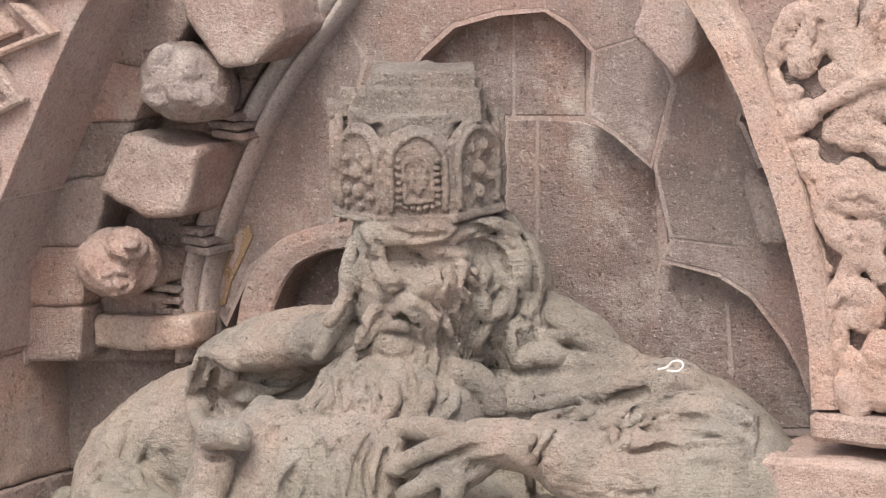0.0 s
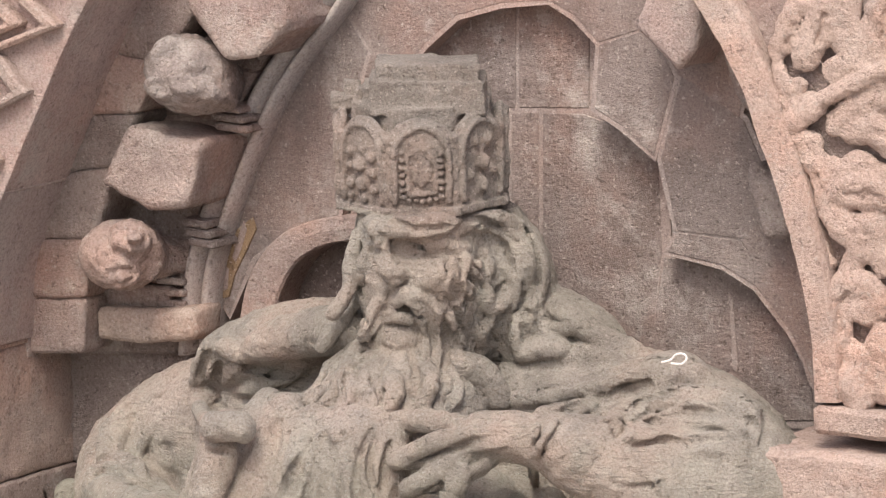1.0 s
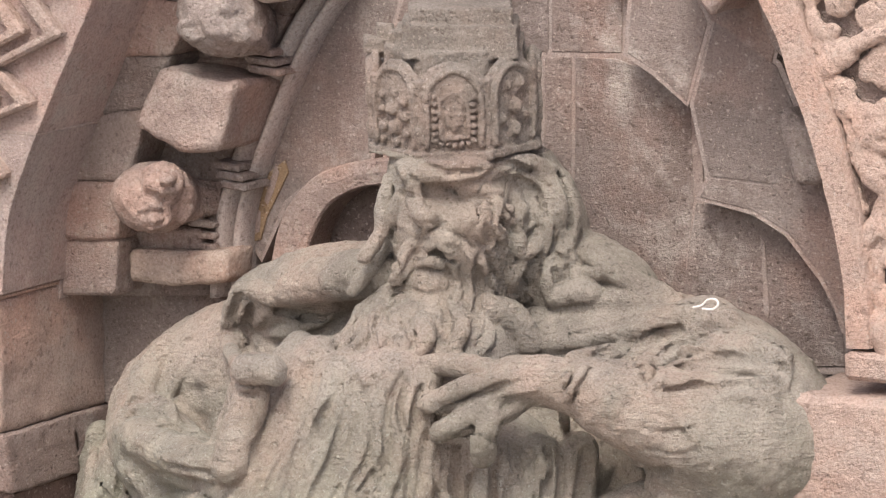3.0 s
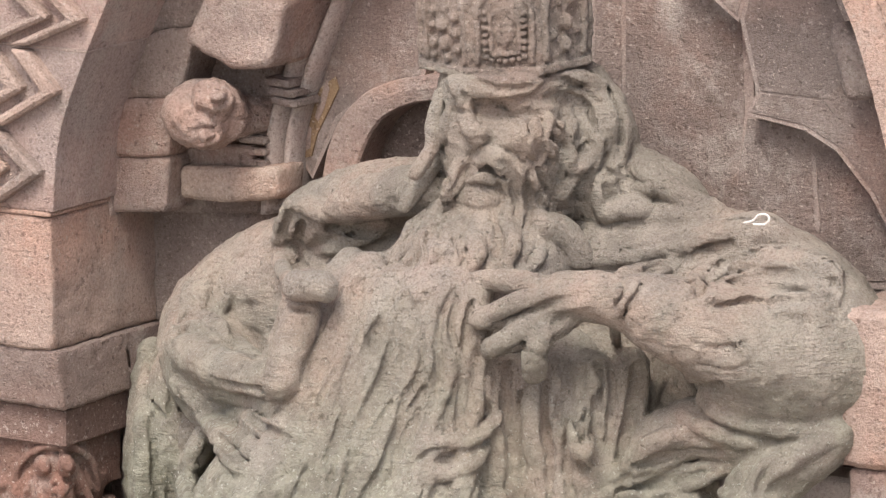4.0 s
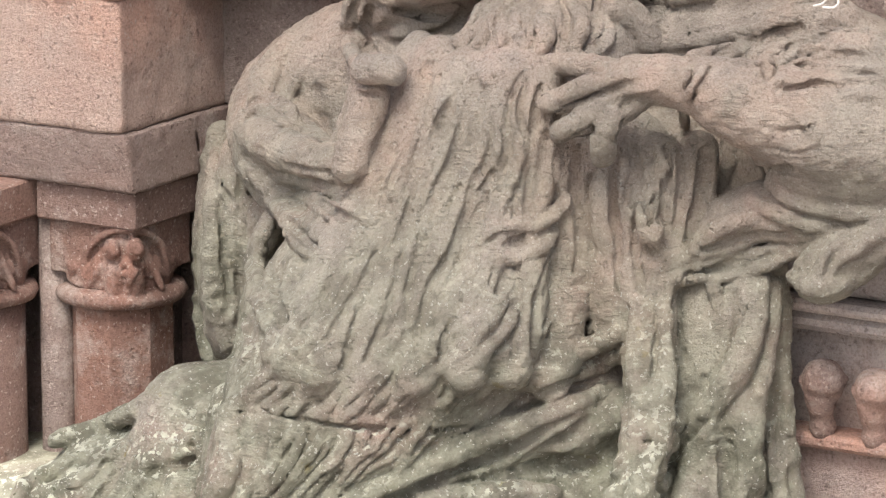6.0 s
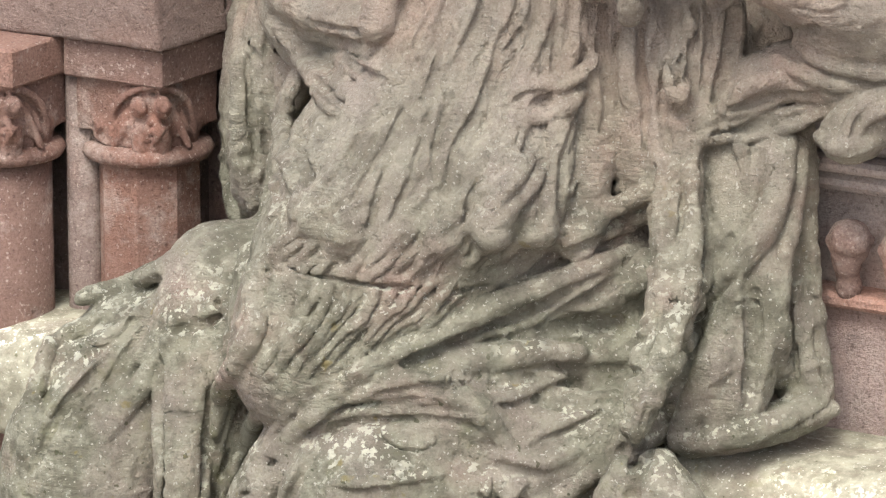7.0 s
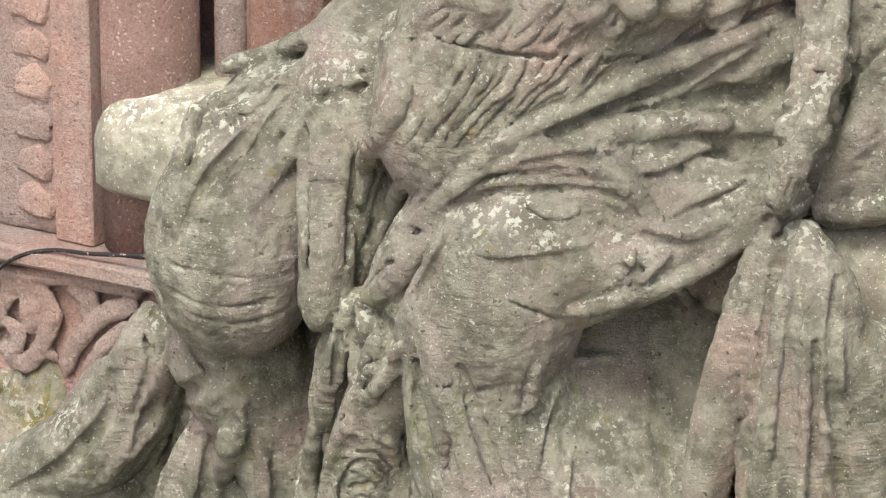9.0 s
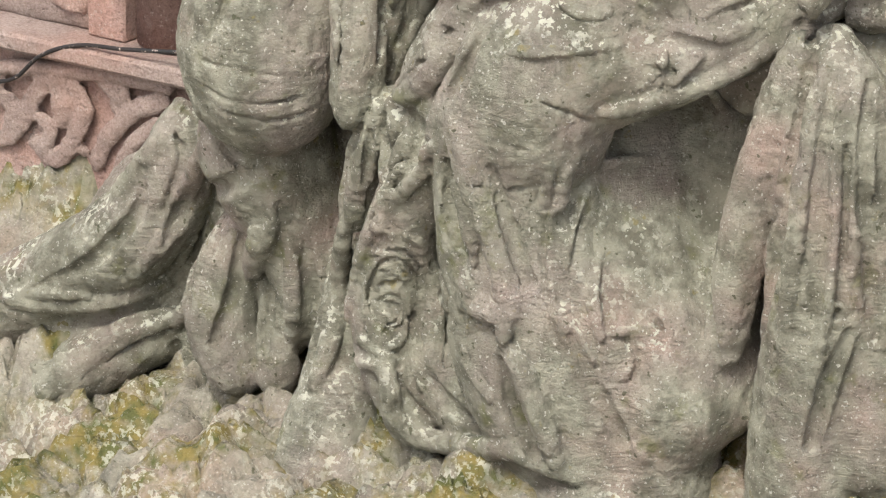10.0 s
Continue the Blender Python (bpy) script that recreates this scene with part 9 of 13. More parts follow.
king.stroke([(0.317, -1.793, 1.243, 0.015), (0.385, -1.754, 1.110, 0.018), (0.438, -1.738, 0.954, 0.018), (0.465, -1.702, 0.785, 0.015)], 0.01, cut=True)
king.stroke([(0.425, -1.272, 0.860, 0.026), (0.465, -1.508, 0.806, 0.036), (0.350, -1.588, 0.778, 0.031)], 0.03, cut=True)
king.stroke([(-0.230, -2.220, 2.040, 0.012), (-0.167, -2.201, 2.028, 0.015), (-0.114, -2.168, 2.014, 0.010)], 0.008, cut=True)
king.stroke([(-0.330, -2.166, 2.486, 0.015), (-0.104, -2.194, 2.493, 0.015), (0.052, -2.115, 2.496, 0.015), (0.189, -1.965, 2.539, 0.015)], 0.008, cut=True)
king.stroke([(0.274, -1.909, 2.410, 0.012), (0.392, -1.817, 2.388, 0.012), (0.495, -1.737, 2.365, 0.010)], 0.008, cut=True)
king.stroke([(-0.381, -2.215, 1.816, 0.013), (-0.214, -2.149, 1.820, 0.013), (-0.076, -2.085, 1.848, 0.010)], 0.006, cut=True)
# the bottom hem over a dark gap, a shoe below
king.stroke([(-0.677, -2.150, 0.309, 0.068), (-0.471, -2.200, 0.346, 0.088), (-0.254, -2.200, 0.392, 0.087), (-0.070, -2.200, 0.358, 0.066)], 0.03, cut=True)
king.stroke([(-0.791, -2.100, 0.406, 0.031), (-0.599, -2.150, 0.369, 0.052)], 0.03, cut=True)
king.stroke([(-0.938, -2.026, 0.656, 0.036), (-0.938, -1.980, 0.501, 0.039), (-0.793, -1.913, 0.406, 0.039), (-0.541, -1.960, 0.451, 0.039), (-0.237, -2.090, 0.545, 0.036), (-0.076, -2.055, 0.496, 0.036), (0.116, -1.973, 0.442, 0.036), (0.293, -1.919, 0.460, 0.031)], 0.03)
king.stroke([(-0.883, -1.850, 0.302, 0.047), (-0.835, -1.850, 0.172, 0.058), (-0.802, -1.850, 0.037, 0.058)], 0.03)
king.stroke([(-0.298, -1.900, 0.259, 0.068), (-0.018, -1.950, 0.300, 0.088), (0.285, -1.950, 0.358, 0.087)], 0.03)
# the embroidered end of the stole
king.stroke([(-1.138, -1.969, 0.734, 0.029), (-0.986, -2.004, 0.750, 0.029), (-0.930, -2.037, 0.634, 0.029)], 0.03)
king.stroke([(-1.106, -1.993, 0.972, 0.018), (-1.097, -1.992, 1.140, 0.018), (-1.019, -1.995, 1.273, 0.018), (-0.915, -1.963, 1.302, 0.018), (-0.884, -1.888, 1.209, 0.016)], 0.008)
king.stroke([(-1.118, -2.008, 0.975, 0.009), (-1.110, -2.005, 1.146, 0.009), (-1.028, -2.002, 1.289, 0.009), (-0.910, -1.959, 1.320, 0.009), (-0.874, -1.882, 1.221, 0.009)], 0.008, cut=True)
king.stroke([(-1.087, -1.986, 0.973, 0.009), (-1.078, -1.987, 1.137, 0.009), (-1.003, -1.997, 1.261, 0.009), (-0.913, -1.976, 1.286, 0.009), (-0.889, -1.902, 1.200, 0.009)], 0.008, cut=True)
king.stroke([(-1.105, -1.993, 0.972, 0.016), (-1.039, -1.996, 0.876, 0.018), (-0.949, -1.966, 0.852, 0.018), (-0.925, -1.927, 0.907, 0.016), (-0.920, -1.908, 1.041, 0.013)], 0.008)
king.stroke([(-1.035, -1.989, 1.124, 0.013), (-1.014, -1.983, 1.188, 0.013), (-0.950, -1.967, 1.218, 0.013), (-0.922, -1.934, 1.173, 0.013)], 0.006)
king.stroke([(-1.012, -1.990, 1.143, 0.016), (-0.942, -1.955, 1.161, 0.016)], 0.006, cut=True)
king.stroke([(-1.027, -1.982, 1.041, 0.013), (-0.980, -1.968, 1.080, 0.016), (-0.937, -1.929, 1.030, 0.013), (-0.947, -1.947, 0.950, 0.013), (-0.999, -1.985, 0.937, 0.013)], 0.006)
king.stroke([(-1.034, -1.986, 1.053, 0.009), (-0.979, -1.966, 1.097, 0.009), (-0.925, -1.924, 1.035, 0.009), (-0.935, -1.947, 0.943, 0.009), (-0.992, -1.991, 0.926, 0.009)], 0.008, cut=True)
king.stroke([(-1.017, -1.984, 1.031, 0.009), (-0.976, -1.978, 1.066, 0.009), (-0.945, -1.941, 1.028, 0.009), (-0.955, -1.953, 0.960, 0.009), (-1.002, -1.986, 0.951, 0.009)], 0.008, cut=True)
king.stroke([(-0.994, -2.031, 1.453, 0.013), (-0.917, -2.015, 1.418, 0.013), (-0.862, -1.936, 1.338, 0.013)], 0.006, cut=True)
king.stroke([(-0.939, -2.029, 1.425, 0.010), (-0.979, -1.998, 1.331, 0.010)], 0.005, cut=True)
king.stroke([(-0.910, -2.007, 1.408, 0.010), (-0.940, -1.990, 1.332, 0.010)], 0.005, cut=True)
king.stroke([(-0.875, -1.985, 1.382, 0.010), (-0.907, -1.966, 1.315, 0.010)], 0.005, cut=True)
king.stroke([(-0.932, -1.787, 1.335, 0.029), (-0.843, -1.809, 1.139, 0.031), (-0.791, -1.852, 0.941, 0.031), (-0.767, -1.908, 0.769, 0.026)], 0.03)
king.stroke([(-0.909, -1.770, 1.344, 0.009), (-0.817, -1.791, 1.145, 0.009), (-0.763, -1.835, 0.942, 0.009), (-0.743, -1.894, 0.768, 0.009)], 0.008, cut=True)
king.stroke([(-0.954, -1.807, 1.328, 0.009), (-0.868, -1.831, 1.134, 0.009), (-0.817, -1.872, 0.941, 0.009), (-0.789, -1.924, 0.771, 0.009)], 0.008, cut=True)
# folds of the stole above
king.stroke([(-1.063, -1.808, 1.945, 0.031), (-1.120, -1.906, 1.797, 0.034), (-1.186, -1.903, 1.620, 0.036), (-1.251, -1.854, 1.400, 0.031)], 0.03)
king.stroke([(-1.036, -1.799, 1.928, 0.009), (-1.091, -1.893, 1.783, 0.009), (-1.153, -1.885, 1.612, 0.010), (-1.223, -1.838, 1.396, 0.009)], 0.008, cut=True)
king.stroke([(-1.087, -1.821, 1.963, 0.009), (-1.148, -1.921, 1.812, 0.009), (-1.217, -1.923, 1.628, 0.010), (-1.278, -1.873, 1.405, 0.009)], 0.008, cut=True)
king.stroke([(-1.040, -1.885, 1.861, 0.023), (-1.029, -1.945, 1.662, 0.023), (-0.965, -1.992, 1.524, 0.023)], 0.03)
king.stroke([(-0.650, -1.954, 1.887, 0.036), (-0.746, -2.062, 1.777, 0.038), (-0.935, -1.990, 1.571, 0.036), (-1.010, -2.016, 1.440, 0.028)], 0.03)
king.stroke([(-0.624, -1.950, 1.860, 0.010), (-0.716, -2.055, 1.751, 0.011), (-0.905, -1.981, 1.550, 0.010), (-0.986, -2.008, 1.425, 0.009)], 0.008, cut=True)
king.stroke([(-0.674, -1.962, 1.915, 0.010), (-0.774, -2.072, 1.804, 0.011), (-0.963, -2.003, 1.593, 0.010), (-1.033, -2.027, 1.456, 0.009)], 0.008, cut=True)
king.stroke([(-0.867, -2.001, 2.006, 0.036), (-0.773, -2.023, 1.922, 0.041), (-0.794, -2.105, 1.806, 0.036), (-0.915, -2.065, 1.663, 0.026)], 0.03, cut=True)
king.stroke([(-0.598, -1.903, 2.403, 0.040), (-0.694, -2.030, 2.233, 0.043), (-0.940, -1.917, 2.010, 0.038), (-0.947, -1.974, 1.903, 0.028), (-0.970, -1.886, 1.739, 0.023)], 0.03)
king.stroke([(-0.565, -1.893, 2.378, 0.011), (-0.660, -2.020, 2.204, 0.012), (-0.908, -1.906, 1.989, 0.011), (-0.922, -1.959, 1.903, 0.009), (-0.951, -1.872, 1.745, 0.009)], 0.008, cut=True)
king.stroke([(-0.628, -1.916, 2.430, 0.011), (-0.725, -2.043, 2.262, 0.012), (-0.970, -1.932, 2.033, 0.011), (-0.971, -1.992, 1.904, 0.009), (-0.988, -1.902, 1.734, 0.009)], 0.008, cut=True)
# the drape behind the near knee
king.stroke([(-2.254, -1.380, 0.948, 0.142), (-2.362, -1.400, 0.582, 0.171), (-2.265, -1.420, 0.286, 0.143)], 0.06)
king.stroke([(-2.050, -1.360, 0.810, 0.087), (-2.021, -1.380, 0.474, 0.098), (-2.041, -1.400, 0.270, 0.082)], 0.05)
king.stroke([(-1.837, -1.650, 1.267, 0.021), (-1.782, -1.567, 1.070, 0.032), (-1.771, -1.483, 0.790, 0.038), (-1.813, -1.458, 0.543, 0.038), (-2.075, -1.167, 0.219, 0.028)], 0.03, cut=True)
king.stroke([(-1.992, -1.550, 1.250, 0.032), (-1.987, -1.628, 1.045, 0.040), (-2.290, -1.289, 0.622, 0.047), (-2.480, -1.221, 0.355, 0.044), (-2.668, -1.227, 0.286, 0.034)], 0.03)
king.stroke([(-2.422, -1.176, 0.913, 0.039), (-2.456, -1.295, 0.706, 0.044), (-2.620, -1.264, 0.486, 0.033)], 0.03, cut=True)
king.stroke([(-2.735, -1.208, 0.266, 0.039), (-2.701, -1.186, 0.086, 0.036), (-2.701, -1.165, -0.040, 0.028)], 0.03)
king.stroke([(-2.769, -1.233, 0.236, 0.028), (-2.783, -1.171, 0.064, 0.028)], 0.03, cut=True)
king.stroke([(-2.634, -1.467, 0.866, 0.039), (-2.550, -1.438, 1.079, 0.044), (-2.071, -1.758, 1.349, 0.048), (-1.944, -1.750, 1.428, 0.037)], 0.03, cut=True)
king.stroke([(-2.852, -1.233, 0.547, 0.034), (-3.027, -1.419, 0.476, 0.036), (-3.313, -1.507, 0.412, 0.034), (-3.547, -1.573, 0.412, 0.028)], 0.03)
king.stroke([(-2.831, -1.262, 0.441, 0.034), (-3.062, -1.377, 0.366, 0.034), (-3.350, -1.465, 0.301, 0.034)], 0.03, cut=True)
king.stroke([(-2.799, -1.259, 0.387, 0.042), (-2.963, -1.414, 0.309, 0.056), (-3.161, -1.527, 0.152, 0.062), (-3.310, -1.614, -0.004, 0.051)], 0.03)
king.stroke([(-2.777, -1.263, 0.349, 0.012), (-2.930, -1.415, 0.261, 0.016), (-3.119, -1.522, 0.103, 0.017), (-3.274, -1.607, -0.042, 0.014)], 0.008, cut=True)
king.stroke([(-2.627, -1.467, 1.354, 0.014), (-2.365, -1.633, 1.413, 0.014), (-2.288, -1.555, 1.463, 0.014)], 0.006, cut=True)
king.stroke([(-2.646, -1.348, 1.526, 0.038), (-2.741, -1.454, 1.306, 0.044), (-2.943, -1.445, 1.060, 0.044)], 0.03)
king.stroke([(-2.111, -2.005, 1.911, 0.021), (-2.045, -2.007, 1.785, 0.021), (-2.103, -1.780, 1.574, 0.024), (-1.921, -1.737, 1.401, 0.021)], 0.012, cut=True)
king.stroke([(-1.999, -2.065, 2.070, 0.010), (-1.774, -2.061, 2.056, 0.013), (-1.600, -1.947, 2.031, 0.013), (-1.417, -1.800, 2.068, 0.010)], 0.006, cut=True)
king.stroke([(-2.010, -2.051, 1.941, 0.010), (-1.760, -2.039, 1.889, 0.013), (-1.583, -1.883, 1.908, 0.013), (-1.450, -1.777, 1.933, 0.010)], 0.006, cut=True)
king.stroke([(-1.911, -2.054, 1.851, 0.010), (-1.706, -1.980, 1.801, 0.013), (-1.532, -1.775, 1.834, 0.013), (-1.454, -1.704, 1.871, 0.010)], 0.006, cut=True)
# the lap: long folds from the hip, the stole and the shaggy robe
king.stroke([(0.699, -0.998, 3.402, 0.033), (0.626, -1.245, 3.362, 0.042), (0.487, -1.400, 3.299, 0.042), (0.308, -1.536, 3.228, 0.040), (0.135, -1.682, 3.128, 0.042), (-0.049, -1.856, 3.000, 0.042), (-0.209, -1.976, 2.914, 0.032)], 0.03)
king.stroke([(0.683, -1.000, 3.432, 0.009), (0.607, -1.247, 3.402, 0.012), (0.469, -1.400, 3.340, 0.012), (0.290, -1.537, 3.266, 0.011), (0.113, -1.685, 3.167, 0.012), (-0.070, -1.860, 3.039, 0.012), (-0.224, -1.978, 2.945, 0.009)], 0.008, cut=True)
king.stroke([(0.539, -1.337, 2.964, 0.035), (0.383, -1.513, 2.975, 0.045), (0.220, -1.629, 2.947, 0.045), (0.047, -1.776, 2.925, 0.042), (-0.098, -1.919, 2.891, 0.035)], 0.03)
king.stroke([(0.464, -1.360, 3.075, 0.035), (0.555, -1.267, 3.080, 0.050), (0.660, -1.199, 3.092, 0.040)], 0.03, cut=True)
king.stroke([(0.482, -1.435, 2.927, 0.020), (0.579, -1.305, 2.871, 0.025), (0.737, -1.228, 2.890, 0.023)], 0.03, cut=True)
king.stroke([(0.337, -1.535, 3.123, 0.022), (0.162, -1.678, 3.054, 0.022), (0.012, -1.859, 2.958, 0.020)], 0.03, cut=True)
king.stroke([(0.789, -1.186, 3.699, 0.030), (0.567, -1.246, 3.554, 0.037), (0.438, -1.417, 3.484, 0.035)], 0.03)
king.stroke([(0.773, -1.157, 3.614, 0.020), (0.599, -1.251, 3.496, 0.022), (0.436, -1.365, 3.395, 0.020)], 0.03, cut=True)
king.stroke([(0.339, -1.820, 2.741, 0.025), (0.222, -1.820, 2.748, 0.035), (-0.029, -1.888, 2.739, 0.037), (-0.243, -1.925, 2.688, 0.040), (-0.410, -1.947, 2.614, 0.040), (-0.564, -1.989, 2.442, 0.045), (-0.709, -2.048, 2.249, 0.051), (-0.982, -1.925, 2.008, 0.046)], 0.03)
king.stroke([(0.341, -1.812, 2.766, 0.009), (0.221, -1.811, 2.784, 0.010), (-0.035, -1.881, 2.777, 0.010), (-0.256, -1.922, 2.728, 0.011), (-0.434, -1.953, 2.649, 0.011), (-0.597, -2.002, 2.474, 0.013), (-0.746, -2.063, 2.284, 0.014), (-1.015, -1.937, 2.042, 0.013)], 0.008, cut=True)
king.stroke([(0.336, -1.816, 2.701, 0.020), (0.155, -1.901, 2.732, 0.022), (-0.087, -1.984, 2.715, 0.025), (-0.328, -1.979, 2.636, 0.028), (-0.349, -2.107, 2.561, 0.030), (-0.420, -2.160, 2.406, 0.033), (-0.526, -2.162, 2.205, 0.030)], 0.012, cut=True)
king.stroke([(-0.965, -1.948, 2.071, 0.021), (-0.916, -1.999, 1.986, 0.026), (-0.838, -2.047, 1.879, 0.026), (-0.827, -2.088, 1.758, 0.020)], 0.03, cut=True)
king.stroke([(-1.089, -1.907, 1.958, 0.033), (-1.137, -1.909, 1.787, 0.039), (-1.201, -1.891, 1.579, 0.039)], 0.03)
king.stroke([(-0.686, -2.035, 2.461, 0.013), (-0.607, -2.039, 2.449, 0.015), (-0.509, -2.063, 2.455, 0.013)], 0.006, cut=True)
king.stroke([(-0.847, -2.026, 2.246, 0.013), (-0.729, -2.086, 2.293, 0.013), (-0.634, -2.068, 2.333, 0.013)], 0.006, cut=True)
king.stroke([(-0.316, -2.180, 2.468, 0.015), (-0.069, -2.195, 2.495, 0.017), (0.117, -2.072, 2.511, 0.015), (0.212, -1.944, 2.532, 0.012)], 0.01, cut=True)
king.stroke([(0.023, -1.970, 2.690, 0.012), (0.086, -1.930, 2.703, 0.012), (0.170, -1.901, 2.670, 0.012), (0.201, -1.928, 2.604, 0.012), (0.150, -1.985, 2.572, 0.012), (0.070, -2.044, 2.587, 0.012), (0.018, -2.032, 2.640, 0.012)], 0.008, cut=True)
king.stroke([(0.298, -1.894, 2.403, 0.012), (0.395, -1.816, 2.394, 0.015), (0.494, -1.740, 2.356, 0.012)], 0.008, cut=True)
king.stroke([(0.405, -1.738, 2.562, 0.035), (0.539, -1.671, 2.541, 0.037), (0.655, -1.576, 2.587, 0.032)], 0.03)
king.stroke([(0.256, -1.874, 2.573, 0.020), (0.409, -1.791, 2.525, 0.025), (0.557, -1.701, 2.500, 0.020)], 0.03, cut=True)
# the stole over the near knee
king.stroke([(-0.715, -1.954, 3.340, 0.035), (-0.710, -2.008, 3.184, 0.045), (-0.666, -2.089, 3.080, 0.045), (-0.789, -2.053, 2.896, 0.045), (-1.058, -1.801, 2.634, 0.041)], 0.03)
king.stroke([(-0.683, -1.936, 3.334, 0.010), (-0.669, -1.985, 3.179, 0.013), (-0.625, -2.069, 3.066, 0.013), (-0.750, -2.036, 2.875, 0.013), (-1.022, -1.785, 2.616, 0.011)], 0.008, cut=True)
king.stroke([(-0.745, -1.974, 3.346, 0.010), (-0.748, -2.035, 3.190, 0.013), (-0.704, -2.113, 3.094, 0.013), (-0.826, -2.074, 2.918, 0.013), (-1.092, -1.820, 2.654, 0.011)], 0.008, cut=True)
king.stroke([(-1.404, -1.613, 2.884, 0.047), (-1.368, -1.668, 2.715, 0.062), (-1.290, -1.776, 2.538, 0.067), (-1.203, -1.892, 2.312, 0.067), (-1.203, -1.945, 2.003, 0.062), (-1.228, -1.956, 1.893, 0.036)], 0.03)
king.stroke([(-1.363, -1.586, 2.884, 0.013), (-1.313, -1.633, 2.715, 0.017), (-1.230, -1.738, 2.540, 0.019), (-1.143, -1.855, 2.310, 0.019), (-1.147, -1.913, 1.995, 0.017), (-1.196, -1.939, 1.884, 0.010)], 0.008, cut=True)
king.stroke([(-1.443, -1.642, 2.886, 0.013), (-1.420, -1.708, 2.716, 0.017), (-1.345, -1.820, 2.538, 0.019), (-1.259, -1.934, 2.316, 0.019), (-1.255, -1.983, 2.012, 0.017), (-1.259, -1.976, 1.903, 0.010)], 0.008, cut=True)
king.stroke([(-1.387, -1.836, 2.505, 0.013), (-1.249, -1.844, 2.518, 0.015), (-1.177, -1.722, 2.510, 0.013)], 0.006, cut=True)
king.stroke([(-1.152, -1.700, 2.648, 0.021), (-1.170, -1.733, 2.465, 0.023), (-1.134, -1.811, 2.302, 0.026)], 0.03, cut=True)
king.stroke([(-1.452, -1.739, 2.719, 0.018), (-1.430, -1.786, 2.572, 0.021), (-1.270, -1.975, 2.377, 0.023), (-1.239, -2.027, 2.073, 0.021)], 0.03, cut=True)
king.stroke([(-1.709, -1.681, 2.693, 0.031), (-1.770, -1.822, 2.609, 0.036), (-1.817, -1.894, 2.484, 0.031)], 0.03)
king.stroke([(-1.702, -1.737, 2.680, 0.018), (-1.634, -1.699, 2.654, 0.021), (-1.538, -1.657, 2.578, 0.018)], 0.03, cut=True)
king.stroke([(-2.065, -1.452, 2.859, 0.032), (-1.925, -1.329, 2.905, 0.037), (-1.631, -1.421, 3.064, 0.034), (-1.495, -1.292, 3.176, 0.031)], 0.03)
king.stroke([(-2.024, -1.713, 2.762, 0.018), (-2.015, -1.843, 2.549, 0.026), (-1.997, -1.920, 2.299, 0.021)], 0.03, cut=True)
king.stroke([(-2.059, -1.733, 2.707, 0.032), (-2.050, -1.886, 2.473, 0.037), (-2.007, -2.018, 2.268, 0.031)], 0.03)
king.stroke([(-2.002, -1.722, 2.713, 0.013), (-1.887, -1.703, 2.720, 0.013), (-1.765, -1.693, 2.720, 0.013)], 0.006, cut=True)
king.stroke([(-1.763, -1.926, 2.446, 0.013), (-1.608, -1.875, 2.445, 0.013), (-1.403, -1.849, 2.498, 0.013)], 0.006, cut=True)
king.stroke([(-1.391, -1.677, 2.861, 0.021), (-1.315, -1.650, 2.879, 0.021), (-1.153, -1.520, 2.932, 0.018)], 0.03, cut=True)
king.stroke([(-0.792, -1.952, 3.294, 0.013), (-0.476, -2.018, 3.336, 0.012), (-0.266, -1.976, 3.323, 0.012), (-0.042, -1.867, 3.295, 0.012), (0.167, -1.687, 3.268, 0.012)], 0.006, cut=True)
# the knot beside the hip and the cloth on the bench
king.stroke([(0.895, -1.176, 3.813, 0.035), (0.933, -1.263, 3.608, 0.039), (1.000, -1.350, 3.433, 0.039), (1.035, -1.433, 3.279, 0.032)], 0.03)
king.stroke([(0.928, -1.160, 3.812, 0.010), (0.970, -1.244, 3.609, 0.011), (1.037, -1.332, 3.434, 0.011), (1.065, -1.418, 3.277, 0.009)], 0.008, cut=True)
king.stroke([(0.864, -1.195, 3.815, 0.010), (0.898, -1.285, 3.608, 0.011), (0.965, -1.372, 3.433, 0.011), (1.006, -1.450, 3.281, 0.009)], 0.008, cut=True)
king.stroke([(1.059, -1.210, 3.613, 0.032), (1.084, -1.299, 3.433, 0.042), (1.108, -1.388, 3.254, 0.044), (1.080, -1.530, 3.054, 0.044), (1.090, -1.594, 2.893, 0.037)], 0.03)
king.stroke([(1.030, -1.227, 3.617, 0.009), (1.046, -1.321, 3.439, 0.012), (1.069, -1.409, 3.266, 0.012), (1.040, -1.551, 3.067, 0.012), (1.057, -1.613, 2.898, 0.010)], 0.008, cut=True)
king.stroke([(0.833, -1.206, 3.811, 0.020), (0.864, -1.255, 3.571, 0.025), (0.952, -1.389, 3.358, 0.022)], 0.03, cut=True)
king.stroke([(1.164, -1.288, 3.264, 0.022), (1.159, -1.424, 3.142, 0.027), (0.935, -1.120, 2.828, 0.025)], 0.03, cut=True)
king.stroke([(1.166, -1.136, 3.178, 0.050), (1.180, -1.206, 2.991, 0.069), (1.096, -1.203, 2.796, 0.070), (1.009, -1.196, 2.651, 0.050)], 0.03)
king.stroke([(1.362, -0.953, 3.827, 0.035), (1.322, -1.028, 3.635, 0.044), (1.253, -1.099, 3.463, 0.042), (1.140, -1.094, 3.318, 0.032)], 0.03)
king.stroke([(1.331, -0.968, 3.840, 0.010), (1.284, -1.046, 3.654, 0.012), (1.218, -1.113, 3.487, 0.012), (1.115, -1.103, 3.339, 0.009)], 0.008, cut=True)
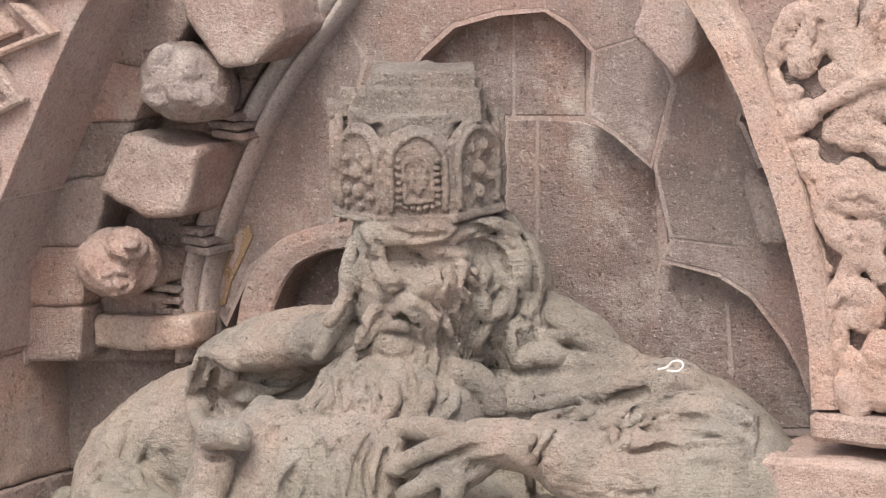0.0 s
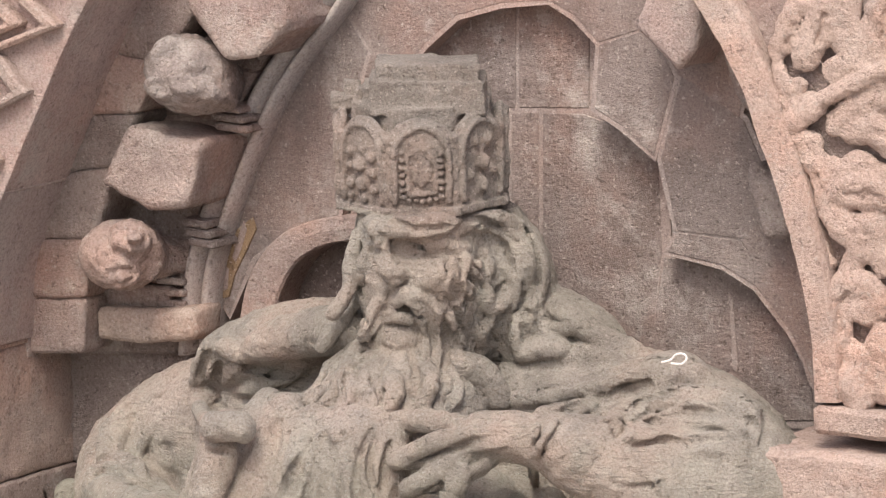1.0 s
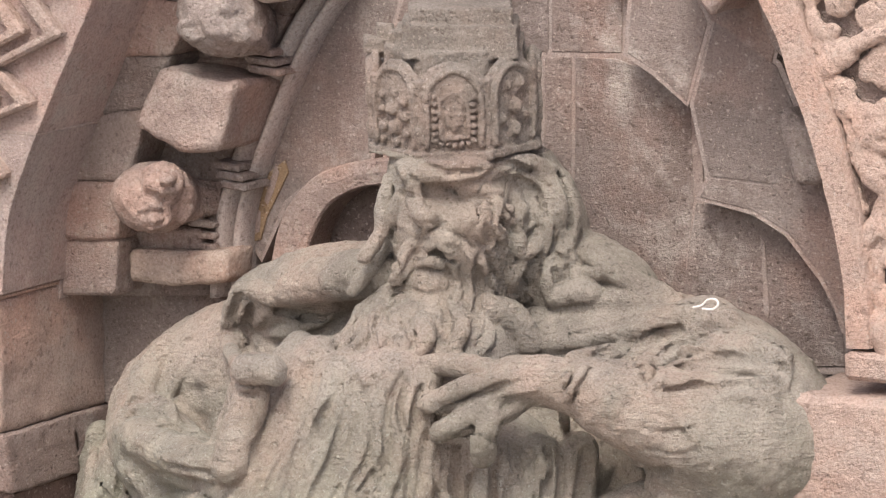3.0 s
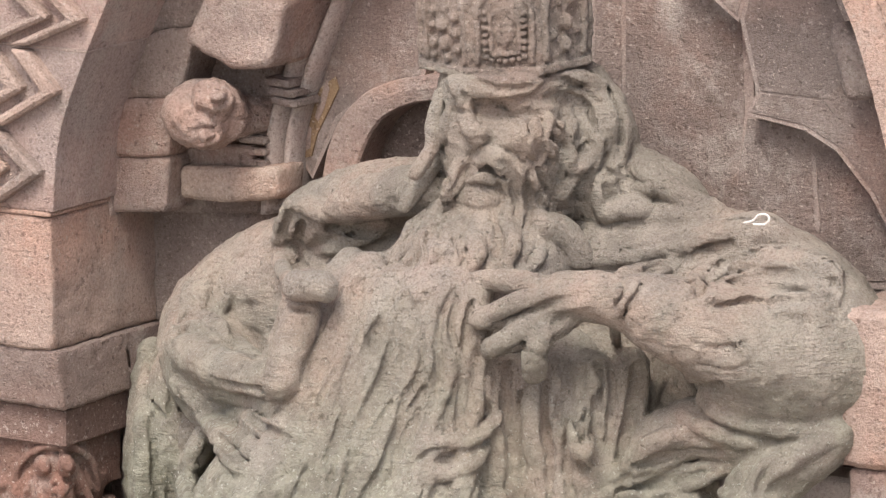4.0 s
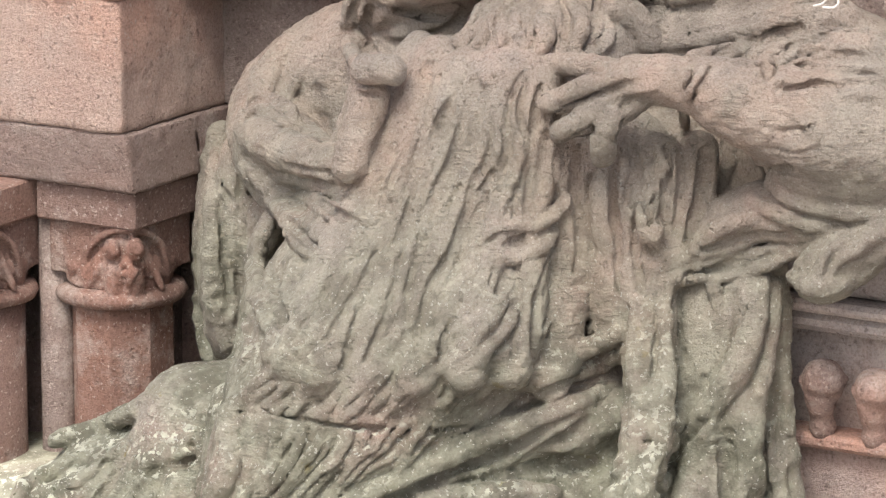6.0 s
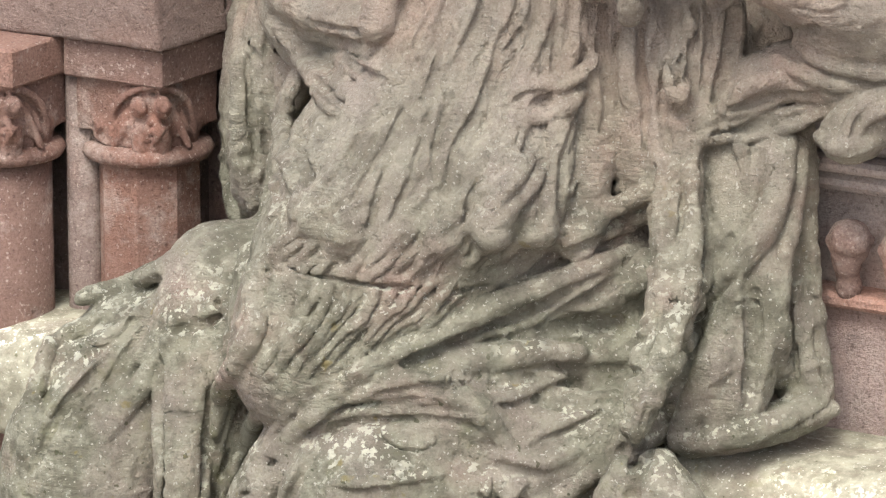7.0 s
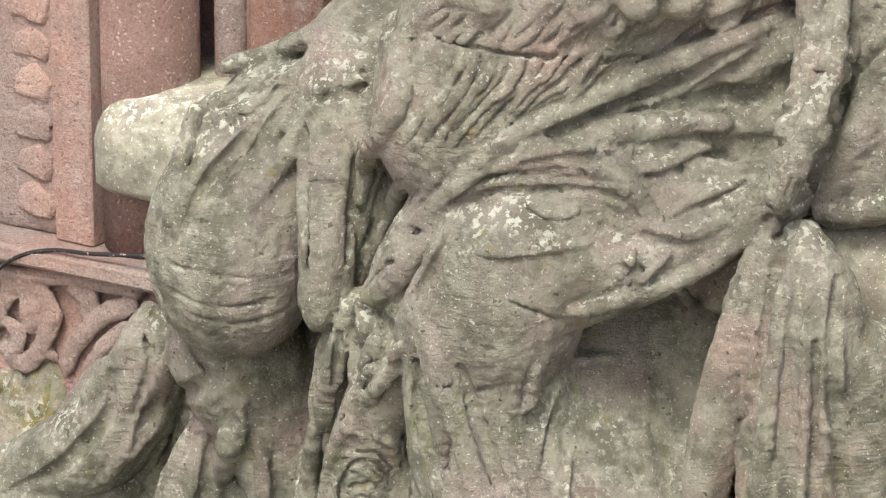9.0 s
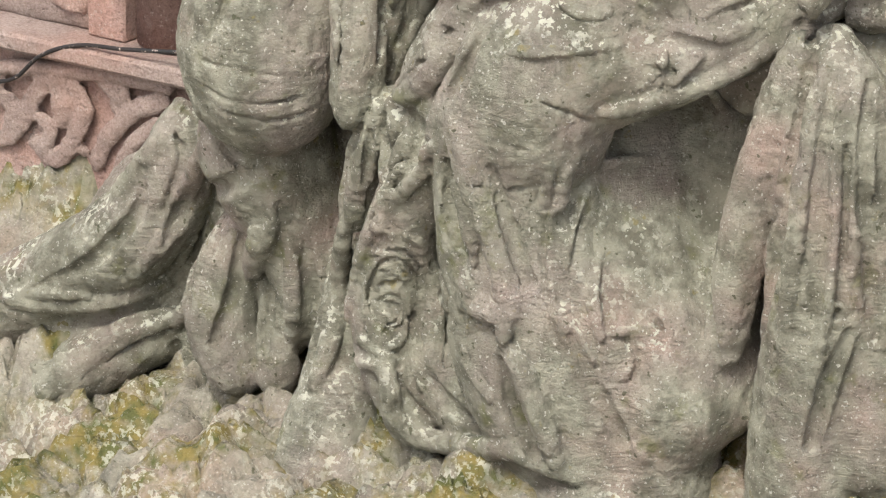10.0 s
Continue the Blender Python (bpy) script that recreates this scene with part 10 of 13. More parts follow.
king.stroke([(1.353, -1.021, 3.332, 0.040), (1.375, -1.000, 3.074, 0.045), (1.321, -0.836, 2.792, 0.040)], 0.03)
king.stroke([(1.294, -1.118, 3.346, 0.030), (1.309, -1.112, 3.116, 0.035), (1.299, -1.162, 2.870, 0.030)], 0.03, cut=True)
king.stroke([(0.997, -1.222, 2.590, 0.040), (1.254, -1.226, 2.646, 0.045), (1.403, -1.090, 2.713, 0.042), (1.516, -0.883, 2.782, 0.035)], 0.03)
king.stroke([(1.006, -1.233, 2.551, 0.011), (1.270, -1.235, 2.603, 0.013), (1.426, -1.093, 2.675, 0.012), (1.536, -0.885, 2.752, 0.010)], 0.008, cut=True)
king.stroke([(1.000, -1.447, 3.297, 0.012), (1.133, -1.383, 3.292, 0.012), (1.253, -1.142, 3.243, 0.012), (1.453, -0.784, 3.215, 0.012)], 0.006, cut=True)
king.stroke([(0.835, -1.415, 2.574, 0.025), (1.008, -1.591, 2.571, 0.025), (1.023, -1.519, 2.632, 0.020)], 0.03, cut=True)
# the beard's full mass, then the hollows between its locks
king.stroke([(-0.204, -1.218, 4.878, 0.075), (-0.228, -1.368, 4.671, 0.075), (-0.232, -1.480, 4.436, 0.075), (-0.265, -1.545, 4.240, 0.075), (-0.335, -1.644, 4.046, 0.075), (-0.413, -1.779, 3.808, 0.075), (-0.504, -1.914, 3.594, 0.075)], 0.06)
king.stroke([(-0.080, -1.275, 4.875, 0.075), (-0.092, -1.398, 4.640, 0.074), (-0.124, -1.510, 4.402, 0.074), (-0.171, -1.600, 4.185, 0.074), (-0.242, -1.721, 3.971, 0.074), (-0.332, -1.857, 3.758, 0.074), (-0.411, -1.964, 3.566, 0.074)], 0.06)
king.stroke([(0.078, -1.295, 4.843, 0.074), (0.016, -1.407, 4.603, 0.074), (-0.030, -1.496, 4.385, 0.074), (-0.084, -1.599, 4.170, 0.074), (-0.136, -1.726, 3.959, 0.074), (-0.213, -1.859, 3.748, 0.074), (-0.269, -1.955, 3.532, 0.074)], 0.06)
king.stroke([(0.196, -1.297, 4.830, 0.074), (0.142, -1.374, 4.610, 0.074), (0.083, -1.443, 4.414, 0.074), (0.025, -1.539, 4.196, 0.074), (-0.017, -1.659, 3.986, 0.074), (-0.060, -1.776, 3.776, 0.074), (-0.090, -1.869, 3.537, 0.074)], 0.06)
king.stroke([(0.286, -1.278, 4.862, 0.074), (0.242, -1.363, 4.695, 0.074), (0.271, -1.381, 4.525, 0.074), (0.186, -1.445, 4.324, 0.074), (0.120, -1.528, 4.129, 0.074), (0.094, -1.649, 3.896, 0.074), (0.116, -1.779, 3.546, 0.074)], 0.06)
king.stroke([(0.372, -1.253, 4.854, 0.074), (0.344, -1.326, 4.674, 0.074), (0.387, -1.334, 4.479, 0.074), (0.335, -1.380, 4.279, 0.074), (0.303, -1.470, 4.064, 0.074), (0.298, -1.605, 3.837, 0.074), (0.338, -1.716, 3.562, 0.074)], 0.06)
king.stroke([(0.436, -1.239, 4.808, 0.074), (0.430, -1.286, 4.626, 0.074), (0.448, -1.281, 4.425, 0.074), (0.416, -1.299, 4.222, 0.074), (0.427, -1.364, 3.982, 0.074), (0.439, -1.455, 3.748, 0.074), (0.447, -1.515, 3.533, 0.074)], 0.06)
king.stroke([(0.535, -1.112, 4.480, 0.074), (0.500, -1.150, 4.305, 0.074), (0.523, -1.137, 4.153, 0.074), (0.497, -1.166, 4.002, 0.075), (0.533, -1.200, 3.809, 0.075), (0.534, -1.274, 3.594, 0.074), (0.531, -1.317, 3.474, 0.074)], 0.06)
# the sword arm: sleeve, cuff and hilt
king.stroke([(-1.184, -1.044, 4.329, 0.098), (-0.833, -1.270, 4.335, 0.086), (-0.520, -1.426, 4.363, 0.060), (-0.317, -1.407, 4.367, 0.050)], 0.03)
king.stroke([(-1.320, -0.996, 4.332, 0.023), (-1.347, -0.918, 4.401, 0.026), (-1.284, -0.894, 4.441, 0.026), (-1.146, -0.936, 4.441, 0.026), (-1.048, -0.888, 4.375, 0.023)], 0.03)
king.stroke([(-1.356, -0.913, 4.431, 0.018), (-1.294, -0.892, 4.471, 0.021), (-1.204, -0.887, 4.469, 0.018)], 0.01, cut=True)
king.stroke([(-0.951, -1.129, 4.396, 0.031), (-0.946, -1.005, 4.441, 0.041), (-1.083, -0.738, 4.499, 0.031)], 0.06, cut=True)
king.stroke([(-0.992, -1.171, 4.221, 0.036), (-0.750, -1.260, 4.218, 0.043), (-0.455, -1.434, 4.243, 0.045), (-0.318, -1.359, 4.229, 0.035)], 0.03)
king.stroke([(-0.986, -1.160, 4.256, 0.010), (-0.743, -1.247, 4.261, 0.012), (-0.452, -1.423, 4.289, 0.013), (-0.318, -1.352, 4.265, 0.010)], 0.008, cut=True)
king.stroke([(-0.996, -1.185, 4.186, 0.010), (-0.754, -1.276, 4.175, 0.012), (-0.455, -1.449, 4.198, 0.013), (-0.316, -1.369, 4.194, 0.010)], 0.008, cut=True)
king.stroke([(-1.178, -1.101, 4.195, 0.034), (-0.997, -1.118, 4.068, 0.044), (-0.470, -1.597, 4.067, 0.043), (-0.308, -1.655, 4.021, 0.032)], 0.03)
king.stroke([(-1.159, -1.084, 4.219, 0.009), (-0.974, -1.096, 4.101, 0.012), (-0.449, -1.577, 4.101, 0.012), (-0.294, -1.640, 4.048, 0.009)], 0.008, cut=True)
king.stroke([(-1.196, -1.121, 4.171, 0.009), (-1.018, -1.144, 4.036, 0.012), (-0.488, -1.621, 4.033, 0.012), (-0.320, -1.672, 3.994, 0.009)], 0.008, cut=True)
king.stroke([(-0.938, -1.091, 4.107, 0.028), (-0.424, -1.574, 4.170, 0.040), (-0.228, -1.594, 4.139, 0.035)], 0.03)
king.stroke([(-0.928, -1.080, 4.133, 0.009), (-0.413, -1.560, 4.208, 0.011), (-0.221, -1.582, 4.172, 0.010)], 0.008, cut=True)
king.stroke([(-0.945, -1.105, 4.081, 0.009), (-0.433, -1.593, 4.133, 0.011), (-0.234, -1.608, 4.106, 0.010)], 0.008, cut=True)
king.stroke([(-0.706, -1.503, 4.030, 0.033), (-0.469, -1.667, 3.996, 0.040), (-0.322, -1.587, 3.954, 0.035)], 0.03)
king.stroke([(-0.690, -1.487, 4.056, 0.009), (-0.457, -1.651, 4.033, 0.011), (-0.318, -1.577, 3.989, 0.010)], 0.008, cut=True)
king.stroke([(-0.721, -1.522, 4.005, 0.009), (-0.479, -1.686, 3.960, 0.011), (-0.324, -1.601, 3.920, 0.010)], 0.008, cut=True)
king.stroke([(-1.298, -0.690, 3.943, 0.026), (-1.095, -1.136, 3.933, 0.031), (-1.110, -1.196, 3.757, 0.031), (-0.763, -1.681, 3.742, 0.030), (-0.562, -1.870, 3.654, 0.030), (-0.492, -1.865, 3.533, 0.025)], 0.03)
king.stroke([(-1.410, -0.620, 3.740, 0.053), (-1.273, -0.660, 3.574, 0.095), (-1.150, -0.800, 3.402, 0.095)], 0.08)
king.stroke([(-0.317, -1.764, 3.919, 0.040), (-0.332, -1.847, 3.781, 0.040), (-0.390, -1.905, 3.658, 0.025)], 0.03, cut=True)
king.stroke([(-1.504, -0.634, 3.963, 0.024), (-1.210, -1.119, 3.836, 0.031), (-0.855, -1.658, 3.726, 0.025), (-0.815, -1.673, 3.578, 0.020)], 0.03, cut=True)
king.stroke([(-1.605, -0.723, 3.845, 0.021), (-1.536, -0.752, 3.614, 0.027), (-1.463, -0.769, 3.381, 0.021)], 0.03, cut=True)
king.stroke([(-1.826, -0.452, 4.070, 0.035), (-1.685, -0.700, 3.804, 0.037), (-1.651, -0.742, 3.489, 0.032), (-1.636, -0.673, 3.215, 0.032)], 0.03)
king.stroke([(-0.286, -1.500, 4.700, 0.085), (-0.359, -1.480, 4.524, 0.090), (-0.433, -1.440, 4.355, 0.090)], 0.008)
king.stroke([(-0.290, -1.530, 4.819, 0.067), (-0.155, -1.530, 4.828, 0.067)], 0.008)
king.stroke([(-1.398, -0.768, 4.578, 0.021), (-1.320, -0.671, 4.677, 0.024), (-1.138, -0.662, 4.734, 0.021)], 0.012, cut=True)
king.stroke([(-0.944, -0.672, 4.913, 0.023), (-0.912, -0.674, 4.798, 0.026), (-0.826, -0.713, 4.707, 0.023)], 0.03)
king.stroke([(-0.924, -0.659, 4.918, 0.009), (-0.891, -0.660, 4.807, 0.009), (-0.808, -0.700, 4.718, 0.009)], 0.008, cut=True)
king.stroke([(-0.963, -0.686, 4.908, 0.009), (-0.932, -0.691, 4.789, 0.009), (-0.842, -0.728, 4.696, 0.009)], 0.008, cut=True)
king.stroke([(-0.755, -0.774, 4.934, 0.021), (-0.841, -0.689, 4.807, 0.021)], 0.012, cut=True)
king.stroke([(-0.689, -0.830, 5.040, 0.026), (-0.600, -0.826, 4.996, 0.026), (-0.422, -0.820, 5.025, 0.028), (-0.341, -0.757, 5.010, 0.023)], 0.03)
king.stroke([(-0.678, -0.819, 5.063, 0.009), (-0.598, -0.821, 5.023, 0.009), (-0.424, -0.817, 5.054, 0.009), (-0.340, -0.753, 5.034, 0.009)], 0.008, cut=True)
king.stroke([(-0.699, -0.842, 5.019, 0.009), (-0.600, -0.834, 4.970, 0.009), (-0.419, -0.826, 4.996, 0.009), (-0.341, -0.763, 4.987, 0.009)], 0.008, cut=True)
king.stroke([(-0.626, -0.738, 4.823, 0.023), (-0.508, -0.731, 4.868, 0.028), (-0.385, -0.710, 4.921, 0.023)], 0.03)
king.stroke([(-0.634, -0.739, 4.846, 0.009), (-0.519, -0.733, 4.895, 0.009), (-0.394, -0.712, 4.943, 0.009)], 0.008, cut=True)
king.stroke([(-0.617, -0.738, 4.800, 0.009), (-0.497, -0.732, 4.840, 0.009), (-0.375, -0.710, 4.899, 0.009)], 0.008, cut=True)
king.stroke([(-0.582, -0.806, 4.956, 0.026), (-0.493, -0.755, 4.969, 0.026), (-0.402, -0.757, 4.960, 0.020)], 0.012, cut=True)
# locks under the far hand
king.stroke([(0.551, -1.040, 4.393, 0.085), (0.544, -1.060, 4.140, 0.090), (0.577, -1.080, 3.892, 0.085)], 0.06)
king.stroke([(0.740, -1.020, 4.436, 0.084), (0.739, -1.040, 4.160, 0.090), (0.779, -1.080, 3.892, 0.085)], 0.06)
king.stroke([(0.888, -0.980, 4.471, 0.084), (0.893, -1.000, 4.196, 0.089), (0.927, -1.040, 3.953, 0.079)], 0.06)
king.stroke([(1.013, -0.850, 4.486, 0.079), (0.987, -0.900, 4.239, 0.084), (0.975, -0.950, 4.043, 0.075)], 0.06)
king.stroke([(0.686, -1.140, 4.401, 0.030), (0.676, -1.150, 4.275, 0.037), (0.694, -1.150, 4.150, 0.037), (0.712, -1.140, 4.069, 0.027)], 0.03)
king.stroke([(1.139, -1.000, 4.477, 0.025), (1.138, -1.020, 4.304, 0.025), (1.106, -1.060, 4.132, 0.020)], 0.03, cut=True)
king.stroke([(0.867, -1.220, 4.632, 0.034), (0.996, -1.200, 4.663, 0.042), (1.063, -1.120, 4.603, 0.032)], 0.03, cut=True)
# the far hand and wrist
king.stroke([(0.528, -1.360, 4.720, 0.027), (0.647, -1.380, 4.786, 0.034), (0.776, -1.360, 4.846, 0.039)], 0.03)
king.stroke([(0.514, -1.364, 4.745, 0.009), (0.632, -1.384, 4.818, 0.010), (0.760, -1.363, 4.884, 0.011)], 0.008, cut=True)
king.stroke([(0.542, -1.359, 4.696, 0.009), (0.664, -1.379, 4.754, 0.010), (0.794, -1.360, 4.809, 0.011)], 0.008, cut=True)
king.stroke([(0.597, -1.380, 4.606, 0.029), (0.702, -1.400, 4.663, 0.039), (0.817, -1.380, 4.739, 0.044)], 0.03)
king.stroke([(0.583, -1.384, 4.633, 0.009), (0.682, -1.406, 4.699, 0.011), (0.793, -1.387, 4.778, 0.012)], 0.008, cut=True)
king.stroke([(0.613, -1.379, 4.579, 0.009), (0.724, -1.398, 4.629, 0.011), (0.843, -1.377, 4.701, 0.012)], 0.008, cut=True)
king.stroke([(0.790, -1.340, 4.500, 0.029), (0.818, -1.380, 4.598, 0.039), (0.873, -1.380, 4.703, 0.041)], 0.03)
king.stroke([(0.764, -1.356, 4.502, 0.009), (0.784, -1.399, 4.609, 0.011), (0.839, -1.398, 4.722, 0.012)], 0.008, cut=True)
king.stroke([(0.817, -1.326, 4.499, 0.009), (0.854, -1.364, 4.587, 0.011), (0.910, -1.366, 4.685, 0.012)], 0.008, cut=True)
king.stroke([(0.473, -1.240, 4.887, 0.025), (0.590, -1.260, 4.895, 0.032), (0.730, -1.280, 4.895, 0.034)], 0.03)
king.stroke([(0.464, -1.239, 4.798, 0.020), (0.529, -1.180, 4.815, 0.022), (0.602, -1.133, 4.832, 0.017)], 0.008, cut=True)
king.stroke([(0.763, -1.385, 4.692, 0.017), (0.815, -1.415, 4.641, 0.017)], 0.01, cut=True)
king.stroke([(1.228, -1.222, 4.937, 0.017), (1.188, -1.273, 4.805, 0.019), (0.861, -0.715, 4.547, 0.018)], 0.006)
king.stroke([(1.245, -1.220, 4.931, 0.009), (1.209, -1.269, 4.801, 0.009), (0.880, -0.711, 4.546, 0.009)], 0.008, cut=True)
king.stroke([(1.403, -1.238, 4.847, 0.012), (1.389, -1.262, 4.751, 0.012), (1.384, -1.198, 4.615, 0.012)], 0.006)
# cloth thrown over the far shoulder
king.stroke([(0.730, -0.684, 4.897, 0.028), (0.956, -0.680, 4.943, 0.035), (1.166, -0.651, 5.013, 0.042), (1.392, -0.655, 5.080, 0.044), (1.610, -0.595, 5.101, 0.034)], 0.03)
king.stroke([(0.725, -0.683, 4.925, 0.009), (0.947, -0.679, 4.978, 0.010), (1.154, -0.651, 5.056, 0.012), (1.383, -0.652, 5.126, 0.012), (1.606, -0.591, 5.137, 0.010)], 0.008, cut=True)
king.stroke([(1.165, -0.752, 4.829, 0.030), (1.230, -0.691, 4.913, 0.040), (1.317, -0.672, 4.993, 0.042), (1.499, -0.648, 5.049, 0.034)], 0.03)
king.stroke([(1.144, -0.760, 4.850, 0.009), (1.203, -0.701, 4.943, 0.011), (1.299, -0.675, 5.033, 0.012), (1.489, -0.648, 5.084, 0.010)], 0.008, cut=True)
king.stroke([(1.332, -0.802, 4.841, 0.030), (1.408, -0.737, 4.925, 0.037), (1.571, -0.731, 4.985, 0.042), (1.757, -0.666, 4.977, 0.039), (1.919, -0.660, 4.949, 0.029)], 0.03)
king.stroke([(1.312, -0.809, 4.864, 0.009), (1.389, -0.741, 4.959, 0.010), (1.564, -0.727, 5.028, 0.012), (1.761, -0.658, 5.017, 0.011), (1.924, -0.653, 4.978, 0.009)], 0.008, cut=True)
king.stroke([(1.479, -0.871, 4.875, 0.029), (1.601, -0.787, 4.902, 0.046), (1.793, -0.788, 4.931, 0.034)], 0.03)
king.stroke([(1.716, -0.955, 4.843, 0.029), (1.836, -0.873, 4.853, 0.034), (1.943, -0.762, 4.832, 0.029)], 0.03)
king.stroke([(1.923, -0.669, 4.963, 0.010), (1.961, -0.636, 4.912, 0.010), (1.988, -0.743, 4.834, 0.010)], 0.006, cut=True)
king.stroke([(1.250, -1.215, 4.940, 0.015), (1.186, -1.275, 4.821, 0.017), (0.843, -0.705, 4.573, 0.015)], 0.006)
king.stroke([(1.264, -1.214, 4.933, 0.009), (1.203, -1.273, 4.814, 0.009), (0.859, -0.702, 4.570, 0.009)], 0.008, cut=True)
king.stroke([(1.454, -1.186, 4.881, 0.012), (1.419, -1.248, 4.790, 0.012), (1.409, -1.228, 4.663, 0.012)], 0.006)
king.stroke([(1.257, -0.454, 5.117, 0.035), (1.076, -0.485, 5.181, 0.045), (0.926, -0.523, 5.276, 0.045), (0.857, -0.502, 5.305, 0.030)], 0.03)
# the hood's smooth back
king.stroke([(-0.488, -0.858, 5.061, 0.051), (-0.325, -0.855, 5.109, 0.076), (-0.100, -0.882, 5.164, 0.091), (0.077, -0.917, 5.185, 0.070)], 0.06)
king.stroke([(-0.680, -0.819, 5.051, 0.023), (-0.569, -0.827, 5.010, 0.026), (-0.471, -0.743, 4.974, 0.026), (-0.328, -0.731, 4.978, 0.020)], 0.03)
# hollows scooped between the locks of the beard
king.stroke([(-0.086, -1.420, 4.804, 0.012), (-0.109, -1.515, 4.659, 0.015), (-0.138, -1.566, 4.497, 0.019), (-0.152, -1.628, 4.352, 0.019), (-0.171, -1.697, 4.211, 0.015), (-0.217, -1.768, 4.070, 0.012)], 0.004, cut=True)
king.stroke([(-0.041, -1.404, 4.816, 0.012), (-0.036, -1.496, 4.643, 0.017), (-0.072, -1.574, 4.476, 0.020), (-0.114, -1.637, 4.321, 0.017), (-0.146, -1.717, 4.167, 0.012)], 0.004, cut=True)
king.stroke([(0.013, -1.410, 4.805, 0.017), (0.017, -1.520, 4.627, 0.025), (-0.007, -1.575, 4.443, 0.030), (-0.050, -1.646, 4.277, 0.025), (-0.108, -1.740, 4.118, 0.017)], 0.004, cut=True)
king.stroke([(0.155, -1.377, 4.855, 0.012), (0.101, -1.459, 4.702, 0.015), (0.044, -1.522, 4.550, 0.019), (0.013, -1.575, 4.402, 0.019), (-0.008, -1.626, 4.260, 0.015), (-0.022, -1.705, 4.124, 0.012)], 0.004, cut=True)
king.stroke([(0.198, -1.410, 4.819, 0.017), (0.176, -1.464, 4.665, 0.023), (0.156, -1.492, 4.527, 0.029), (0.122, -1.535, 4.394, 0.029), (0.063, -1.614, 4.241, 0.023), (0.013, -1.711, 4.097, 0.017)], 0.004, cut=True)
king.stroke([(0.291, -1.410, 4.826, 0.017), (0.257, -1.467, 4.690, 0.023), (0.198, -1.475, 4.536, 0.029), (0.141, -1.537, 4.379, 0.029), (0.103, -1.598, 4.235, 0.023), (0.098, -1.660, 4.115, 0.017)], 0.004, cut=True)
king.stroke([(0.316, -1.400, 4.815, 0.012), (0.285, -1.457, 4.693, 0.016), (0.321, -1.478, 4.583, 0.020), (0.289, -1.486, 4.442, 0.017), (0.226, -1.534, 4.305, 0.012)], 0.004, cut=True)
king.stroke([(0.402, -1.347, 4.850, 0.012), (0.373, -1.408, 4.732, 0.015), (0.377, -1.443, 4.613, 0.019), (0.385, -1.465, 4.485, 0.019), (0.341, -1.467, 4.336, 0.015), (0.336, -1.520, 4.189, 0.012)], 0.004, cut=True)
king.stroke([(0.421, -1.349, 4.820, 0.012), (0.416, -1.397, 4.679, 0.016), (0.471, -1.417, 4.531, 0.020), (0.438, -1.414, 4.378, 0.017), (0.390, -1.468, 4.236, 0.012)], 0.004, cut=True)
king.stroke([(0.484, -1.325, 4.792, 0.017), (0.477, -1.361, 4.665, 0.025), (0.485, -1.392, 4.533, 0.029), (0.462, -1.387, 4.383, 0.025), (0.454, -1.391, 4.216, 0.017)], 0.004, cut=True)
king.stroke([(0.540, -1.249, 4.632, 0.012), (0.543, -1.282, 4.487, 0.015), (0.542, -1.290, 4.374, 0.019), (0.520, -1.261, 4.283, 0.019), (0.514, -1.323, 4.195, 0.015), (0.525, -1.356, 4.056, 0.012)], 0.004, cut=True)
king.stroke([(-0.167, -1.693, 4.218, 0.015), (-0.183, -1.742, 4.114, 0.021), (-0.210, -1.797, 4.028, 0.025), (-0.260, -1.847, 3.948, 0.021), (-0.302, -1.903, 3.855, 0.015)], 0.004, cut=True)
king.stroke([(-0.092, -1.650, 4.272, 0.015), (-0.132, -1.716, 4.159, 0.021), (-0.171, -1.779, 4.039, 0.025), (-0.191, -1.859, 3.924, 0.021), (-0.230, -1.941, 3.809, 0.015)], 0.004, cut=True)
king.stroke([(-0.047, -1.643, 4.286, 0.016), (-0.076, -1.722, 4.131, 0.023), (-0.106, -1.814, 3.978, 0.027), (-0.162, -1.919, 3.831, 0.023), (-0.228, -1.995, 3.684, 0.016)], 0.004, cut=True)
king.stroke([(0.013, -1.636, 4.229, 0.015), (-0.046, -1.742, 4.065, 0.021), (-0.091, -1.846, 3.908, 0.025), (-0.111, -1.926, 3.755, 0.021), (-0.149, -1.949, 3.578, 0.015)], 0.004, cut=True)
king.stroke([(0.052, -1.638, 4.206, 0.012), (0.015, -1.722, 4.061, 0.017), (0.013, -1.799, 3.925, 0.020), (0.001, -1.863, 3.787, 0.016), (-0.054, -1.929, 3.614, 0.012)], 0.004, cut=True)
king.stroke([(0.196, -1.537, 4.350, 0.016), (0.129, -1.602, 4.203, 0.023), (0.078, -1.693, 4.053, 0.027), (0.070, -1.759, 3.929, 0.023), (0.091, -1.816, 3.789, 0.016)], 0.004, cut=True)
king.stroke([(0.261, -1.508, 4.415, 0.016), (0.230, -1.541, 4.241, 0.023), (0.193, -1.617, 4.065, 0.027), (0.146, -1.746, 3.875, 0.023), (0.146, -1.868, 3.587, 0.016)], 0.004, cut=True)
king.stroke([(0.295, -1.472, 4.319, 0.012), (0.295, -1.520, 4.187, 0.017), (0.322, -1.587, 4.047, 0.020), (0.303, -1.678, 3.914, 0.016), (0.265, -1.757, 3.749, 0.012)], 0.004, cut=True)
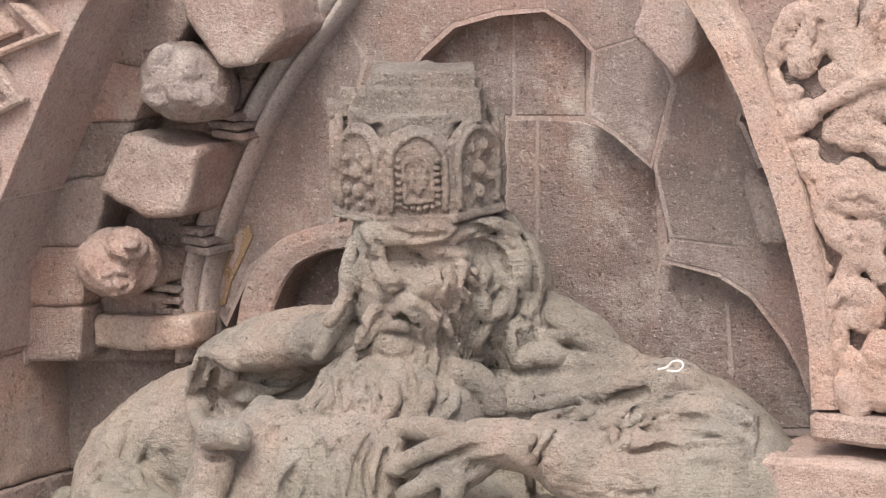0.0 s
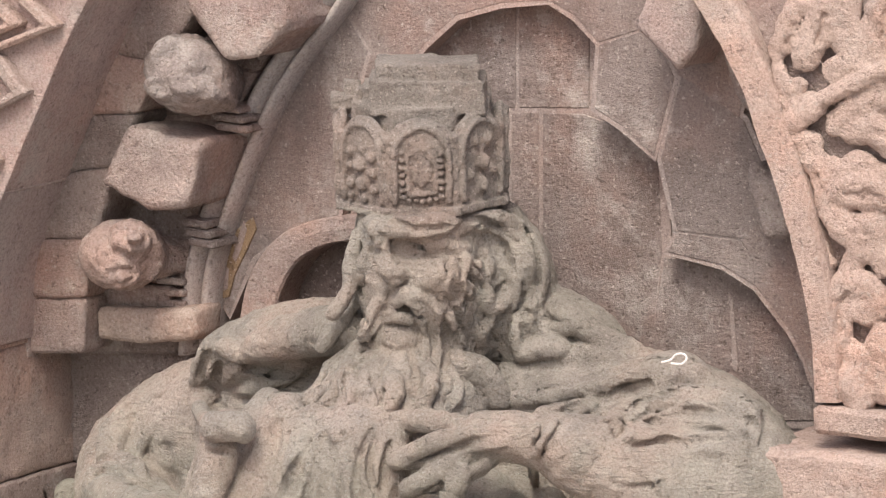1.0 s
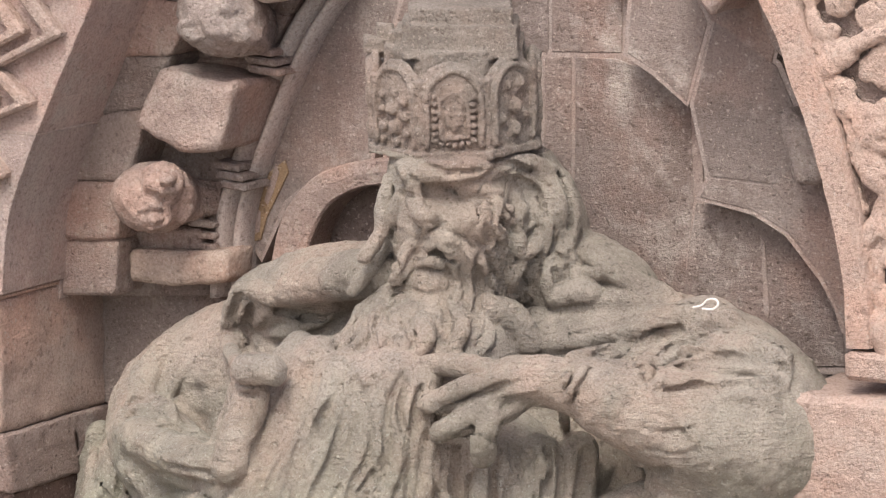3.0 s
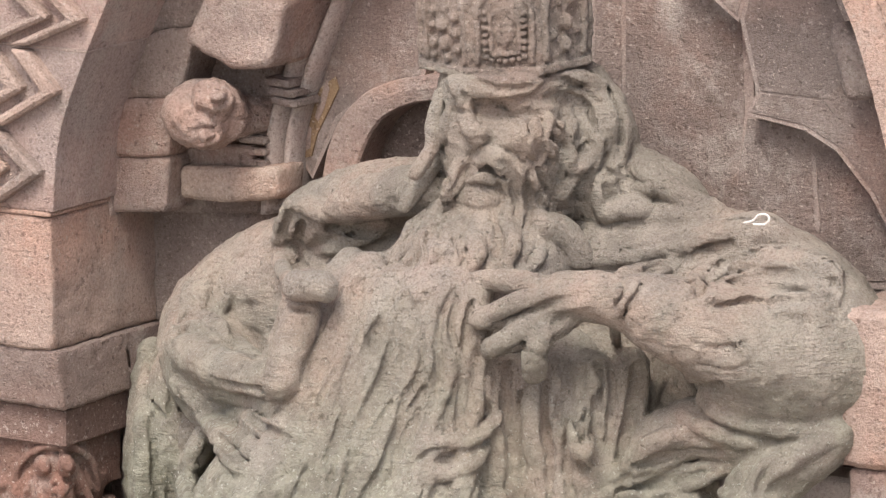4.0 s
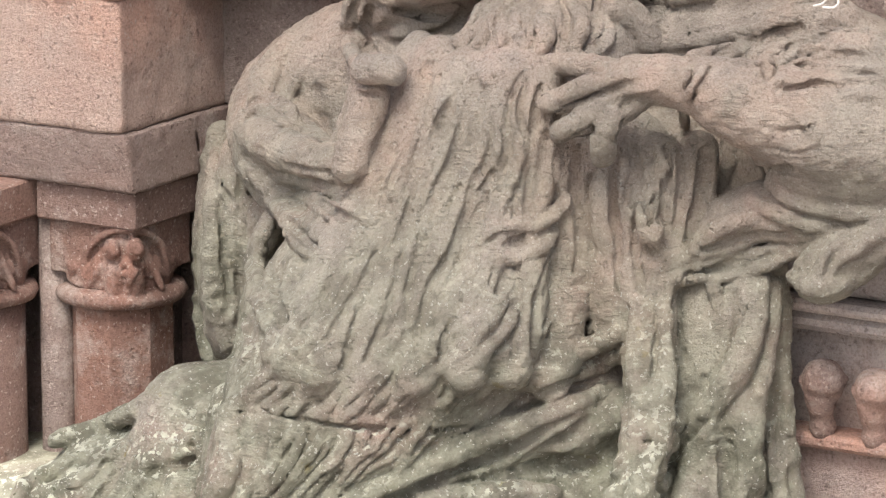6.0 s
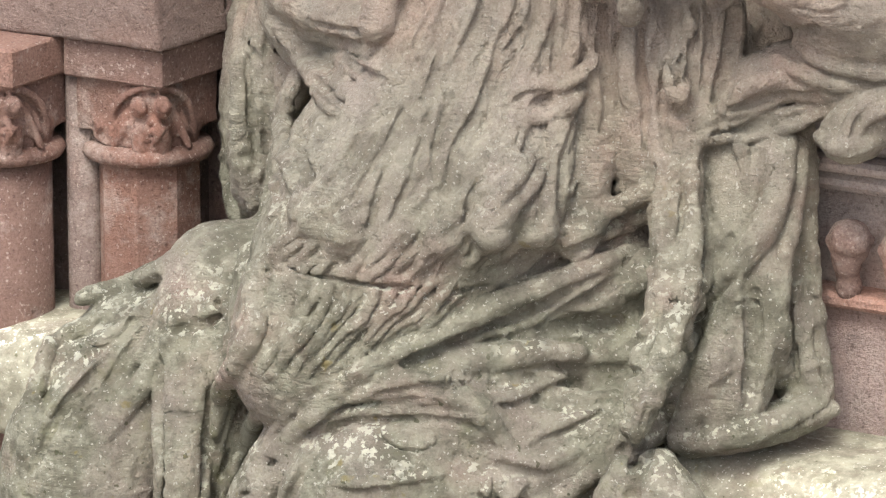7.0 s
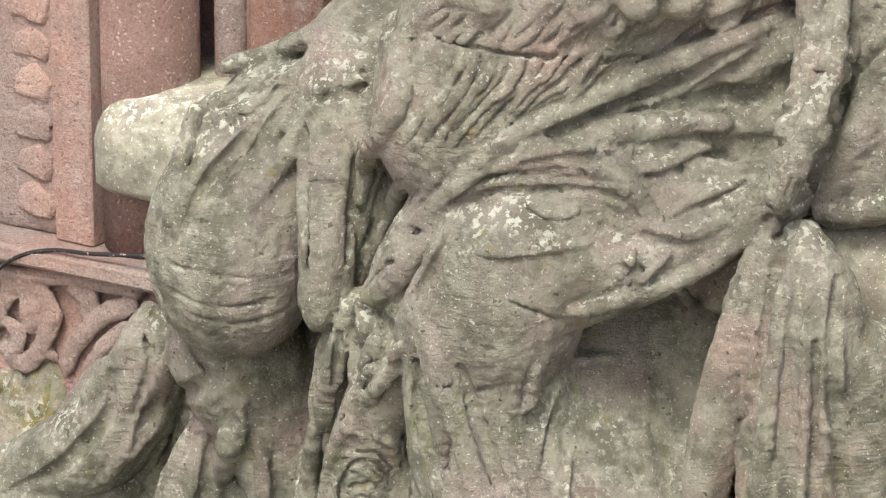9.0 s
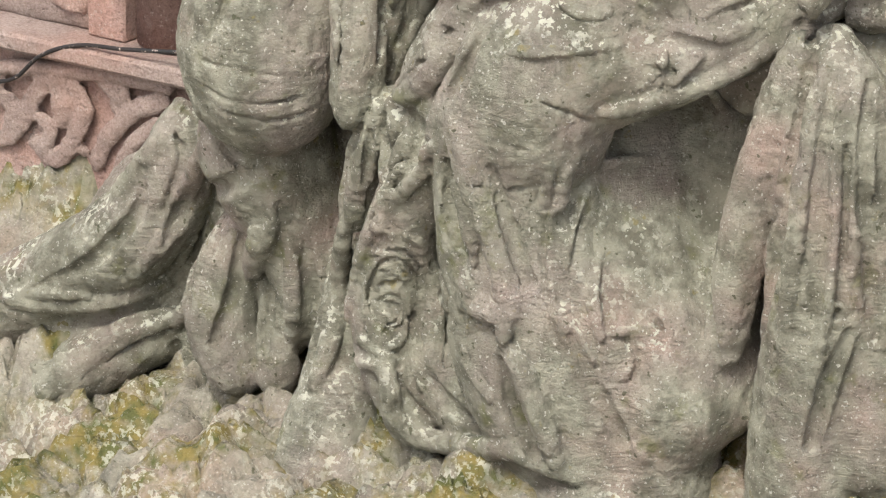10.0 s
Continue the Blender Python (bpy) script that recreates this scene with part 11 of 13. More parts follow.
king.stroke([(0.418, -1.432, 4.336, 0.012), (0.412, -1.441, 4.191, 0.017), (0.412, -1.464, 4.038, 0.020), (0.403, -1.564, 3.913, 0.016), (0.364, -1.627, 3.774, 0.012)], 0.004, cut=True)
king.stroke([(0.465, -1.386, 4.222, 0.015), (0.435, -1.416, 4.118, 0.021), (0.435, -1.459, 4.010, 0.025), (0.478, -1.502, 3.887, 0.021), (0.503, -1.543, 3.765, 0.015)], 0.004, cut=True)
king.stroke([(0.500, -1.265, 4.088, 0.016), (0.535, -1.371, 3.974, 0.023), (0.533, -1.454, 3.836, 0.027), (0.538, -1.481, 3.665, 0.023), (0.518, -1.421, 3.509, 0.016)], 0.004, cut=True)
king.stroke([(-0.116, -1.476, 4.724, 0.011), (-0.141, -1.548, 4.562, 0.011), (-0.159, -1.609, 4.409, 0.012), (-0.179, -1.661, 4.272, 0.013), (-0.220, -1.735, 4.131, 0.013), (-0.263, -1.830, 3.977, 0.012), (-0.315, -1.927, 3.818, 0.011), (-0.375, -2.017, 3.676, 0.011)], 0.004, cut=True)
king.stroke([(-0.110, -1.649, 4.298, 0.011), (-0.150, -1.716, 4.172, 0.011), (-0.201, -1.784, 4.044, 0.014), (-0.248, -1.872, 3.901, 0.011), (-0.290, -1.966, 3.761, 0.011)], 0.004, cut=True)
king.stroke([(-0.010, -1.557, 4.538, 0.011), (-0.059, -1.614, 4.368, 0.011), (-0.096, -1.689, 4.213, 0.013), (-0.148, -1.774, 4.056, 0.014), (-0.192, -1.880, 3.903, 0.013), (-0.241, -1.973, 3.748, 0.011), (-0.303, -2.028, 3.594, 0.011)], 0.004, cut=True)
king.stroke([(-0.042, -1.684, 4.181, 0.011), (-0.069, -1.746, 4.086, 0.011), (-0.103, -1.809, 3.993, 0.014), (-0.131, -1.879, 3.897, 0.011), (-0.156, -1.933, 3.797, 0.011)], 0.004, cut=True)
king.stroke([(0.119, -1.470, 4.658, 0.011), (0.097, -1.531, 4.512, 0.011), (0.064, -1.577, 4.365, 0.013), (0.025, -1.645, 4.214, 0.013), (-0.021, -1.735, 4.064, 0.011), (-0.068, -1.831, 3.918, 0.011)], 0.004, cut=True)
king.stroke([(0.210, -1.470, 4.652, 0.011), (0.146, -1.512, 4.491, 0.011), (0.104, -1.576, 4.327, 0.013), (0.071, -1.640, 4.168, 0.013), (0.052, -1.735, 4.015, 0.011), (0.020, -1.842, 3.843, 0.011)], 0.004, cut=True)
king.stroke([(0.177, -1.567, 4.275, 0.011), (0.142, -1.595, 4.201, 0.011), (0.113, -1.647, 4.121, 0.014), (0.099, -1.676, 4.060, 0.011), (0.112, -1.706, 4.007, 0.011)], 0.004, cut=True)
king.stroke([(0.326, -1.466, 4.425, 0.011), (0.282, -1.485, 4.353, 0.011), (0.244, -1.522, 4.285, 0.014), (0.222, -1.538, 4.205, 0.011), (0.215, -1.544, 4.119, 0.011)], 0.004, cut=True)
king.stroke([(0.365, -1.427, 4.697, 0.011), (0.397, -1.438, 4.551, 0.011), (0.370, -1.453, 4.395, 0.013), (0.344, -1.501, 4.235, 0.014), (0.326, -1.579, 4.071, 0.013), (0.314, -1.691, 3.903, 0.011), (0.316, -1.784, 3.685, 0.011)], 0.004, cut=True)
king.stroke([(0.424, -1.428, 4.359, 0.011), (0.412, -1.437, 4.253, 0.011), (0.405, -1.463, 4.144, 0.014), (0.394, -1.526, 4.051, 0.011), (0.383, -1.592, 3.949, 0.011)], 0.004, cut=True)
king.stroke([(0.494, -1.375, 4.609, 0.011), (0.505, -1.369, 4.471, 0.011), (0.486, -1.373, 4.343, 0.012), (0.458, -1.393, 4.202, 0.013), (0.456, -1.442, 4.042, 0.013), (0.469, -1.516, 3.884, 0.012), (0.481, -1.564, 3.723, 0.011), (0.493, -1.587, 3.567, 0.011)], 0.004, cut=True)
king.stroke([(0.506, -1.286, 4.238, 0.011), (0.506, -1.349, 4.197, 0.011), (0.511, -1.370, 4.100, 0.014), (0.534, -1.375, 3.980, 0.011), (0.530, -1.377, 3.873, 0.011)], 0.004, cut=True)
king.stroke([(0.191, -1.422, 4.800, 0.022), (0.246, -1.464, 4.713, 0.034), (0.229, -1.473, 4.612, 0.022)], 0.03, cut=True)
king.stroke([(-0.051, -1.392, 4.846, 0.022), (-0.053, -1.450, 4.754, 0.030), (-0.042, -1.486, 4.673, 0.020)], 0.03, cut=True)
king.stroke([(0.105, -1.470, 4.686, 0.020), (0.073, -1.503, 4.575, 0.027), (0.052, -1.544, 4.504, 0.020)], 0.03, cut=True)
king.stroke([(0.515, -1.356, 4.572, 0.022), (0.521, -1.346, 4.445, 0.032), (0.498, -1.365, 4.295, 0.022)], 0.03, cut=True)
king.stroke([(0.582, -1.191, 4.310, 0.025), (0.502, -1.322, 4.201, 0.035), (0.392, -1.451, 4.173, 0.039), (0.338, -1.519, 4.116, 0.039), (0.395, -1.479, 4.047, 0.035), (0.503, -1.371, 4.082, 0.032), (0.505, -1.230, 4.143, 0.022)], 0.012, flat=0.6)
king.stroke([(0.406, -1.449, 4.113, 0.017), (0.489, -1.398, 4.138, 0.020)], 0.006, cut=True)
king.stroke([(0.586, -1.221, 4.202, 0.015), (0.505, -1.375, 4.141, 0.017), (0.391, -1.497, 4.151, 0.017), (0.306, -1.571, 4.085, 0.017)], 0.006, cut=True)
# locks under the far hand
king.stroke([(0.574, -1.179, 4.497, 0.020), (0.581, -1.204, 4.325, 0.030), (0.616, -1.199, 4.125, 0.030), (0.600, -1.219, 3.949, 0.022)], 0.004, cut=True)
king.stroke([(0.635, -1.160, 4.374, 0.015), (0.636, -1.185, 4.226, 0.020), (0.651, -1.174, 4.048, 0.017)], 0.004, cut=True)
king.stroke([(0.737, -1.115, 4.503, 0.022), (0.758, -1.155, 4.286, 0.027), (0.783, -1.164, 4.088, 0.027), (0.791, -1.186, 3.890, 0.020)], 0.004, cut=True)
king.stroke([(0.806, -1.072, 4.503, 0.025), (0.882, -1.163, 4.302, 0.030), (0.862, -1.153, 4.095, 0.030), (0.892, -1.163, 3.898, 0.022)], 0.004, cut=True)
king.stroke([(0.897, -1.082, 4.490, 0.022), (0.942, -1.189, 4.288, 0.027), (0.949, -1.148, 4.054, 0.025)], 0.004, cut=True)
king.stroke([(0.950, -1.026, 4.511, 0.025), (0.968, -1.075, 4.295, 0.030), (0.997, -1.082, 4.097, 0.025)], 0.004, cut=True)
king.stroke([(0.981, -0.981, 4.481, 0.022), (1.007, -1.013, 4.288, 0.025), (1.012, -1.068, 4.097, 0.020)], 0.006, cut=True)
king.stroke([(1.072, -0.905, 4.478, 0.035), (1.071, -0.950, 4.284, 0.040), (1.053, -1.015, 4.116, 0.030)], 0.006, cut=True)
# wraps of the sleeve
king.stroke([(-1.066, -1.153, 4.198, 0.023), (-0.747, -1.357, 4.116, 0.033), (-0.580, -1.289, 3.967, 0.028)], 0.004, cut=True)
king.stroke([(-0.649, -1.414, 4.180, 0.020), (-0.308, -1.684, 4.180, 0.030), (-0.135, -1.721, 4.157, 0.020)], 0.004, cut=True)
king.stroke([(-0.784, -1.440, 4.068, 0.023), (-0.465, -1.696, 4.040, 0.030), (-0.332, -1.627, 3.982, 0.025)], 0.004, cut=True)
king.stroke([(-0.836, -1.359, 4.299, 0.015), (-0.531, -1.500, 4.324, 0.020), (-0.339, -1.382, 4.303, 0.018)], 0.006, cut=True)
king.stroke([(-1.331, -0.941, 4.438, 0.018), (-1.277, -0.918, 4.472, 0.021), (-1.152, -0.950, 4.475, 0.018)], 0.006, cut=True)
king.stroke([(-0.825, -1.425, 4.047, 0.025), (-0.769, -1.579, 3.877, 0.040), (-0.514, -1.897, 3.768, 0.040), (-0.442, -1.894, 3.623, 0.025)], 0.004, cut=True)
king.stroke([(-1.542, -0.671, 4.033, 0.024), (-1.527, -0.730, 3.775, 0.035), (-1.539, -0.683, 3.491, 0.035), (-1.468, -0.697, 3.283, 0.024)], 0.004, cut=True)
king.stroke([(-1.648, -0.691, 3.916, 0.021), (-1.611, -0.717, 3.653, 0.029), (-1.560, -0.720, 3.386, 0.027)], 0.004, cut=True)
king.stroke([(-0.931, -0.752, 4.523, 0.013), (-0.242, -1.577, 4.706, 0.015), (-0.148, -1.472, 4.713, 0.012)], 0.006, cut=True)
king.stroke([(-0.221, -1.556, 4.674, 0.012), (-0.275, -1.545, 4.544, 0.012), (-0.304, -1.575, 4.407, 0.012)], 0.004, cut=True)
# cloth thrown over the far shoulder: hollows
king.stroke([(0.989, -0.995, 4.915, 0.030), (1.158, -0.895, 4.940, 0.042), (1.263, -0.728, 4.980, 0.042), (1.416, -0.701, 5.035, 0.027)], 0.004, cut=True)
king.stroke([(1.380, -1.098, 4.854, 0.027), (1.445, -1.042, 4.937, 0.041), (1.414, -0.776, 4.972, 0.042), (1.571, -0.759, 5.029, 0.027)], 0.004, cut=True)
king.stroke([(1.459, -0.927, 4.838, 0.027), (1.539, -0.869, 4.905, 0.037), (1.645, -0.821, 4.952, 0.037), (1.822, -0.794, 4.959, 0.032), (1.917, -0.701, 4.926, 0.022)], 0.004, cut=True)
king.stroke([(1.572, -1.098, 4.848, 0.019), (1.674, -0.981, 4.853, 0.029), (1.853, -0.905, 4.878, 0.029), (1.940, -0.756, 4.871, 0.022)], 0.004, cut=True)
king.stroke([(0.885, -0.707, 4.966, 0.025), (1.127, -0.684, 5.051, 0.040), (1.352, -0.686, 5.124, 0.030)], 0.004, cut=True)
king.stroke([(-0.597, -0.782, 4.938, 0.018), (-0.464, -0.754, 4.919, 0.026), (-0.363, -0.722, 4.919, 0.018)], 0.006, cut=True)
king.stroke([(-0.802, -0.795, 4.984, 0.021), (-0.854, -0.754, 4.868, 0.026), (-0.815, -0.720, 4.734, 0.021)], 0.006, cut=True)
# hollows of the skirts
king.stroke([(-0.546, -2.131, 1.862, 0.033), (-0.532, -2.125, 1.595, 0.046), (-0.395, -2.212, 1.406, 0.038), (-0.308, -2.225, 1.267, 0.023)], 0.005, cut=True)
king.stroke([(-0.241, -2.161, 0.991, 0.028), (-0.186, -2.116, 0.771, 0.046), (-0.104, -2.083, 0.559, 0.046)], 0.005, cut=True)
king.stroke([(-0.023, -1.911, 1.743, 0.045), (-0.016, -2.055, 1.546, 0.060), (0.027, -2.047, 1.311, 0.045)], 0.01, cut=True)
king.stroke([(0.082, -2.080, 1.145, 0.035), (0.178, -2.036, 0.909, 0.056), (0.275, -1.968, 0.664, 0.051)], 0.008, cut=True)
king.stroke([(1.006, -1.591, 2.535, 0.022), (0.983, -1.668, 2.215, 0.035), (0.934, -1.727, 1.804, 0.042), (0.842, -1.681, 1.294, 0.035), (0.714, -1.550, 0.847, 0.025)], 0.03, cut=True)
king.stroke([(0.530, -1.169, 2.235, 0.036), (0.480, -1.315, 1.918, 0.051), (0.466, -1.472, 1.583, 0.056), (0.556, -1.677, 1.286, 0.051), (0.612, -1.709, 1.011, 0.035)], 0.01, cut=True)
king.stroke([(-0.108, -1.574, 1.961, 0.031), (0.039, -1.474, 1.978, 0.041), (0.202, -1.353, 2.022, 0.041), (0.441, -1.265, 2.204, 0.036), (0.608, -1.110, 2.367, 0.025)], 0.01, cut=True)
king.stroke([(1.128, -1.660, 2.472, 0.034), (1.161, -1.767, 2.120, 0.049), (1.160, -1.766, 1.730, 0.054), (1.142, -1.762, 1.383, 0.045)], 0.006, cut=True)
king.stroke([(1.269, -1.655, 1.298, 0.030), (1.190, -1.701, 1.056, 0.045), (1.113, -1.699, 0.742, 0.040)], 0.006, cut=True)
king.stroke([(1.269, -1.558, 2.420, 0.034), (1.327, -1.685, 2.078, 0.044), (1.315, -1.611, 1.664, 0.045), (1.351, -1.572, 1.264, 0.040)], 0.006, cut=True)
king.stroke([(-0.288, -2.175, 1.898, 0.030), (-0.224, -2.130, 1.632, 0.045), (-0.139, -2.094, 1.371, 0.040)], 0.006, cut=True)
king.stroke([(-0.906, -1.892, 0.984, 0.026), (-0.826, -1.937, 0.765, 0.036), (-0.643, -1.950, 0.615, 0.042), (-0.454, -1.857, 0.544, 0.036)], 0.006, cut=True)
king.stroke([(-1.105, -1.949, 1.852, 0.021), (-1.135, -1.929, 1.637, 0.031), (-1.126, -1.920, 1.471, 0.023)], 0.005, cut=True)
king.stroke([(-0.851, -1.956, 1.984, 0.031), (-0.803, -1.993, 1.895, 0.036), (-0.828, -2.047, 1.784, 0.028)], 0.005, cut=True)
king.stroke([(-2.507, -1.246, 1.004, 0.039), (-2.445, -1.446, 0.841, 0.060), (-2.462, -1.564, 0.610, 0.049)], 0.006, cut=True)
king.stroke([(-2.177, -1.507, 1.000, 0.033), (-2.202, -1.522, 0.711, 0.049), (-2.278, -1.584, 0.451, 0.038)], 0.006, cut=True)
king.stroke([(-2.098, -1.408, 0.988, 0.027), (-2.035, -1.474, 0.732, 0.043), (-2.053, -1.498, 0.445, 0.038)], 0.006, cut=True)
king.stroke([(-2.768, -1.510, 1.229, 0.033), (-2.802, -1.516, 0.992, 0.050), (-3.081, -1.569, 0.686, 0.050), (-3.383, -1.596, 0.513, 0.039)], 0.006, cut=True)
king.stroke([(-2.832, -1.354, 0.409, 0.033), (-3.067, -1.507, 0.316, 0.039), (-3.348, -1.561, 0.151, 0.034)], 0.006, cut=True)
# hollows of the lap
king.stroke([(0.761, -1.181, 3.374, 0.025), (0.618, -1.377, 3.282, 0.040), (0.389, -1.477, 3.169, 0.045), (0.148, -1.655, 3.067, 0.045), (-0.013, -1.867, 2.956, 0.035)], 0.005, cut=True)
king.stroke([(0.717, -1.107, 3.506, 0.025), (0.608, -1.363, 3.457, 0.037), (0.374, -1.406, 3.331, 0.032)], 0.005, cut=True)
king.stroke([(0.415, -1.518, 2.872, 0.030), (0.266, -1.751, 2.868, 0.040), (0.115, -1.929, 2.875, 0.035), (-0.092, -1.975, 2.823, 0.027)], 0.005, cut=True)
king.stroke([(0.344, -1.853, 2.732, 0.020), (0.145, -1.885, 2.729, 0.025), (-0.107, -1.953, 2.701, 0.027), (-0.296, -2.019, 2.646, 0.030), (-0.362, -2.074, 2.550, 0.032), (-0.431, -2.126, 2.395, 0.035), (-0.538, -2.132, 2.194, 0.030)], 0.005, cut=True)
king.stroke([(0.449, -1.524, 2.775, 0.030), (0.597, -1.480, 2.761, 0.045), (0.733, -1.369, 2.781, 0.035)], 0.005, cut=True)
king.stroke([(-1.020, -1.583, 2.640, 0.028), (-1.053, -1.676, 2.443, 0.036), (-1.093, -1.736, 2.236, 0.034), (-1.154, -1.743, 2.064, 0.026)], 0.006, cut=True)
king.stroke([(-1.700, -1.578, 2.832, 0.026), (-1.712, -1.767, 2.686, 0.036), (-1.850, -1.962, 2.442, 0.036), (-1.944, -2.061, 2.180, 0.029)], 0.005, cut=True)
king.stroke([(-1.611, -1.521, 2.913, 0.024), (-1.648, -1.632, 2.745, 0.031), (-1.693, -1.797, 2.588, 0.031)], 0.005, cut=True)
king.stroke([(-1.222, -1.578, 2.983, 0.026), (-1.112, -1.719, 2.819, 0.036), (-1.106, -1.777, 2.647, 0.028)], 0.005, cut=True)
# the sword hilt stands clear of the beard
king.stroke([(-0.074, -1.492, 4.785, 0.035), (-0.095, -1.533, 4.663, 0.042), (-0.124, -1.580, 4.542, 0.040), (-0.161, -1.632, 4.426, 0.032)], 0.03, cut=True)
king.stroke([(-0.256, -1.537, 4.702, 0.082), (-0.292, -1.570, 4.547, 0.087), (-0.322, -1.602, 4.402, 0.090)], 0.006)
king.stroke([(-0.233, -1.609, 4.838, 0.067), (-0.135, -1.560, 4.835, 0.067)], 0.006)
king.stroke([(-0.327, -1.629, 4.741, 0.015), (-0.219, -1.590, 4.725, 0.015), (-0.102, -1.540, 4.744, 0.015)], 0.006, cut=True)

# the head and upper beard are modelled finer
head = Clay((-0.75, -1.75, 4.55), (1.15, 0.15, 6.95), 0.009)
head.blob((0.295, -0.72, 5.512), (0.3, 0.36, 0.48), 0.06)
head.blob((0.415, -0.42, 5.327), (0.33, 0.34, 0.36), 0.06)
head.stroke([(0.487, -0.5, 5.626, 0.156), (0.576, -0.45, 5.448, 0.172), (0.608, -0.4, 5.213, 0.19), (0.812, -0.35, 5.044, 0.177)], 0.06)
head.stroke([(0.766, -0.4, 5.278, 0.081), (0.924, -0.4, 5.216, 0.091), (1.039, -0.4, 5.124, 0.1)], 0.05)
head.stroke([(0.268, -0.72, 4.973, 0.227), (0.286, -0.85, 4.817, 0.352), (0.171, -1, 4.497, 0.402)], 0.08)
# head and hair
# brow, nose, cheeks, mouth
head.stroke([(0.218, -1.032, 5.685, 0.05), (0.399, -1.046, 5.691, 0.054), (0.507, -0.961, 5.704, 0.045), (0.543, -0.874, 5.715, 0.03)], 0.02)
head.stroke([(0.224, -1.066, 5.71, 0.02), (0.261, -1.094, 5.681, 0.025), (0.268, -1.067, 5.643, 0.02)], 0.012)
head.stroke([(0.303, -1.067, 5.606, 0.032), (0.429, -1.038, 5.602, 0.047), (0.518, -0.945, 5.582, 0.035)], 0.022, cut=True)
head.stroke([(0.302, -1.095, 5.677, 0.027), (0.294, -1.071, 5.581, 0.032), (0.345, -1.1, 5.514, 0.037), (0.359, -1.074, 5.471, 0.04)], 0.014)
head.stroke([(0.393, -1.093, 5.502, 0.025), (0.415, -1.042, 5.482, 0.022)], 0.01)
head.stroke([(0.377, -1.066, 5.437, 0.012), (0.415, -1.043, 5.442, 0.012)], 0.011, cut=True)
head.stroke([(0.43, -1.018, 5.424, 0.035), (0.499, -0.995, 5.487, 0.054), (0.557, -0.848, 5.514, 0.055)], 0.02)
head.stroke([(0.275, -1.049, 5.335, 0.032), (0.353, -1.054, 5.367, 0.042), (0.419, -1.019, 5.343, 0.032)], 0.015, cut=True)
head.stroke([(0.276, -1.021, 5.275, 0.022), (0.358, -1.043, 5.301, 0.03), (0.398, -0.993, 5.274, 0.02)], 0.012)
head.stroke([(0.301, -1.023, 5.247, 0.012), (0.377, -1.006, 5.247, 0.012)], 0.011, cut=True)
head.stroke([(0.21, -0.969, 5.165, 0.055), (0.325, -0.991, 5.194, 0.065), (0.383, -0.956, 5.174, 0.045)], 0.02)
head.stroke([(0.135, -1.013, 5.602, 0.02), (0.188, -1.053, 5.524, 0.02), (0.161, -1.032, 5.418, 0.017)], 0.013, cut=True)
# moustache and cheek curls
head.stroke([(0.309, -1.009, 5.382, 0.025), (0.428, -1.055, 5.404, 0.032), (0.453, -0.989, 5.311, 0.035), (0.449, -0.941, 5.203, 0.03), (0.462, -1.003, 5.113, 0.025)], 0.012)
head.stroke([(0.292, -1.034, 5.384, 0.022), (0.232, -1.044, 5.325, 0.03), (0.21, -1.075, 5.239, 0.03), (0.156, -1.024, 5.125, 0.027)], 0.012)
head.stroke([(0.464, -1.056, 5.398, 0.025), (0.505, -0.954, 5.336, 0.035), (0.5, -0.88, 5.224, 0.032), (0.505, -0.918, 5.129, 0.025)], 0.012)
head.stroke([(0.216, -1.053, 5.589, 0.025), (0.16, -1.031, 5.468, 0.03), (0.09, -0.954, 5.35, 0.03), (0.042, -1.005, 5.239, 0.03), (-0.031, -1.053, 5.125, 0.028)], 0.012)
head.stroke([(0.126, -0.999, 5.638, 0.025), (0.117, -1.047, 5.517, 0.03), (0.119, -1.07, 5.395, 0.03), (0.059, -1.105, 5.293, 0.03)], 0.012)
head.stroke([(0.515, -0.998, 5.544, 0.027), (0.581, -0.988, 5.511, 0.032), (0.56, -0.901, 5.434, 0.03), (0.517, -0.927, 5.396, 0.025)], 0.01)
head.stroke([(0.586, -0.873, 5.545, 0.027), (0.595, -0.764, 5.463, 0.032), (0.584, -0.769, 5.392, 0.03), (0.553, -0.84, 5.374, 0.025)], 0.01)
head.stroke([(0.496, -0.964, 5.412, 0.027), (0.539, -0.914, 5.358, 0.03), (0.531, -0.851, 5.273, 0.03), (0.505, -0.83, 5.166, 0.027), (0.543, -0.845, 5.108, 0.022)], 0.01)
head.stroke([(0.585, -0.821, 5.374, 0.03), (0.596, -0.712, 5.296, 0.033), (0.558, -0.721, 5.218, 0.033), (0.568, -0.662, 5.133, 0.03), (0.556, -0.716, 5.077, 0.025)], 0.01)
head.stroke([(0.544, -0.873, 5.378, 0.025), (0.559, -0.8, 5.306, 0.03), (0.527, -0.768, 5.209, 0.03), (0.532, -0.736, 5.116, 0.025)], 0.01)
head.stroke([(0.434, -0.957, 5.569, 0.025), (0.51, -0.915, 5.587, 0.03), (0.564, -0.835, 5.588, 0.03)], 0.01)
head.stroke([(0.587, -0.699, 5.572, 0.027), (0.62, -0.681, 5.458, 0.033), (0.606, -0.707, 5.36, 0.03), (0.612, -0.664, 5.24, 0.03)], 0.01)
head.stroke([(0.437, -0.983, 5.547, 0.022), (0.534, -1.037, 5.491, 0.026), (0.503, -0.99, 5.397, 0.028), (0.531, -0.986, 5.332, 0.028), (0.503, -0.923, 5.238, 0.026), (0.499, -0.927, 5.146, 0.022)], 0.008)
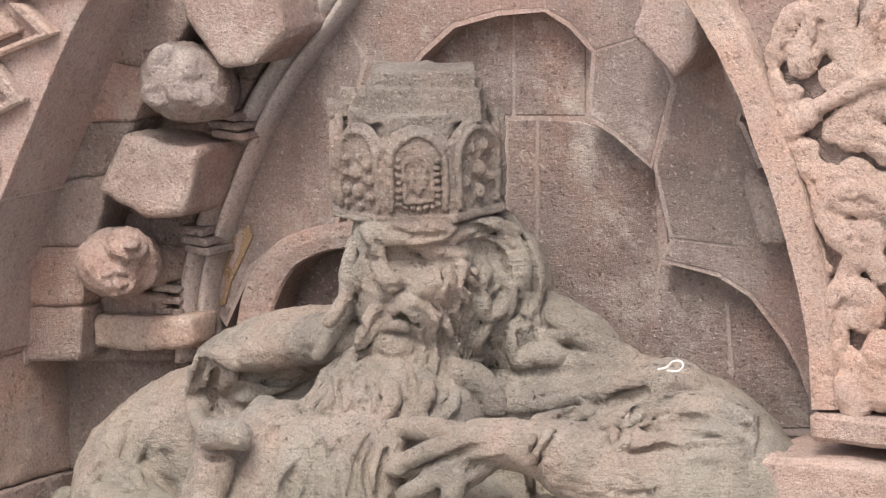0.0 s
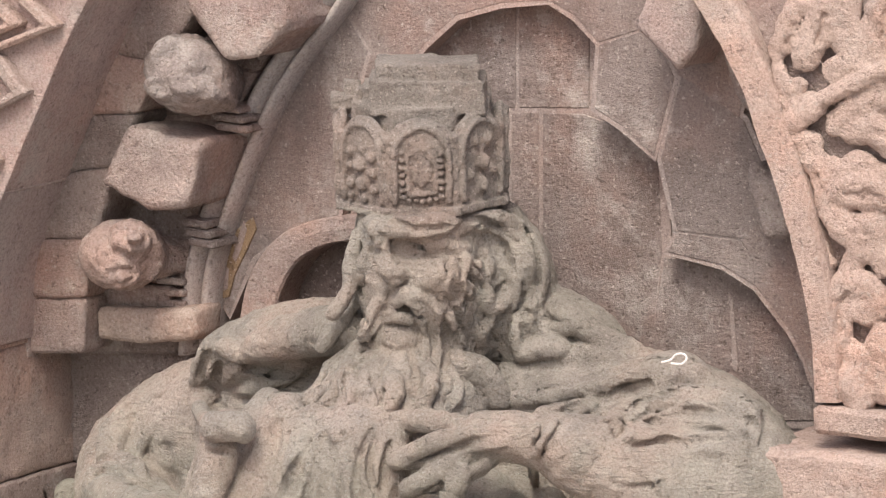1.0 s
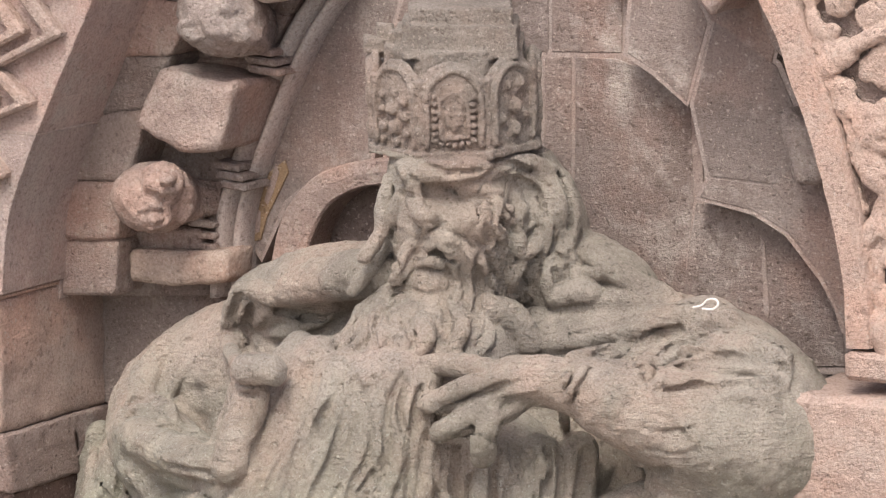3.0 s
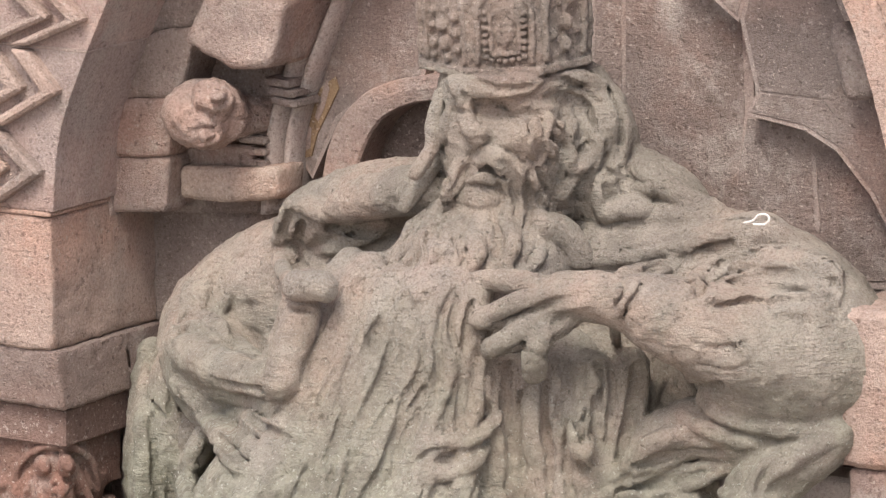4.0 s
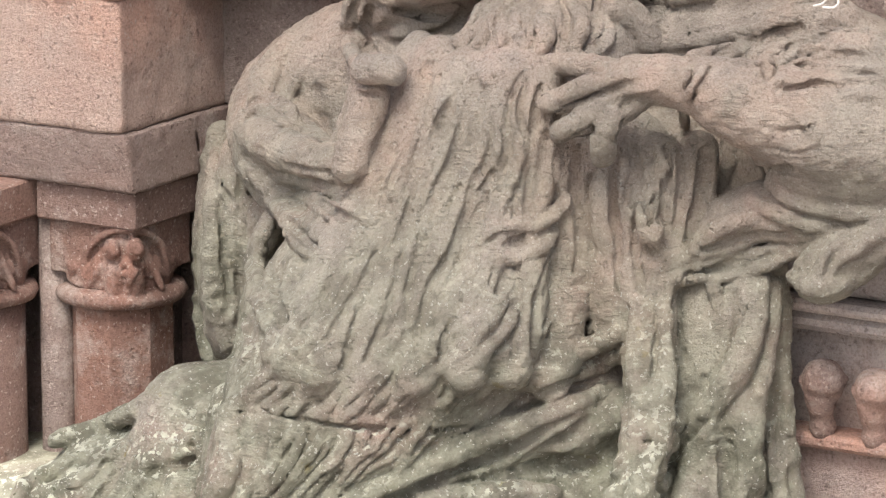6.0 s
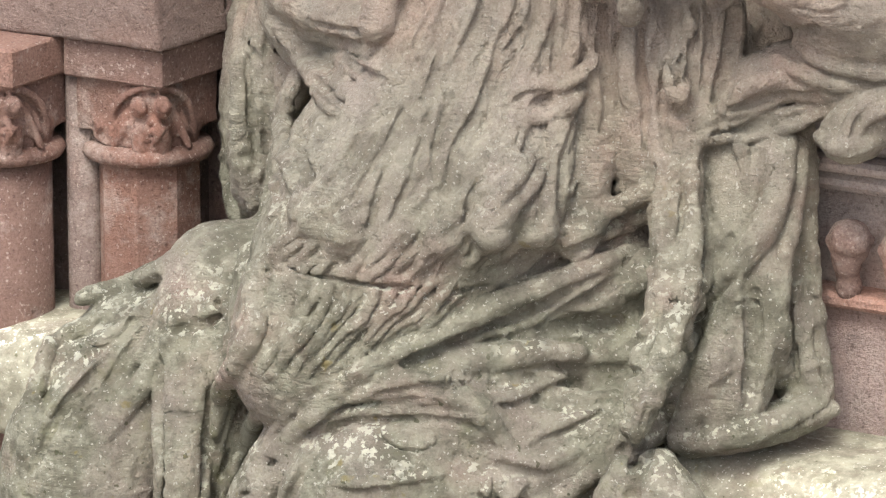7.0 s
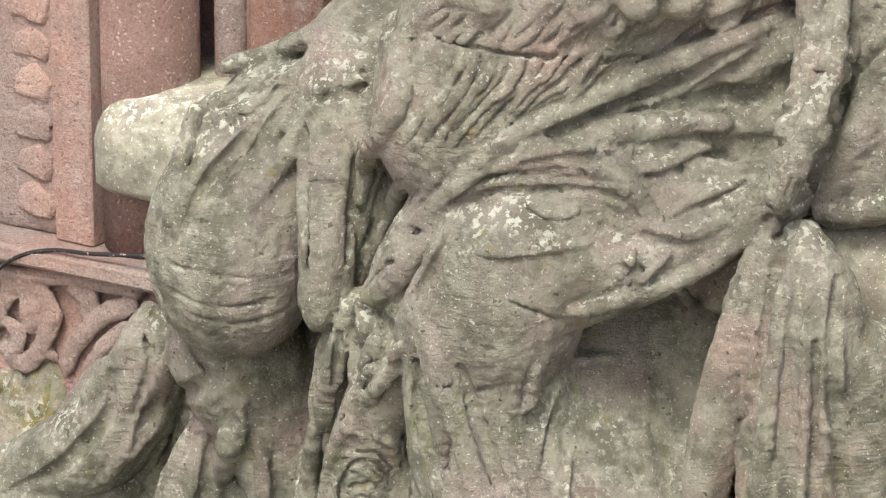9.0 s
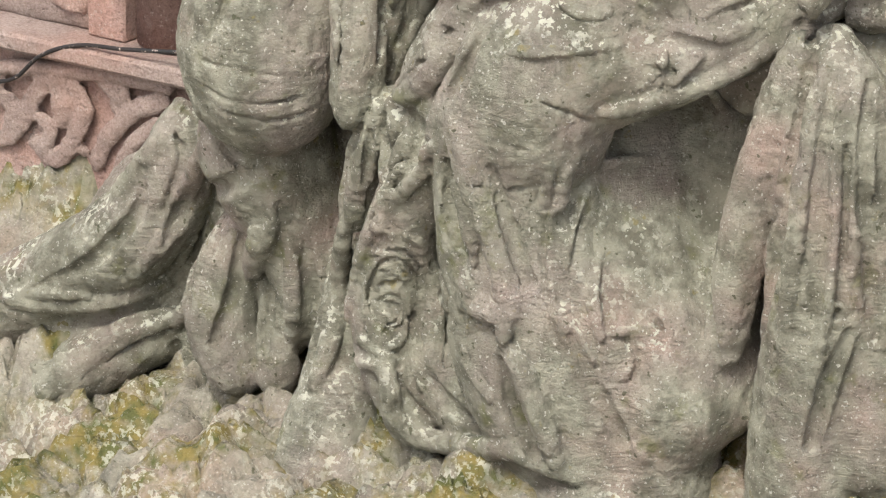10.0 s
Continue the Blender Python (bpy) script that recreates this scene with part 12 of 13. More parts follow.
head.stroke([(0.473, -1, 5.554, 0.008), (0.557, -1.034, 5.493, 0.01), (0.53, -0.997, 5.401, 0.011), (0.557, -0.994, 5.335, 0.011), (0.528, -0.932, 5.24, 0.01), (0.518, -0.928, 5.146, 0.008)], 0.006, cut=True)
head.stroke([(0.526, -0.999, 5.563, 0.023), (0.57, -1.019, 5.489, 0.028), (0.539, -0.971, 5.397, 0.03), (0.556, -0.92, 5.324, 0.03), (0.523, -0.927, 5.237, 0.028), (0.524, -0.845, 5.135, 0.023)], 0.008)
head.stroke([(0.55, -0.995, 5.567, 0.009), (0.597, -1.024, 5.493, 0.01), (0.571, -0.987, 5.402, 0.011), (0.581, -0.926, 5.326, 0.011), (0.547, -0.935, 5.239, 0.01), (0.549, -0.856, 5.137, 0.009)], 0.006, cut=True)
head.stroke([(0.596, -0.991, 5.537, 0.022), (0.58, -1.005, 5.448, 0.027), (0.568, -0.89, 5.359, 0.029), (0.562, -0.922, 5.287, 0.029), (0.535, -0.844, 5.187, 0.027), (0.549, -0.866, 5.098, 0.022)], 0.008)
head.stroke([(0.584, -0.927, 5.528, 0.008), (0.608, -1.012, 5.452, 0.01), (0.594, -0.897, 5.362, 0.011), (0.587, -0.93, 5.289, 0.011), (0.56, -0.853, 5.189, 0.01), (0.567, -0.868, 5.098, 0.008)], 0.006, cut=True)
head.stroke([(0.598, -0.988, 5.55, 0.019), (0.61, -0.968, 5.472, 0.022), (0.575, -0.852, 5.38, 0.025), (0.58, -0.917, 5.321, 0.025), (0.554, -0.796, 5.225, 0.022), (0.548, -0.843, 5.15, 0.019)], 0.008)
head.stroke([(0.58, -0.913, 5.54, 0.007), (0.632, -0.965, 5.474, 0.008), (0.603, -0.86, 5.383, 0.009), (0.6, -0.916, 5.321, 0.009), (0.574, -0.795, 5.226, 0.008), (0.566, -0.843, 5.15, 0.007)], 0.006, cut=True)
head.stroke([(0.604, -0.862, 5.552, 0.021), (0.622, -0.94, 5.468, 0.025), (0.615, -0.838, 5.369, 0.027), (0.579, -0.833, 5.285, 0.027), (0.557, -0.754, 5.177, 0.025), (0.558, -0.798, 5.086, 0.021)], 0.008)
head.stroke([(0.585, -0.784, 5.541, 0.008), (0.642, -0.933, 5.469, 0.009), (0.639, -0.842, 5.371, 0.01), (0.609, -0.847, 5.288, 0.01), (0.58, -0.76, 5.179, 0.009), (0.575, -0.796, 5.085, 0.008)], 0.006, cut=True)
head.stroke([(0.619, -0.807, 5.511, 0.022), (0.597, -0.797, 5.429, 0.026), (0.622, -0.757, 5.354, 0.028), (0.582, -0.752, 5.283, 0.028), (0.585, -0.75, 5.208, 0.026), (0.572, -0.701, 5.119, 0.022)], 0.008)
head.stroke([(0.594, -0.717, 5.497, 0.008), (0.621, -0.798, 5.432, 0.01), (0.645, -0.757, 5.356, 0.011), (0.61, -0.763, 5.286, 0.011), (0.607, -0.752, 5.209, 0.01), (0.594, -0.707, 5.12, 0.008)], 0.006, cut=True)
head.stroke([(0.623, -0.698, 5.511, 0.024), (0.627, -0.743, 5.429, 0.028), (0.643, -0.75, 5.35, 0.031), (0.626, -0.706, 5.266, 0.031), (0.601, -0.735, 5.186, 0.028), (0.55, -0.59, 5.066, 0.024)], 0.008)
head.stroke([(0.539, -0.949, 5.263, 0.02), (0.531, -0.914, 5.186, 0.025), (0.533, -0.898, 5.116, 0.017)], 0.013, cut=True)
head.stroke([(0.482, -0.979, 5.275, 0.015), (0.477, -0.945, 5.181, 0.017)], 0.013, cut=True)
# great hair lock over the ear
head.stroke([(0.533, -0.881, 5.655, 0.035), (0.578, -0.736, 5.702, 0.045), (0.639, -0.615, 5.641, 0.045), (0.701, -0.597, 5.542, 0.043), (0.715, -0.606, 5.443, 0.04), (0.683, -0.639, 5.356, 0.035), (0.665, -0.718, 5.316, 0.027)], 0.015)
head.stroke([(0.587, -0.726, 5.651, 0.03), (0.63, -0.65, 5.594, 0.033), (0.657, -0.636, 5.506, 0.03), (0.645, -0.665, 5.433, 0.025)], 0.015)
head.stroke([(0.644, -0.683, 5.574, 0.03), (0.679, -0.664, 5.499, 0.032), (0.663, -0.681, 5.437, 0.022)], 0.013, cut=True)
head.stroke([(0.674, -0.524, 5.644, 0.033), (0.754, -0.513, 5.522, 0.038), (0.778, -0.528, 5.374, 0.038), (0.74, -0.585, 5.252, 0.035), (0.697, -0.585, 5.121, 0.03)], 0.015)
head.stroke([(0.689, -0.598, 5.294, 0.024), (0.711, -0.61, 5.249, 0.029), (0.714, -0.619, 5.196, 0.031), (0.714, -0.604, 5.133, 0.031), (0.727, -0.578, 5.088, 0.029), (0.736, -0.551, 5.05, 0.024)], 0.01)
head.stroke([(0.716, -0.603, 5.295, 0.009), (0.748, -0.622, 5.253, 0.011), (0.75, -0.618, 5.199, 0.012), (0.746, -0.591, 5.136, 0.012), (0.765, -0.575, 5.096, 0.011), (0.781, -0.559, 5.062, 0.009)], 0.006, cut=True)
head.stroke([(0.705, -0.573, 5.294, 0.025), (0.757, -0.596, 5.253, 0.03), (0.767, -0.56, 5.193, 0.032), (0.774, -0.556, 5.127, 0.032), (0.792, -0.555, 5.085, 0.03), (0.812, -0.534, 5.053, 0.025)], 0.01)
head.stroke([(0.744, -0.601, 5.299, 0.01), (0.789, -0.599, 5.254, 0.011), (0.797, -0.551, 5.195, 0.012), (0.812, -0.555, 5.134, 0.012), (0.831, -0.553, 5.093, 0.011), (0.852, -0.533, 5.064, 0.01)], 0.006, cut=True)
head.stroke([(0.779, -0.58, 5.311, 0.021), (0.782, -0.536, 5.251, 0.025), (0.808, -0.532, 5.203, 0.027), (0.85, -0.531, 5.164, 0.027), (0.872, -0.512, 5.127, 0.025), (0.874, -0.504, 5.089, 0.021)], 0.01)
head.stroke([(0.801, -0.581, 5.311, 0.008), (0.809, -0.532, 5.251, 0.01), (0.845, -0.536, 5.206, 0.01), (0.883, -0.523, 5.167, 0.01), (0.906, -0.503, 5.133, 0.01), (0.909, -0.495, 5.097, 0.008)], 0.006, cut=True)
head.stroke([(0.79, -0.544, 5.296, 0.019), (0.808, -0.515, 5.238, 0.023), (0.848, -0.516, 5.195, 0.025), (0.886, -0.502, 5.158, 0.025), (0.905, -0.486, 5.123, 0.023), (0.906, -0.48, 5.088, 0.019)], 0.01)
head.stroke([(0.809, -0.537, 5.295, 0.007), (0.84, -0.518, 5.24, 0.009), (0.884, -0.516, 5.198, 0.01), (0.93, -0.512, 5.165, 0.01), (0.954, -0.504, 5.135, 0.009), (0.955, -0.497, 5.101, 0.007)], 0.006, cut=True)
head.stroke([(0.833, -0.487, 5.267, 0.017), (0.904, -0.51, 5.226, 0.021), (0.966, -0.509, 5.198, 0.023), (1.011, -0.504, 5.168, 0.023), (1.025, -0.504, 5.135, 0.021), (1.028, -0.496, 5.109, 0.017)], 0.01)
head.stroke([(0.805, -0.471, 5.292, 0.05), (0.887, -0.465, 5.293, 0.055)], 0.015)
head.stroke([(0.849, -0.523, 5.202, 0.04), (0.976, -0.521, 5.238, 0.05), (1.069, -0.483, 5.153, 0.04)], 0.015)
head.stroke([(0.742, -0.588, 5.1, 0.045), (0.87, -0.561, 5.133, 0.055), (0.941, -0.481, 5.089, 0.045)], 0.015)
# beard under the chin
head.stroke([(0.193, -1.101, 5.236, 0.01), (0.117, -1.16, 5.177, 0.012), (0.065, -1.209, 5.096, 0.013), (0.015, -1.256, 5.018, 0.013), (-0.057, -1.312, 4.964, 0.012), (-0.095, -1.356, 4.876, 0.01)], 0.006, cut=True)
head.stroke([(0.158, -1.066, 5.166, 0.011), (0.098, -1.116, 5.1, 0.013), (0.034, -1.168, 5.041, 0.014), (0.001, -1.207, 4.954, 0.014), (-0.06, -1.259, 4.892, 0.013), (-0.12, -1.31, 4.829, 0.011)], 0.006, cut=True)
head.stroke([(0.204, -1.066, 5.182, 0.021), (0.064, -0.986, 5.096, 0.025), (0.004, -1.035, 5.035, 0.028), (-0.008, -1.103, 4.956, 0.028), (-0.067, -1.152, 4.897, 0.025), (-0.133, -1.19, 4.833, 0.021)], 0.01)
head.stroke([(0.214, -1.073, 5.174, 0.008), (0.092, -1.021, 5.094, 0.01), (0.028, -1.059, 5.032, 0.011), (0.023, -1.136, 4.954, 0.01), (-0.048, -1.165, 4.891, 0.01), (-0.119, -1.195, 4.825, 0.008)], 0.006, cut=True)
head.stroke([(0.123, -1.015, 5.114, 0.022), (0.064, -1.051, 5.058, 0.026), (0.074, -1.145, 4.992, 0.028), (0.004, -1.146, 4.923, 0.028), (-0.074, -1.163, 4.867, 0.026), (-0.115, -1.19, 4.787, 0.022)], 0.01)
head.stroke([(0.152, -1.052, 5.112, 0.008), (0.093, -1.085, 5.056, 0.01), (0.092, -1.159, 4.986, 0.011), (0.036, -1.179, 4.921, 0.011), (-0.054, -1.176, 4.86, 0.01), (-0.101, -1.194, 4.78, 0.008)], 0.006, cut=True)
head.stroke([(0.171, -1.04, 5.129, 0.022), (0.136, -1.107, 5.059, 0.027), (0.118, -1.178, 4.984, 0.029), (0.019, -1.169, 4.911, 0.029), (-0.017, -1.223, 4.83, 0.027), (-0.081, -1.262, 4.755, 0.022)], 0.01)
head.stroke([(0.188, -1.057, 5.122, 0.008), (0.159, -1.131, 5.056, 0.01), (0.141, -1.201, 4.98, 0.011), (0.05, -1.201, 4.909, 0.011), (0.009, -1.245, 4.826, 0.01), (-0.067, -1.267, 4.748, 0.008)], 0.006, cut=True)
head.stroke([(0.225, -1.068, 5.117, 0.022), (0.153, -1.124, 5.065, 0.026), (0.137, -1.194, 4.984, 0.028), (0.088, -1.228, 4.903, 0.028), (-0.005, -1.243, 4.834, 0.026), (-0.075, -1.249, 4.734, 0.022)], 0.01)
head.stroke([(0.151, -1.169, 5.024, 0.026), (0.209, -1.205, 4.981, 0.031), (0.205, -1.248, 4.929, 0.033), (0.196, -1.282, 4.867, 0.033), (0.204, -1.319, 4.805, 0.03), (0.141, -1.321, 4.757, 0.026)], 0.01)
head.stroke([(0.188, -1.162, 5.031, 0.01), (0.25, -1.205, 4.99, 0.012), (0.246, -1.247, 4.939, 0.013), (0.237, -1.281, 4.877, 0.013), (0.247, -1.318, 4.816, 0.012), (0.198, -1.342, 4.774, 0.01)], 0.006, cut=True)
head.stroke([(0.258, -1.142, 5.042, 0.03), (0.281, -1.202, 4.997, 0.036), (0.323, -1.233, 4.942, 0.039), (0.295, -1.277, 4.885, 0.039), (0.28, -1.298, 4.828, 0.036), (0.269, -1.311, 4.767, 0.03)], 0.01)
head.stroke([(0.302, -1.146, 5.052, 0.011), (0.322, -1.202, 5.006, 0.014), (0.363, -1.232, 4.95, 0.015), (0.342, -1.285, 4.898, 0.015), (0.322, -1.296, 4.838, 0.014), (0.315, -1.313, 4.78, 0.011)], 0.006, cut=True)
head.stroke([(0.29, -1.121, 5.042, 0.024), (0.346, -1.184, 5.001, 0.028), (0.347, -1.249, 4.957, 0.031), (0.345, -1.252, 4.887, 0.031), (0.327, -1.275, 4.834, 0.028), (0.291, -1.304, 4.793, 0.023)], 0.01)
head.stroke([(0.341, -1.137, 5.054, 0.009), (0.377, -1.168, 5.007, 0.011), (0.378, -1.234, 4.963, 0.012), (0.383, -1.246, 4.896, 0.012), (0.366, -1.268, 4.843, 0.011), (0.332, -1.297, 4.804, 0.009)], 0.006, cut=True)
head.stroke([(0.366, -1.106, 5.058, 0.026), (0.419, -1.146, 5.014, 0.031), (0.427, -1.181, 4.963, 0.034), (0.406, -1.219, 4.912, 0.034), (0.426, -1.248, 4.855, 0.031), (0.388, -1.261, 4.812, 0.026)], 0.01)
head.stroke([(0.409, -1.108, 5.067, 0.01), (0.453, -1.134, 5.021, 0.012), (0.461, -1.169, 4.97, 0.013), (0.447, -1.217, 4.921, 0.013), (0.455, -1.226, 4.861, 0.012), (0.438, -1.271, 4.826, 0.01)], 0.006, cut=True)
head.stroke([(0.443, -1.057, 5.066, 0.019), (0.488, -1.082, 5.019, 0.022), (0.487, -1.135, 4.973, 0.024), (0.483, -1.164, 4.919, 0.024), (0.494, -1.184, 4.865, 0.022), (0.459, -1.213, 4.831, 0.019)], 0.01)
head.stroke([(0.48, -1.05, 5.073, 0.007), (0.52, -1.066, 5.024, 0.008), (0.513, -1.109, 4.977, 0.009), (0.515, -1.147, 4.926, 0.009), (0.526, -1.166, 4.872, 0.008), (0.498, -1.204, 4.841, 0.007)], 0.006, cut=True)
head.stroke([(0.483, -1.003, 5.091, 0.026), (0.529, -1.035, 5.044, 0.031), (0.54, -1.068, 4.993, 0.034), (0.534, -1.124, 4.947, 0.034), (0.546, -1.13, 4.887, 0.031), (0.521, -1.161, 4.85, 0.026)], 0.01)
head.stroke([(0.513, -0.984, 5.095, 0.01), (0.55, -1.002, 5.046, 0.012), (0.573, -1.055, 4.999, 0.013), (0.568, -1.11, 4.954, 0.013), (0.575, -1.106, 4.893, 0.012), (0.558, -1.151, 4.859, 0.01)], 0.006, cut=True)
head.stroke([(0.525, -0.953, 5.071, 0.019), (0.57, -0.979, 5.023, 0.023), (0.577, -1.028, 4.976, 0.025), (0.57, -1.07, 4.93, 0.025), (0.588, -1.085, 4.878, 0.023), (0.559, -1.111, 4.843, 0.019)], 0.01)
head.stroke([(0.55, -0.924, 5.074, 0.007), (0.589, -0.941, 5.024, 0.009), (0.596, -0.99, 4.977, 0.009), (0.595, -1.042, 4.934, 0.009), (0.609, -1.046, 4.88, 0.009), (0.597, -1.101, 4.853, 0.007)], 0.006, cut=True)
head.stroke([(0.563, -0.875, 5.068, 0.022), (0.574, -0.935, 5.032, 0.026), (0.606, -0.954, 4.988, 0.028), (0.613, -0.988, 4.944, 0.028), (0.598, -1.031, 4.914, 0.026), (0.596, -1.026, 4.87, 0.022)], 0.01)
head.stroke([(0.48, -1.034, 5.069, 0.03), (0.553, -1.094, 5.022, 0.032), (0.551, -1.129, 4.965, 0.027)], 0.012)
head.stroke([(0.157, -1.171, 5.034, 0.04), (0.233, -1.238, 4.977, 0.045), (0.219, -1.263, 4.904, 0.04)], 0.012)
head.stroke([(0.365, -1.132, 5.048, 0.035), (0.438, -1.197, 4.99, 0.037), (0.412, -1.234, 4.918, 0.03)], 0.012)
head.stroke([(0.566, -0.885, 5.079, 0.06), (0.619, -0.776, 5.016, 0.075), (0.673, -0.718, 4.91, 0.065)], 0.015)
# brow, eyes, moustache and curls
head.stroke([(0.264, -1.036, 5.270, 0.015), (0.346, -1.066, 5.327, 0.020), (0.390, -0.995, 5.330, 0.020), (0.482, -1.013, 5.298, 0.017)], 0.01, cut=True)
head.stroke([(0.392, -1.065, 5.381, 0.025), (0.268, -1.003, 5.326, 0.030), (0.225, -1.057, 5.229, 0.030), (0.130, -1.069, 5.111, 0.025), (0.125, -1.205, 5.006, 0.020)], 0.01, flat=0.7)
head.stroke([(0.437, -1.063, 5.374, 0.025), (0.479, -0.988, 5.317, 0.030), (0.464, -0.915, 5.188, 0.030), (0.517, -0.955, 5.078, 0.025), (0.607, -0.972, 4.988, 0.020)], 0.01, flat=0.7)
head.stroke([(0.461, -0.978, 5.575, 0.017), (0.554, -1.005, 5.566, 0.022), (0.578, -0.913, 5.545, 0.017)], 0.01, cut=True)
head.stroke([(0.240, -1.072, 5.585, 0.017), (0.308, -1.108, 5.586, 0.017)], 0.01, cut=True)
head.stroke([(0.422, -0.975, 5.637, 0.022), (0.518, -0.917, 5.616, 0.025), (0.578, -0.798, 5.559, 0.020)], 0.03)
head.stroke([(0.295, -1.124, 5.675, 0.012), (0.322, -1.112, 5.638, 0.015), (0.309, -1.109, 5.599, 0.010)], 0.008, cut=True)
head.stroke([(0.573, -1.037, 5.497, 0.022), (0.589, -0.917, 5.406, 0.027), (0.562, -0.934, 5.301, 0.027), (0.559, -0.829, 5.163, 0.022)], 0.01, flat=0.7)
head.stroke([(0.586, -1.028, 5.514, 0.009), (0.613, -0.903, 5.413, 0.009), (0.587, -0.921, 5.303, 0.009), (0.577, -0.818, 5.172, 0.009)], 0.008, cut=True)
head.stroke([(0.602, -0.840, 5.497, 0.022), (0.630, -0.752, 5.411, 0.027), (0.590, -0.753, 5.281, 0.027), (0.591, -0.631, 5.135, 0.023)], 0.01, flat=0.7)
head.stroke([(0.617, -0.830, 5.512, 0.009), (0.655, -0.739, 5.416, 0.009), (0.616, -0.740, 5.284, 0.009), (0.609, -0.620, 5.146, 0.009)], 0.008, cut=True)
head.stroke([(0.641, -0.630, 5.521, 0.023), (0.716, -0.635, 5.401, 0.030), (0.650, -0.620, 5.241, 0.028), (0.585, -0.581, 5.076, 0.023)], 0.01, flat=0.7)
head.stroke([(0.659, -0.619, 5.531, 0.009), (0.744, -0.621, 5.403, 0.009), (0.676, -0.609, 5.233, 0.009), (0.607, -0.572, 5.071, 0.009)], 0.008, cut=True)
head.stroke([(0.586, -0.936, 5.333, 0.015), (0.572, -0.888, 5.249, 0.020), (0.548, -0.870, 5.169, 0.015)], 0.01, cut=True)
head.stroke([(0.614, -0.736, 5.634, 0.022), (0.657, -0.659, 5.589, 0.025), (0.686, -0.633, 5.512, 0.020)], 0.01, cut=True)
head.stroke([(0.601, -0.788, 5.703, 0.022), (0.642, -0.659, 5.702, 0.030), (0.674, -0.535, 5.637, 0.030), (0.744, -0.583, 5.523, 0.030), (0.743, -0.555, 5.366, 0.025)], 0.03)
head.stroke([(0.606, -0.791, 5.681, 0.009), (0.640, -0.667, 5.672, 0.009), (0.653, -0.551, 5.619, 0.009), (0.718, -0.600, 5.517, 0.009), (0.721, -0.569, 5.364, 0.009)], 0.008, cut=True)
head.stroke([(0.122, -1.019, 5.705, 0.012), (0.204, -1.068, 5.660, 0.020), (0.251, -1.074, 5.602, 0.015)], 0.006, cut=True)
head.stroke([(0.364, -1.094, 5.724, 0.015), (0.479, -1.072, 5.695, 0.020), (0.568, -0.955, 5.701, 0.017)], 0.006, cut=True)
head.stroke([(0.354, -1.030, 5.639, 0.012), (0.439, -0.969, 5.602, 0.017)], 0.006, cut=True)
head.stroke([(0.606, -0.812, 5.720, 0.017), (0.654, -0.694, 5.677, 0.022), (0.714, -0.633, 5.590, 0.020)], 0.006, cut=True)
head.stroke([(0.653, -0.524, 5.685, 0.018), (0.754, -0.550, 5.569, 0.023), (0.786, -0.555, 5.421, 0.020)], 0.006, cut=True)
head.stroke([(0.150, -0.978, 5.530, 0.015), (0.141, -1.013, 5.382, 0.020), (0.227, -1.110, 5.253, 0.017)], 0.006, cut=True)
head.stroke([(-0.177, -0.634, 5.119, 0.018), (-0.233, -0.690, 5.019, 0.023), (-0.331, -0.678, 4.878, 0.021)], 0.006, cut=True)
head.stroke([(0.195, -1.055, 5.166, 0.017), (0.191, -1.195, 5.061, 0.022), (0.222, -1.295, 4.954, 0.017)], 0.006, cut=True)
head.stroke([(0.320, -1.072, 5.129, 0.017), (0.354, -1.202, 5.027, 0.022), (0.405, -1.264, 4.941, 0.017)], 0.006, cut=True)
head.stroke([(0.411, -1.031, 5.131, 0.017), (0.485, -1.107, 5.024, 0.022), (0.500, -1.183, 4.937, 0.017)], 0.006, cut=True)
head.stroke([(0.529, -0.912, 5.123, 0.017), (0.578, -1.022, 5.019, 0.022), (0.631, -1.039, 4.926, 0.017)], 0.006, cut=True)
# the crown: eight arched plates, an inner cap, a broken cross and a slab on top
crown = Vector((0.255, -0.66, 5.945))
TIP = 4.0
head.prism(crown, 8, 0.365, 0.17, 0.01, turn=(TIP, 0, 0), spin=-60)
head.prism(crown + Vector((0, 0, -0.165)), 8, 0.38, 0.018, 0.008, turn=(TIP, 0, 0), spin=-60)
head.prism(crown + Vector((0, 0, 0.17)), 8, 0.305, 0.11, 0.03, turn=(TIP, 0, 0), spin=-60)
head.prism(crown + Vector((0.02, 0, 0.24)), 8, 0.27, 0.11, 0.03, turn=(TIP, 0, 0), spin=-60)
frame_of = Euler((radians(TIP), 0, 0)).to_matrix()


def on_plate(i, across, up, out):
    """A place on the crown's plate i: across it, up it, and out of it."""
    a = radians(-60 + 45 * i)
    return crown + frame_of @ Vector((math.cos(a) * out - math.sin(a) * across, math.sin(a) * out + math.cos(a) * across, up))


for i in range(-2, 4):
    head.blob(on_plate(i, 0, 0.13, 0.345), (0.145, 0.035, 0.115), 0.01, turn=(TIP, 0, 30 + 45 * i))
    rim = [(*on_plate(i, 0.118 * math.cos(radians(b)), 0.09 + 0.12 * math.sin(radians(b)), 0.372), 0.014) for b in range(0, 181, 30)]
    head.stroke([(*on_plate(i, 0.118, -0.12, 0.37), 0.014)] + rim + [(*on_plate(i, -0.118, -0.12, 0.37), 0.014)], 0.006)
for across in (-0.085, 0.085):  # studs round the front plate
    for step in range(7):
        head.blob(on_plate(0, across, -0.1 + 0.033 * step, 0.375), (0.012, 0.014, 0.012), 0.005)
for step in range(5):
    head.blob(on_plate(0, -0.06 + 0.03 * step, -0.115, 0.375), (0.011, 0.014, 0.011), 0.005)
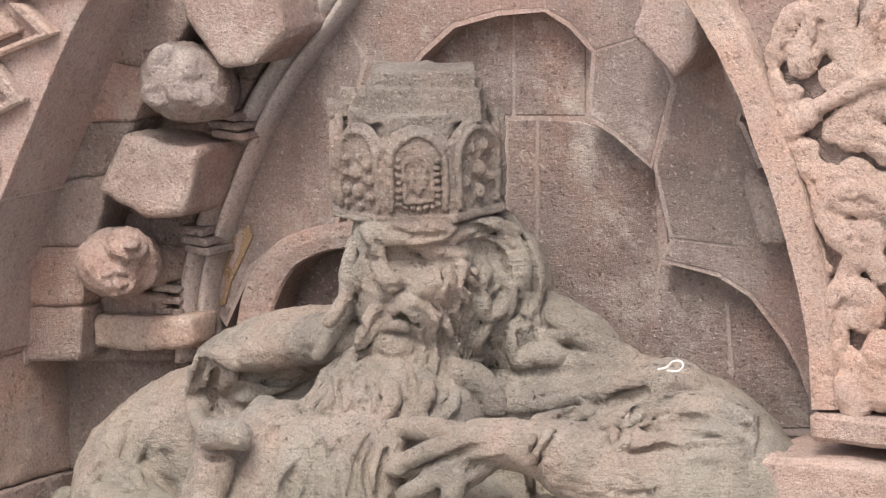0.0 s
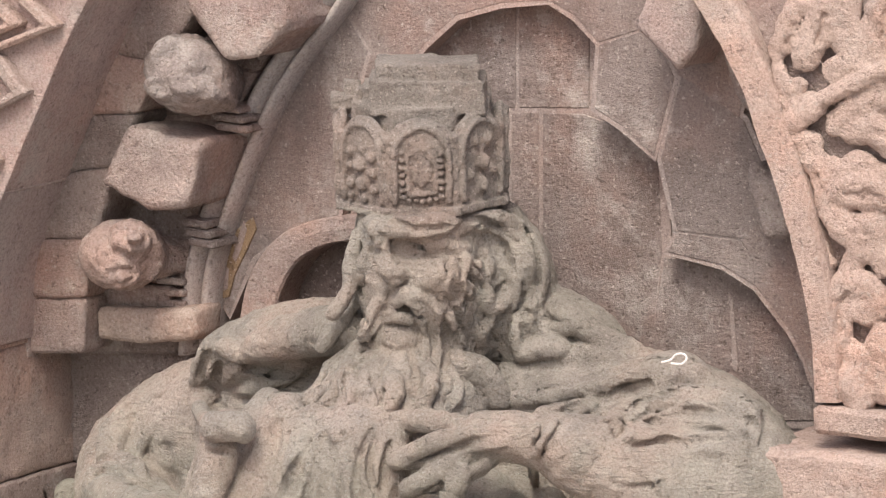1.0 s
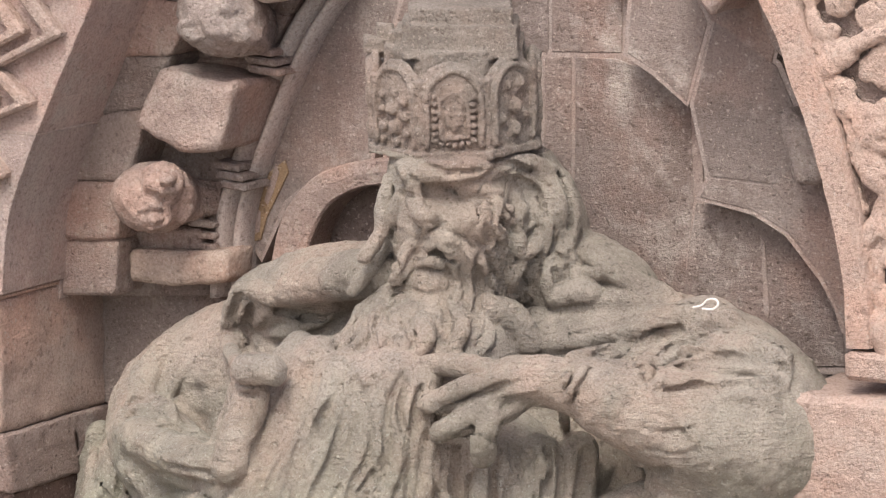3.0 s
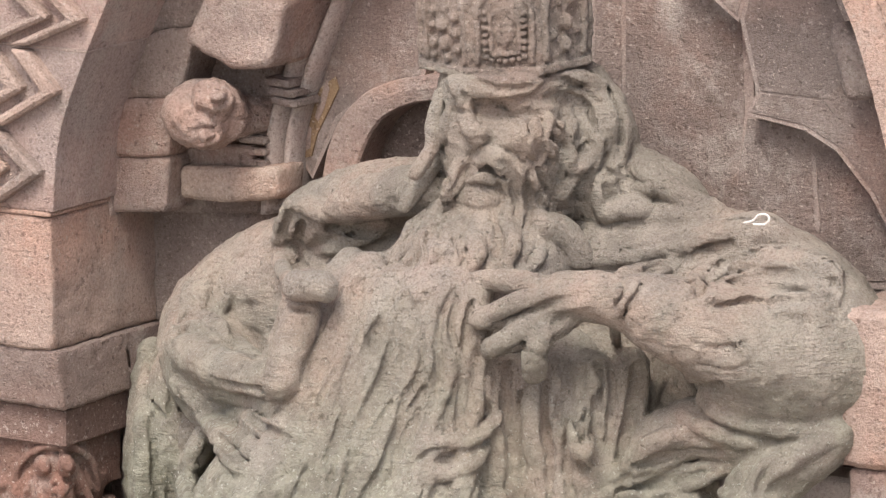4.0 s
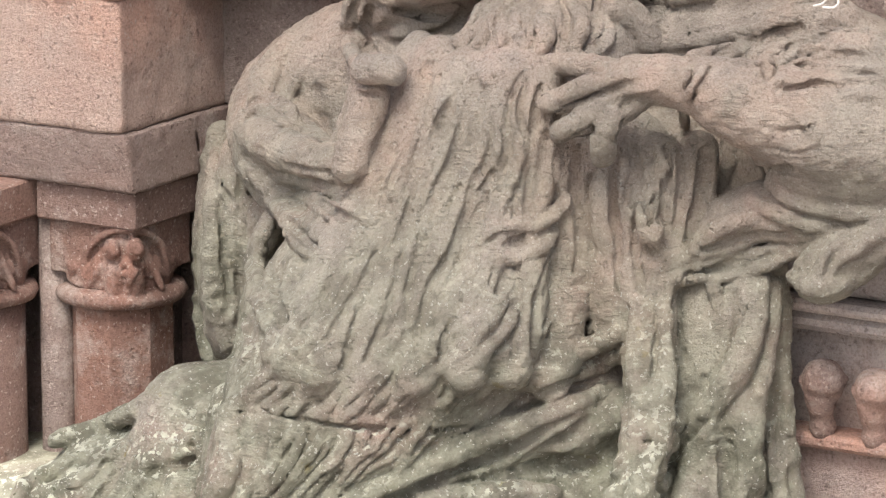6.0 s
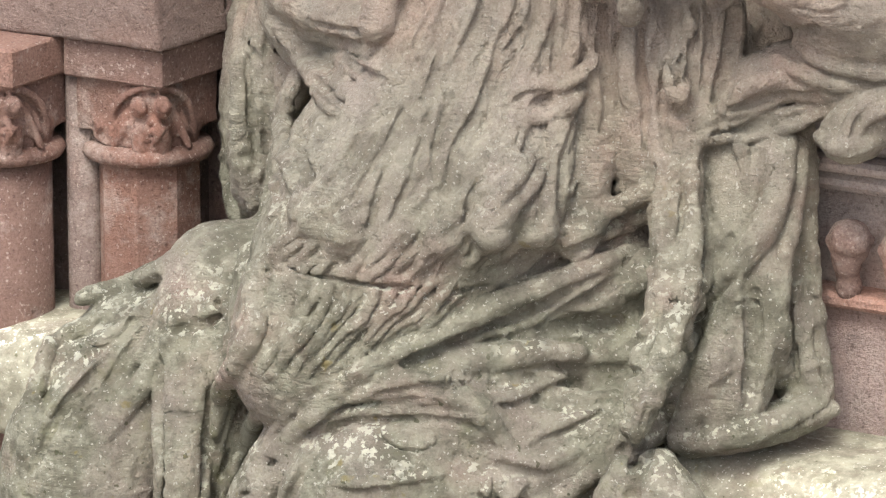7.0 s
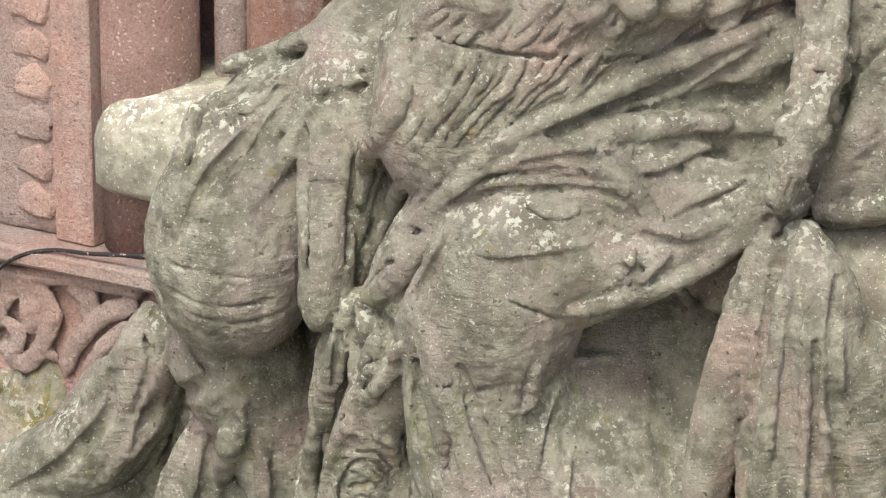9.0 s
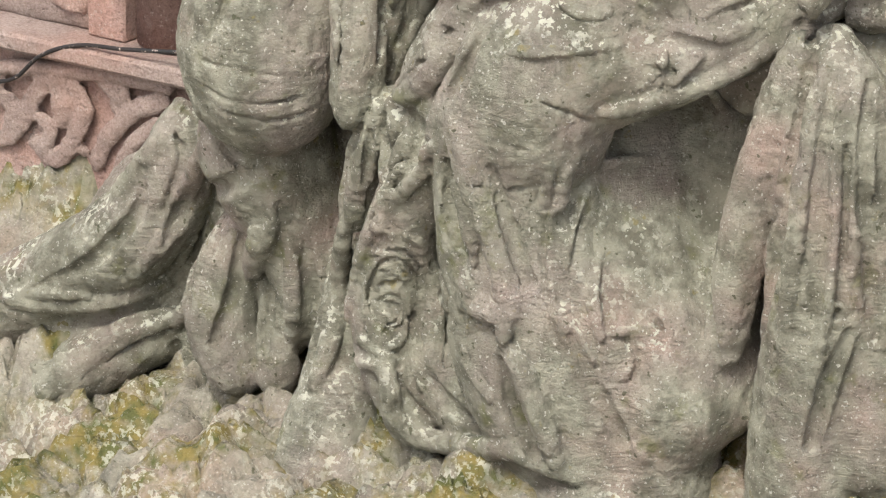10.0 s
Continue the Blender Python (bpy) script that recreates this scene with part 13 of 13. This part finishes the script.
head.stroke([(*on_plate(0, x, z, 0.372), 0.01) for x, z in ((-0.06, -0.085), (-0.06, 0.08), (0, 0.125), (0.06, 0.08), (0.06, -0.085), (-0.06, -0.085))], 0.004, steps=1)
head.blob(on_plate(0, 0, 0.0, 0.365), (0.022, 0.02, 0.07), 0.008)
for side in (-1, 1):
    head.blob(on_plate(0, 0.028 * side, 0.01, 0.363), (0.016, 0.018, 0.055), 0.006)
for x, z, r in ((-0.07, 0.09, 0.022), (0.0, 0.1, 0.02), (0.06, 0.07, 0.024), (-0.08, 0.02, 0.022), (-0.02, 0.03, 0.034), (0.07, 0.0, 0.026), (-0.07, -0.05, 0.026),
                (0.0, -0.05, 0.03), (0.075, -0.07, 0.022), (-0.075, -0.11, 0.018), (0.01, -0.115, 0.02)):
    head.blob(on_plate(-1, x, z, 0.372), (r, r * 0.8, r), 0.006)
for x, z, r in ((-0.04, 0.13, 0.03), (0.04, 0.13, 0.03), (0.0, 0.03, 0.04), (0.0, -0.07, 0.035), (-0.07, -0.02, 0.02), (0.07, -0.02, 0.02)):
    head.blob(on_plate(1, x, z, 0.368), (r, r * 0.6, r), 0.01)
slab_top = Vector((0.304, -0.7, 6.347))
head.prism(slab_top, 4, 0.225, 0.045, 0.006, turn=(0, 0, 30), squash=0.8)
head.prism(slab_top + Vector((0.0, 0.0, -0.1)), 4, 0.25, 0.07, 0.02, turn=(0, 0, 30), squash=0.9)
arm = Vector((-0.044, -0.8, 6.196))
head.prism(arm, 4, 0.075, 0.03, 0.008, turn=(0, 0, 30), squash=0.8)
head.prism(arm + Vector((0.02, 0, 0.02)), 4, 0.035, 0.075, 0.008, turn=(0, 0, 30))
head.prism(arm + Vector((0.12, 0.05, 0.02)), 4, 0.09, 0.05, 0.02, turn=(0, 0, 30))

verts, quads = king.skin()
more, faces = head.skin()
verts, quads = np.vstack([verts, more]), np.vstack([quads, faces + len(verts)])
me = bpy.data.meshes.new("statue")
me.from_pydata(worn(verts).tolist(), [], quads.tolist())
co, normal = np.empty(3 * len(verts)), np.empty(3 * len(verts))
me.vertices.foreach_get("co", co)
me.vertices.foreach_get("normal", normal)
co, normal = co.reshape(-1, 3), normal.reshape(-1, 3)
HEM = (-1.034, 1.126)  # the embroidered end of the stole
# the mason's chisel: arrises sharpened and creases deepened
ends = np.vstack([quads[:, [k, (k + 1) % 4]] for k in range(4)])
count = np.bincount(ends.ravel(), minlength=len(co))[:, None]
soft = co.copy()
for _ in range(14):
    total = np.stack([np.bincount(ends[:, 0], soft[ends[:, 1], k], len(co)) + np.bincount(ends[:, 1], soft[ends[:, 0], k], len(co)) for k in range(3)], 1)
    soft = 0.4 * soft + 0.6 * total / count
proud = ((co - soft) * normal).sum(1)
co += (np.clip(0.5 * proud, -0.012, 0.01))[:, None] * normal
for i in range(len(co)):  # fine creases: falling in the skirts, slanting across the lap
    p = Vector(co[i])
    low = min(max((2.9 - p.z) / 0.5, 0.0), 1.0)
    lap = min(max((4.3 - p.z) / 0.4, 0.0), 1.0) - low
    bend = 0.5 * noise.noise_vector(p * 1.6)
    if abs(p.x - HEM[0]) < 0.24 and abs(p.z - HEM[1]) < 0.46:
        low *= 0.15
    shift = 0.0
    if low > 0:
        q = Vector((p.x * 5.0 + p.y * 2.0, p.y * 5.0, p.z * 1.3)) + bend
        shift += low * (0.009 * (0.7 - 2 * abs(noise.noise(q))) + 0.005 * (0.6 - 2 * abs(noise.noise(q * 2.3))))
    if lap > 0:
        q = Vector(((p.z * 0.85 - p.x * 0.5) * 6.5, p.y * 3.0, (p.x * 0.85 + p.z * 0.5) * 1.4)) + bend
        shift += lap * (0.009 * (0.7 - 2 * abs(noise.noise(q))) + 0.008 * (0.6 - 2 * abs(noise.noise(q * 2.4))))
    if p.z > 3.9:
        shift += 0.006 * (0.5 - 2 * abs(noise.noise(p * 7.0 + bend)))
    co[i] += shift * normal[i]
me.vertices.foreach_set("co", co.ravel())
me.update()
me.materials.append(STATUE)
me.materials.append(CROWN)
high = co[quads][:, :, 2].mean(1) > 5.74 + 0.02 * np.sin(9 * co[quads][:, :, 0].mean(1))
me.polygons.foreach_set("material_index", high.astype(np.int32))
statue = smooth(new("statue", me))
tagged(statue, "weathered red-grey sandstone seated king with crown and flowing beard", "statue")
